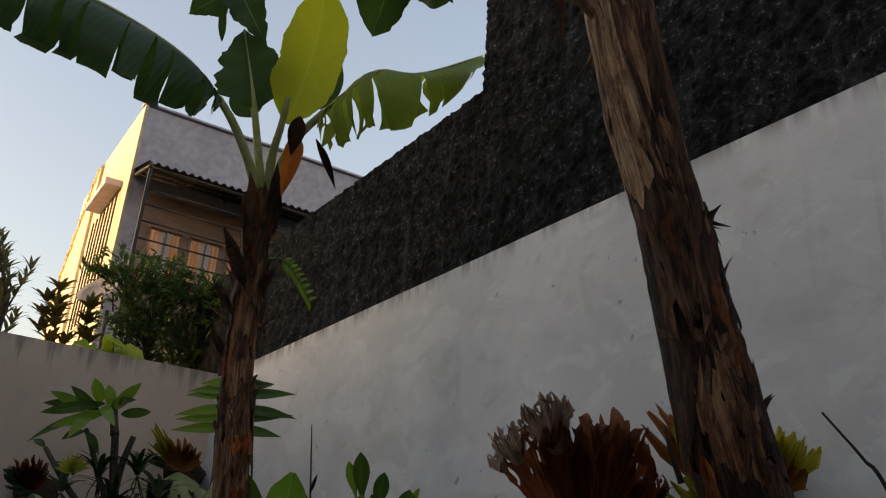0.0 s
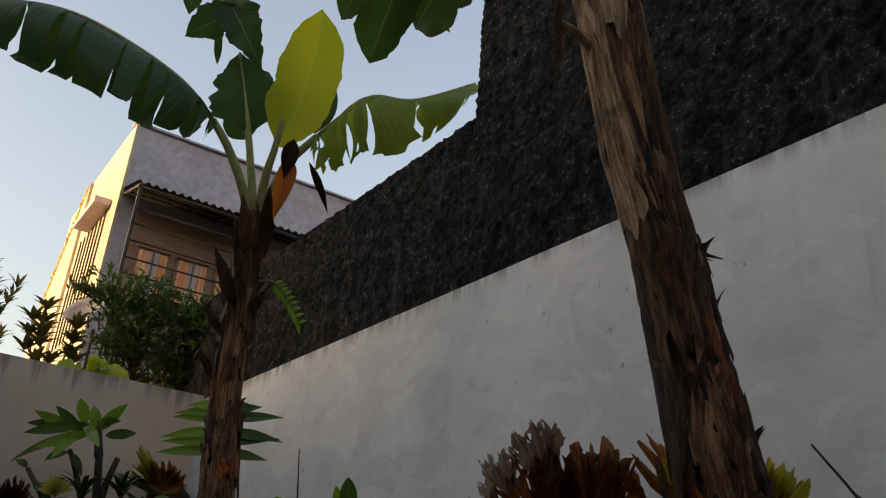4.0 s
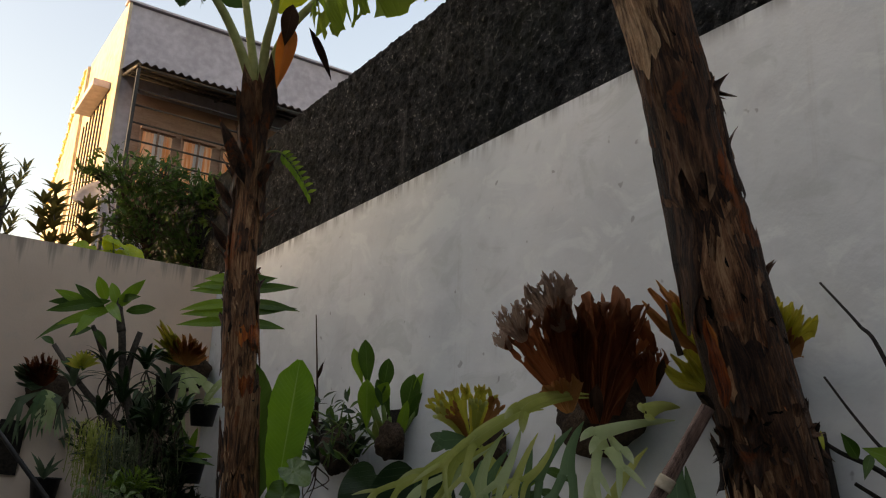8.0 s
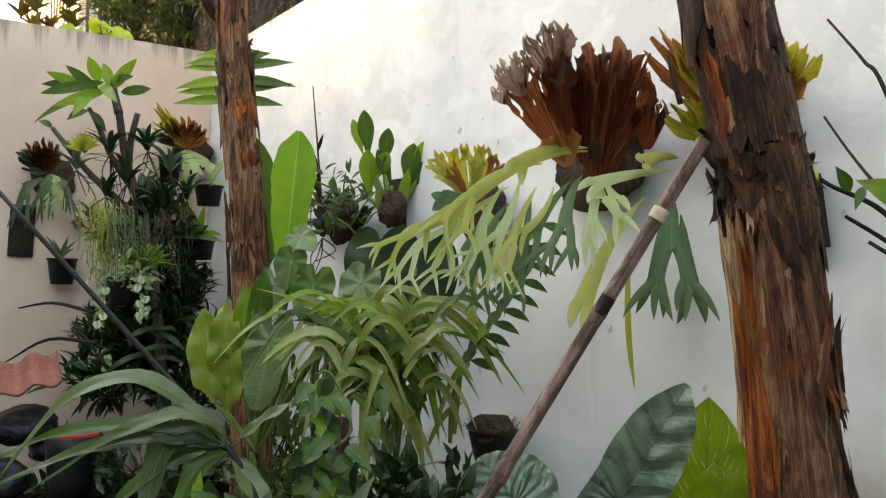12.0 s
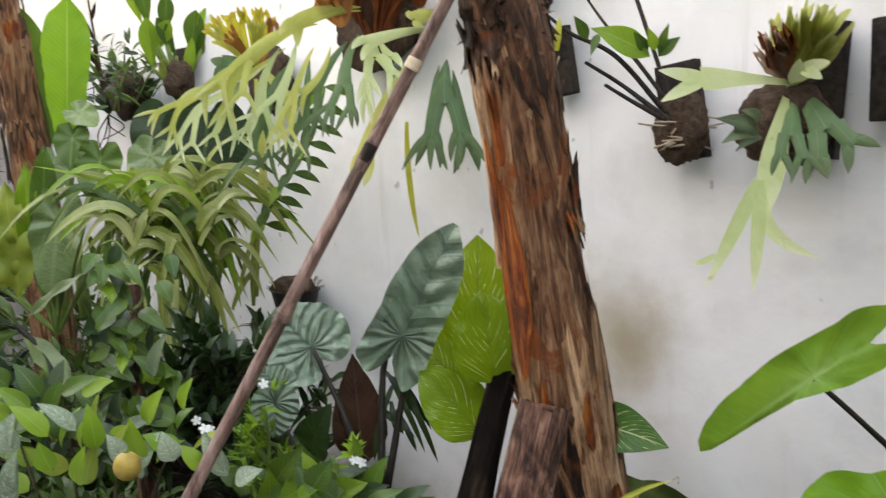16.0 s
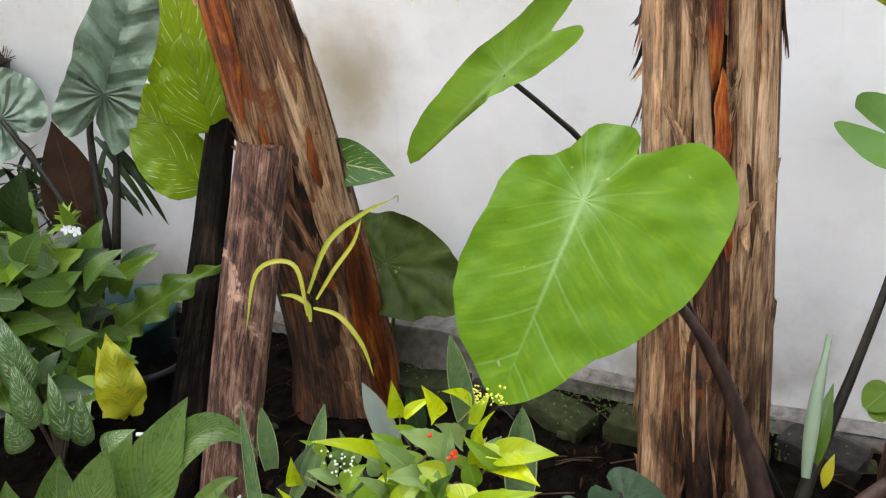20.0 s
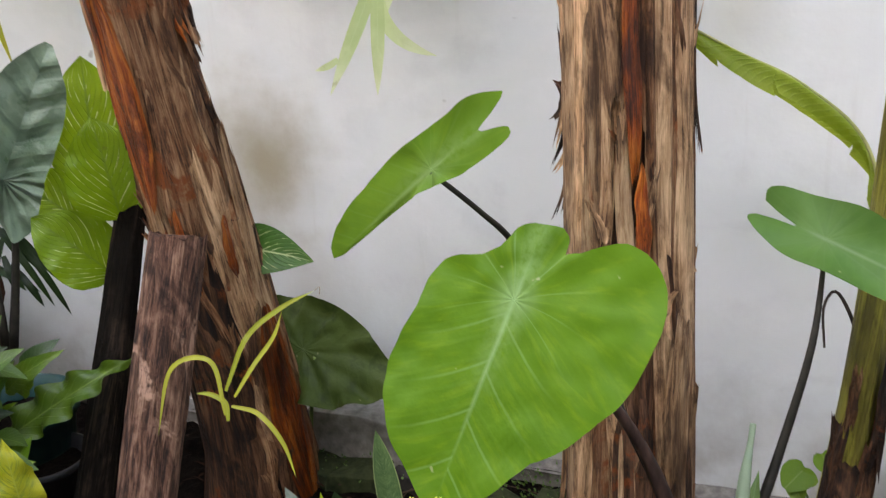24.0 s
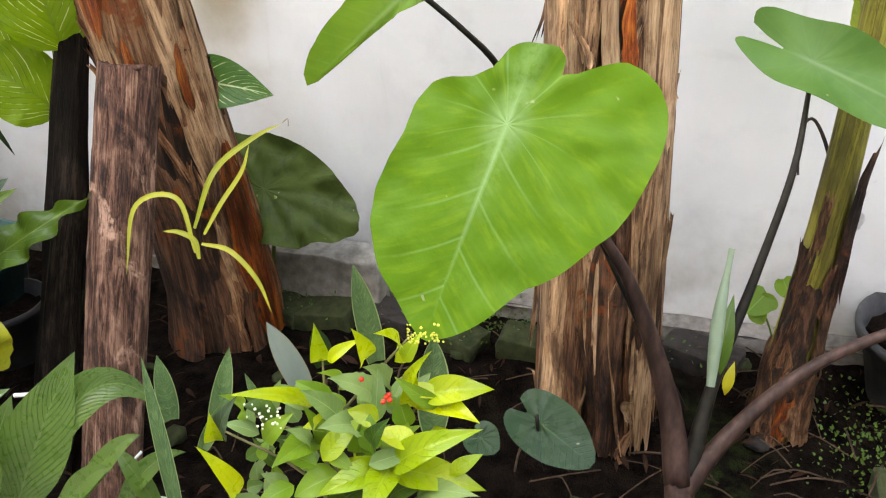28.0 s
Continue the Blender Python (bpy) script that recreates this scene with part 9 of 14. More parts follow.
fan(stag_right, STAG_YELLOW, (1.952, 0.658, 1.506), (1.939, 0.546, 1.615), 0.062, (-0.9, -0.4, 0.1), lobes=3, ragged=0.1, cup=0.2, seed=67, deep=0.35)
leaf(stag_right, GREY_GREEN, (1.867, 0.697, 1.402), (1.767, 0.747, 1.435), 0.045, face=(-0.8, -0.4, 0.4), shape="ovate")
leaf(stag_right, GREY_GREEN, (1.863, 0.702, 1.402), (1.77, 0.735, 1.38), 0.037, face=(-0.8, -0.4, 0.4), shape="ovate")
leaf(stag_right, GREY_GREEN, (1.875, 0.694, 1.426), (1.808, 0.709, 1.451), 0.032, face=(-0.8, -0.4, 0.4), shape="ovate")
leaf(stag_right, GREY_GREEN, (1.871, 0.692, 1.395), (1.789, 0.712, 1.361), 0.027, face=(-0.8, -0.4, 0.4), shape="ovate")

board3 = thing("plant_board", (2.03, 0.465, 1.493), "black wooden board with a small dry orchid", "board", "plant boards")
board(board3, (2, 0.454, 1.526), 0.10, 0.22, 0.0)
stem(board3, TWIG, [(2.131, 0.491, 1.597), (2.099, 0.529, 1.63), (2.051, 0.579, 1.639)], (0.0038, 0.0025), "cane", seg=5)
stem(board3, TWIG, [(2.135, 0.493, 1.635), (2.103, 0.531, 1.668), (2.051, 0.586, 1.677)], (0.0038, 0.0025), "cane", seg=5)
stem(board3, TWIG, [(2.126, 0.489, 1.559), (2.095, 0.527, 1.593), (2.056, 0.568, 1.601)], (0.0038, 0.0025), "cane", seg=5)

# ---- far corner: frangipani, hanging pots, ferns on the peach wall ----

frangipani = thing("frangipani_tree", (1.42, 5.25, 0), "frangipani with grey knobbly branches and a whorl of green leaves", "tree")
stem(frangipani, BARK, [(1.494, 5.236, 0.409), (1.427, 5.228, 1.118), (1.339, 5.243, 1.707), (1.235, 5.286, 2.06), (1.181, 5.298, 2.38)], (0.0406, 0.0339, 0.0305, 0.0237, 0.0203), "trunk", seg=10, rough=0.08)
stem(frangipani, BARK, [(1.324, 5.252, 1.724), (1.19, 5.331, 1.855), (1.024, 5.427, 2.037), (0.857, 5.522, 2.269)], (0.0271, 0.0203, 0.0135), "limb", seg=8, rough=0.1)
stem(frangipani, BARK, [(1.262, 5.278, 1.925), (1.163, 5.332, 2.092), (1.081, 5.371, 2.292), (1.033, 5.395, 2.392)], (0.0203, 0.0169, 0.0135), "limb", seg=8, rough=0.1)
stem(frangipani, BARK, [(1.245, 5.282, 2.026), (1.247, 5.268, 2.196), (1.275, 5.237, 2.366)], (0.0203, 0.0203, 0.0169), "limb", seg=8, rough=0.1)
stem(frangipani, BARK, [(1.182, 5.299, 2.363), (1.155, 5.307, 2.48), (1.145, 5.308, 2.565)], (0.0271, 0.0169), "limb", seg=8, rough=0.1)
leaf(frangipani, FRESH, (1.087, 5.353, 2.478), (0.796, 5.43, 2.582), 0.065, face=(-0.25, -0.95, -0.1), shape="paddle", bend=0.10, fold=0.2, nv=10, nu=2)
leaf(frangipani, MID_GREEN, (1.083, 5.352, 2.538), (0.778, 5.472, 2.513), 0.055, face=(-0.25, -0.95, -0.1), shape="paddle", bend=0.10, fold=0.2, nv=10, nu=2)
leaf(frangipani, MID_GREEN, (1.1, 5.339, 2.546), (0.761, 5.376, 2.44), 0.065, face=(-0.25, -0.95, -0.1), shape="paddle", bend=0.10, fold=0.2, nv=10, nu=2)
leaf(frangipani, FRESH, (1.111, 5.335, 2.497), (0.804, 5.213, 2.342), 0.063, face=(-0.25, -0.95, -0.1), shape="paddle", bend=0.10, fold=0.2, nv=10, nu=2)
leaf(frangipani, MID_GREEN, (1.113, 5.334, 2.501), (0.753, 5.561, 2.286), 0.059, face=(-0.1, -0.9, 0.5), shape="lance", bend=0.1, nv=9, nu=2)
leaf(frangipani, FRESH, (1.051, 5.375, 2.509), (0.901, 5.162, 2.292), 0.070, face=(-0.25, -0.95, -0.1), shape="paddle", bend=0.10, fold=0.2, nv=10, nu=2)
leaf(frangipani, FRESH, (1.079, 5.353, 2.55), (0.999, 5.287, 2.674), 0.071, face=(-0.25, -0.95, -0.1), shape="paddle", bend=0.10, fold=0.2, nv=10, nu=2)
leaf(frangipani, FRESH, (1.144, 5.312, 2.512), (1.09, 5.324, 2.655), 0.066, face=(-0.25, -0.95, -0.1), shape="paddle", bend=0.10, fold=0.2, nv=10, nu=2)
leaf(frangipani, FRESH, (1.148, 5.31, 2.518), (1.217, 5.044, 2.647), 0.070, face=(-0.25, -0.95, -0.1), shape="paddle", bend=0.10, fold=0.2, nv=10, nu=2)
leaf(frangipani, MID_GREEN, (1.188, 5.285, 2.488), (1.342, 5.203, 2.517), 0.060, face=(-0.25, -0.95, -0.1), shape="paddle", bend=0.10, fold=0.2, nv=10, nu=2)
leaf(frangipani, FRESH, (1.096, 5.343, 2.53), (1.112, 5.022, 2.372), 0.063, face=(-0.25, -0.95, -0.1), shape="paddle", bend=0.10, fold=0.2, nv=10, nu=2)
leaf(frangipani, MID_GREEN, (1.084, 5.355, 2.484), (0.885, 5.326, 2.613), 0.060, face=(-0.25, -0.95, -0.1), shape="paddle", bend=0.10, fold=0.2, nv=10, nu=2)
leaf(frangipani, MID_GREEN, (1.161, 5.298, 2.555), (1.199, 5.027, 2.539), 0.048, face=(-0.25, -0.95, -0.1), shape="paddle", bend=0.10, fold=0.2, nv=10, nu=2)
leaf(frangipani, MID_GREEN, (0.857, 5.522, 2.269), (0.784, 5.567, 2.311), 0.047, face=(-0.1, -0.9, 0.5), shape="lance")
leaf(frangipani, MID_GREEN, (1.034, 5.396, 2.375), (0.925, 5.473, 2.315), 0.061, face=(-0.2, -0.9, 0.5), shape="lance")
leaf(frangipani, MID_GREEN, (1.034, 5.396, 2.375), (1.126, 5.345, 2.243), 0.054, face=(-0.2, -0.9, 0.5), shape="lance")
leaf(frangipani, MID_GREEN, (0.904, 5.497, 2.185), (0.992, 5.443, 2.12), 0.068, face=(-0.1, -0.9, 0.5), shape="lance")
leaf(frangipani, MID_GREEN, (1.02, 5.424, 2.121), (1.042, 5.401, 2.24), 0.054, face=(-0.2, -0.9, 0.5), shape="lance")

bromeliad_y = thing("bromeliad", (1.002, 5.319, 2.075), "small bromeliad with pale yellow bracts perched on the branch", "bromeliad")
leaf(bromeliad_y, SHIELD_YELLOW, (0.999, 5.317, 2.125), (0.898, 5.323, 2.142), 0.040, face=(-0.2, -0.9, 0.3), shape="lance", nv=5, nu=1)
leaf(bromeliad_y, OLIVE, (0.999, 5.317, 2.125), (0.906, 5.316, 2.172), 0.040, face=(-0.2, -0.9, 0.3), shape="lance", nv=5, nu=1)
leaf(bromeliad_y, OLIVE, (0.999, 5.317, 2.125), (0.921, 5.304, 2.197), 0.040, face=(-0.2, -0.9, 0.3), shape="lance", nv=5, nu=1)
leaf(bromeliad_y, SHIELD_YELLOW, (0.999, 5.317, 2.125), (0.942, 5.288, 2.216), 0.040, face=(-0.2, -0.9, 0.3), shape="lance", nv=5, nu=1)
leaf(bromeliad_y, OLIVE, (0.999, 5.317, 2.125), (0.967, 5.271, 2.227), 0.040, face=(-0.2, -0.9, 0.3), shape="lance", nv=5, nu=1)
leaf(bromeliad_y, OLIVE, (0.999, 5.317, 2.125), (0.994, 5.253, 2.229), 0.040, face=(-0.2, -0.9, 0.3), shape="lance", nv=5, nu=1)
leaf(bromeliad_y, SHIELD_YELLOW, (0.999, 5.317, 2.125), (1.02, 5.236, 2.221), 0.040, face=(-0.2, -0.9, 0.3), shape="lance", nv=5, nu=1)
leaf(bromeliad_y, OLIVE, (0.999, 5.317, 2.125), (1.044, 5.221, 2.205), 0.040, face=(-0.2, -0.9, 0.3), shape="lance", nv=5, nu=1)
leaf(bromeliad_y, OLIVE, (0.999, 5.317, 2.125), (1.063, 5.21, 2.182), 0.040, face=(-0.2, -0.9, 0.3), shape="lance", nv=5, nu=1)
leaf(bromeliad_y, SHIELD_YELLOW, (0.999, 5.317, 2.125), (1.076, 5.204, 2.153), 0.040, face=(-0.2, -0.9, 0.3), shape="lance", nv=5, nu=1)

whorl = thing("frangipani_tree", (1.72, 4.7, 0), "young frangipani with level rows of long leaves", "tree")
stem(whorl, BARK, [(1.748, 4.624, 0.711), (1.687, 4.593, 1.687), (1.638, 4.566, 2.473)], (0.0252, 0.0221, 0.0158), "trunk", seg=8)
leaf(whorl, FRESH, (1.632, 4.561, 2.599), (1.396, 4.719, 2.577), 0.062, face=(-0.3, -0.9, 0.25), shape="lance", bend=0.06)
leaf(whorl, MID_GREEN, (1.632, 4.561, 2.599), (1.792, 4.451, 2.648), 0.063, face=(-0.3, -0.9, 0.25), shape="lance", bend=0.06)
leaf(whorl, FRESH, (1.634, 4.563, 2.562), (1.384, 4.729, 2.554), 0.062, face=(-0.3, -0.9, 0.25), shape="lance", bend=0.06)
leaf(whorl, MID_GREEN, (1.634, 4.563, 2.562), (1.9, 4.383, 2.598), 0.063, face=(-0.3, -0.9, 0.25), shape="lance", bend=0.06)
leaf(whorl, FRESH, (1.637, 4.565, 2.499), (1.351, 4.759, 2.44), 0.062, face=(-0.3, -0.9, 0.25), shape="lance", bend=0.06)
leaf(whorl, MID_GREEN, (1.637, 4.565, 2.499), (1.918, 4.381, 2.463), 0.063, face=(-0.3, -0.9, 0.25), shape="lance", bend=0.06)
leaf(whorl, FRESH, (1.641, 4.568, 2.436), (1.358, 4.757, 2.418), 0.062, face=(-0.3, -0.9, 0.25), shape="lance", bend=0.06)
leaf(whorl, MID_GREEN, (1.641, 4.568, 2.436), (1.901, 4.391, 2.481), 0.063, face=(-0.3, -0.9, 0.25), shape="lance", bend=0.06)
leaf(whorl, FRESH, (1.643, 4.569, 2.385), (1.345, 4.77, 2.358), 0.062, face=(-0.3, -0.9, 0.25), shape="lance", bend=0.06)
leaf(whorl, MID_GREEN, (1.643, 4.569, 2.385), (1.86, 4.427, 2.36), 0.063, face=(-0.3, -0.9, 0.25), shape="lance", bend=0.06)
leaf(whorl, FRESH, (1.63, 4.56, 2.631), (1.446, 4.683, 2.625), 0.062, face=(-0.3, -0.9, 0.25), shape="lance", bend=0.06)
leaf(whorl, MID_GREEN, (1.63, 4.56, 2.631), (1.774, 4.464, 2.635), 0.063, face=(-0.3, -0.9, 0.25), shape="lance", bend=0.06)

stag_l = thing("staghorn_fern", (0.929, 6.23, 2.044), "staghorn fern with reddish-brown shields on the peach wall", "staghorn fern", "staghorn ferns")
root_ball(stag_l, (0.973, 6.17, 2.024), (0.13, 0.06, 0.14), 21)
fan(stag_l, GREY_GREEN, (0.925, 6.102, 2.071), (0.719, 6.11, 2.182), 0.096, (-0.1, -1, 0.1), lobes=3, ragged=0.2, cup=0.2, seed=80, deep=0.4)
fan(stag_l, DRY_BROWN, (0.925, 6.102, 2.071), (0.761, 6.077, 2.256), 0.096, (-0.1, -1, 0.1), lobes=3, ragged=0.2, cup=0.2, seed=81, deep=0.4)
fan(stag_l, DRY_BROWN, (0.925, 6.102, 2.071), (0.82, 6.035, 2.295), 0.096, (-0.1, -1, 0.1), lobes=3, ragged=0.2, cup=0.2, seed=82, deep=0.4)
fan(stag_l, DRY_BROWN, (0.925, 6.102, 2.071), (0.864, 6.004, 2.314), 0.096, (-0.1, -1, 0.1), lobes=3, ragged=0.2, cup=0.2, seed=83, deep=0.4)
fan(stag_l, DRY_BROWN, (0.925, 6.102, 2.071), (0.926, 5.964, 2.298), 0.096, (-0.1, -1, 0.1), lobes=3, ragged=0.2, cup=0.2, seed=84, deep=0.4)
fan(stag_l, DRY_BROWN, (0.925, 6.102, 2.071), (0.974, 5.935, 2.263), 0.096, (-0.2, -1, 0.1), lobes=3, ragged=0.2, cup=0.2, seed=85, deep=0.4)
fan(stag_l, GREY_GREEN, (0.925, 6.102, 2.071), (0.738, 6.103, 2.11), 0.096, (-0.1, -1, 0.1), lobes=3, ragged=0.2, cup=0.2, seed=86, deep=0.4)
antler(stag_l, GREY_GREEN, (0.927, 6.104, 2.034), (1.006, 5.912, 1.972), [(1.027, 5.913, 1.773), (1.082, 5.877, 1.756)], 0.051, (-0.2, -1, 0.2))
antler(stag_l, GREY_GREEN, (0.927, 6.104, 2.034), (0.802, 6.049, 1.951), [(0.75, 6.097, 1.761), (0.809, 6.064, 1.682)], 0.051, (-0.1, -1, 0.2))
antler(stag_l, STAG_PALE, (0.927, 6.104, 2.034), (0.961, 5.94, 1.996), [(0.896, 5.994, 1.847), (0.954, 5.96, 1.791)], 0.051, (-0.2, -1, 0.2))
antler(stag_l, STAG_GREEN, (0.927, 6.104, 2.034), (0.885, 5.993, 1.953), [(0.815, 6.053, 1.781), (0.873, 6.019, 1.713)], 0.051, (-0.1, -1, 0.2))
antler(stag_l, GREY_GREEN, (0.927, 6.104, 2.034), (0.782, 6.062, 1.952), [(0.71, 6.13, 1.678), (0.758, 6.089, 1.806)], 0.051, (-0.1, -1, 0.2))
antler(stag_l, STAG_PALE, (0.927, 6.104, 2.034), (0.995, 5.922, 1.934), [(0.97, 5.951, 1.761), (1.026, 5.915, 1.739)], 0.051, (-0.2, -1, 0.2))
antler(stag_l, STAG_PALE, (0.927, 6.104, 2.034), (0.99, 5.923, 1.959), [(0.911, 5.989, 1.783), (0.966, 5.952, 1.779)], 0.051, (-0.2, -1, 0.2))
antler(stag_l, STAG_PALE, (0.927, 6.104, 2.034), (0.966, 5.938, 1.981), [(0.907, 5.988, 1.824), (0.963, 5.952, 1.808)], 0.051, (-0.2, -1, 0.2))
antler(stag_l, STAG_GREEN, (0.927, 6.104, 2.034), (0.925, 5.963, 2.002), [(0.878, 6.01, 1.797), (0.936, 5.976, 1.735)], 0.051, (-0.1, -1, 0.2))

stag_o = thing("staghorn_fern", (1.867, 6.23, 2.332), "staghorn fern with orange-brown shields and pale hanging fronds", "staghorn fern", "staghorn ferns")
root_ball(stag_o, (1.87, 6.1, 2.277), (0.14, 0.14, 0.15), 23)
fan(stag_o, SHIELD_YELLOW, (1.781, 5.942, 2.291), (1.546, 5.955, 2.59), 0.086, (-0.3, -1, 0), lobes=3, ragged=0.2, cup=0.25, seed=90, deep=0.4)
fan(stag_o, OLIVE, (1.781, 5.942, 2.291), (1.608, 5.919, 2.526), 0.086, (-0.3, -1, 0), lobes=3, ragged=0.2, cup=0.25, seed=91, deep=0.4)
fan(stag_o, OLIVE, (1.781, 5.942, 2.291), (1.521, 5.982, 2.457), 0.071, (-0.3, -1, 0), lobes=3, ragged=0.2, cup=0.25, seed=92, deep=0.4)
fan(stag_o, SHIELD_ORANGE, (1.781, 5.942, 2.291), (1.705, 5.854, 2.529), 0.133, (-0.3, -1, 0), lobes=3, ragged=0.2, cup=0.25, seed=93, deep=0.4)
fan(stag_o, SHIELD_ORANGE, (1.781, 5.942, 2.291), (1.787, 5.801, 2.512), 0.133, (-0.3, -1, 0), lobes=3, ragged=0.2, cup=0.25, seed=94, deep=0.4)
fan(stag_o, SHIELD_ORANGE, (1.781, 5.942, 2.291), (1.853, 5.759, 2.482), 0.118, (-0.3, -1, 0), lobes=3, ragged=0.2, cup=0.25, seed=95, deep=0.4)
fan(stag_o, SHIELD_ORANGE, (1.781, 5.942, 2.291), (1.905, 5.729, 2.418), 0.102, (-0.3, -1, 0), lobes=3, ragged=0.2, cup=0.25, seed=96, deep=0.4)
fan(stag_o, GREY_GREEN, (1.781, 5.942, 2.291), (1.503, 6, 2.367), 0.063, (-0.3, -1, 0), lobes=3, ragged=0.2, cup=0.25, seed=97, deep=0.4)
fan(stag_o, SHIELD_ORANGE, (1.781, 5.942, 2.291), (1.644, 5.9, 2.461), 0.102, (-0.3, -1, 0), lobes=3, ragged=0.2, cup=0.25, seed=98, deep=0.4)
antler(stag_o, STAG_PALE, (1.782, 5.942, 2.272), (1.657, 5.892, 2.117), [(1.64, 5.925, 1.826), (1.685, 5.891, 1.885)], 0.070, (-0.3, -1, 0.1))
antler(stag_o, STAG_PALE, (1.782, 5.942, 2.272), (1.753, 5.828, 2.12), [(1.788, 5.83, 1.772), (1.729, 5.864, 1.848)], 0.070, (-0.3, -0.9, 0.1))
antler(stag_o, STAG_PALE, (1.782, 5.942, 2.272), (1.801, 5.795, 2.14), [(1.852, 5.765, 2.084), (1.828, 5.792, 1.928)], 0.070, (-0.3, -0.9, 0.1))
antler(stag_o, STAG_PALE, (1.782, 5.942, 2.272), (1.864, 5.751, 2.162), [(1.947, 5.699, 2.125), (1.935, 5.713, 2.047)], 0.070, (-0.3, -0.9, 0.1))
antler(stag_o, STAG_PALE, (1.782, 5.942, 2.272), (1.686, 5.869, 2.176), [(1.51, 5.988, 2.132), (1.547, 5.97, 2.055)], 0.070, (-0.3, -1, 0.1))
leaf(stag_o, GREY_GREEN, (1.607, 6.09, 1.851), (1.566, 6.036, 2.132), 0.079, face=(-0.2, -0.9, 0.3), shape="spoon")
leaf(stag_o, DEEP_GREEN, (1.607, 6.09, 1.851), (1.645, 5.98, 2.181), 0.079, face=(-0.2, -0.9, 0.3), shape="spoon")
leaf(stag_o, GREY_GREEN, (1.607, 6.09, 1.851), (1.498, 6.084, 2.091), 0.079, face=(-0.2, -0.9, 0.3), shape="spoon")
leaf(stag_o, DEEP_GREEN, (1.607, 6.09, 1.851), (1.635, 5.987, 2.173), 0.079, face=(-0.2, -0.9, 0.3), shape="spoon")
leaf(stag_o, GREY_GREEN, (1.607, 6.09, 1.851), (1.505, 6.078, 2.111), 0.079, face=(-0.2, -0.9, 0.3), shape="spoon")
leaf(stag_o, DEEP_GREEN, (1.607, 6.09, 1.851), (1.661, 5.969, 2.18), 0.079, face=(-0.2, -0.9, 0.3), shape="spoon")
leaf(stag_o, GREY_GREEN, (1.607, 6.09, 1.851), (1.667, 5.971, 2.099), 0.079, face=(-0.2, -0.9, 0.3), shape="spoon")
pot_a = hanging_pot((1.693, 5.318, 1.579), 0.099, 0.149, POT_BLACK, "black plastic pot with an orchid hung beside the frangipani")
pot_b = hanging_pot((1.808, 5.516, 1.928), 0.093, 0.134, POT_BLACK, "square black pot hung near the corner")
pot_c = hanging_pot((1.037, 6.13, 1.415), 0.094, 0.173, POT_BLACK, "round black pot hung on the peach wall")
pot_d = hanging_pot((1.215, 5.234, 1.311), 0.093, 0.166, POT_BLACK, "black pot holding a white-edged trailing plant")
pot_e = hanging_pot((1.561, 5.549, 2.078), 0.073, 0.183, POT_BLACK, "small dark pot among the ferns")

board_l = thing("plant_board", (0.799, 6.23, 1.677), "black wooden plant board on the peach wall", "board", "plant boards")
board_north(board_l, (0.797, 6.21, 1.676), 0.15, 0.34)
leaf(pot_c, GREY_GREEN, (1.012, 6.04, 1.485), (1.02, 5.971, 1.592), 0.029, face=(-0.1, -0.8, 0.5), shape="lance", nv=5, nu=1)
leaf(pot_c, GREY_GREEN, (1.012, 6.04, 1.485), (0.91, 6.04, 1.652), 0.029, face=(-0.1, -0.8, 0.5), shape="lance", nv=5, nu=1)
leaf(pot_c, GREY_GREEN, (1.012, 6.04, 1.485), (1.095, 5.919, 1.624), 0.029, face=(-0.1, -0.8, 0.5), shape="lance", nv=5, nu=1)
leaf(pot_c, GREY_GREEN, (1.012, 6.04, 1.485), (1.04, 5.956, 1.62), 0.029, face=(-0.1, -0.8, 0.5), shape="lance", nv=5, nu=1)
leaf(pot_c, GREY_GREEN, (1.012, 6.04, 1.485), (1.068, 5.941, 1.564), 0.029, face=(-0.1, -0.8, 0.5), shape="lance", nv=5, nu=1)
leaf(pot_c, GREY_GREEN, (1.012, 6.04, 1.485), (0.951, 6.014, 1.63), 0.029, face=(-0.1, -0.8, 0.5), shape="lance", nv=5, nu=1)
leaf(pot_c, GREY_GREEN, (1.012, 6.04, 1.485), (1.042, 5.952, 1.651), 0.029, face=(-0.1, -0.8, 0.5), shape="lance", nv=5, nu=1)
leaf(pot_c, GREY_GREEN, (1.012, 6.04, 1.485), (0.941, 6.025, 1.567), 0.029, face=(-0.1, -0.8, 0.5), shape="lance", nv=5, nu=1)
leaf(pot_c, GREY_GREEN, (1.012, 6.04, 1.485), (1.075, 5.937, 1.562), 0.029, face=(-0.1, -0.8, 0.5), shape="lance", nv=5, nu=1)
leaf(pot_a, FRESH, (1.689, 5.316, 1.647), (1.618, 5.301, 1.671), 0.046, face=(-0.3, -0.8, 0.5), shape="strap", nv=7, nu=1)
leaf(pot_a, MID_GREEN, (1.689, 5.316, 1.647), (1.586, 5.308, 1.86), 0.046, face=(-0.2, -0.8, 0.5), shape="strap", nv=7, nu=1)
leaf(pot_a, FRESH, (1.689, 5.316, 1.647), (1.609, 5.299, 1.771), 0.046, face=(-0.3, -0.8, 0.5), shape="strap", nv=7, nu=1)
leaf(pot_a, MID_GREEN, (1.689, 5.316, 1.647), (1.548, 5.336, 1.826), 0.046, face=(-0.2, -0.8, 0.5), shape="strap", nv=7, nu=1)
leaf(pot_a, FRESH, (1.689, 5.316, 1.647), (1.639, 5.282, 1.745), 0.046, face=(-0.3, -0.8, 0.5), shape="strap", nv=7, nu=1)
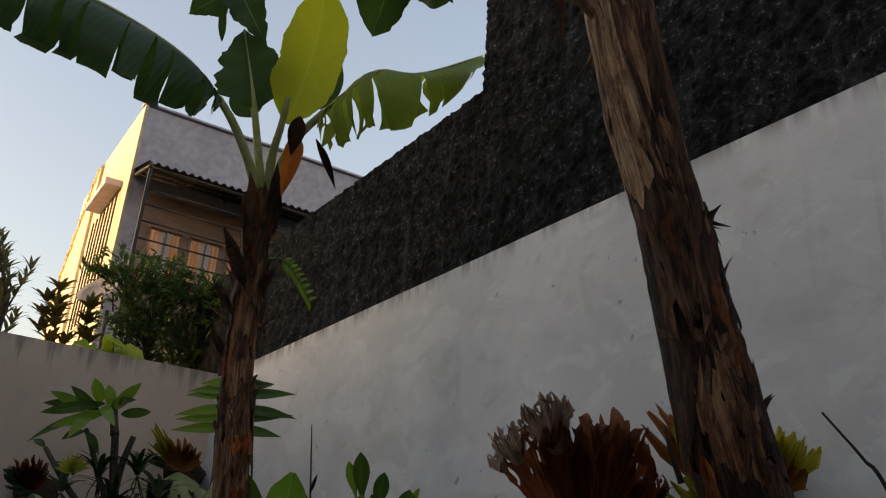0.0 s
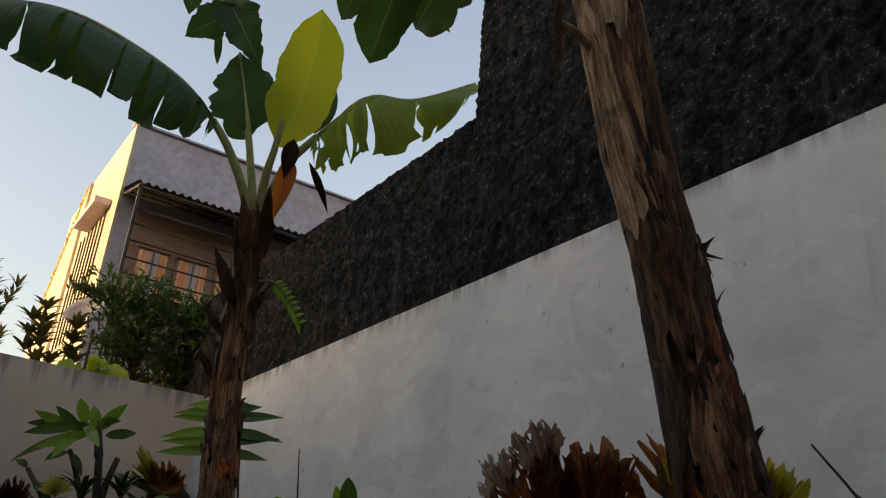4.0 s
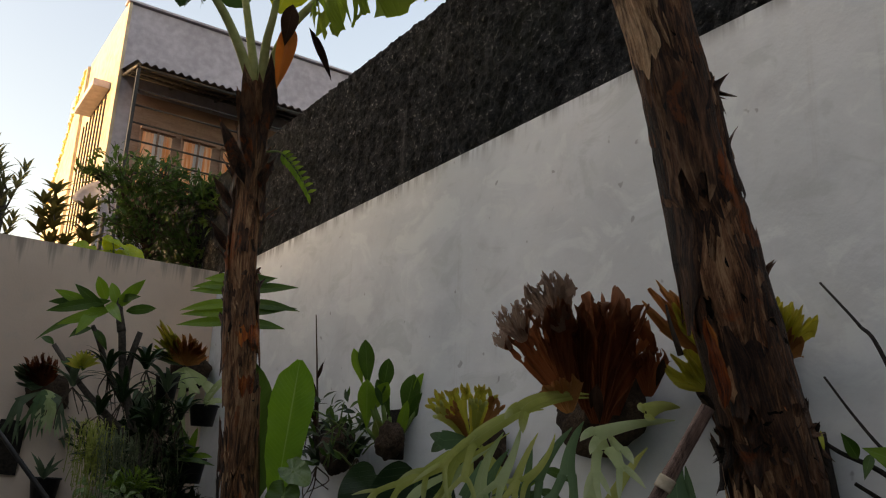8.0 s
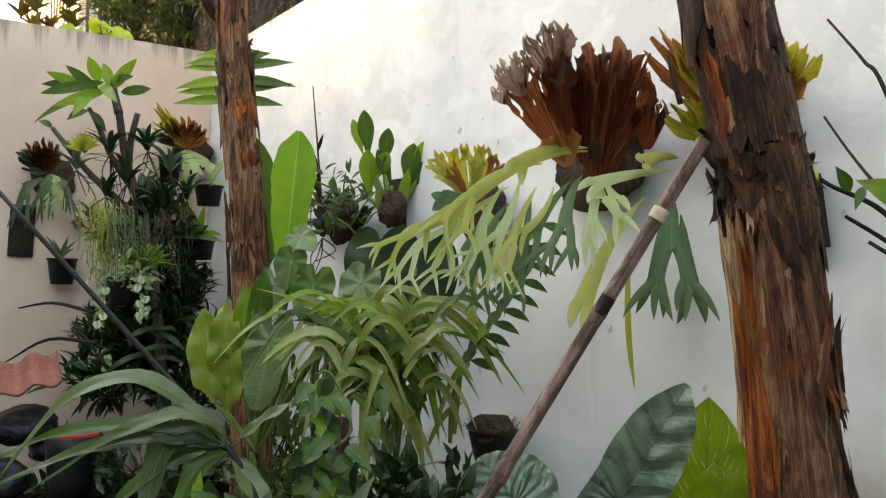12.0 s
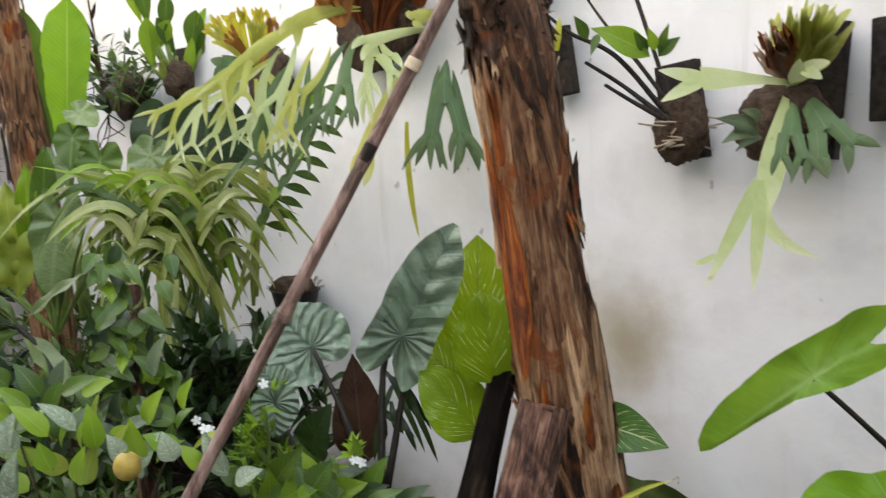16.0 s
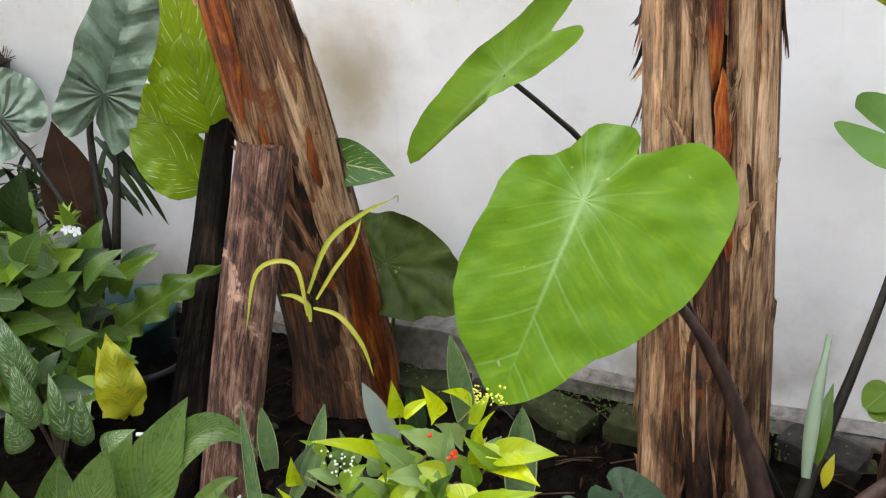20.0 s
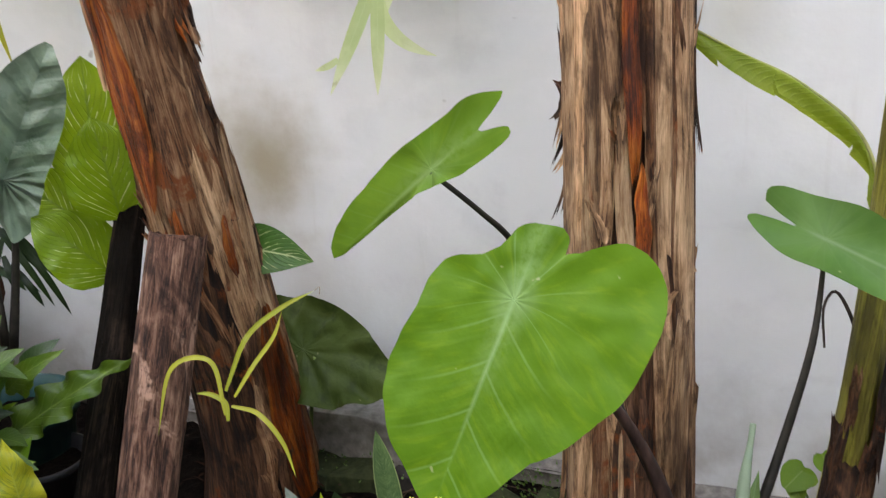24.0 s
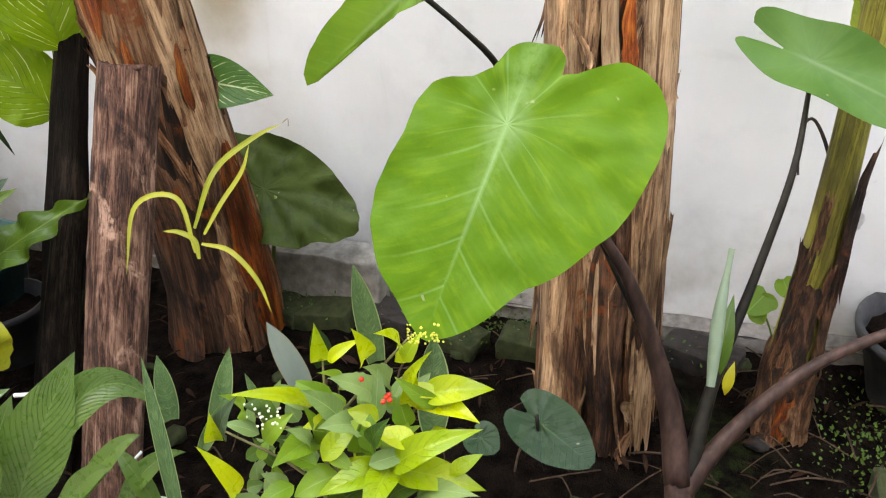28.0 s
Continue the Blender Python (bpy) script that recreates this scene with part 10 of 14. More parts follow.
leaf(pot_a, MID_GREEN, (1.689, 5.316, 1.647), (1.57, 5.324, 1.787), 0.046, face=(-0.2, -0.8, 0.5), shape="strap", nv=7, nu=1)
leaf(pot_a, FRESH, (1.689, 5.316, 1.647), (1.789, 5.188, 1.663), 0.046, face=(-0.3, -0.8, 0.5), shape="strap", nv=7, nu=1)
leaf(pot_a, MID_GREEN, (1.689, 5.316, 1.647), (1.72, 5.229, 1.722), 0.046, face=(-0.3, -0.8, 0.5), shape="strap", nv=7, nu=1)
leaf(pot_a, FRESH, (1.689, 5.316, 1.647), (1.694, 5.238, 1.837), 0.046, face=(-0.3, -0.8, 0.5), shape="strap", nv=7, nu=1)
leaf(pot_a, MID_GREEN, (1.689, 5.316, 1.647), (1.539, 5.339, 1.859), 0.046, face=(-0.2, -0.8, 0.5), shape="strap", nv=7, nu=1)
leaf(pot_a, MID_GREEN, (1.773, 5.082, 1.611), (1.513, 5.253, 1.631), 0.069, face=(-0.1, -0.4, 0.9), shape="lance", bend=0.05)
leaf(pot_b, STAG_PALE, (1.801, 5.457, 1.98), (1.866, 5.291, 2.013), 0.044, face=(-0.3, -0.8, 0.5), shape="strap", nv=7, nu=1)
leaf(pot_b, STAG_PALE, (1.801, 5.457, 1.98), (1.869, 5.276, 2.185), 0.044, face=(-0.3, -0.8, 0.5), shape="strap", nv=7, nu=1)
leaf(pot_b, STAG_PALE, (1.801, 5.457, 1.98), (1.797, 5.333, 2.066), 0.044, face=(-0.3, -0.8, 0.5), shape="strap", nv=7, nu=1)
leaf(pot_b, STAG_PALE, (1.801, 5.457, 1.98), (1.817, 5.316, 2.108), 0.044, face=(-0.3, -0.8, 0.5), shape="strap", nv=7, nu=1)
leaf(pot_b, STAG_PALE, (1.801, 5.457, 1.98), (1.879, 5.271, 2.171), 0.044, face=(-0.3, -0.8, 0.5), shape="strap", nv=7, nu=1)
leaf(pot_b, STAG_PALE, (1.801, 5.457, 1.98), (1.779, 5.35, 2.001), 0.044, face=(-0.3, -0.8, 0.5), shape="strap", nv=7, nu=1)
leaf(pot_b, STAG_PALE, (1.801, 5.457, 1.98), (1.864, 5.293, 2.003), 0.044, face=(-0.3, -0.8, 0.5), shape="strap", nv=7, nu=1)
leaf(pot_b, STAG_PALE, (1.801, 5.457, 1.98), (1.817, 5.325, 1.988), 0.044, face=(-0.3, -0.8, 0.5), shape="strap", nv=7, nu=1)
spray(pot_d, (VARIEGATED,), (1.03, 5.164, 1.495), (0.295, -0.196, 0.009), (0.011, 0.007, -0.193), (0.042, 0.213, 0.002), 60, (0.045, 0.077), (0.0258, 0.0386), (0, 360), 5, nv=4)
spray(pot_d, (VARIEGATED,), (1.063, 5.214, 1.317), (0.027, -0.018, 0.001), (0.021, 0.015, -0.39), (0.011, 0.053, -0.001), 9, (0.039, 0.065), (0.0260, 0.0390), (200, 340), 15, nv=4)
spray(pot_d, (VARIEGATED,), (1.089, 5.203, 1.253), (0.027, -0.018, 0.001), (0.025, 0.017, -0.454), (0.011, 0.053, -0.002), 9, (0.039, 0.065), (0.0260, 0.0390), (200, 340), 16, nv=4)
spray(pot_d, (VARIEGATED,), (1.257, 5.083, 1.355), (0.027, -0.018, 0.001), (0.011, 0.007, -0.195), (0.013, 0.052, -0.001), 9, (0.039, 0.065), (0.0260, 0.0390), (200, 340), 17, nv=4)
spray(pot_d, (VARIEGATED,), (1.28, 5.07, 1.323), (0.027, -0.018, 0.001), (0.007, 0.005, -0.13), (0.013, 0.052, -0.001), 9, (0.039, 0.065), (0.0260, 0.0390), (200, 340), 18, nv=4)

fern = thing("fern", (1.327, 5.151, 1.437), "soft feathery green fern on the frangipani trunk", "fern")
fern_frond(fern, FRESH, (1.328, 5.151, 1.421), (1.232, 5.151, 1.48), (1.141, 5.152, 1.47), 0.05)
fern_frond(fern, FRESH, (1.328, 5.151, 1.421), (1.253, 5.136, 1.491), (1.183, 5.122, 1.492), 0.05)
fern_frond(fern, FRESH, (1.328, 5.151, 1.421), (1.254, 5.134, 1.51), (1.185, 5.118, 1.53), 0.05)
fern_frond(fern, FRESH, (1.328, 5.151, 1.421), (1.263, 5.126, 1.527), (1.203, 5.103, 1.564), 0.05)
fern_frond(fern, FRESH, (1.328, 5.151, 1.421), (1.281, 5.114, 1.536), (1.238, 5.079, 1.581), 0.05)
fern_frond(fern, FRESH, (1.328, 5.151, 1.421), (1.302, 5.1, 1.528), (1.28, 5.052, 1.564), 0.05)
fern_frond(fern, FRESH, (1.328, 5.151, 1.421), (1.32, 5.088, 1.539), (1.315, 5.027, 1.586), 0.05)
fern_frond(fern, FRESH, (1.328, 5.151, 1.421), (1.339, 5.075, 1.536), (1.354, 5.002, 1.581), 0.05)
fern_frond(fern, FRESH, (1.328, 5.151, 1.421), (1.352, 5.068, 1.521), (1.379, 4.987, 1.55), 0.05)
fern_frond(fern, FRESH, (1.328, 5.151, 1.421), (1.367, 5.059, 1.51), (1.408, 4.97, 1.53), 0.05)
fern_frond(fern, FRESH, (1.328, 5.151, 1.421), (1.371, 5.057, 1.493), (1.416, 4.967, 1.495), 0.05)
fern_frond(fern, FRESH, (1.328, 5.151, 1.421), (1.383, 5.051, 1.48), (1.439, 4.953, 1.469), 0.05)

for k, (x, y, z, n, length, m) in enumerate(((0.98, 5.42, 2.02, 9, 0.20, GREY_GREEN), (1.14, 5.30, 2.12, 10, 0.20, DEEP_GREEN), (1.33, 5.20, 2.14, 11, 0.22, DEEP_GREEN), (1.22, 5.22, 1.94, 11, 0.24, DEEP_GREEN), (1.46, 5.18, 2.02, 10, 0.24, GREY_GREEN), (1.40, 5.14, 1.80, 11, 0.24, DEEP_GREEN), (1.56, 5.16, 1.86, 9, 0.22, DEEP_GREEN), (1.12, 5.28, 1.86, 9, 0.20, DEEP_GREEN), (1.90, 4.22, 1.86, 10, 0.16, DEEP_GREEN), (1.93, 3.86, 1.76, 12, 0.17, MID_GREEN), (1.92, 4.02, 1.62, 12, 0.18, DEEP_GREEN), (1.93, 3.62, 1.66, 10, 0.17, DEEP_GREEN))):
    e = thing("orchid", (x, y, z), "dark green orchid with narrow leaves and bare grey roots", "orchid", "orchids")
    clump(e, m, (x, y, z), n, length, 0.034, 0.8, "strap", 300 + k, 0.22, 0.55)
    rng = random.Random(k)
    for i in range(5):
        end = Vector((x + rng.gauss(0, 0.05), y + rng.gauss(0, 0.04), z - rng.uniform(0.08, 0.26)))
        stem(e, TWIG, [(x, y, z), Vector((x, y, z)).lerp(end, 0.5) + Vector((rng.gauss(0, 0.03), 0, 0)), end], (0.004, 0.0025), "root", seg=4)

strings = thing("hanging_plant", (1.07, 5.291, 1.845), "curtain of fine yellow-green hanging stems", "hanging plant")
hanging_strings(strings, OLIVE_FINE, (1.11, 5.23, 1.80), 0.11, 0.12, 70, 0.46, 5)
hanging_strings(strings, GREY_FINE, (1.20, 5.194, 1.76), 0.14, 0.14, 60, 0.42, 6)
hanging_strings(strings, GREY_FINE, (1.448, 5.286, 1.767), 0.26, 0.16, 60, 0.45, 7)

under = thing("undergrowth_shrub", (1.45, 5.3, 0), "dark leafy undergrowth around the frangipani trunk", "shrub")
foliage(under, DEEP_GREEN, (1.4, 5.433, 1.036), (0.34, 0.25, 0.45), 420, 0.14, 0.035, 1, twigs=TWIG)
foliage(under, DEEP_GREEN, (1.53, 5.325, 1.319), (0.25, 0.25, 0.4), 260, 0.14, 0.035, 2, twigs=TWIG)
foliage(under, DEEP_GREEN, (1.644, 5.286, 0.834), (0.32, 0.25, 0.4), 320, 0.14, 0.035, 3, twigs=TWIG)
foliage(under, DEEP_GREEN, (1.31, 5.449, 1.626), (0.3, 0.25, 0.25), 200, 0.14, 0.035, 4, twigs=TWIG)
foliage(under, DEEP_GREEN, (1.505, 5.308, 1.771), (0.26, 0.25, 0.25), 200, 0.14, 0.035, 5, twigs=TWIG)
leaf(under, DEEP_GREEN, (1.549, 5.046, 0.865), (1.577, 4.904, 0.9), 0.043, face=(-0.2, -0.6, 0.7), shape="strap", bend=0.18, nv=8, nu=1)
leaf(under, DEEP_GREEN, (1.476, 5.089, 0.94), (1.694, 4.829, 0.865), 0.043, face=(-0.2, -0.6, 0.7), shape="strap", bend=0.18, nv=8, nu=1)
leaf(under, DEEP_GREEN, (1.589, 4.999, 1.138), (1.617, 4.857, 1.172), 0.043, face=(-0.2, -0.7, 0.7), shape="strap", bend=0.18, nv=8, nu=1)
leaf(under, DEEP_GREEN, (1.53, 5.047, 1.018), (1.617, 4.87, 1.002), 0.043, face=(-0.2, -0.6, 0.7), shape="strap", bend=0.18, nv=8, nu=1)
leaf(under, DEEP_GREEN, (1.504, 5.068, 0.977), (1.261, 5.112, 0.939), 0.043, face=(-0.2, -0.7, 0.7), shape="strap", bend=0.18, nv=8, nu=1)
leaf(under, DEEP_GREEN, (1.364, 5.154, 1.067), (1.513, 4.942, 0.965), 0.043, face=(-0.2, -0.7, 0.7), shape="strap", bend=0.18, nv=8, nu=1)
leaf(under, DEEP_GREEN, (1.418, 5.131, 0.888), (1.496, 4.958, 0.903), 0.043, face=(-0.2, -0.6, 0.7), shape="strap", bend=0.18, nv=8, nu=1)
leaf(under, DEEP_GREEN, (1.608, 4.992, 1.066), (1.694, 4.813, 1.084), 0.043, face=(-0.2, -0.6, 0.7), shape="strap", bend=0.18, nv=8, nu=1)
leaf(under, DEEP_GREEN, (1.488, 5.082, 0.919), (1.558, 4.914, 0.938), 0.043, face=(-0.2, -0.6, 0.7), shape="strap", bend=0.18, nv=8, nu=1)
leaf(under, DEEP_GREEN, (1.472, 5.088, 0.985), (1.713, 4.814, 0.891), 0.043, face=(-0.2, -0.6, 0.7), shape="strap", bend=0.18, nv=8, nu=1)
leaf(under, DEEP_GREEN, (1.507, 5.07, 0.911), (1.37, 5.041, 0.914), 0.043, face=(-0.2, -0.6, 0.7), shape="strap", bend=0.18, nv=8, nu=1)
leaf(under, DEEP_GREEN, (1.623, 4.98, 1.081), (1.832, 4.726, 1.019), 0.043, face=(-0.2, -0.6, 0.7), shape="strap", bend=0.18, nv=8, nu=1)
leaf(under, DEEP_GREEN, (1.436, 5.104, 1.095), (1.214, 5.136, 1.024), 0.043, face=(-0.2, -0.7, 0.7), shape="strap", bend=0.18, nv=8, nu=1)
leaf(under, DEEP_GREEN, (1.498, 5.065, 1.066), (1.384, 5.018, 1.095), 0.043, face=(-0.2, -0.7, 0.7), shape="strap", bend=0.18, nv=8, nu=1)
leaf(under, DEEP_GREEN, (1.483, 5.07, 1.138), (1.733, 4.787, 1.08), 0.043, face=(-0.2, -0.7, 0.7), shape="strap", bend=0.18, nv=8, nu=1)
leaf(under, DEEP_GREEN, (1.379, 5.153, 0.945), (1.113, 5.22, 0.804), 0.043, face=(-0.2, -0.6, 0.7), shape="strap", bend=0.18, nv=8, nu=1)
stem(under, DARK_STALK, [(1.057, 5.228, 1.187), (0.865, 5.353, 1.236), (0.698, 5.466, 1.202)], (0.0130, 0.0098, 0.0049), "long_leaf", seg=5)
stem(under, DARK_STALK, [(1.08, 5.226, 1.008), (0.849, 5.379, 1.025), (0.64, 5.528, 0.882)], (0.0130, 0.0098, 0.0049), "long_leaf", seg=5)
stem(under, DARK_STALK, [(1.142, 5.196, 0.864), (1.039, 5.253, 1.024), (0.967, 5.295, 1.103)], (0.0130, 0.0098, 0.0049), "long_leaf", seg=5)
foliage(under, DEEP_GREEN, (1.279, 5.634, 1.024), (0.28, 0.22, 0.22), 260, 0.13, 0.03, 61, twigs=TWIG)
foliage(under, DEEP_GREEN, (1.506, 5.47, 1.208), (0.24, 0.22, 0.24), 240, 0.13, 0.03, 62, twigs=TWIG)
foliage(under, DEEP_GREEN, (1.176, 5.724, 0.737), (0.28, 0.22, 0.2), 240, 0.13, 0.03, 63, twigs=TWIG)
foliage(under, DEEP_GREEN, (1.606, 5.379, 1.531), (0.2, 0.22, 0.2), 160, 0.13, 0.03, 64, twigs=TWIG)
foliage(under, GREY_GREEN, (1.291, 5.642, 0.812), (0.3, 0.22, 0.25), 140, 0.13, 0.03, 65, twigs=TWIG)

foliage(under, DEEP_GREEN, (1.32, 5.746, 1.721), (0.24, 0.2, 0.16), 260, 0.12, 0.026, 40, twigs=TWIG)
foliage(under, DEEP_GREEN, (1.483, 5.632, 1.835), (0.26, 0.2, 0.16), 220, 0.12, 0.026, 41, twigs=TWIG)
foliage(under, DEEP_GREEN, (1.42, 5.481, 1.047), (0.3, 0.2, 0.3), 420, 0.12, 0.026, 42, twigs=TWIG)
foliage(under, DEEP_GREEN, (1.601, 5.468, 1.258), (0.22, 0.2, 0.3), 260, 0.12, 0.026, 43, twigs=TWIG)
foliage(under, GREY_GREEN, (1.136, 6.346, 1.774), (0.3, 0.2, 0.14), 140, 0.12, 0.026, 44, twigs=TWIG)

striped = thing("trailing_plant", (1.215, 5.16, 1.35), "trailing plant with white-striped curling leaves over a black pot", "plant")
spray(striped, (WHITE_STRIPE, WHITE_STRIPE, VARIEGATED), (1.083, 5.246, 1.37), (0.262, -0.174, 0.006), (0.002, 0.002, -0.052), (0.0, 0.10, 0.0), 54, (0.05, 0.11), (0.010, 0.018), (0, 180), 3, shape="strap", arch=0.04, nv=10, nu=2, fold=0.4)
part("round_leaf", heart(bmesh.new(), (1.01, 5.247, 1.356), (1.003, 5.229, 1.327), (-0.2, -0.9, 0.3), shape="round", nt=20, nr=4), WHITE_STRIPE, striped)
part("round_leaf", heart(bmesh.new(), (1.112, 5.182, 1.316), (1.11, 5.161, 1.288), (-0.2, -0.9, 0.3), shape="round", nt=20, nr=4), WHITE_STRIPE, striped)
part("round_leaf", heart(bmesh.new(), (1.096, 5.197, 1.241), (1.091, 5.178, 1.213), (-0.2, -0.9, 0.3), shape="round", nt=20, nr=4), WHITE_STRIPE, striped)
part("round_leaf", heart(bmesh.new(), (1.105, 5.195, 1.17), (1.104, 5.174, 1.142), (-0.2, -0.9, 0.3), shape="round", nt=20, nr=4), WHITE_STRIPE, striped)
part("round_leaf", heart(bmesh.new(), (1.08, 5.215, 1.121), (1.079, 5.193, 1.093), (-0.2, -0.9, 0.3), shape="round", nt=20, nr=4), WHITE_STRIPE, striped)
part("round_leaf", heart(bmesh.new(), (1.266, 5.079, 1.336), (1.255, 5.064, 1.308), (-0.2, -0.9, 0.3), shape="round", nt=20, nr=4), WHITE_STRIPE, striped)
part("round_leaf", heart(bmesh.new(), (1.285, 5.063, 1.386), (1.273, 5.048, 1.357), (-0.2, -0.9, 0.3), shape="round", nt=20, nr=4), WHITE_STRIPE, striped)
part("round_leaf", heart(bmesh.new(), (1.28, 5.074, 1.246), (1.282, 5.051, 1.218), (-0.2, -0.9, 0.3), shape="round", nt=20, nr=4), WHITE_STRIPE, striped)
part("round_leaf", heart(bmesh.new(), (1.306, 5.056, 1.272), (1.298, 5.038, 1.244), (-0.2, -0.9, 0.3), shape="round", nt=20, nr=4), WHITE_STRIPE, striped)
part("round_leaf", heart(bmesh.new(), (1.281, 5.078, 1.174), (1.273, 5.061, 1.146), (-0.2, -0.9, 0.3), shape="round", nt=20, nr=4), WHITE_STRIPE, striped)
part("round_leaf", heart(bmesh.new(), (1.299, 5.065, 1.201), (1.303, 5.04, 1.173), (-0.2, -0.9, 0.3), shape="round", nt=20, nr=4), WHITE_STRIPE, striped)
stem(striped, GREEN_STALK, [(1.109, 5.196, 1.316), (1.106, 5.205, 1.202), (1.097, 5.217, 1.088)], 0.003, "runner", seg=5)
stem(striped, GREEN_STALK, [(1.284, 5.078, 1.337), (1.281, 5.087, 1.239), (1.271, 5.099, 1.141)], 0.003, "runner", seg=5)

bags = thing("rubbish_bag", (0.62, 4.75, 0), "crumpled black plastic rubbish bags piled by the wall", "bag")
crumpled(bags, (0.649, 4.8, 0.643), (0.17, 0.15, 0.09), BAG_BLACK, 3)
crumpled(bags, (0.831, 4.75, 0.523), (0.14, 0.15, 0.08), BAG_BLACK, 4)
crumpled(bags, (0.514, 4.6, 0.42), (0.15, 0.15, 0.10), BAG_BLACK, 5)
tiles = thing("roof_tile", (0.651, 4.75, 0.896), "red clay roof tile lying on the rubbish bags", "roof tile")
part("tile", clay_tile((0.651, 4.75, 0.896)), TERRACOTTA, tiles, smooth=False)
red_bar = thing("red_basin", (0.862, 4.5, 0.564), "red plastic basin among the bags", "basin")
part("rim", tube(bmesh.new(), [(0.772, 4.5, 0.614), (0.862, 4.45, 0.624), (0.952, 4.5, 0.614)], 0.02, 8), RED_PLASTIC, red_bar)
part("side", tube(bmesh.new(), [(0.842, 4.55, 0.314), (0.842, 4.55, 0.614)], (0.10, 0.13), 16), BAG_BLACK, red_bar)

# ---- middle of the bed ----

cane = thing("leaning_cane_plant", (1.007, 2.002, 0), "leaning dark cane with a whorl of long grey-green leaves", "plant")
stem(cane, DARK_STALK, [(1.101, 2.116, 0.499), (0.877, 2.419, 0.923), (0.62, 2.739, 1.288), (0.33, 3.084, 1.681)], (0.0098, 0.0093, 0.0088, 0.0073), "cane", seg=8)
leaf(cane, CANE_LEAF, (0.877, 2.419, 0.923), (0.309, 2.677, 0.848), 0.062, face=(-0.1, -0.6, 0.8), via=(0.591, 2.567, 1.129), shape="lance", fold=0.4, wave=0.09, waves=3, nv=22, nu=4)
leaf(cane, CANE_LEAF, (0.877, 2.419, 0.923), (0.267, 2.703, 0.817), 0.066, face=(-0.1, -0.6, 0.8), via=(0.638, 2.523, 0.963), shape="lance", fold=0.4, wave=0.09, waves=3, nv=22, nu=4)
leaf(cane, CANE_LEAF, (0.868, 2.427, 0.949), (0.389, 2.622, 0.83), 0.062, face=(-0.1, -0.6, 0.8), via=(0.71, 2.479, 1.027), shape="lance", fold=0.4, wave=0.09, waves=3, nv=22, nu=4)
leaf(cane, CANE_LEAF, (0.86, 2.431, 0.932), (0.648, 2.431, 0.614), 0.095, face=(-0.2, -0.5, 0.8), via=(0.705, 2.476, 0.936), shape="lance", fold=0.4, wave=0.09, waves=3, nv=22, nu=4)
leaf(cane, CANE_LEAF, (0.881, 2.417, 0.932), (1.015, 2.217, 1.094), 0.054, face=(-0.2, -0.5, 0.8), via=(0.943, 2.321, 1.023), shape="lance", fold=0.4, wave=0.09, waves=3, nv=22, nu=4)
leaf(cane, CANE_LEAF, (0.88, 2.416, 0.915), (0.951, 2.235, 0.738), 0.072, face=(-0.2, -0.5, 0.8), via=(0.92, 2.323, 0.824), shape="lance", fold=0.4, wave=0.09, waves=3, nv=22, nu=4)
leaf(cane, MID_GREEN, (0.867, 2.426, 0.932), (0.532, 2.517, 0.714), 0.062, face=(-0.2, -0.5, 0.8), via=(0.689, 2.483, 0.879), shape="lance", fold=0.4, wave=0.09, waves=3, nv=22, nu=4)
leaf(cane, DEEP_GREEN, (0.867, 2.426, 0.924), (0.624, 2.472, 0.956), 0.054, face=(-0.2, -0.5, 0.8), via=(0.761, 2.439, 0.96), shape="lance", fold=0.4, wave=0.09, waves=3, nv=22, nu=4)
leaf(cane, MID_GREEN, (0.873, 2.421, 0.915), (0.706, 2.398, 0.694), 0.062, face=(-0.2, -0.5, 0.8), via=(0.77, 2.426, 0.86), shape="lance", fold=0.4, wave=0.09, waves=3, nv=22, nu=4)
leaf(cane, MID_GREEN, (0.867, 2.426, 0.932), (0.257, 2.715, 0.882), 0.054, face=(-0.1, -0.6, 0.8), via=(0.571, 2.571, 0.997), shape="lance", fold=0.4, wave=0.09, waves=3, nv=22, nu=4)

sucker = thing("young_banana_plant", (1.72, 3.65, 0), "banana sucker with one broad bright green leaf", "banana plant")
stem(sucker, GREEN_STALK, [(1.535, 3.562, 0.722), (1.51, 3.547, 1.144), (1.496, 3.529, 1.517)], (0.0299, 0.0224, 0.0124), "stem", seg=8)
leaf(sucker, BANANA_FRESH, (1.502, 3.533, 1.405), (1.511, 3.42, 2.05), 0.188, face=(-0.4, -0.9, 0), shape="blunt", bend=0.03, fold=0.4, wave=0.06, waves=4, nv=34, nu=5, rag=0.12)
leaf(sucker, BANANA_LEAF, (1.519, 3.758, 1.467), (1.461, 3.812, 2.075), 0.185, face=(-0.4, -0.9, 0), shape="banana", bend=-0.05, fold=0.3)

philo = thing("philodendron", (1.45, 3.3, 0), "philodendron with broad wavy light green leaves", "philodendron")
leaf(philo, OLIVE_LEAF, (1.16, 3.389, 0.913), (1.104, 3.377, 1.293), 0.17, face=(-0.4, -0.9, 0.1), shape="paddle", bend=0.05, wave=0.2, waves=3.0, fold=0.35, nv=26, nu=5, rag=0.05)
stem(philo, GREEN_STALK, [(1.16, 3.389, 0.913), (1.308, 3.298, 0.717)], (0.009, 0.011), "stalk", seg=6)
leaf(philo, OLIVE_LEAF, (1.203, 3.362, 0.873), (1.174, 3.329, 1.332), 0.15, face=(-0.4, -0.9, 0.1), shape="paddle", bend=0.05, wave=0.22, waves=3.5, fold=0.35, nv=26, nu=5, rag=0.05)
stem(philo, GREEN_STALK, [(1.203, 3.362, 0.873), (1.308, 3.298, 0.717)], (0.009, 0.011), "stalk", seg=6)
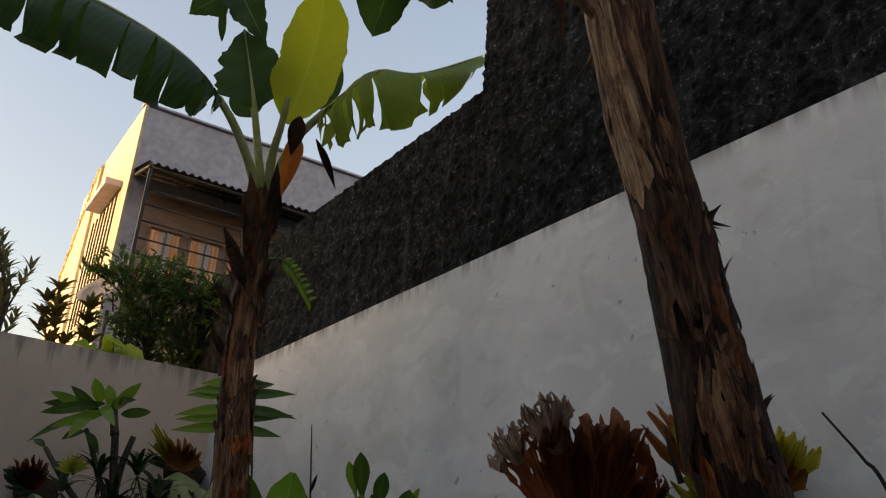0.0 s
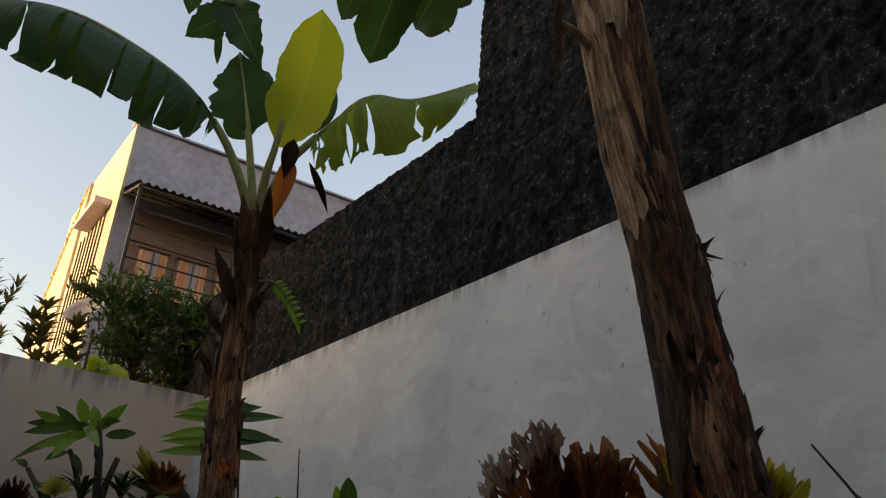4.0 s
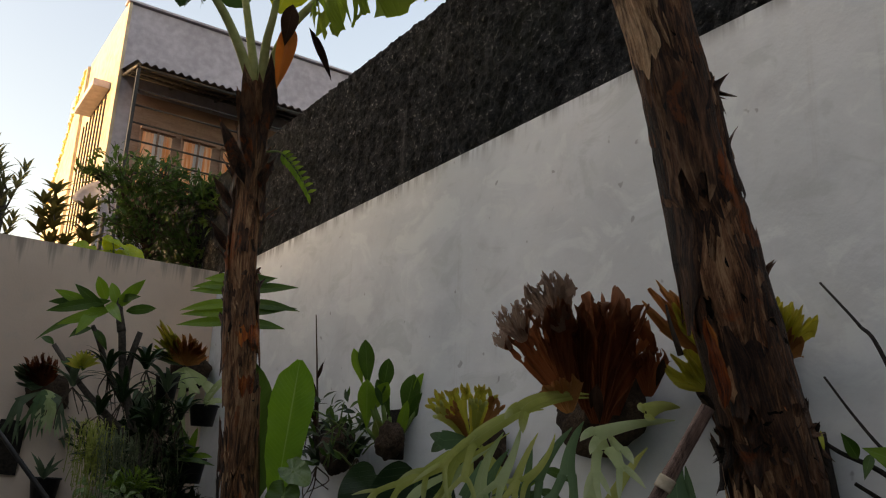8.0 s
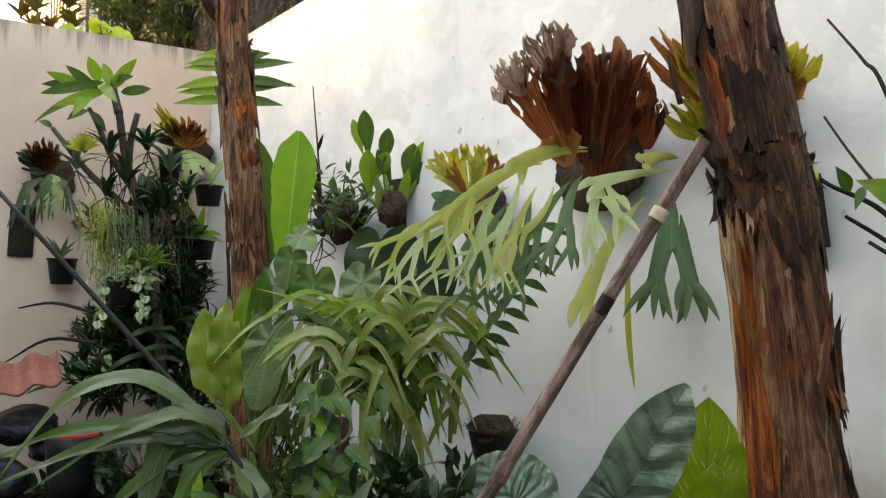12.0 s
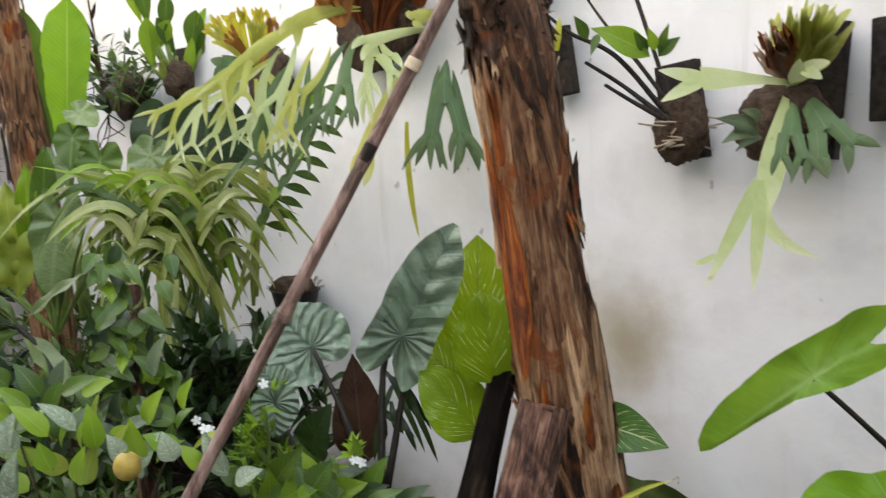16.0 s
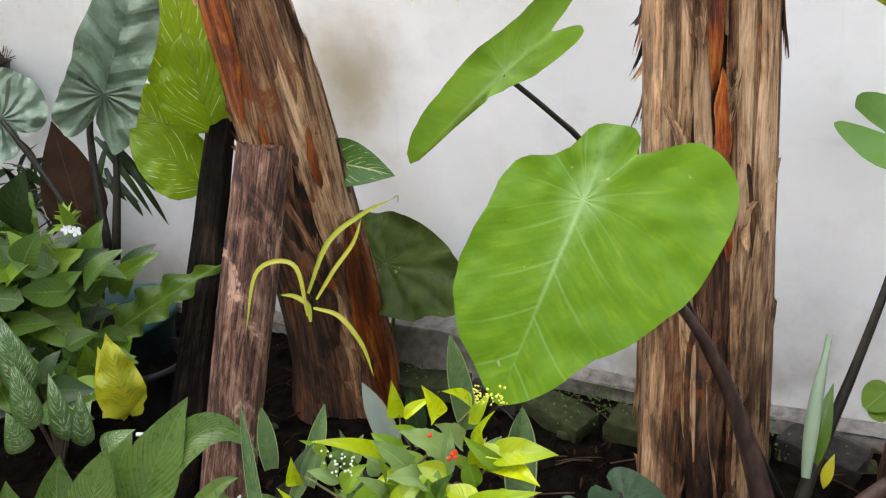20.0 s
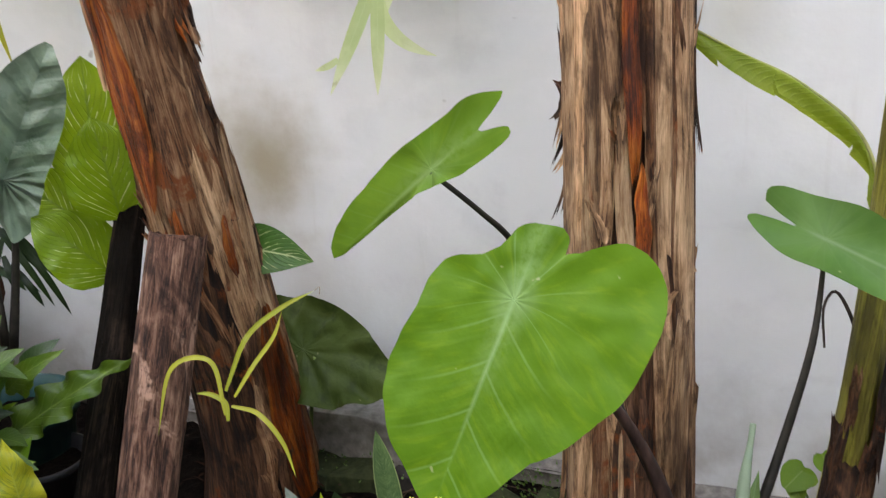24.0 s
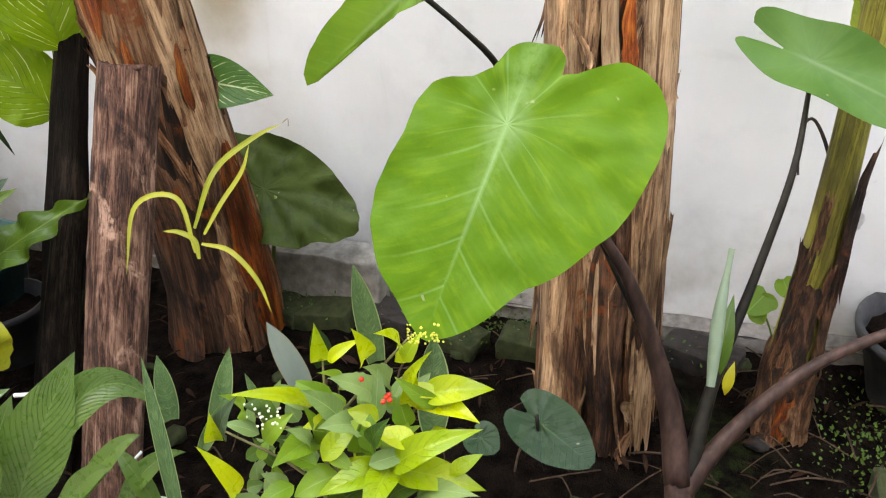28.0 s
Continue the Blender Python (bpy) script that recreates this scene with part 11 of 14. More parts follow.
leaf(philo, FRESH, (1.241, 3.331, 1.033), (1.241, 3.282, 1.404), 0.085, face=(-0.4, -0.9, 0.1), shape="paddle", bend=0.05, wave=0.16, waves=2.5, fold=0.35, nv=26, nu=5, rag=0.05)
stem(philo, GREEN_STALK, [(1.241, 3.331, 1.033), (1.308, 3.298, 0.717)], (0.009, 0.011), "stalk", seg=6)
leaf(philo, MID_GREEN, (1.287, 3.299, 1.079), (1.301, 3.24, 1.466), 0.1, face=(-0.4, -0.9, 0.1), shape="paddle", bend=0.05, wave=0.12, waves=2.0, fold=0.35, nv=26, nu=5, rag=0.05)
stem(philo, GREEN_STALK, [(1.287, 3.299, 1.079), (1.308, 3.298, 0.717)], (0.009, 0.011), "stalk", seg=6)
part("leaf", heart(bmesh.new(), (1.314, 3.206, 1.167), (1.252, 3.197, 0.882), (-0.5, -0.7, 0.4), shape="arrow", width=0.85, wave=0.07, waves=7, nt=40, nr=7), PHILO_PALE, philo)
stem(philo, GREEN_STALK, [(1.314, 3.206, 1.167), (1.308, 3.298, 0.717)], (0.007, 0.009), "stalk", seg=6)
part("leaf", heart(bmesh.new(), (1.345, 3.273, 1.387), (1.307, 3.243, 1.272), (-0.5, -0.7, 0.4), shape="taro", width=0.9, wave=0.07, waves=7, nt=40, nr=7), PHILO_PALE, philo)
stem(philo, GREEN_STALK, [(1.345, 3.273, 1.387), (1.308, 3.298, 0.717)], (0.007, 0.009), "stalk", seg=6)
part("leaf", heart(bmesh.new(), (1.46, 3.125, 1.391), (1.414, 3.101, 1.236), (-0.5, -0.7, 0.4), shape="taro", width=0.9, wave=0.07, waves=7, nt=40, nr=7), MID_GREEN, philo)
stem(philo, GREEN_STALK, [(1.46, 3.125, 1.391), (1.308, 3.298, 0.717)], (0.007, 0.009), "stalk", seg=6)
part("leaf", heart(bmesh.new(), (1.616, 3.02, 1.406), (1.545, 3.012, 1.273), (-0.5, -0.7, 0.4), shape="taro", width=0.9, wave=0.07, waves=7, nt=40, nr=7), PHILO_PALE, philo)
stem(philo, GREEN_STALK, [(1.616, 3.02, 1.406), (1.308, 3.298, 0.717)], (0.007, 0.009), "stalk", seg=6)
part("leaf", heart(bmesh.new(), (1.398, 3.21, 1.486), (1.361, 3.179, 1.373), (-0.5, -0.7, 0.4), shape="taro", width=0.9, wave=0.07, waves=7, nt=40, nr=7), MID_GREEN, philo)
stem(philo, GREEN_STALK, [(1.398, 3.21, 1.486), (1.308, 3.298, 0.717)], (0.007, 0.009), "stalk", seg=6)
part("leaf", heart(bmesh.new(), (1.522, 3.064, 1.27), (1.525, 3.005, 1.159), (-0.5, -0.7, 0.4), shape="taro", width=0.9, wave=0.07, waves=7, nt=40, nr=7), MID_GREEN, philo)
stem(philo, GREEN_STALK, [(1.522, 3.064, 1.27), (1.308, 3.298, 0.717)], (0.007, 0.009), "stalk", seg=6)
part("leaf", heart(bmesh.new(), (1.438, 3.228, 1.584), (1.476, 3.145, 1.538), (-0.5, -0.7, 0.4), shape="taro", width=0.9, wave=0.07, waves=7, nt=40, nr=7), PHILO_PALE, philo)
stem(philo, GREEN_STALK, [(1.438, 3.228, 1.584), (1.308, 3.298, 0.717)], (0.007, 0.009), "stalk", seg=6)

anthurium = thing("anthurium", (1.8, 3, 0), "anthurium with large dark glossy leaves", "anthurium")
part("leaf", heart(bmesh.new(), (1.813, 2.935, 1.466), (1.758, 2.934, 1.185), (-0.55, -0.8, 0.15), shape="round", width=0.85, wave=0.03, nt=40, nr=6), DEEP_GREEN, anthurium)
stem(anthurium, GREEN_STALK, [(1.813, 2.935, 1.466), (1.863, 3.035, 0.68)], (0.0092, 0.0118), "stalk", seg=6)
part("leaf", heart(bmesh.new(), (1.71, 3.063, 1.51), (1.662, 3.053, 1.315), (-0.55, -0.8, 0.15), shape="round", width=0.9, wave=0.03, nt=40, nr=6), DEEP_GREEN, anthurium)
stem(anthurium, GREEN_STALK, [(1.71, 3.063, 1.51), (1.760, 3.163, 0.68)], (0.0092, 0.0118), "stalk", seg=6)

strap_plant = thing("strap_leaved_orchid", (1.55, 2.75, 0), "dense clump of arching striped strap leaves", "plant")
STRAPS = (STRAP, FRESH, MID_GREEN, STRAP_LIT, STRAP, STRAP_LIT)
spray(strap_plant, STRAPS, (1.281, 2.604, 1.316), (0.252, -0.168, 0.007), (0.005, 0.004, -0.094), (0.134, 0.273, -0.014), 17, (0.189, 0.435), (0.030, 0.046), (-80, 5), 1, shape="strap", arch=0.13, nv=14, nu=2, fold=0.5)
spray(strap_plant, STRAPS, (1.249, 2.625, 1.315), (0.252, -0.168, 0.007), (0.005, 0.004, -0.094), (0.13, 0.275, -0.014), 14, (0.189, 0.416), (0.030, 0.046), (175, 260), 2, shape="strap", arch=0.13, nv=14, nu=2, fold=0.5)
leaf(strap_plant, FRESH, (1.362, 2.677, 1.234), (1.017, 2.728, 1.2), 0.046, face=(-0.2, -0.3, 0.9), via=(1.215, 2.644, 1.371), shape="strap", fold=0.5, nv=14, nu=2)
leaf(strap_plant, FRESH, (1.362, 2.677, 1.234), (1.046, 2.695, 1.386), 0.034, face=(-0.2, -0.4, 0.9), via=(1.249, 2.625, 1.315), shape="strap", fold=0.5, nv=14, nu=2)
leaf(strap_plant, FRESH, (1.393, 2.653, 1.274), (1.249, 2.563, 1.355), 0.038, face=(-0.2, -0.3, 0.9), via=(1.327, 2.572, 1.336), shape="strap", fold=0.5, nv=14, nu=2)
leaf(strap_plant, FRESH, (1.525, 2.568, 1.239), (1.808, 2.214, 1.046), 0.038, face=(-0.2, -0.3, 0.9), via=(1.612, 2.385, 1.307), shape="strap", fold=0.5, nv=14, nu=2)
leaf(strap_plant, FRESH, (1.509, 2.579, 1.238), (1.746, 2.245, 1.184), 0.034, face=(-0.2, -0.3, 0.9), via=(1.6, 2.397, 1.249), shape="strap", fold=0.5, nv=14, nu=2)
spray(strap_plant, STRAPS, (1.214, 2.539, 1.174), (0.334, -0.223, 0.01), (0.008, 0.006, -0.146), (0.109, 0.23, -0.025), 18, (0.164, 0.329), (0.030, 0.046), (-80, 0), 7, shape="strap", arch=0.13, nv=14, nu=2, fold=0.5)
spray(strap_plant, STRAPS, (1.183, 2.559, 1.173), (0.273, -0.182, 0.008), (0.008, 0.006, -0.146), (0.107, 0.232, -0.025), 14, (0.164, 0.329), (0.030, 0.046), (180, 260), 8, shape="strap", arch=0.13, nv=14, nu=2, fold=0.5)
spray(strap_plant, STRAPS, (1.24, 2.516, 1.248), (0.243, -0.162, 0.007), (0.006, 0.004, -0.109), (0.089, 0.182, -0.015), 12, (0.164, 0.274), (0.026, 0.042), (-30, 35), 17, shape="strap", arch=0.1, nv=12, nu=2, fold=0.5)
spray(strap_plant, STRAPS, (1.21, 2.536, 1.247), (0.243, -0.162, 0.007), (0.006, 0.004, -0.109), (0.087, 0.184, -0.015), 12, (0.164, 0.310), (0.026, 0.042), (145, 215), 18, shape="strap", arch=0.1, nv=12, nu=2, fold=0.5)
spray(strap_plant, STRAPS, (1.164, 2.514, 1.142), (0.358, -0.239, 0.01), (0.01, 0.007, -0.179), (0.064, 0.139, -0.017), 12, (0.143, 0.287), (0.026, 0.040), (230, 310), 19, shape="strap", arch=0.05, nv=12, nu=2, fold=0.5)
stem(strap_plant, GREEN_STALK, [(1.505, 2.638, 1.293), (1.508, 2.658, 0.995), (1.557, 2.65, 0.658)], (0.0080, 0.0080), "stem", seg=5)
stem(strap_plant, GREEN_STALK, [(1.322, 2.76, 1.288), (1.314, 2.787, 0.989), (1.49, 2.695, 0.656)], (0.0080, 0.0080), "stem", seg=5)
stem(strap_plant, GREEN_STALK, [(1.324, 2.758, 1.288), (1.362, 2.755, 0.991), (1.447, 2.723, 0.655)], (0.0080, 0.0080), "stem", seg=5)
stem(strap_plant, GREEN_STALK, [(1.362, 2.733, 1.289), (1.348, 2.764, 0.99), (1.525, 2.671, 0.657)], (0.0080, 0.0080), "stem", seg=5)
stem(strap_plant, GREEN_STALK, [(1.464, 2.665, 1.292), (1.488, 2.671, 0.994), (1.53, 2.668, 0.657)], (0.0080, 0.0080), "stem", seg=5)
stem(strap_plant, GREEN_STALK, [(1.583, 2.585, 1.296), (1.63, 2.577, 0.999), (1.536, 2.664, 0.657)], (0.0080, 0.0080), "stem", seg=5)
stem(strap_plant, GREEN_STALK, [(1.382, 2.72, 1.29), (1.396, 2.732, 0.992), (1.436, 2.731, 0.654)], (0.0080, 0.0080), "stem", seg=5)
stem(strap_plant, GREEN_STALK, [(1.319, 2.761, 1.288), (1.334, 2.774, 0.99), (1.542, 2.66, 0.658)], (0.0080, 0.0080), "stem", seg=5)
stem(strap_plant, GREEN_STALK, [(1.375, 2.724, 1.29), (1.376, 2.746, 0.991), (1.469, 2.709, 0.655)], (0.0080, 0.0080), "stem", seg=5)
stem(strap_plant, GREEN_STALK, [(1.547, 2.61, 1.295), (1.564, 2.62, 0.997), (1.522, 2.673, 0.657)], (0.0080, 0.0080), "stem", seg=5)
stem(strap_plant, GREEN_STALK, [(1.566, 2.597, 1.295), (1.575, 2.613, 0.997), (1.557, 2.65, 0.658)], (0.0080, 0.0080), "stem", seg=5)
stem(strap_plant, GREEN_STALK, [(1.616, 2.564, 1.297), (1.605, 2.593, 0.998), (1.585, 2.631, 0.659)], (0.0080, 0.0080), "stem", seg=5)
stem(strap_plant, GREEN_STALK, [(1.555, 2.604, 1.295), (1.547, 2.632, 0.996), (1.49, 2.695, 0.656)], (0.0080, 0.0080), "stem", seg=5)
stem(strap_plant, GREEN_STALK, [(1.523, 2.626, 1.294), (1.566, 2.619, 0.997), (1.475, 2.705, 0.656)], (0.0080, 0.0080), "stem", seg=5)
spray(strap_plant, (MID_GREEN, STRAP,), (1.463, 2.686, 1.014), (0.265, -0.177, 0.008), (0.011, 0.008, -0.199), (0.097, 0.178, -0.029), 22, (0.159, 0.299), (0.0219, 0.0299), (10, 170), 3, shape="strap", arch=0.05, nv=8)

tray = thing("plant_pot", (1.93, 2.558, 0.869), "black pot with fibrous soil on a bracket by the wall", "pot")
hanging_bowl(tray, (1.93, 2.558, 0.869), 0.085, 0.11)

totem = thing("climbing_pothos", (1.03, 2.028, 0), "climbing plant with glossy heart leaves on a reddish-brown post", "plant")
stem(totem, OLD_WOOD, [(1.044, 2.055, 0.314), (1.061, 2.091, 0.73), (1.079, 2.115, 1.05)], (0.0273, 0.0257, 0.0241), "post", seg=12, rough=0.15)
leaf(totem, FRESH, (1.073, 1.995, 0.846), (0.985, 1.913, 0.824), 0.046, face=(-0.4, -0.8, 0.4), shape="ovate", bend=0.1, fold=0.35, nv=7, nu=2)
leaf(totem, MID_GREEN, (1.054, 2.039, 0.701), (1.027, 1.913, 0.678), 0.049, face=(-0.3, -0.6, 0.8), shape="ovate", bend=0.1, fold=0.35, nv=7, nu=2)
leaf(totem, MID_GREEN, (1.044, 1.975, 0.753), (1.045, 1.865, 0.733), 0.050, face=(-0.3, -0.5, 0.8), shape="ovate", bend=0.1, fold=0.35, nv=7, nu=2)
leaf(totem, MID_GREEN, (1.019, 2.027, 0.962), (1.008, 2.023, 0.881), 0.051, face=(-0.4, -0.7, 0.6), shape="ovate", bend=0.1, fold=0.35, nv=7, nu=2)
leaf(totem, MID_GREEN, (1.107, 1.981, 0.824), (1.054, 1.886, 0.759), 0.044, face=(-0.4, -0.8, 0.5), shape="ovate", bend=0.1, fold=0.35, nv=7, nu=2)
leaf(totem, FRESH, (1.076, 1.996, 0.852), (1.02, 1.998, 0.802), 0.050, face=(-0.4, -0.7, 0.6), shape="ovate", bend=0.1, fold=0.35, nv=7, nu=2)
leaf(totem, MID_GREEN, (0.939, 2.057, 0.759), (0.89, 1.961, 0.715), 0.033, face=(-0.3, -0.6, 0.7), shape="ovate", bend=0.1, fold=0.35, nv=7, nu=2)
leaf(totem, MID_GREEN, (1.035, 1.934, 0.707), (1.011, 1.854, 0.649), 0.036, face=(-0.4, -0.8, 0.4), shape="ovate", bend=0.1, fold=0.35, nv=7, nu=2)
leaf(totem, DEEP_GREEN, (0.96, 2.077, 0.971), (0.885, 2.027, 0.949), 0.050, face=(-0.4, -0.9, 0.3), shape="ovate", bend=0.1, fold=0.35, nv=7, nu=2)
leaf(totem, FRESH, (0.994, 1.994, 0.923), (1.001, 1.993, 0.869), 0.034, face=(-0.3, -0.6, 0.8), shape="ovate", bend=0.1, fold=0.35, nv=7, nu=2)
leaf(totem, DEEP_GREEN, (1.001, 2.015, 1.172), (0.978, 2.034, 1.116), 0.036, face=(-0.4, -0.8, 0.5), shape="ovate", bend=0.1, fold=0.35, nv=7, nu=2)
leaf(totem, DEEP_GREEN, (0.98, 2.089, 0.812), (0.912, 2.03, 0.798), 0.044, face=(-0.4, -0.8, 0.4), shape="ovate", bend=0.1, fold=0.35, nv=7, nu=2)
leaf(totem, MID_GREEN, (1.054, 1.953, 0.864), (1.007, 1.976, 0.809), 0.048, face=(-0.4, -0.8, 0.4), shape="ovate", bend=0.1, fold=0.35, nv=7, nu=2)
leaf(totem, MID_GREEN, (0.975, 2.109, 0.868), (0.947, 1.934, 0.838), 0.038, face=(-0.4, -0.8, 0.5), shape="ovate", bend=0.1, fold=0.35, nv=7, nu=2)
leaf(totem, MID_GREEN, (0.981, 2.022, 0.989), (0.925, 2.04, 0.948), 0.048, face=(-0.2, -0.5, 0.8), shape="ovate", bend=0.1, fold=0.35, nv=7, nu=2)
leaf(totem, MID_GREEN, (1.098, 1.971, 0.831), (1.014, 1.911, 0.825), 0.052, face=(-0.4, -0.8, 0.4), shape="ovate", bend=0.1, fold=0.35, nv=7, nu=2)
leaf(totem, MID_GREEN, (1.018, 2.026, 0.936), (0.938, 1.955, 0.893), 0.035, face=(-0.3, -0.5, 0.8), shape="ovate", bend=0.1, fold=0.35, nv=7, nu=2)
leaf(totem, DEEP_GREEN, (0.921, 2.018, 0.702), (0.922, 1.929, 0.689), 0.040, face=(-0.3, -0.6, 0.7), shape="ovate", bend=0.1, fold=0.35, nv=7, nu=2)
leaf(totem, MID_GREEN, (0.968, 2.027, 0.969), (1.004, 1.949, 0.934), 0.047, face=(-0.3, -0.7, 0.7), shape="ovate", bend=0.1, fold=0.35, nv=7, nu=2)
leaf(totem, MID_GREEN, (1.024, 2.058, 0.868), (0.959, 2.011, 0.832), 0.050, face=(-0.4, -0.8, 0.5), shape="ovate", bend=0.1, fold=0.35, nv=7, nu=2)
leaf(totem, FRESH, (0.994, 2.012, 0.898), (0.943, 1.936, 0.855), 0.046, face=(-0.3, -0.5, 0.8), shape="ovate", bend=0.1, fold=0.35, nv=7, nu=2)
leaf(totem, DEEP_GREEN, (1.025, 2.08, 1.104), (0.97, 1.982, 1.052), 0.047, face=(-0.2, -0.5, 0.8), shape="ovate", bend=0.1, fold=0.35, nv=7, nu=2)
leaf(totem, MID_GREEN, (0.999, 1.992, 1.033), (0.924, 1.99, 0.978), 0.050, face=(-0.3, -0.6, 0.7), shape="ovate", bend=0.1, fold=0.35, nv=7, nu=2)
leaf(totem, DEEP_GREEN, (0.983, 2.065, 0.846), (0.951, 2.012, 0.792), 0.048, face=(-0.4, -0.8, 0.4), shape="ovate", bend=0.1, fold=0.35, nv=7, nu=2)
leaf(totem, MID_GREEN, (1.005, 1.997, 1.123), (1.007, 1.923, 1.071), 0.040, face=(-0.3, -0.5, 0.8), shape="ovate", bend=0.1, fold=0.35, nv=7, nu=2)
leaf(totem, MID_GREEN, (1.009, 2.057, 1.036), (0.995, 2.044, 0.969), 0.046, face=(-0.4, -0.8, 0.4), shape="ovate", bend=0.1, fold=0.35, nv=7, nu=2)
leaf(totem, MID_GREEN, (0.969, 2.048, 0.907), (0.924, 2.084, 0.867), 0.050, face=(-0.3, -0.7, 0.6), shape="ovate", bend=0.1, fold=0.35, nv=7, nu=2)
leaf(totem, MID_GREEN, (1.108, 1.956, 1.143), (1.093, 1.907, 1.076), 0.042, face=(-0.3, -0.6, 0.7), shape="ovate", bend=0.1, fold=0.35, nv=7, nu=2)
leaf(totem, MID_GREEN, (0.943, 2.014, 0.86), (0.971, 1.917, 0.829), 0.046, face=(-0.3, -0.7, 0.7), shape="ovate", bend=0.1, fold=0.35, nv=7, nu=2)
leaf(totem, MID_GREEN, (1.021, 2.051, 0.796), (0.901, 1.977, 0.785), 0.047, face=(-0.3, -0.6, 0.8), shape="ovate", bend=0.1, fold=0.35, nv=7, nu=2)
leaf(totem, MID_GREEN, (1.054, 2.092, 1.144), (0.971, 2.048, 1.082), 0.045, face=(-0.3, -0.5, 0.8), shape="ovate", bend=0.1, fold=0.35, nv=7, nu=2)
leaf(totem, MID_GREEN, (1.031, 1.97, 0.975), (0.979, 1.967, 0.933), 0.045, face=(-0.3, -0.7, 0.6), shape="ovate", bend=0.1, fold=0.35, nv=7, nu=2)
leaf(totem, MID_GREEN, (0.991, 2.103, 0.848), (0.967, 2.003, 0.789), 0.038, face=(-0.2, -0.5, 0.8), shape="ovate", bend=0.1, fold=0.35, nv=7, nu=2)
leaf(totem, MID_GREEN, (0.977, 2.071, 0.782), (0.935, 1.942, 0.757), 0.038, face=(-0.3, -0.6, 0.8), shape="ovate", bend=0.1, fold=0.35, nv=7, nu=2)
leaf(totem, MID_GREEN, (0.954, 2.01, 0.939), (0.97, 1.94, 0.884), 0.033, face=(-0.2, -0.5, 0.9), shape="ovate", bend=0.1, fold=0.35, nv=7, nu=2)
leaf(totem, MID_GREEN, (1, 2.002, 0.913), (1.055, 1.98, 0.855), 0.043, face=(-0.3, -0.6, 0.7), shape="ovate", bend=0.1, fold=0.35, nv=7, nu=2)
leaf(totem, MID_GREEN, (0.975, 2.064, 1.006), (0.935, 2.064, 0.969), 0.049, face=(-0.4, -0.8, 0.4), shape="ovate", bend=0.1, fold=0.35, nv=7, nu=2)
leaf(totem, MID_GREEN, (0.997, 2.024, 0.968), (0.945, 2.009, 0.923), 0.047, face=(-0.4, -0.8, 0.3), shape="ovate", bend=0.1, fold=0.35, nv=7, nu=2)
leaf(totem, MID_GREEN, (0.956, 2.01, 0.864), (0.951, 1.992, 0.802), 0.042, face=(-0.4, -0.8, 0.5), shape="ovate", bend=0.1, fold=0.35, nv=7, nu=2)
leaf(totem, MID_GREEN, (0.986, 1.976, 0.781), (0.989, 1.911, 0.711), 0.046, face=(-0.4, -0.8, 0.5), shape="ovate", bend=0.1, fold=0.35, nv=7, nu=2)
leaf(totem, MID_GREEN, (0.982, 2.009, 0.745), (0.939, 1.97, 0.7), 0.044, face=(-0.4, -0.8, 0.4), shape="ovate", bend=0.1, fold=0.35, nv=7, nu=2)
leaf(totem, FRESH, (1.037, 1.949, 0.731), (1.014, 1.989, 0.672), 0.047, face=(-0.3, -0.7, 0.7), shape="ovate", bend=0.1, fold=0.35, nv=7, nu=2)
leaf(totem, DEEP_GREEN, (1.015, 2.079, 0.99), (0.996, 1.999, 0.937), 0.041, face=(-0.3, -0.7, 0.7), shape="ovate", bend=0.1, fold=0.35, nv=7, nu=2)
leaf(totem, FRESH, (0.984, 2.077, 0.753), (0.965, 1.92, 0.727), 0.035, face=(-0.2, -0.5, 0.8), shape="ovate", bend=0.1, fold=0.35, nv=7, nu=2)
leaf(totem, MID_GREEN, (0.95, 2.027, 0.705), (0.906, 2.009, 0.674), 0.039, face=(-0.3, -0.6, 0.8), shape="ovate", bend=0.1, fold=0.35, nv=7, nu=2)
leaf(totem, DEEP_GREEN, (0.986, 1.994, 0.739), (0.94, 1.936, 0.706), 0.047, face=(-0.3, -0.7, 0.6), shape="ovate", bend=0.1, fold=0.35, nv=7, nu=2)
leaf(totem, DEEP_GREEN, (1.001, 2.045, 0.98), (0.934, 2.059, 0.941), 0.035, face=(-0.4, -0.8, 0.5), shape="ovate", bend=0.1, fold=0.35, nv=7, nu=2)
leaf(totem, DEEP_GREEN, (0.985, 2.105, 0.965), (0.932, 2.067, 0.893), 0.052, face=(-0.3, -0.8, 0.5), shape="ovate", bend=0.1, fold=0.35, nv=7, nu=2)
leaf(totem, MID_GREEN, (1.032, 1.989, 0.999), (1.044, 1.875, 0.953), 0.044, face=(-0.4, -0.8, 0.5), shape="ovate", bend=0.1, fold=0.35, nv=7, nu=2)
leaf(totem, MID_GREEN, (1.002, 2.053, 1.073), (1.013, 1.992, 0.995), 0.039, face=(-0.3, -0.6, 0.8), shape="ovate", bend=0.1, fold=0.35, nv=7, nu=2)
leaf(totem, MID_GREEN, (0.946, 2.035, 0.732), (0.957, 1.921, 0.719), 0.040, face=(-0.3, -0.7, 0.6), shape="ovate", bend=0.1, fold=0.35, nv=7, nu=2)
leaf(totem, FRESH, (1.064, 1.964, 0.821), (1.085, 1.936, 0.772), 0.051, face=(-0.4, -0.7, 0.6), shape="ovate", bend=0.1, fold=0.35, nv=7, nu=2)
leaf(totem, FRESH, (1.065, 2.014, 0.932), (0.986, 2.005, 0.881), 0.036, face=(-0.4, -0.8, 0.4), shape="ovate", bend=0.1, fold=0.35, nv=7, nu=2)
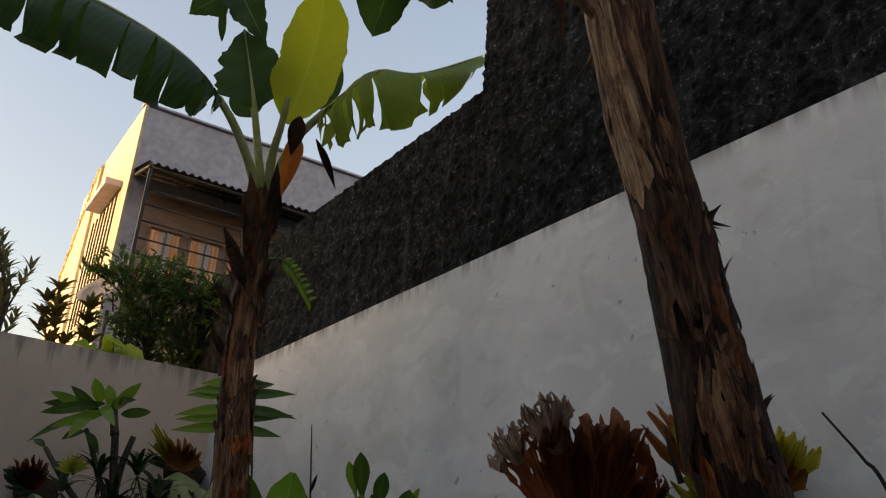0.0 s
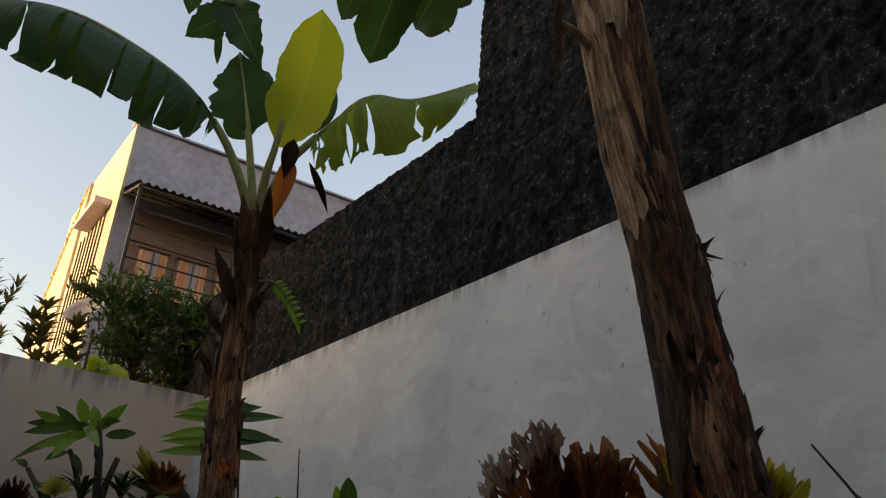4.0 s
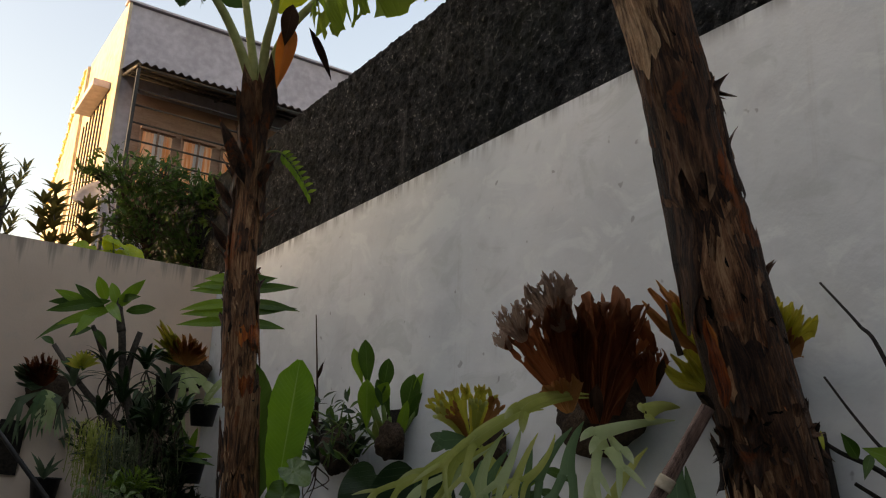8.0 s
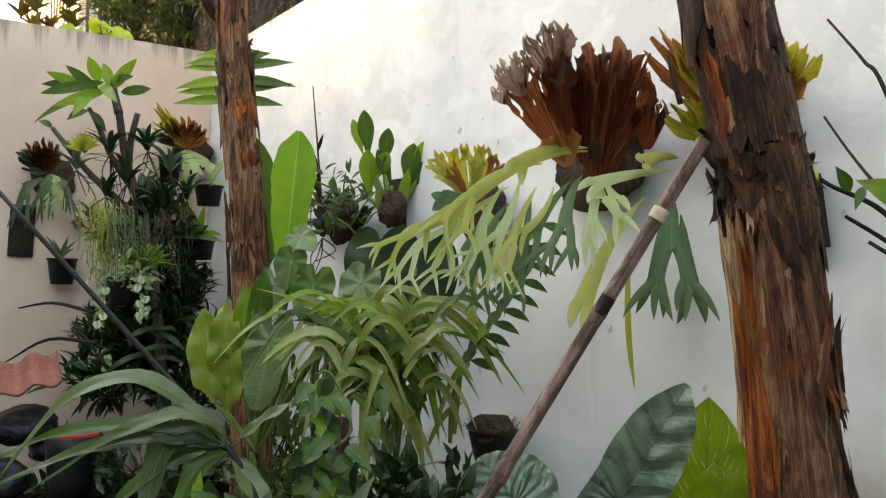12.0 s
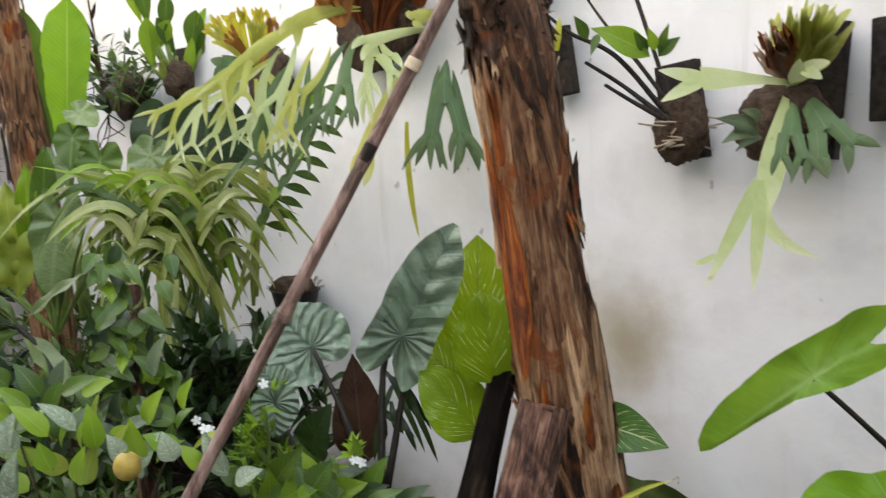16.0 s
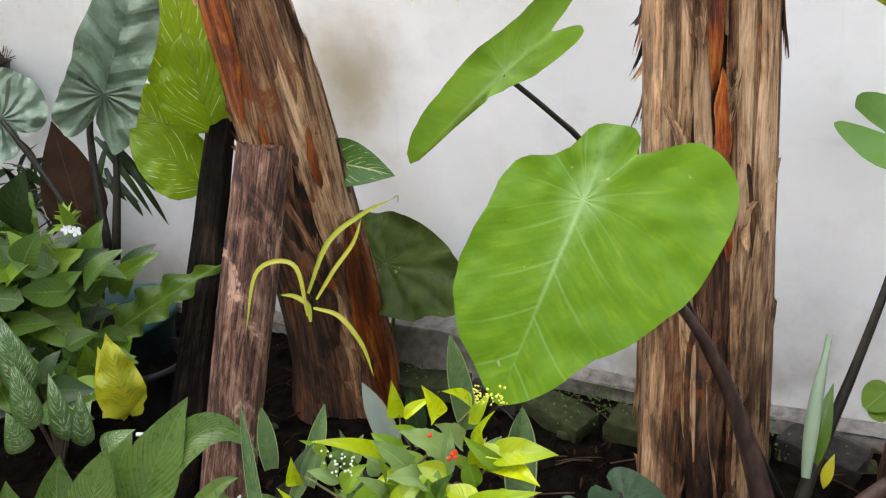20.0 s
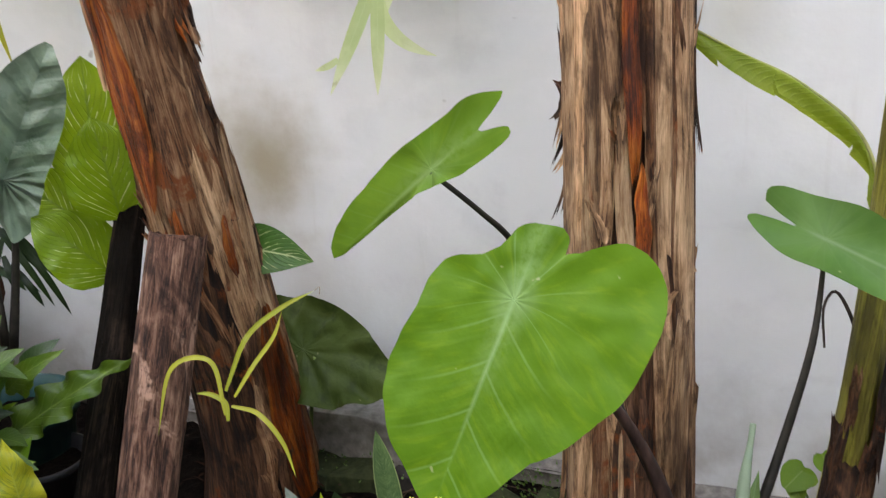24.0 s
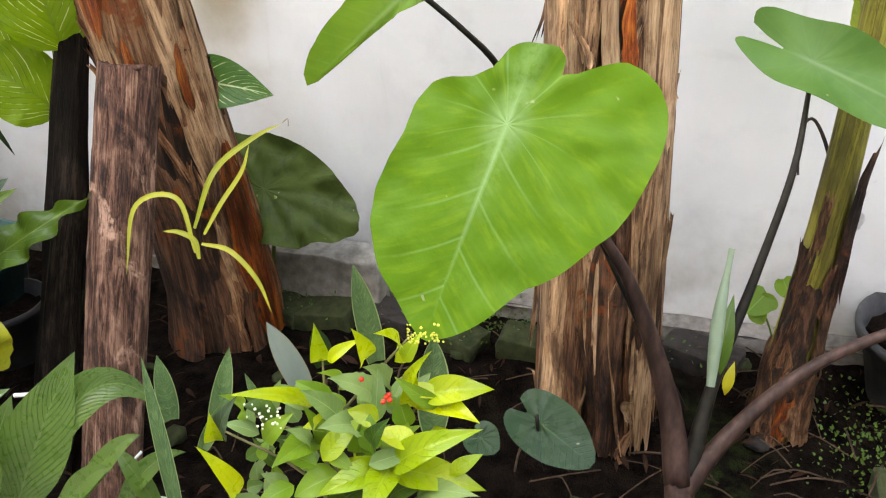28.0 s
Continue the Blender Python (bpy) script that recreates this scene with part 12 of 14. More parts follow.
leaf(totem, MID_GREEN, (0.989, 2.118, 1.146), (0.927, 2.079, 1.099), 0.049, face=(-0.2, -0.5, 0.8), shape="ovate", bend=0.1, fold=0.35, nv=7, nu=2)
leaf(totem, MID_GREEN, (0.957, 2.082, 0.729), (0.881, 2.042, 0.705), 0.037, face=(-0.2, -0.5, 0.8), shape="ovate", bend=0.1, fold=0.35, nv=7, nu=2)
leaf(totem, MID_GREEN, (0.963, 2.059, 1.107), (0.919, 2.045, 1.067), 0.036, face=(-0.4, -0.8, 0.4), shape="ovate", bend=0.1, fold=0.35, nv=7, nu=2)
leaf(totem, FRESH, (0.961, 2.058, 1.078), (0.982, 2.019, 1.038), 0.035, face=(-0.3, -0.7, 0.6), shape="ovate", bend=0.1, fold=0.35, nv=7, nu=2)
leaf(totem, MID_GREEN, (1.001, 2.106, 1.129), (0.945, 2.006, 1.071), 0.050, face=(-0.2, -0.5, 0.8), shape="ovate", bend=0.1, fold=0.35, nv=7, nu=2)
leaf(totem, FRESH, (0.987, 2.044, 1.074), (0.956, 1.99, 1.026), 0.043, face=(-0.4, -0.9, 0.3), shape="ovate", bend=0.1, fold=0.35, nv=7, nu=2)
leaf(totem, DEEP_GREEN, (1.063, 2.003, 0.814), (1.018, 1.964, 0.777), 0.048, face=(-0.3, -0.5, 0.8), shape="ovate", bend=0.1, fold=0.35, nv=7, nu=2)
leaf(totem, MID_GREEN, (0.995, 2.02, 1.172), (0.975, 2.042, 1.115), 0.049, face=(-0.4, -0.9, 0.3), shape="ovate", bend=0.1, fold=0.35, nv=7, nu=2)
leaf(totem, MID_GREEN, (1.103, 2.011, 1.065), (1.105, 1.955, 1.009), 0.048, face=(-0.4, -0.7, 0.5), shape="ovate", bend=0.1, fold=0.35, nv=7, nu=2)
leaf(totem, FRESH, (1.019, 2.05, 1.046), (0.971, 2.023, 0.995), 0.040, face=(-0.4, -0.8, 0.4), shape="ovate", bend=0.1, fold=0.35, nv=7, nu=2)
leaf(totem, MID_GREEN, (0.979, 2.037, 1.128), (1, 1.961, 1.078), 0.048, face=(-0.4, -0.8, 0.5), shape="ovate", bend=0.1, fold=0.35, nv=7, nu=2)
stem(totem, GREEN_STALK, [(1.025, 2.045, 0.748), (0.999, 2.076, 0.938), (1.067, 2.033, 1.029), (1.029, 2.079, 1.171), (0.993, 2.108, 1.172)], (0.0047, 0.0039, 0.0031), "vine", seg=5)

fishbone = thing("fishbone_cactus", (0.77, 2.514, 0), "fishbone cactus with pale zigzag stems", "cactus")
zigzag(fishbone, VARIEGATED, (0.775, 2.468, 0.603), (0.803, 2.41, 0.833), 0.035, (-0.256, -0.831, 0.494))
zigzag(fishbone, VARIEGATED, (0.795, 2.452, 0.603), (0.745, 2.446, 0.752), 0.035, (-0.263, -0.828, 0.495))
zigzag(fishbone, VARIEGATED, (0.819, 2.429, 0.568), (0.858, 2.36, 0.782), 0.035, (-0.27, -0.819, 0.505))
zigzag(fishbone, VARIEGATED, (0.752, 2.481, 0.553), (0.709, 2.47, 0.72), 0.035, (-0.245, -0.826, 0.507))
zigzag(fishbone, VARIEGATED, (0.805, 2.439, 0.552), (0.891, 2.326, 0.714), 0.035, (-0.265, -0.819, 0.509))

silver = thing("silver_leaved_plant", (0.437, 2.025, 0), "low plant with grey-green silver-spotted oval leaves", "plant")
leaf(silver, SILVER, (0.424, 2.047, 0.653), (0.412, 2.016, 0.841), 0.092, face=(-0.2, -0.8, 0.6), shape="ovate", bend=0.1)
leaf(silver, SILVER, (0.455, 2.023, 0.652), (0.532, 1.918, 0.817), 0.079, face=(-0.2, -0.8, 0.6), shape="ovate", bend=0.1)
leaf(silver, SILVER, (0.515, 1.971, 0.61), (0.544, 1.904, 0.784), 0.079, face=(-0.2, -0.8, 0.6), shape="ovate", bend=0.1)
leaf(silver, SILVER, (0.393, 2.072, 0.654), (0.343, 2.066, 0.804), 0.066, face=(-0.1, -0.8, 0.6), shape="ovate", bend=0.1)
leaf(silver, SILVER, (0.556, 1.938, 0.609), (0.596, 1.857, 0.731), 0.066, face=(-0.2, -0.7, 0.6), shape="ovate", bend=0.1)
leaf(silver, SILVER, (0.619, 1.888, 0.607), (0.644, 1.822, 0.755), 0.060, face=(-0.2, -0.7, 0.6), shape="ovate", bend=0.1)

red_flower = thing("red_flower_plant", (0.61, 2.024, 0), "plant with one red ruffled flower", "flower")
stem(red_flower, GREEN_STALK, [(0.57, 1.982, -0.002), (0.606, 2.013, 0.498), (0.615, 2.024, 0.651)], (0.0042, 0.0028), "stem", seg=5)
leaf(red_flower, RED_PETAL, (0.616, 2.025, 0.662), (0.635, 1.973, 0.672), 0.025, face=(-0.2, -0.7, 0.7), shape="ovate", wave=0.1, nv=5, nu=2, name="petal")
leaf(red_flower, RED_PETAL, (0.616, 2.025, 0.662), (0.627, 1.977, 0.656), 0.025, face=(-0.2, -0.7, 0.7), shape="ovate", wave=0.1, nv=5, nu=2, name="petal")
leaf(red_flower, RED_PETAL, (0.616, 2.025, 0.662), (0.61, 1.99, 0.648), 0.025, face=(-0.2, -0.7, 0.7), shape="ovate", wave=0.1, nv=5, nu=2, name="petal")
leaf(red_flower, RED_PETAL, (0.616, 2.025, 0.662), (0.591, 2.005, 0.652), 0.025, face=(-0.2, -0.7, 0.7), shape="ovate", wave=0.1, nv=5, nu=2, name="petal")
leaf(red_flower, RED_PETAL, (0.616, 2.025, 0.662), (0.58, 2.015, 0.666), 0.025, face=(-0.2, -0.7, 0.7), shape="ovate", wave=0.1, nv=5, nu=2, name="petal")
leaf(red_flower, RED_PETAL, (0.616, 2.025, 0.662), (0.582, 2.016, 0.682), 0.025, face=(-0.2, -0.7, 0.7), shape="ovate", wave=0.1, nv=5, nu=2, name="petal")
leaf(red_flower, RED_PETAL, (0.616, 2.025, 0.662), (0.595, 2.007, 0.695), 0.025, face=(-0.2, -0.7, 0.7), shape="ovate", wave=0.1, nv=5, nu=2, name="petal")
leaf(red_flower, RED_PETAL, (0.616, 2.025, 0.662), (0.614, 1.992, 0.697), 0.025, face=(-0.2, -0.7, 0.7), shape="ovate", wave=0.1, nv=5, nu=2, name="petal")
leaf(red_flower, RED_PETAL, (0.616, 2.025, 0.662), (0.63, 1.979, 0.688), 0.025, face=(-0.2, -0.7, 0.7), shape="ovate", wave=0.1, nv=5, nu=2, name="petal")

filler = thing("undergrowth_shrub", (1.3, 3.9, 0), "low dark green undergrowth filling the bed", "shrub")
foliage(filler, DEEP_GREEN, (1.2, 4.3, 0.35), (0.35, 0.4, 0.35), 420, 0.12, 0.034, 31, twigs=TWIG)
foliage(filler, MID_GREEN, (1.55, 3.4, 0.45), (0.3, 0.4, 0.4), 420, 0.12, 0.034, 32, twigs=TWIG)
foliage(filler, DEEP_GREEN, (1.75, 2.5, 0.4), (0.25, 0.4, 0.4), 420, 0.12, 0.034, 33, twigs=TWIG)
foliage(filler, MID_GREEN, (1.25, 3.2, 0.3), (0.3, 0.4, 0.3), 380, 0.12, 0.034, 34, twigs=TWIG)
foliage(filler, DEEP_GREEN, (1.5, 2.3, 0.25), (0.3, 0.35, 0.25), 380, 0.12, 0.034, 35, twigs=TWIG)
foliage(filler, MID_GREEN, (1.15, 2.5, 0.2), (0.25, 0.3, 0.2), 300, 0.12, 0.034, 36, twigs=TWIG)
foliage(filler, DEEP_GREEN, (1.0, 4.9, 0.3), (0.3, 0.3, 0.3), 260, 0.12, 0.034, 37, twigs=TWIG)
foliage(filler, MID_GREEN, (1.75, 4.3, 0.5), (0.25, 0.5, 0.5), 420, 0.12, 0.034, 38, twigs=TWIG)
foliage(filler, DEEP_GREEN, (1.274, 2.078, 0.75), (0.16, 0.24, 0.2), 300, 0.12, 0.034, 41, twigs=TWIG)
foliage(filler, DEEP_GREEN, (1.138, 2.106, 0.701), (0.2, 0.25, 0.22), 300, 0.12, 0.034, 43, twigs=TWIG)

# ---- planting bed under the near banana stem ----

alocasia = thing("alocasia", (1.55, 1.72, 0), "alocasia with crinkled silver-green leaves on dark stalks", "alocasia")
part("leaf", heart(bmesh.new(), (1.492, 1.477, 0.911), (1.547, 1.327, 1.203), (-0.6, -0.7, 0.4), shape="narrow", width=0.80, ripple=0.06, wave=0.03, waves=13, cup=0.05, nr=18, nt=96), ALOCASIA, alocasia)
part("leaf", heart(bmesh.new(), (1.419, 1.781, 0.853), (1.365, 1.869, 0.963), (-0.5, -0.7, 0.5), shape="round", width=1.15, ripple=0.11, wave=0.05, waves=9, cup=0.1, nr=16, nt=96), ALOCASIA, alocasia)
part("leaf", heart(bmesh.new(), (1.17, 1.598, 0.786), (1.157, 1.581, 0.708), (-0.4, -0.7, 0.6), shape="round", width=1.0, ripple=0.12, nt=36, nr=6), ALOCASIA, alocasia)
part("leaf", heart(bmesh.new(), (1.242, 1.681, 0.798), (1.22, 1.731, 0.843), (-0.4, -0.7, 0.6), shape="round", width=1.0, ripple=0.12, nt=36, nr=6), ALOCASIA, alocasia)
stem(alocasia, DARK_STALK, [(1.566, 1.567, 0.936), (1.511, 1.58, 0.8), (1.443, 1.532, 0.494)], (0.0060, 0.0090, 0.0121), "stalk", seg=7)
stem(alocasia, DARK_STALK, [(1.563, 1.537, 0.862), (1.516, 1.525, 0.695), (1.451, 1.521, 0.493)], (0.0060, 0.0090, 0.0121), "stalk", seg=7)
stem(alocasia, DARK_STALK, [(1.404, 1.749, 0.856), (1.421, 1.644, 0.675), (1.421, 1.549, 0.466)], (0.0060, 0.0090, 0.0121), "stalk", seg=7)
stem(alocasia, DARK_STALK, [(1.31, 1.813, 0.717), (1.331, 1.702, 0.536), (1.396, 1.57, 0.439)], (0.0060, 0.0090, 0.0121), "stalk", seg=7)
leaf(alocasia, DRY_DARK, (1.456, 1.621, 0.538), (1.499, 1.696, 0.831), 0.154, face=(-0.5, -0.7, 0.5), shape="ovate", bend=0.05, wave=0.05, name="dry_leaf")
leaf(alocasia, DEEP_GREEN, (1.52, 1.602, 0.685), (1.542, 1.541, 0.616), 0.017, face=(-0.5, -0.5, 0.7), shape="strap", bend=0.12, nv=8, nu=1)
leaf(alocasia, DEEP_GREEN, (1.518, 1.597, 0.67), (1.559, 1.515, 0.609), 0.017, face=(-0.5, -0.5, 0.7), shape="strap", bend=0.12, nv=8, nu=1)
leaf(alocasia, DEEP_GREEN, (1.553, 1.588, 0.751), (1.505, 1.6, 0.638), 0.017, face=(-0.5, -0.5, 0.7), shape="strap", bend=0.12, nv=8, nu=1)
leaf(alocasia, DEEP_GREEN, (1.562, 1.586, 0.775), (1.586, 1.499, 0.653), 0.017, face=(-0.5, -0.5, 0.7), shape="strap", bend=0.12, nv=8, nu=1)
leaf(alocasia, DEEP_GREEN, (1.548, 1.608, 0.781), (1.567, 1.487, 0.57), 0.017, face=(-0.5, -0.5, 0.7), shape="strap", bend=0.12, nv=8, nu=1)
leaf(alocasia, DEEP_GREEN, (1.555, 1.559, 0.693), (1.527, 1.574, 0.643), 0.017, face=(-0.5, -0.5, 0.7), shape="strap", bend=0.12, nv=8, nu=1)
leaf(alocasia, DEEP_GREEN, (1.557, 1.591, 0.769), (1.59, 1.482, 0.63), 0.017, face=(-0.5, -0.5, 0.7), shape="strap", bend=0.12, nv=8, nu=1)
leaf(alocasia, DEEP_GREEN, (1.515, 1.601, 0.666), (1.477, 1.597, 0.548), 0.017, face=(-0.4, -0.5, 0.7), shape="strap", bend=0.12, nv=8, nu=1)
leaf(alocasia, DEEP_GREEN, (1.538, 1.586, 0.704), (1.529, 1.559, 0.617), 0.017, face=(-0.5, -0.5, 0.7), shape="strap", bend=0.12, nv=8, nu=1)
leaf(alocasia, DEEP_GREEN, (1.546, 1.611, 0.782), (1.574, 1.515, 0.654), 0.017, face=(-0.5, -0.5, 0.7), shape="strap", bend=0.12, nv=8, nu=1)
leaf(alocasia, DEEP_GREEN, (1.566, 1.572, 0.754), (1.582, 1.453, 0.543), 0.017, face=(-0.5, -0.5, 0.7), shape="strap", bend=0.12, nv=8, nu=1)
leaf(alocasia, DEEP_GREEN, (1.544, 1.564, 0.672), (1.553, 1.506, 0.573), 0.017, face=(-0.5, -0.5, 0.7), shape="strap", bend=0.12, nv=8, nu=1)

dieff = thing("dieffenbachia", (1.66, 1.55, 0), "dieffenbachia with yellow-green leaves flecked with cream", "dieffenbachia")
leaf(dieff, DIEFF, (1.68, 1.389, 0.825), (1.71, 1.399, 1.158), 0.203, face=(-0.7, -0.7, 0.3), shape="broad", bend=0.06, wave=0.03, fold=0.15, nv=20, nu=5)
leaf(dieff, DIEFF, (1.584, 1.245, 0.804), (1.569, 1.266, 1.043), 0.190, face=(-0.7, -0.7, 0.3), shape="broad", bend=0.06, wave=0.03, fold=0.45, nv=20, nu=5)
leaf(dieff, DIEFF, (1.592, 1.299, 0.658), (1.492, 1.418, 0.826), 0.172, face=(-0.6, -0.7, 0.4), shape="broad", bend=0.06, wave=0.03, fold=0.35, nv=20, nu=5)
leaf(dieff, DIEFF, (1.656, 1.427, 0.759), (1.582, 1.562, 0.894), 0.165, face=(-0.6, -0.7, 0.3), shape="broad", bend=0.06, wave=0.03, fold=0.15, nv=20, nu=5)
stem(dieff, GREEN_STALK, [(1.54, 1.264, 0.357), (1.588, 1.296, 0.523), (1.605, 1.32, 0.662)], (0.0161, 0.0131, 0.0087), "stem", seg=8)
stem(dieff, GREEN_STALK, [(1.588, 1.296, 0.523), (1.631, 1.319, 0.661), (1.631, 1.307, 0.798)], (0.0102, 0.0057), "stalk", seg=6)
stem(dieff, GREEN_STALK, [(1.588, 1.296, 0.523), (1.638, 1.345, 0.656), (1.677, 1.394, 0.825)], (0.0102, 0.0059), "stalk", seg=6)

backleaf = thing("spotted_leaf_plant", (1.86, 1.22, 0), "dark spotted broad leaves behind the banana stem", "plant")
leaf(backleaf, DIEFF_DARK, (1.743, 1.072, 0.698), (1.786, 0.872, 0.661), 0.128, face=(-0.7, -0.5, 0.5), shape="ovate", bend=0.1, nv=14, nu=4)
part("leaf", heart(bmesh.new(), (1.87, 0.985, 0.375), (1.84, 0.715, 0.315), (-0.75, -0.45, 0.5), shape="round", width=0.68, wave=0.05, waves=11, ripple=0.12, nt=72, nr=9), BACK_GREEN, backleaf)
stem(backleaf, GREEN_STALK, [(1.89, 1.10, 0.0), (1.86, 1.12, 0.42), (1.744, 1.069, 0.698)], (0.0070, 0.0056), "stalk", seg=6)
stem(backleaf, GREEN_STALK, [(1.86, 1.00, 0.0), (1.87, 0.98, 0.2), (1.862, 0.947, 0.362)], (0.0068, 0.0054), "stalk", seg=6)

epiphyte = thing("epiphyte", (1.308, 0.81, 0.524), "small epiphyte with curling yellow-green leaves on the stem", "plant")
ribbon_leaf(epiphyte, OLIVE, [(1.278, 0.79, 0.542), (1.303, 0.826, 0.636), (1.266, 0.889, 0.631), (1.209, 0.895, 0.52)], 0.0095, (-0.6, -0.5, 0.6))
ribbon_leaf(epiphyte, OLIVE, [(1.295, 0.795, 0.583), (1.351, 0.772, 0.672), (1.402, 0.72, 0.718), (1.442, 0.669, 0.742)], 0.0105, (-0.7, -0.5, 0.6))
ribbon_leaf(epiphyte, OLIVE, [(1.298, 0.779, 0.571), (1.335, 0.756, 0.62), (1.373, 0.728, 0.668), (1.4, 0.719, 0.713)], 0.0085, (-0.6, -0.5, 0.6))
ribbon_leaf(epiphyte, OLIVE, [(1.289, 0.782, 0.556), (1.306, 0.736, 0.537), (1.305, 0.689, 0.483), (1.292, 0.66, 0.421)], 0.0095, (-0.6, -0.5, 0.6))
ribbon_leaf(epiphyte, OLIVE, [(1.276, 0.784, 0.531), (1.286, 0.793, 0.562), (1.28, 0.819, 0.58), (1.268, 0.844, 0.585)], 0.0100, (-0.6, -0.5, 0.6))
stem(epiphyte, ROOT_PALE, [(1.442, 0.669, 0.742), (1.449, 0.661, 0.748), (1.444, 0.659, 0.735)], (0.0013, 0.0011), "tendril", seg=4)

citrus = thing("citrus_shrub", (1.087, 1.389, 0), "low citrus shrub with glossy oval leaves and pale orange fruit", "citrus shrub")
leaf(citrus, CITRUS_LEAF, (1.165, 1.457, 0.619), (1.027, 1.402, 0.627), 0.088, face=(-0.4, -0.7, 0.6), shape="ovate", bend=0.08, fold=0.3, nv=10, nu=3, wave=0.05)
leaf(citrus, CITRUS_LEAF, (1.167, 1.421, 0.571), (1.182, 1.271, 0.663), 0.089, face=(-0.4, -0.6, 0.6), shape="ovate", bend=0.08, fold=0.3, nv=10, nu=3, wave=0.05)
leaf(citrus, CITRUS_LEAF, (1.112, 1.489, 0.531), (0.987, 1.435, 0.541), 0.088, face=(-0.4, -0.6, 0.7), shape="ovate", bend=0.08, fold=0.3, nv=10, nu=3, wave=0.05)
leaf(citrus, CITRUS_LEAF, (1.102, 1.473, 0.485), (1.063, 1.401, 0.35), 0.120, face=(-0.4, -0.6, 0.7), shape="ovate", bend=0.08, fold=0.3, nv=10, nu=3, wave=0.05)
leaf(citrus, CITRUS_LEAF, (1.137, 1.435, 0.516), (1.147, 1.299, 0.431), 0.099, face=(-0.4, -0.6, 0.7), shape="ovate", bend=0.08, fold=0.3, nv=10, nu=3, wave=0.05)
leaf(citrus, CITRUS_LEAF, (1.198, 1.406, 0.626), (1.132, 1.344, 0.697), 0.053, face=(-0.4, -0.6, 0.6), shape="ovate", bend=0.08, fold=0.3, nv=10, nu=3, wave=0.05)
leaf(citrus, CITRUS_LEAF, (1.23, 1.292, 0.54), (1.253, 1.13, 0.647), 0.053, face=(-0.5, -0.6, 0.7), shape="ovate", bend=0.08, fold=0.3, nv=10, nu=3, wave=0.05)
leaf(citrus, CITRUS_LEAF, (1.091, 1.494, 0.486), (1.086, 1.372, 0.616), 0.044, face=(-0.4, -0.6, 0.7), shape="ovate", bend=0.08, fold=0.3, nv=10, nu=3, wave=0.05)
leaf(citrus, CITRUS_LEAF, (1.096, 1.533, 0.556), (1.057, 1.473, 0.686), 0.074, face=(-0.4, -0.7, 0.6), shape="ovate", bend=0.08, fold=0.3, nv=10, nu=3, wave=0.05)
leaf(citrus, DEEP_GREEN, (1.182, 1.476, 0.687), (1.139, 1.329, 0.847), 0.101, face=(-0.5, -0.7, 0.6), shape="ovate", bend=0.08, fold=0.3, nv=10, nu=3, wave=0.05)
leaf(citrus, VARIEGATED, (1.123, 1.355, 0.364), (1.032, 1.192, 0.351), 0.073, face=(-0.4, -0.6, 0.7), shape="ovate", bend=0.08, fold=0.3, nv=10, nu=3, wave=0.05)
leaf(citrus, CITRUS_LEAF, (1.142, 1.337, 0.386), (1.183, 1.286, 0.453), 0.090, face=(-0.4, -0.6, 0.7), shape="ovate", bend=0.08, fold=0.3, nv=10, nu=3, wave=0.05)
leaf(citrus, CITRUS_LEAF, (1.149, 1.308, 0.361), (1.117, 1.259, 0.475), 0.074, face=(-0.4, -0.6, 0.7), shape="ovate", bend=0.08, fold=0.3, nv=10, nu=3, wave=0.05)
leaf(citrus, CITRUS_LEAF, (1.049, 1.504, 0.397), (0.994, 1.381, 0.35), 0.103, face=(-0.4, -0.6, 0.7), shape="ovate", bend=0.08, fold=0.3, nv=10, nu=3, wave=0.05)
leaf(citrus, CITRUS_LEAF, (1.241, 1.271, 0.538), (1.248, 1.204, 0.607), 0.060, face=(-0.5, -0.6, 0.7), shape="ovate", bend=0.08, fold=0.3, nv=10, nu=3, wave=0.05)
leaf(citrus, CITRUS_LEAF, (1.111, 1.539, 0.602), (1.1, 1.388, 0.745), 0.073, face=(-0.4, -0.7, 0.6), shape="ovate", bend=0.08, fold=0.3, nv=10, nu=3, wave=0.05)
leaf(citrus, CITRUS_LEAF, (1.05, 1.567, 0.491), (1.021, 1.436, 0.442), 0.089, face=(-0.4, -0.6, 0.7), shape="ovate", bend=0.08, fold=0.3, nv=10, nu=3, wave=0.05)
leaf(citrus, CITRUS_LEAF, (1.24, 1.371, 0.68), (1.202, 1.345, 0.755), 0.026, face=(-0.5, -0.6, 0.6), shape="ovate", bend=0.08, fold=0.3, nv=10, nu=3, wave=0.05)
spray(citrus, (MID_GREEN, MID_GREEN, FRESH, DEEP_GREEN, MID_GREEN), (1.092, 1.638, 0.637), (0.198, -0.356, -0.024), (-0.116, -0.041, -0.349), (0.105, 0.19, -0.071), 90, (0.065, 0.115), (0.045, 0.068), (10, 170), 4, nv=8, nu=2)
spray(citrus, (MID_GREEN, MID_GREEN, FRESH, DEEP_GREEN, MID_GREEN), (1.038, 1.49, 0.655), (0.145, -0.261, -0.018), (-0.098, -0.034, -0.293), (0.064, 0.112, -0.044), 54, (0.072, 0.120), (0.050, 0.072), (-20, 200), 14, nv=8, nu=2)
stem(citrus, TWIG, [(1.102, 1.436, 0.125), (1.124, 1.483, 0.34), (1.111, 1.502, 0.488)], (0.0053, 0.0039, 0.0025), "branch", seg=5)
stem(citrus, TWIG, [(1.102, 1.436, 0.125), (1.159, 1.437, 0.36), (1.179, 1.412, 0.527)], (0.0053, 0.0039, 0.0025), "branch", seg=5)
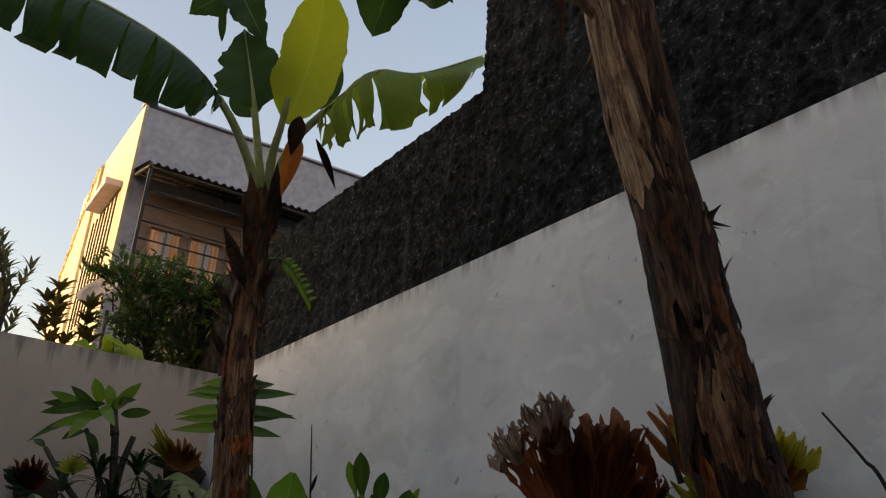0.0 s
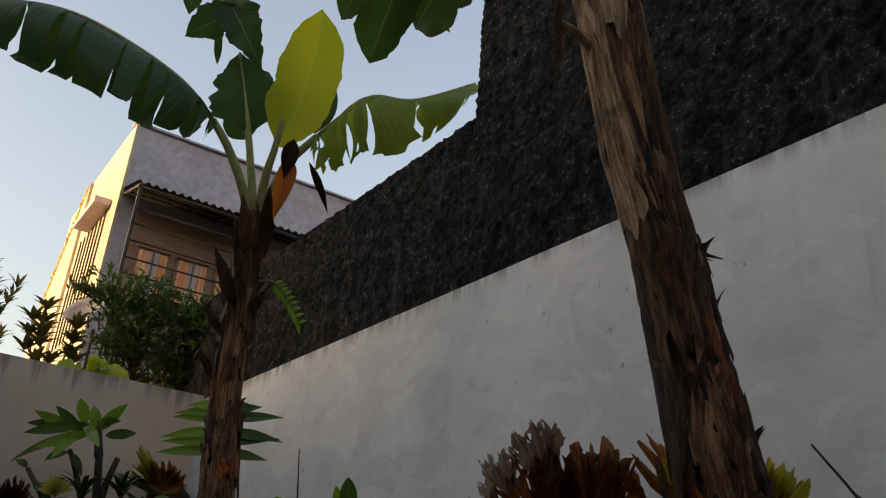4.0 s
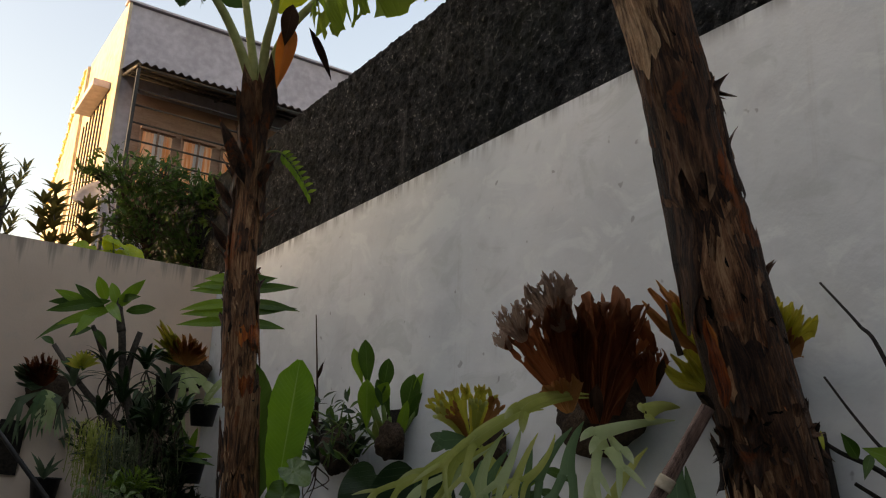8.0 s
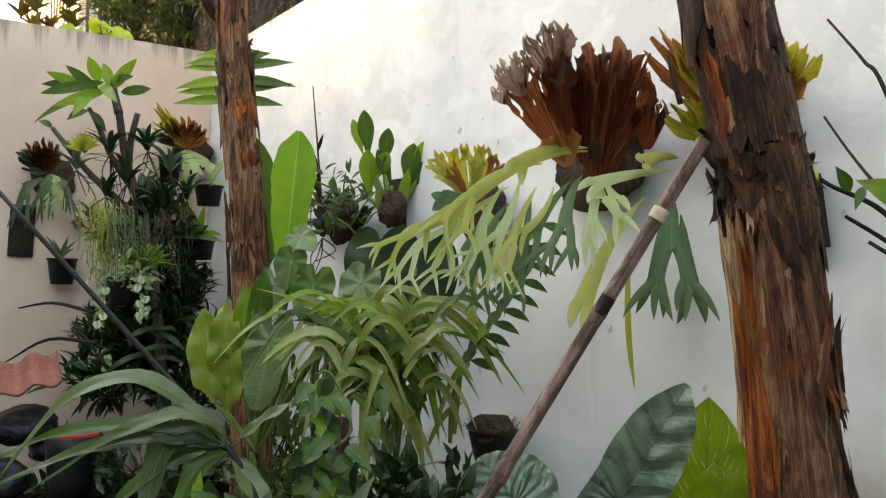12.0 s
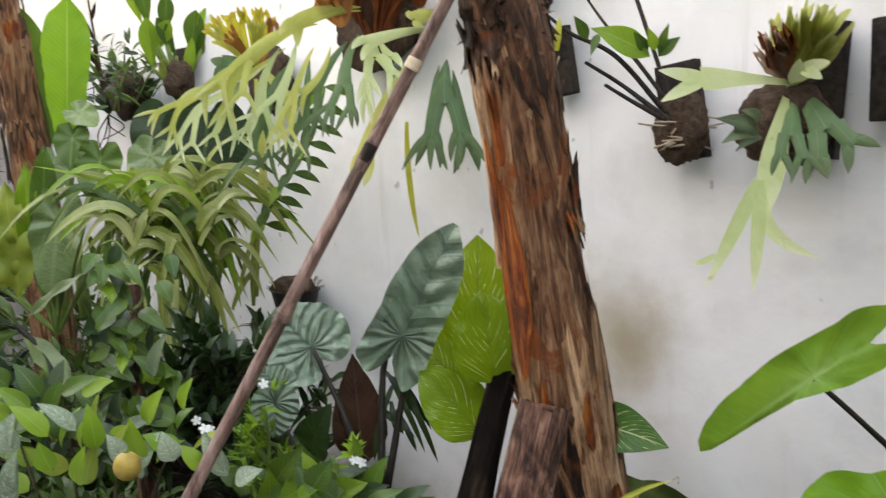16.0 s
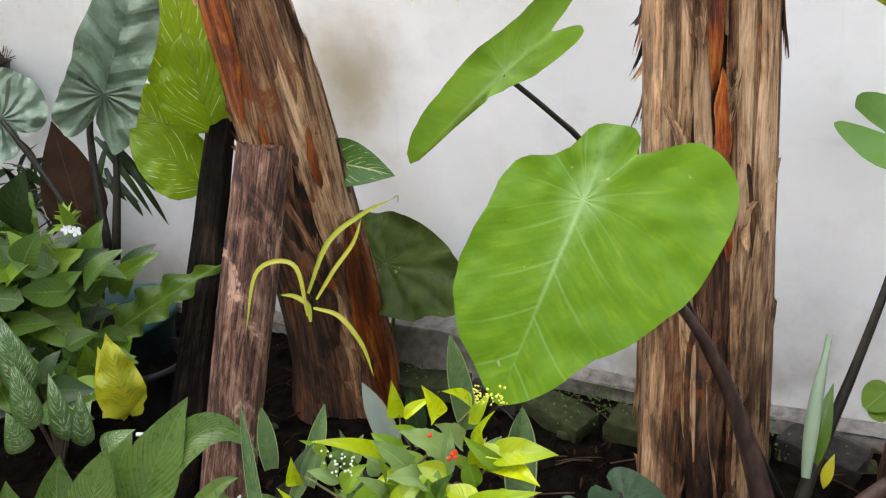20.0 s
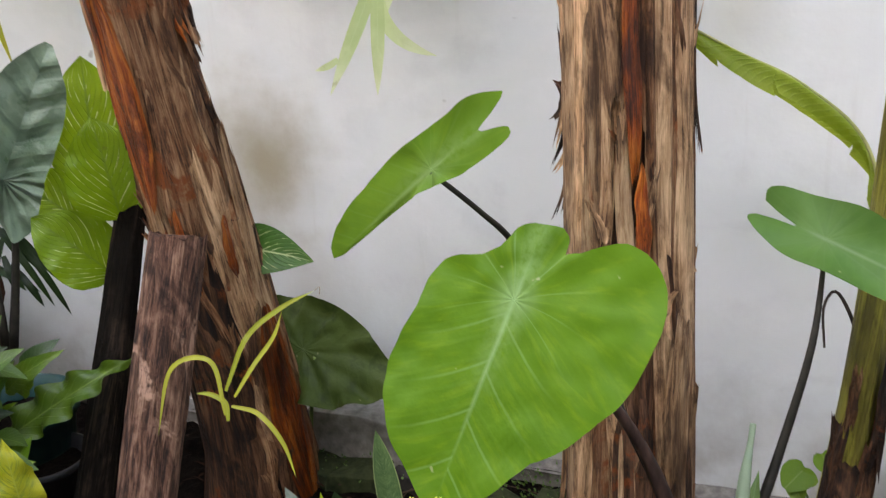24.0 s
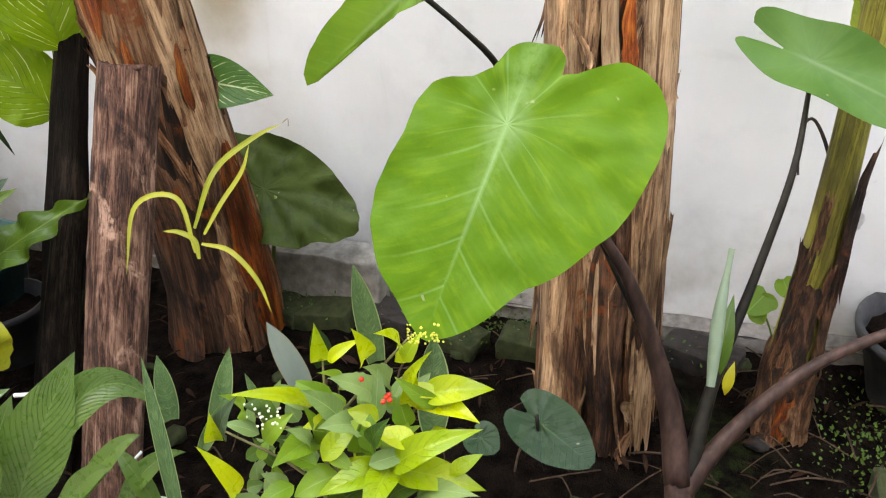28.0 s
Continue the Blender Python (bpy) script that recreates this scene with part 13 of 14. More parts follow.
stem(citrus, TWIG, [(1.102, 1.436, 0.125), (1.181, 1.393, 0.351), (1.223, 1.326, 0.51)], (0.0053, 0.0039, 0.0025), "branch", seg=5)
stem(citrus, TWIG, [(1.102, 1.436, 0.125), (1.098, 1.5, 0.3), (1.061, 1.535, 0.411)], (0.0053, 0.0039, 0.0025), "branch", seg=5)
stem(citrus, TWIG, [(1.102, 1.436, 0.125), (1.128, 1.446, 0.296), (1.12, 1.429, 0.404)], (0.0053, 0.0039, 0.0025), "branch", seg=5)
fruit(citrus, (0.933, 1.464, 0.554), 0.027)
fruit(citrus, (0.962, 1.374, 0.443), 0.023)
fruit(citrus, (0.77, 1.557, 0.757), 0.029)
blossom(citrus, (1.023, 1.658, 0.747), 0.013, (-0.4, -0.8, 0.5))
blossom(citrus, (1.229, 1.348, 0.677), 0.013, (-0.5, -0.7, 0.5))
blossom(citrus, (1.123, 1.57, 0.851), 0.013, (-0.5, -0.8, 0.4))
blossom(citrus, (1.27, 1.405, 0.651), 0.013, (-0.5, -0.7, 0.5))
blossom(citrus, (1.006, 1.689, 0.767), 0.013, (-0.4, -0.8, 0.5))
blossom(citrus, (0.961, 1.575, 0.783), 0.013, (-0.4, -0.7, 0.5))
blossom(citrus, (1.218, 1.361, 0.684), 0.013, (-0.5, -0.6, 0.5))

low_shrub = thing("low_shrub", (0.845, 1.911, 0), "low shrub with fresh green oval leaves", "shrub")
spray(low_shrub, (FRESH, MID_GREEN, DEEP_GREEN, GREY_GREEN,), (0.652, 1.946, 0.921), (0.307, -0.315, -0.016), (-0.028, -0.014, -0.257), (0.097, 0.32, -0.073), 64, (0.065, 0.123), (0.0388, 0.0596), (20, 170), 31, nv=8, nu=2)
spray(low_shrub, (FRESH, OLIVE_LEAF, SILVER,), (0.614, 1.824, 0.823), (0.394, -0.404, -0.021), (-0.016, -0.008, -0.146), (0.048, 0.159, -0.046), 26, (0.068, 0.123), (0.0418, 0.0614), (20, 160), 33, nv=8, nu=2)
stem(low_shrub, TWIG, [(0.819, 1.936, 0.169), (0.765, 1.999, 0.469), (0.717, 2.07, 0.772)], (0.0057, 0.0042, 0.0028), "branch", seg=5)
stem(low_shrub, TWIG, [(0.819, 1.936, 0.169), (0.814, 1.948, 0.466), (0.814, 1.97, 0.767)], (0.0057, 0.0042, 0.0028), "branch", seg=5)
stem(low_shrub, TWIG, [(0.819, 1.936, 0.169), (0.863, 1.898, 0.464), (0.912, 1.87, 0.762)], (0.0057, 0.0042, 0.0028), "branch", seg=5)
stem(low_shrub, TWIG, [(0.819, 1.936, 0.169), (0.912, 1.847, 0.461), (1.009, 1.77, 0.757)], (0.0057, 0.0042, 0.0028), "branch", seg=5)

herb = thing("herb", (1.11, 1.609, 0), "fine-leaved herb with small white flowers", "herb")
foliage(herb, FRESH, (1.161, 1.623, 0.7), (0.10, 0.08, 0.16), 170, 0.05, 0.012, 5, twigs=GREEN_STALK)
foliage(herb, FRESH, (1.274, 1.441, 0.634), (0.06, 0.06, 0.08), 60, 0.05, 0.014, 6, twigs=GREEN_STALK)

birdnest = thing("birds_nest_fern", (1.235, 1.334, 0), "birds nest fern with wavy green fronds", "fern")
leaf(birdnest, CITRUS_LEAF, (1.235, 1.384, 0.381), (1.408, 1.107, 0.562), 0.095, face=(-0.4, -0.5, 0.8), shape="lance", bend=0.04, wave=0.20, waves=5, fold=0.35, nv=40, nu=5)
leaf(birdnest, MID_GREEN, (1.281, 1.645, 0.57), (1.346, 1.627, 0.706), 0.080, face=(-0.4, -0.6, 0.7), shape="lance", wave=0.08, nv=16, nu=3)
leaf(birdnest, FRESH, (1.321, 1.355, 0.402), (1.39, 1.285, 0.47), 0.052, face=(-0.4, -0.4, 0.8), shape="lance", wave=0.08, nv=14, nu=3)
leaf(birdnest, OLIVE_YEL, (1.12, 1.207, 0.295), (1.12, 1.227, 0.475), 0.069, face=(-0.5, -0.6, 0.6), shape="lance", wave=0.09, waves=2, nv=14, nu=3)
leaf(birdnest, OLIVE_YEL, (1.126, 1.185, 0.31), (1.125, 1.199, 0.51), 0.096, face=(-0.5, -0.6, 0.6), shape="ovate", wave=0.14, waves=3, rag=0.35, nv=26, nu=4)
basin = ground_pot("plant_pot", (1.576, 1.726, 0), 0.16, 0.26, TEAL_PLASTIC, "teal plastic plant pot half hidden by leaves")
pot_f = ground_pot("plant_pot", (1.516, 1.578, 0), 0.11, 0.16, POT_BLACK, "black plastic plant pot filled with soil")

peace_lily = thing("peace_lily", (0.776, 0.787, 0), "peace lily with long glossy ribbed leaves in a white pot", "peace lily")
leaf(peace_lily, PEACE, (0.809, 0.872, 0.312), (0.938, 0.784, 0.564), 0.105, face=(-0.4, -0.5, 0.8), via=(0.864, 0.819, 0.458), shape="lance", fold=0.3, wave=0.015, nv=16, nu=4)
leaf(peace_lily, PEACE, (0.811, 0.864, 0.312), (0.934, 0.647, 0.483), 0.068, face=(-0.4, -0.5, 0.8), via=(0.912, 0.762, 0.507), shape="lance", fold=0.3, wave=0.015, nv=16, nu=4)
leaf(peace_lily, PEACE, (0.854, 0.724, 0.307), (0.915, 0.608, 0.429), 0.034, face=(-0.4, -0.4, 0.8), via=(0.886, 0.661, 0.409), shape="lance", fold=0.3, wave=0.015, nv=16, nu=4)
leaf(peace_lily, PEACE, (0.838, 0.791, 0.317), (0.908, 0.675, 0.453), 0.034, face=(-0.4, -0.4, 0.8), via=(0.877, 0.719, 0.426), shape="lance", fold=0.3, wave=0.015, nv=16, nu=4)
leaf(peace_lily, PEACE, (0.8, 0.914, 0.321), (0.88, 0.866, 0.51), 0.068, face=(-0.4, -0.5, 0.8), via=(0.832, 0.88, 0.438), shape="lance", fold=0.3, wave=0.015, nv=16, nu=4)
leaf(peace_lily, PEACE, (0.879, 0.641, 0.305), (0.888, 0.713, 0.44), 0.031, face=(-0.4, -0.4, 0.8), via=(0.877, 0.676, 0.402), shape="lance", fold=0.3, wave=0.015, nv=16, nu=4)
leaf(peace_lily, PEACE, (0.826, 0.814, 0.31), (0.872, 0.709, 0.411), 0.037, face=(-0.4, -0.5, 0.8), via=(0.851, 0.747, 0.397), shape="lance", fold=0.3, wave=0.015, nv=16, nu=4)
leaf(peace_lily, PEACE, (0.743, 0.875, 0.356), (0.806, 0.833, 0.542), 0.080, face=(-0.3, -0.5, 0.8), via=(0.777, 0.859, 0.459), shape="lance", fold=0.3, wave=0.015, nv=16, nu=4)
leaf(peace_lily, PEACE, (0.727, 0.907, 0.359), (0.767, 0.898, 0.535), 0.071, face=(-0.3, -0.6, 0.8), via=(0.747, 0.909, 0.455), shape="lance", fold=0.3, wave=0.015, nv=16, nu=4)
leaf(peace_lily, PEACE, (0.698, 0.963, 0.363), (0.714, 0.967, 0.505), 0.062, face=(-0.3, -0.6, 0.8), via=(0.704, 0.969, 0.436), shape="lance", fold=0.3, wave=0.015, nv=16, nu=4)
pot_g = ground_pot("plant_pot", (0.815, 0.758, 0), 0.075, 0.10, WHITE_PLASTIC, "white plastic plant pot")
ring = thing("wire_handle", (0.925, 0.893, 0.417), "white wire handle of a hanging pot", "handle")
stem(ring, WHITE_PLASTIC, [(0.923, 0.913, 0.466), (0.938, 0.863, 0.464), (0.931, 0.836, 0.437), (0.909, 0.846, 0.407), (0.89, 0.873, 0.388)], (0.0035, 0.0035), "wire", seg=6)
stem(ring, WHITE_PLASTIC, [(0.939, 0.713, 0.383), (0.921, 0.727, 0.361), (0.909, 0.706, 0.329), (0.921, 0.636, 0.312)], (0.0026, 0.0026), "wire", seg=6)

aglaonema = thing("aglaonema", (0.907, 1.11, 0), "aglaonema with silver-splashed leaves", "aglaonema")
leaf(aglaonema, SILVER_GREEN, (0.927, 1.116, 0.397), (0.937, 1.131, 0.536), 0.042, face=(-0.4, -0.6, 0.7), shape="ovate", nv=10, nu=2)
leaf(aglaonema, SILVER_GREEN, (0.937, 1.087, 0.385), (0.951, 1.076, 0.504), 0.042, face=(-0.4, -0.6, 0.7), shape="ovate", nv=10, nu=2)
leaf(aglaonema, SILVER_GREEN, (0.906, 1.175, 0.421), (0.914, 1.193, 0.561), 0.052, face=(-0.4, -0.6, 0.7), shape="ovate", nv=10, nu=2)
leaf(aglaonema, SILVER_GREEN, (0.925, 1.192, 0.481), (0.935, 1.221, 0.638), 0.063, face=(-0.4, -0.6, 0.7), shape="ovate", nv=10, nu=2)
leaf(aglaonema, SILVER_GREEN, (0.948, 1.057, 0.373), (0.971, 0.976, 0.429), 0.042, face=(-0.4, -0.5, 0.7), shape="ovate", nv=10, nu=2)
leaf(aglaonema, SILVER_GREEN, (0.88, 1.189, 0.384), (0.874, 1.191, 0.476), 0.052, face=(-0.3, -0.6, 0.7), shape="ovate", nv=10, nu=2)

snake = thing("snake_plant", (0.982, 0.583, 0), "snake plants with stiff mottled sword leaves", "snake plant")
leaf(snake, SANSEV, (0.838, 0.583, 0.369), (0.901, 0.634, 0.611), 0.022, face=(-0.5, -0.5, 0.7), shape="sword", bend=0.02, fold=0.5, nv=14, nu=3)
leaf(snake, SANSEV, (1.02, 0.711, 0.381), (1.041, 0.728, 0.493), 0.034, face=(-0.5, -0.5, 0.7), shape="sword", bend=0.02, fold=0.5, nv=14, nu=3)
leaf(snake, SANSEV, (1.007, 0.623, 0.38), (1.061, 0.603, 0.519), 0.034, face=(-0.6, -0.5, 0.7), shape="sword", bend=0.02, fold=0.5, nv=14, nu=3)
leaf(snake, SANSEV, (1.294, 0.458, 0.348), (1.331, 0.504, 0.529), 0.047, face=(-0.7, -0.4, 0.6), shape="sword", bend=0.02, fold=0.5, nv=14, nu=3)
leaf(snake, SANSEV, (1.231, 0.332, 0.25), (1.287, 0.342, 0.431), 0.061, face=(-0.7, -0.3, 0.7), shape="strap", bend=0.02, fold=0.5, nv=14, nu=3)
leaf(snake, GREY_SWORD, (1.132, 0.521, 0.392), (1.137, 0.578, 0.52), 0.044, face=(-0.6, -0.4, 0.7), shape="sword", bend=0.02, fold=0.5, nv=14, nu=3)
leaf(snake, SANSEV, (0.958, 0.613, 0.396), (0.99, 0.578, 0.474), 0.024, face=(-0.5, -0.5, 0.7), shape="sword", bend=0.02, fold=0.5, nv=14, nu=3)
leaf(snake, SANSEV, (1.082, 0.567, 0.341), (1.088, 0.603, 0.447), 0.020, face=(-0.6, -0.4, 0.7), shape="sword", bend=0.02, fold=0.5, nv=14, nu=3)
leaf(snake, DEEP_GREEN, (1.236, 0.535, 0.367), (1.242, 0.549, 0.447), 0.042, face=(-0.6, -0.4, 0.7), shape="sword", bend=0.02, fold=0.5, nv=14, nu=3)

# ---- front of the bed: lime shrub, taro, pots by the wall ----

lime = thing("lime_shrub", (0.873, 0.322, 0), "small shrub with lime-yellow new leaves and red berries", "shrub")
leaf(lime, LIME, (0.891, 0.274, 0.502), (0.899, 0.149, 0.591), 0.043, face=(-0.5, -0.2, 0.9), shape="ovate", bend=0.14, fold=0.4, nv=16, nu=4, wave=0.03, waves=2)
leaf(lime, LIME, (0.901, 0.278, 0.492), (0.907, 0.148, 0.48), 0.049, face=(-0.5, -0.2, 0.9), shape="ovate", bend=0.14, fold=0.4, nv=16, nu=4, wave=0.03, waves=2)
leaf(lime, LIME, (0.9, 0.278, 0.493), (0.822, 0.348, 0.5), 0.044, face=(-0.4, -0.2, 0.9), shape="ovate", bend=0.14, fold=0.4, nv=16, nu=4, wave=0.03, waves=2)
leaf(lime, LIME, (0.898, 0.277, 0.495), (0.796, 0.276, 0.498), 0.043, face=(-0.4, -0.2, 0.9), shape="ovate", bend=0.14, fold=0.4, nv=16, nu=4, wave=0.03, waves=2)
leaf(lime, LIME, (0.942, 0.244, 0.59), (0.966, 0.152, 0.6), 0.041, face=(-0.5, -0.2, 0.8), shape="ovate", bend=0.14, fold=0.4, nv=16, nu=4, wave=0.03, waves=2)
leaf(lime, LIME, (0.981, 0.259, 0.547), (0.914, 0.157, 0.586), 0.044, face=(-0.5, -0.2, 0.8), shape="ovate", bend=0.14, fold=0.4, nv=16, nu=4, wave=0.03, waves=2)
leaf(lime, LIME, (0.949, 0.238, 0.498), (0.918, 0.181, 0.558), 0.033, face=(-0.5, -0.2, 0.9), shape="ovate", bend=0.14, fold=0.4, nv=16, nu=4, wave=0.03, waves=2)
leaf(lime, LIME, (0.973, 0.402, 0.593), (0.948, 0.389, 0.676), 0.027, face=(-0.5, -0.3, 0.8), shape="ovate", bend=0.14, fold=0.4, nv=16, nu=4, wave=0.03, waves=2)
leaf(lime, LIME, (0.948, 0.375, 0.616), (0.958, 0.328, 0.654), 0.019, face=(-0.5, -0.3, 0.8), shape="ovate", bend=0.14, fold=0.4, nv=16, nu=4, wave=0.03, waves=2)
leaf(lime, LIME, (0.948, 0.4, 0.539), (0.85, 0.472, 0.616), 0.025, face=(-0.5, -0.3, 0.8), shape="ovate", bend=0.14, fold=0.4, nv=16, nu=4, wave=0.03, waves=2)
leaf(lime, FRESH, (0.962, 0.371, 0.559), (0.891, 0.363, 0.642), 0.022, face=(-0.5, -0.3, 0.8), shape="ovate", bend=0.14, fold=0.4, nv=16, nu=4, wave=0.03, waves=2)
leaf(lime, LIME, (0.959, 0.331, 0.616), (0.916, 0.322, 0.701), 0.032, face=(-0.5, -0.3, 0.8), shape="ovate", bend=0.14, fold=0.4, nv=16, nu=4, wave=0.03, waves=2)
leaf(lime, LIME, (1.002, 0.301, 0.59), (0.916, 0.292, 0.698), 0.037, face=(-0.5, -0.2, 0.8), shape="ovate", bend=0.14, fold=0.4, nv=16, nu=4, wave=0.03, waves=2)
leaf(lime, LIME, (0.957, 0.27, 0.629), (0.973, 0.25, 0.667), 0.022, face=(-0.5, -0.2, 0.8), shape="ovate", bend=0.14, fold=0.4, nv=16, nu=4, wave=0.03, waves=2)
leaf(lime, LIME, (0.974, 0.269, 0.541), (0.934, 0.246, 0.651), 0.030, face=(-0.5, -0.2, 0.8), shape="ovate", bend=0.14, fold=0.4, nv=16, nu=4, wave=0.03, waves=2)
leaf(lime, LIME, (0.987, 0.265, 0.551), (0.92, 0.218, 0.683), 0.025, face=(-0.5, -0.2, 0.8), shape="ovate", bend=0.14, fold=0.4, nv=16, nu=4, wave=0.03, waves=2)
leaf(lime, PALE_TOOTH, (0.935, 0.309, 0.582), (0.88, 0.343, 0.646), 0.040, face=(-0.5, -0.2, 0.8), shape="ovate", bend=0.12, fold=0.35, nv=22, nu=4, wave=0.05, waves=3, rag=0.16)
leaf(lime, PALE_TOOTH, (0.919, 0.322, 0.535), (0.84, 0.345, 0.598), 0.043, face=(-0.5, -0.2, 0.8), shape="ovate", bend=0.12, fold=0.35, nv=22, nu=4, wave=0.05, waves=3, rag=0.16)
leaf(lime, PALE_TOOTH, (0.898, 0.342, 0.568), (0.866, 0.376, 0.632), 0.036, face=(-0.5, -0.3, 0.8), shape="ovate", bend=0.12, fold=0.35, nv=22, nu=4, wave=0.05, waves=3, rag=0.16)
leaf(lime, PALE_TOOTH, (0.987, 0.305, 0.562), (0.94, 0.323, 0.623), 0.033, face=(-0.5, -0.2, 0.8), shape="ovate", bend=0.12, fold=0.35, nv=22, nu=4, wave=0.05, waves=3, rag=0.16)
leaf(lime, FRESH, (0.912, 0.388, 0.506), (0.816, 0.403, 0.54), 0.044, face=(-0.4, -0.3, 0.9), shape="ovate", bend=0.14, fold=0.4, nv=16, nu=4, wave=0.03, waves=2)
leaf(lime, FRESH, (0.872, 0.339, 0.494), (0.832, 0.387, 0.479), 0.044, face=(-0.4, -0.3, 0.9), shape="ovate", bend=0.14, fold=0.4, nv=16, nu=4, wave=0.03, waves=2)
leaf(lime, FRESH, (0.91, 0.321, 0.503), (0.891, 0.308, 0.572), 0.033, face=(-0.5, -0.2, 0.8), shape="ovate", bend=0.14, fold=0.4, nv=16, nu=4, wave=0.03, waves=2)
leaf(lime, MID_GREEN, (0.891, 0.295, 0.537), (0.875, 0.261, 0.605), 0.029, face=(-0.5, -0.2, 0.8), shape="ovate", bend=0.14, fold=0.4, nv=16, nu=4, wave=0.03, waves=2)
leaf(lime, FRESH, (0.956, 0.289, 0.511), (0.899, 0.244, 0.541), 0.033, face=(-0.5, -0.2, 0.9), shape="ovate", bend=0.14, fold=0.4, nv=16, nu=4, wave=0.03, waves=2)
leaf(lime, LIME, (0.85, 0.487, 0.435), (0.808, 0.503, 0.561), 0.030, face=(-0.4, -0.3, 0.9), shape="ovate", bend=0.14, fold=0.4, nv=16, nu=4, wave=0.03, waves=2)
leaf(lime, LIME, (0.855, 0.508, 0.528), (0.833, 0.49, 0.598), 0.025, face=(-0.4, -0.3, 0.8), shape="ovate", bend=0.14, fold=0.4, nv=16, nu=4, wave=0.03, waves=2)
leaf(lime, FRESH, (0.9, 0.498, 0.531), (0.832, 0.471, 0.631), 0.025, face=(-0.5, -0.3, 0.8), shape="ovate", bend=0.14, fold=0.4, nv=16, nu=4, wave=0.03, waves=2)
leaf(lime, GREY_GREEN, (0.868, 0.498, 0.528), (0.837, 0.447, 0.631), 0.029, face=(-0.5, -0.3, 0.8), shape="ovate", bend=0.14, fold=0.4, nv=16, nu=4, wave=0.03, waves=2)
leaf(lime, PALE_TOOTH, (0.916, 0.247, 0.434), (0.849, 0.14, 0.529), 0.036, face=(-0.5, -0.2, 0.9), shape="ovate", bend=0.12, fold=0.35, nv=22, nu=4, wave=0.05, waves=3, rag=0.16)
leaf(lime, PALE_TOOTH, (0.9, 0.258, 0.426), (0.878, 0.172, 0.441), 0.045, face=(-0.4, -0.2, 0.9), shape="ovate", bend=0.12, fold=0.35, nv=22, nu=4, wave=0.05, waves=3, rag=0.16)
leaf(lime, FRESH, (0.836, 0.387, 0.496), (0.792, 0.421, 0.49), 0.029, face=(-0.4, -0.3, 0.9), shape="ovate", bend=0.14, fold=0.4, nv=16, nu=4, wave=0.03, waves=2)
leaf(lime, MID_GREEN, (0.898, 0.281, 0.442), (0.89, 0.212, 0.499), 0.037, face=(-0.5, -0.2, 0.9), shape="ovate", bend=0.14, fold=0.4, nv=16, nu=4, wave=0.03, waves=2)
leaf(lime, MID_GREEN, (0.888, 0.317, 0.454), (0.788, 0.334, 0.49), 0.044, face=(-0.4, -0.2, 0.9), shape="ovate", bend=0.14, fold=0.4, nv=16, nu=4, wave=0.03, waves=2)
leaf(lime, FRESH, (0.873, 0.442, 0.527), (0.885, 0.4, 0.575), 0.030, face=(-0.5, -0.3, 0.8), shape="ovate", bend=0.14, fold=0.4, nv=16, nu=4, wave=0.03, waves=2)
leaf(lime, PALE_TOOTH, (0.908, 0.406, 0.484), (0.826, 0.383, 0.601), 0.029, face=(-0.5, -0.3, 0.8), shape="ovate", bend=0.12, fold=0.35, nv=22, nu=4, wave=0.05, waves=3, rag=0.16)
spray(lime, (FRESH, PALE_TOOTH, PALE_TOOTH, MID_GREEN,), (0.909, 0.487, 0.576), (0.073, -0.241, -0.008), (-0.077, -0.019, -0.139), (0.088, 0.062, -0.082), 64, (0.027, 0.057), (0.014, 0.026), (0, 180), 6, nv=9, nu=3)
spray(lime, (LIME, FRESH, PALE_TOOTH, FRESH,), (0.906, 0.371, 0.629), (0.051, -0.166, -0.005), (-0.076, -0.019, -0.138), (0.064, 0.035, -0.055), 24, (0.043, 0.080), (0.022, 0.034), (-60, 200), 9, nv=9, nu=3)
stem(lime, TWIG_GREEN, [(0.839, 0.305, 0.358), (0.881, 0.347, 0.452), (0.919, 0.364, 0.525), (0.956, 0.334, 0.571), (1.012, 0.277, 0.635)], (0.0038, 0.0031, 0.0023, 0.0015), "branch", seg=6)
stem(lime, TWIG_GREEN, [(0.839, 0.305, 0.358), (0.883, 0.3, 0.431), (0.916, 0.285, 0.477)], (0.0038, 0.0031, 0.0023, 0.0015), "branch", seg=6)
stem(lime, TWIG_GREEN, [(0.857, 0.309, 0.391), (0.933, 0.281, 0.503), (0.974, 0.256, 0.558)], (0.0038, 0.0031, 0.0023, 0.0015), "branch", seg=6)
stem(lime, TWIG_GREEN, [(0.858, 0.318, 0.398), (0.901, 0.383, 0.506), (0.897, 0.468, 0.545)], (0.0038, 0.0031, 0.0023, 0.0015), "branch", seg=6)
stem(lime, TWIG_GREEN, [(0.855, 0.317, 0.392), (0.879, 0.393, 0.474), (0.875, 0.51, 0.53)], (0.0038, 0.0031, 0.0023, 0.0015), "branch", seg=6)
stem(lime, TWIG_GREEN, [(0.881, 0.347, 0.452), (0.924, 0.373, 0.539), (0.959, 0.389, 0.606)], (0.0038, 0.0031, 0.0023, 0.0015), "branch", seg=6)
berry(lime, (0.903, 0.276, 0.612), 0.0038, RED_BERRY)
berry(lime, (0.902, 0.271, 0.609), 0.0038, RED_BERRY)
berry(lime, (0.899, 0.279, 0.607), 0.0038, RED_BERRY)
berry(lime, (0.904, 0.308, 0.633), 0.0038, RED_BERRY)
berry(lime, (0.905, 0.273, 0.615), 0.0038, RED_BERRY)
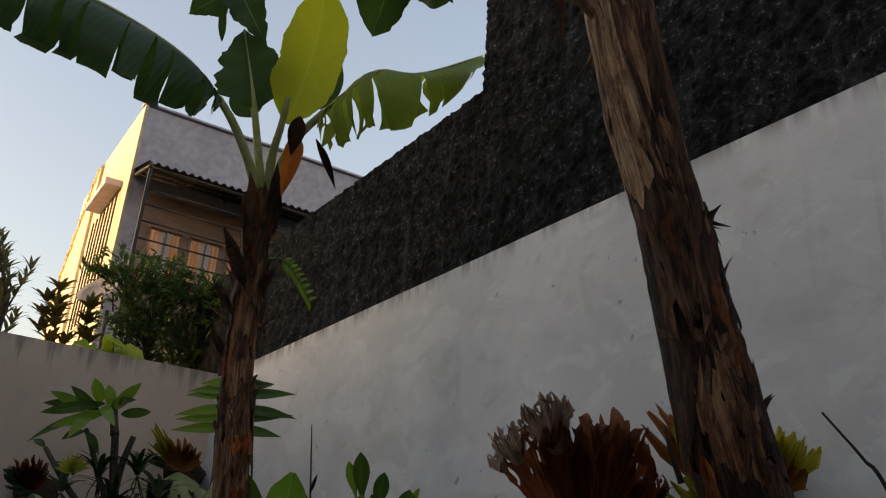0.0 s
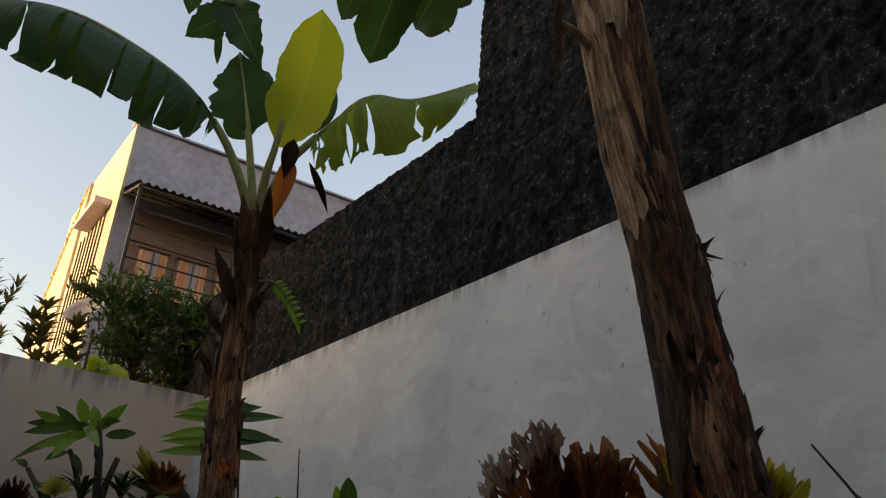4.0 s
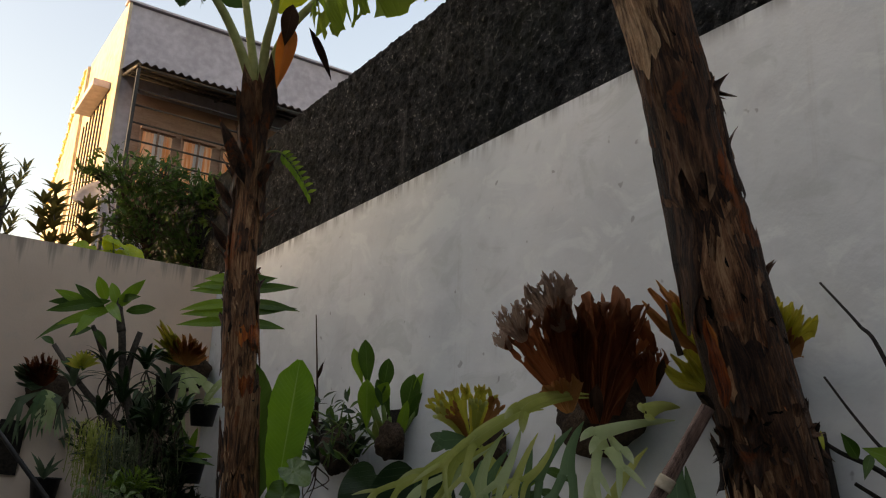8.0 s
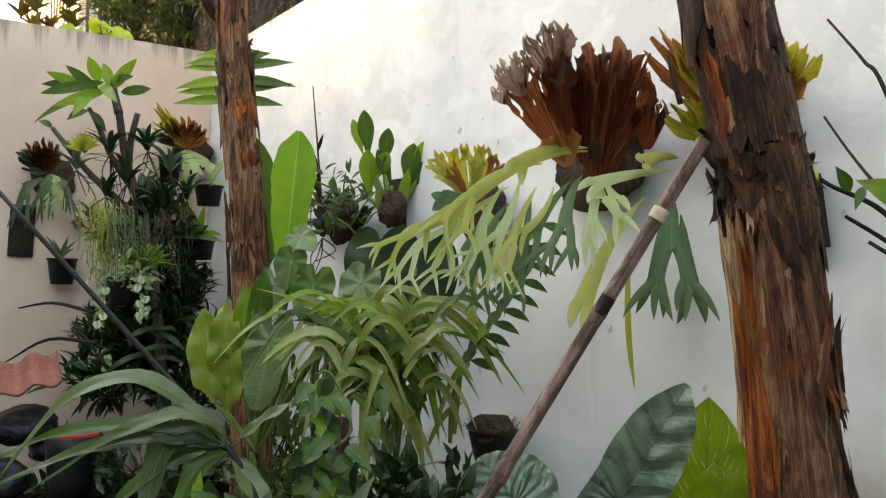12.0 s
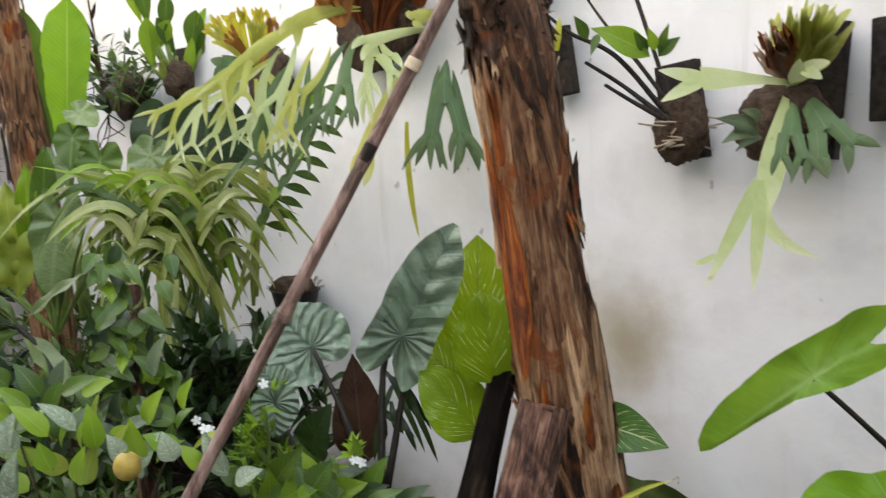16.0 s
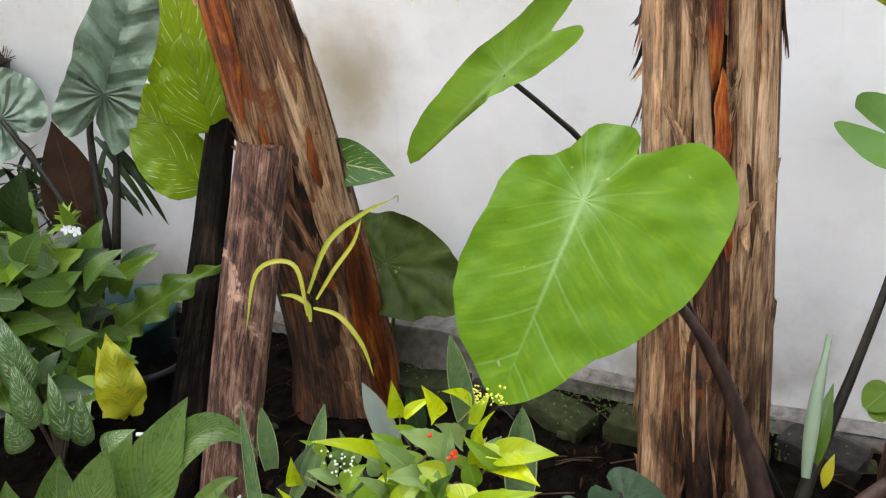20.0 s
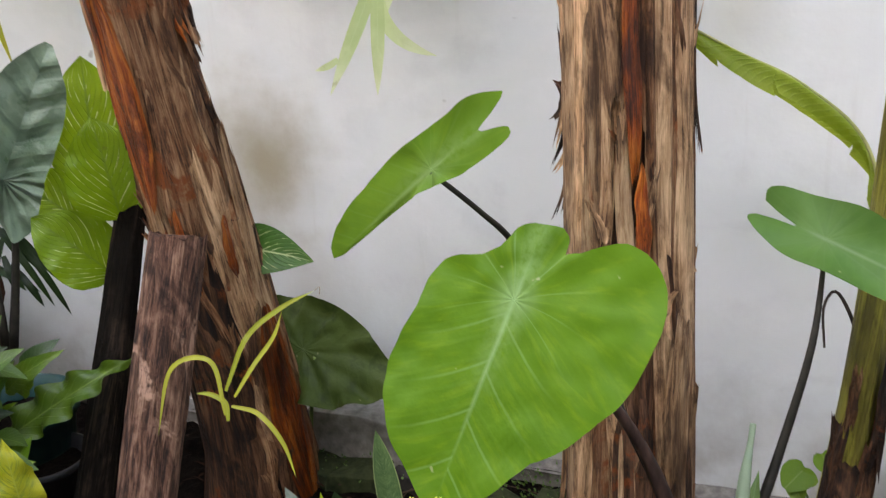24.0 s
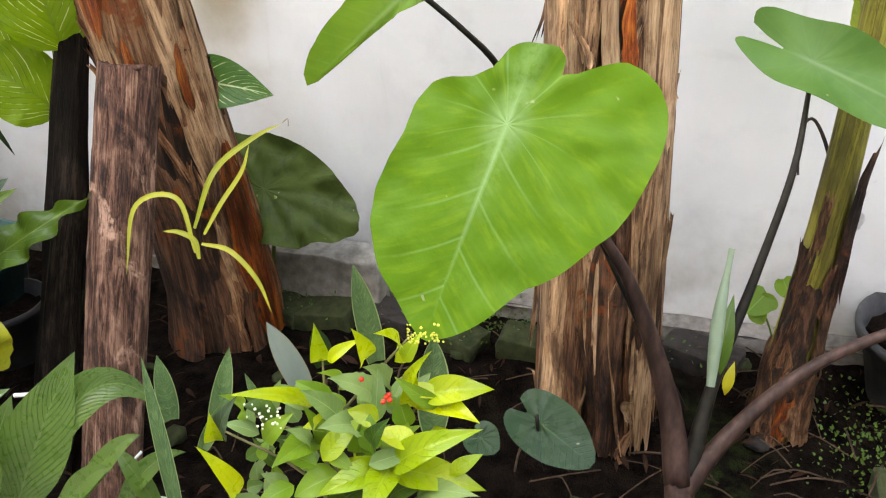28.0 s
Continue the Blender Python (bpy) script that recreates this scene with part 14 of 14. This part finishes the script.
sprinkle(lime, BUD_YELLOW, (0.931, 0.253, 0.708), (0.013, -0.043, -0.001), (-0.012, -0.003, -0.022), (0.031, 0.012, -0.023), 46, 0.0019, 1)
sprinkle(lime, BUD_PALE, (0.826, 0.433, 0.63), (0.014, -0.046, -0.002), (-0.015, -0.004, -0.027), (0.027, 0.019, -0.026), 24, 0.0019, 2)

taro = thing("taro_plant", (1.476, -0.1, 0), "taro with huge bright green heart-shaped leaves on purple stalks", "taro plant")
part("leaf", heart(bmesh.new(), (1.181, 0.187, 0.878), (1.026, 0.272, 0.61), (-0.866, 0.0, 0.5), shape="lopsided", width=0.92, cup=0.02, wave=0.008, waves=9, droop=0.03, nr=16, nt=160, ripple=0.03), TARO, taro)
part("leaf", heart(bmesh.new(), (1.289, 0.347, 1.033), (1.291, 0.553, 0.861), (-0.8, -0.3, 0.5), shape="long", width=0.7, cup=0.03, wave=0.02, waves=6, droop=0.1, nr=12, nt=144, ripple=0.03), TARO_SIDE, taro)
stem(taro, DARK_STALK, [(1.291, 0.349, 1.028), (1.326, 0.283, 0.958), (1.377, 0.241, 0.886), (1.399, 0.129, 0.710), (1.399, -0.089, 0.269)], (0.0043, 0.0044, 0.0055, 0.0075, 0.0110), "stalk", seg=8)
part("leaf", heart(bmesh.new(), (1.59, -0.226, 0.864), (1.478, -0.431, 0.808), (-0.7, 0.1, 0.7), width=0.45, cup=0.1, wave=0.04, waves=5, droop=0.15, nr=10, nt=60), TARO_COOL, taro)
stem(taro, PURPLE_STALK, [(1.261, -0.099, 0.218), (1.311, -0.062, 0.363), (1.317, 0.021, 0.582), (1.258, 0.125, 0.765), (1.186, 0.188, 0.872)], (0.0250, 0.0190, 0.0105, 0.0060, 0.0040), "stalk", seg=10, n=24)
stem(taro, DARK_STALK, [(1.267, -0.112, 0.222), (1.345, -0.133, 0.362), (1.447, -0.183, 0.546), (1.517, -0.218, 0.706), (1.597, -0.228, 0.834)], (0.0180, 0.0112, 0.0075, 0.0060, 0.0037), "stalk", seg=10, n=24)
stem(taro, PURPLE_STALK, [(1.249, -0.101, 0.197), (1.318, -0.171, 0.294), (1.387, -0.276, 0.395), (1.431, -0.395, 0.465), (1.481, -0.509, 0.487)], (0.0205, 0.0145, 0.0105, 0.0092, 0.0082), "stalk", seg=10, n=24)
stem(taro, PURPLE_STALK, [(1.227, -0.112, 0.155), (1.259, -0.099, 0.214), (1.286, -0.092, 0.265)], (0.0290, 0.0240, 0.0140), "corm", seg=14, rough=0.2)
rolled_leaf(taro, PALE_ROLL, [(1.323, -0.131, 0.386), (1.383, -0.131, 0.488), (1.444, -0.138, 0.585)], 0.0125)
leaf(taro, MID_GREEN, (1.351, -0.135, 0.37), (1.436, -0.152, 0.503), 0.033, face=(-0.7, 0, 0.7), shape="lance")
leaf(taro, YELLOW_LEAF, (1.356, -0.157, 0.347), (1.389, -0.167, 0.397), 0.019, face=(-0.7, 0.1, 0.7), shape="lance")
stem(banana_young, DRY_STEM, [(1.724, -0.321, 0.591), (1.758, -0.291, 0.665), (1.771, -0.263, 0.703), (1.749, -0.244, 0.676), (1.713, -0.25, 0.611)], (0.0042, 0.0032, 0.0021), "dry_leaf", seg=5)
# leaf of the young banana that droops in from above
torn_leaf(banana_young, BANANA_LEAF_LIT, PETIOLE, [(1.856, -0.353, 0.79), (1.876, -0.292, 0.969), (1.813, -0.174, 1.084), (1.735, -0.058, 1.155), (1.672, 0.044, 1.22)], 0.12, 0.6, 2, 5, radius=0.005, gap=0.001)

small_taro = thing("taro_seedling", (1.579, 0.194, 0), "small dark green heart leaf close to the soil", "taro plant")
part("leaf", heart(bmesh.new(), (1.233, 0.137, 0.321), (1.188, 0.038, 0.292), (-0.5, -0.1, 0.9), shape="taro", width=0.85, cup=0.05, nt=36, nr=6), DARK_TARO, small_taro)
stem(small_taro, DARK_STALK, [(1.223, 0.143, 0.347), (1.222, 0.136, 0.281), (1.221, 0.125, 0.232)], (0.0038, 0.0039), "stalk", seg=6)
part("leaf", heart(bmesh.new(), (1.192, 0.233, 0.303), (1.167, 0.197, 0.302), (-0.6, -0.2, 0.8), shape="round", nt=24, nr=4), DARK_TARO, small_taro)

seedling = thing("seedling", (1.9, -0.27, 0), "seedling with three round green leaves by the wall", "seedling")
part("leaf", heart(bmesh.new(), (1.807, -0.233, 0.271), (1.774, -0.206, 0.251), (-0.8, 0.1, 0.6), shape="round", nt=20, nr=3), FRESH, seedling)
part("leaf", heart(bmesh.new(), (1.808, -0.245, 0.266), (1.801, -0.272, 0.26), (-0.8, 0.1, 0.6), shape="round", nt=20, nr=3), FRESH, seedling)
part("leaf", heart(bmesh.new(), (1.838, -0.282, 0.296), (1.818, -0.296, 0.275), (-0.8, 0.1, 0.6), shape="round", nt=20, nr=3), FRESH, seedling)
part("leaf", heart(bmesh.new(), (1.79, -0.23, 0.245), (1.773, -0.244, 0.229), (-0.8, 0.1, 0.6), shape="round", nt=20, nr=3), FRESH, seedling)
stem(seedling, GREEN_STALK, [(1.81, -0.235, 0.255), (1.802, -0.262, 0.206), (1.779, -0.288, 0.134)], (0.0025, 0.0025), "stalk", seg=5)
pot_grey = ground_pot("plant_pot", (1.902, -0.64, 0), 0.18, 0.19, GREY_PLASTIC, "weathered grey plastic pot holding a leaning clay saucer")
saucer = thing("clay_saucer", (1.82, -0.588, 0.292), "terracotta plastic saucer leaning inside the grey pot", "saucer")
part("dish", saucer_mesh((1.82, -0.588, 0.292), 0.105), CLAY_PLASTIC, saucer)
saucer_b = thing("clay_pot", (1.8, -0.615, 0.248), "terracotta plastic pot lying inside the grey pot", "pot")
part("dish", saucer_mesh((1.8, -0.615, 0.248), 0.10), CLAY_PLASTIC, saucer_b)
slab = solid("paving_slab", box(bmesh.new(), (1.338, -0.697, -0.02), (1.598, -0.477, 0.045), 0.012), MOSSY, "mossy broken paving slab at the edge of the bed", "slab")
block = thing("stone_block", (1.94, 0.866, 0), "pale weathered stone block against the wall", "stone")
part("block", rough_block((1.91, 0.706, -0.02), (2.025, 1.026, 0.167)), CONCRETE_PALE, block)
ground_detail()
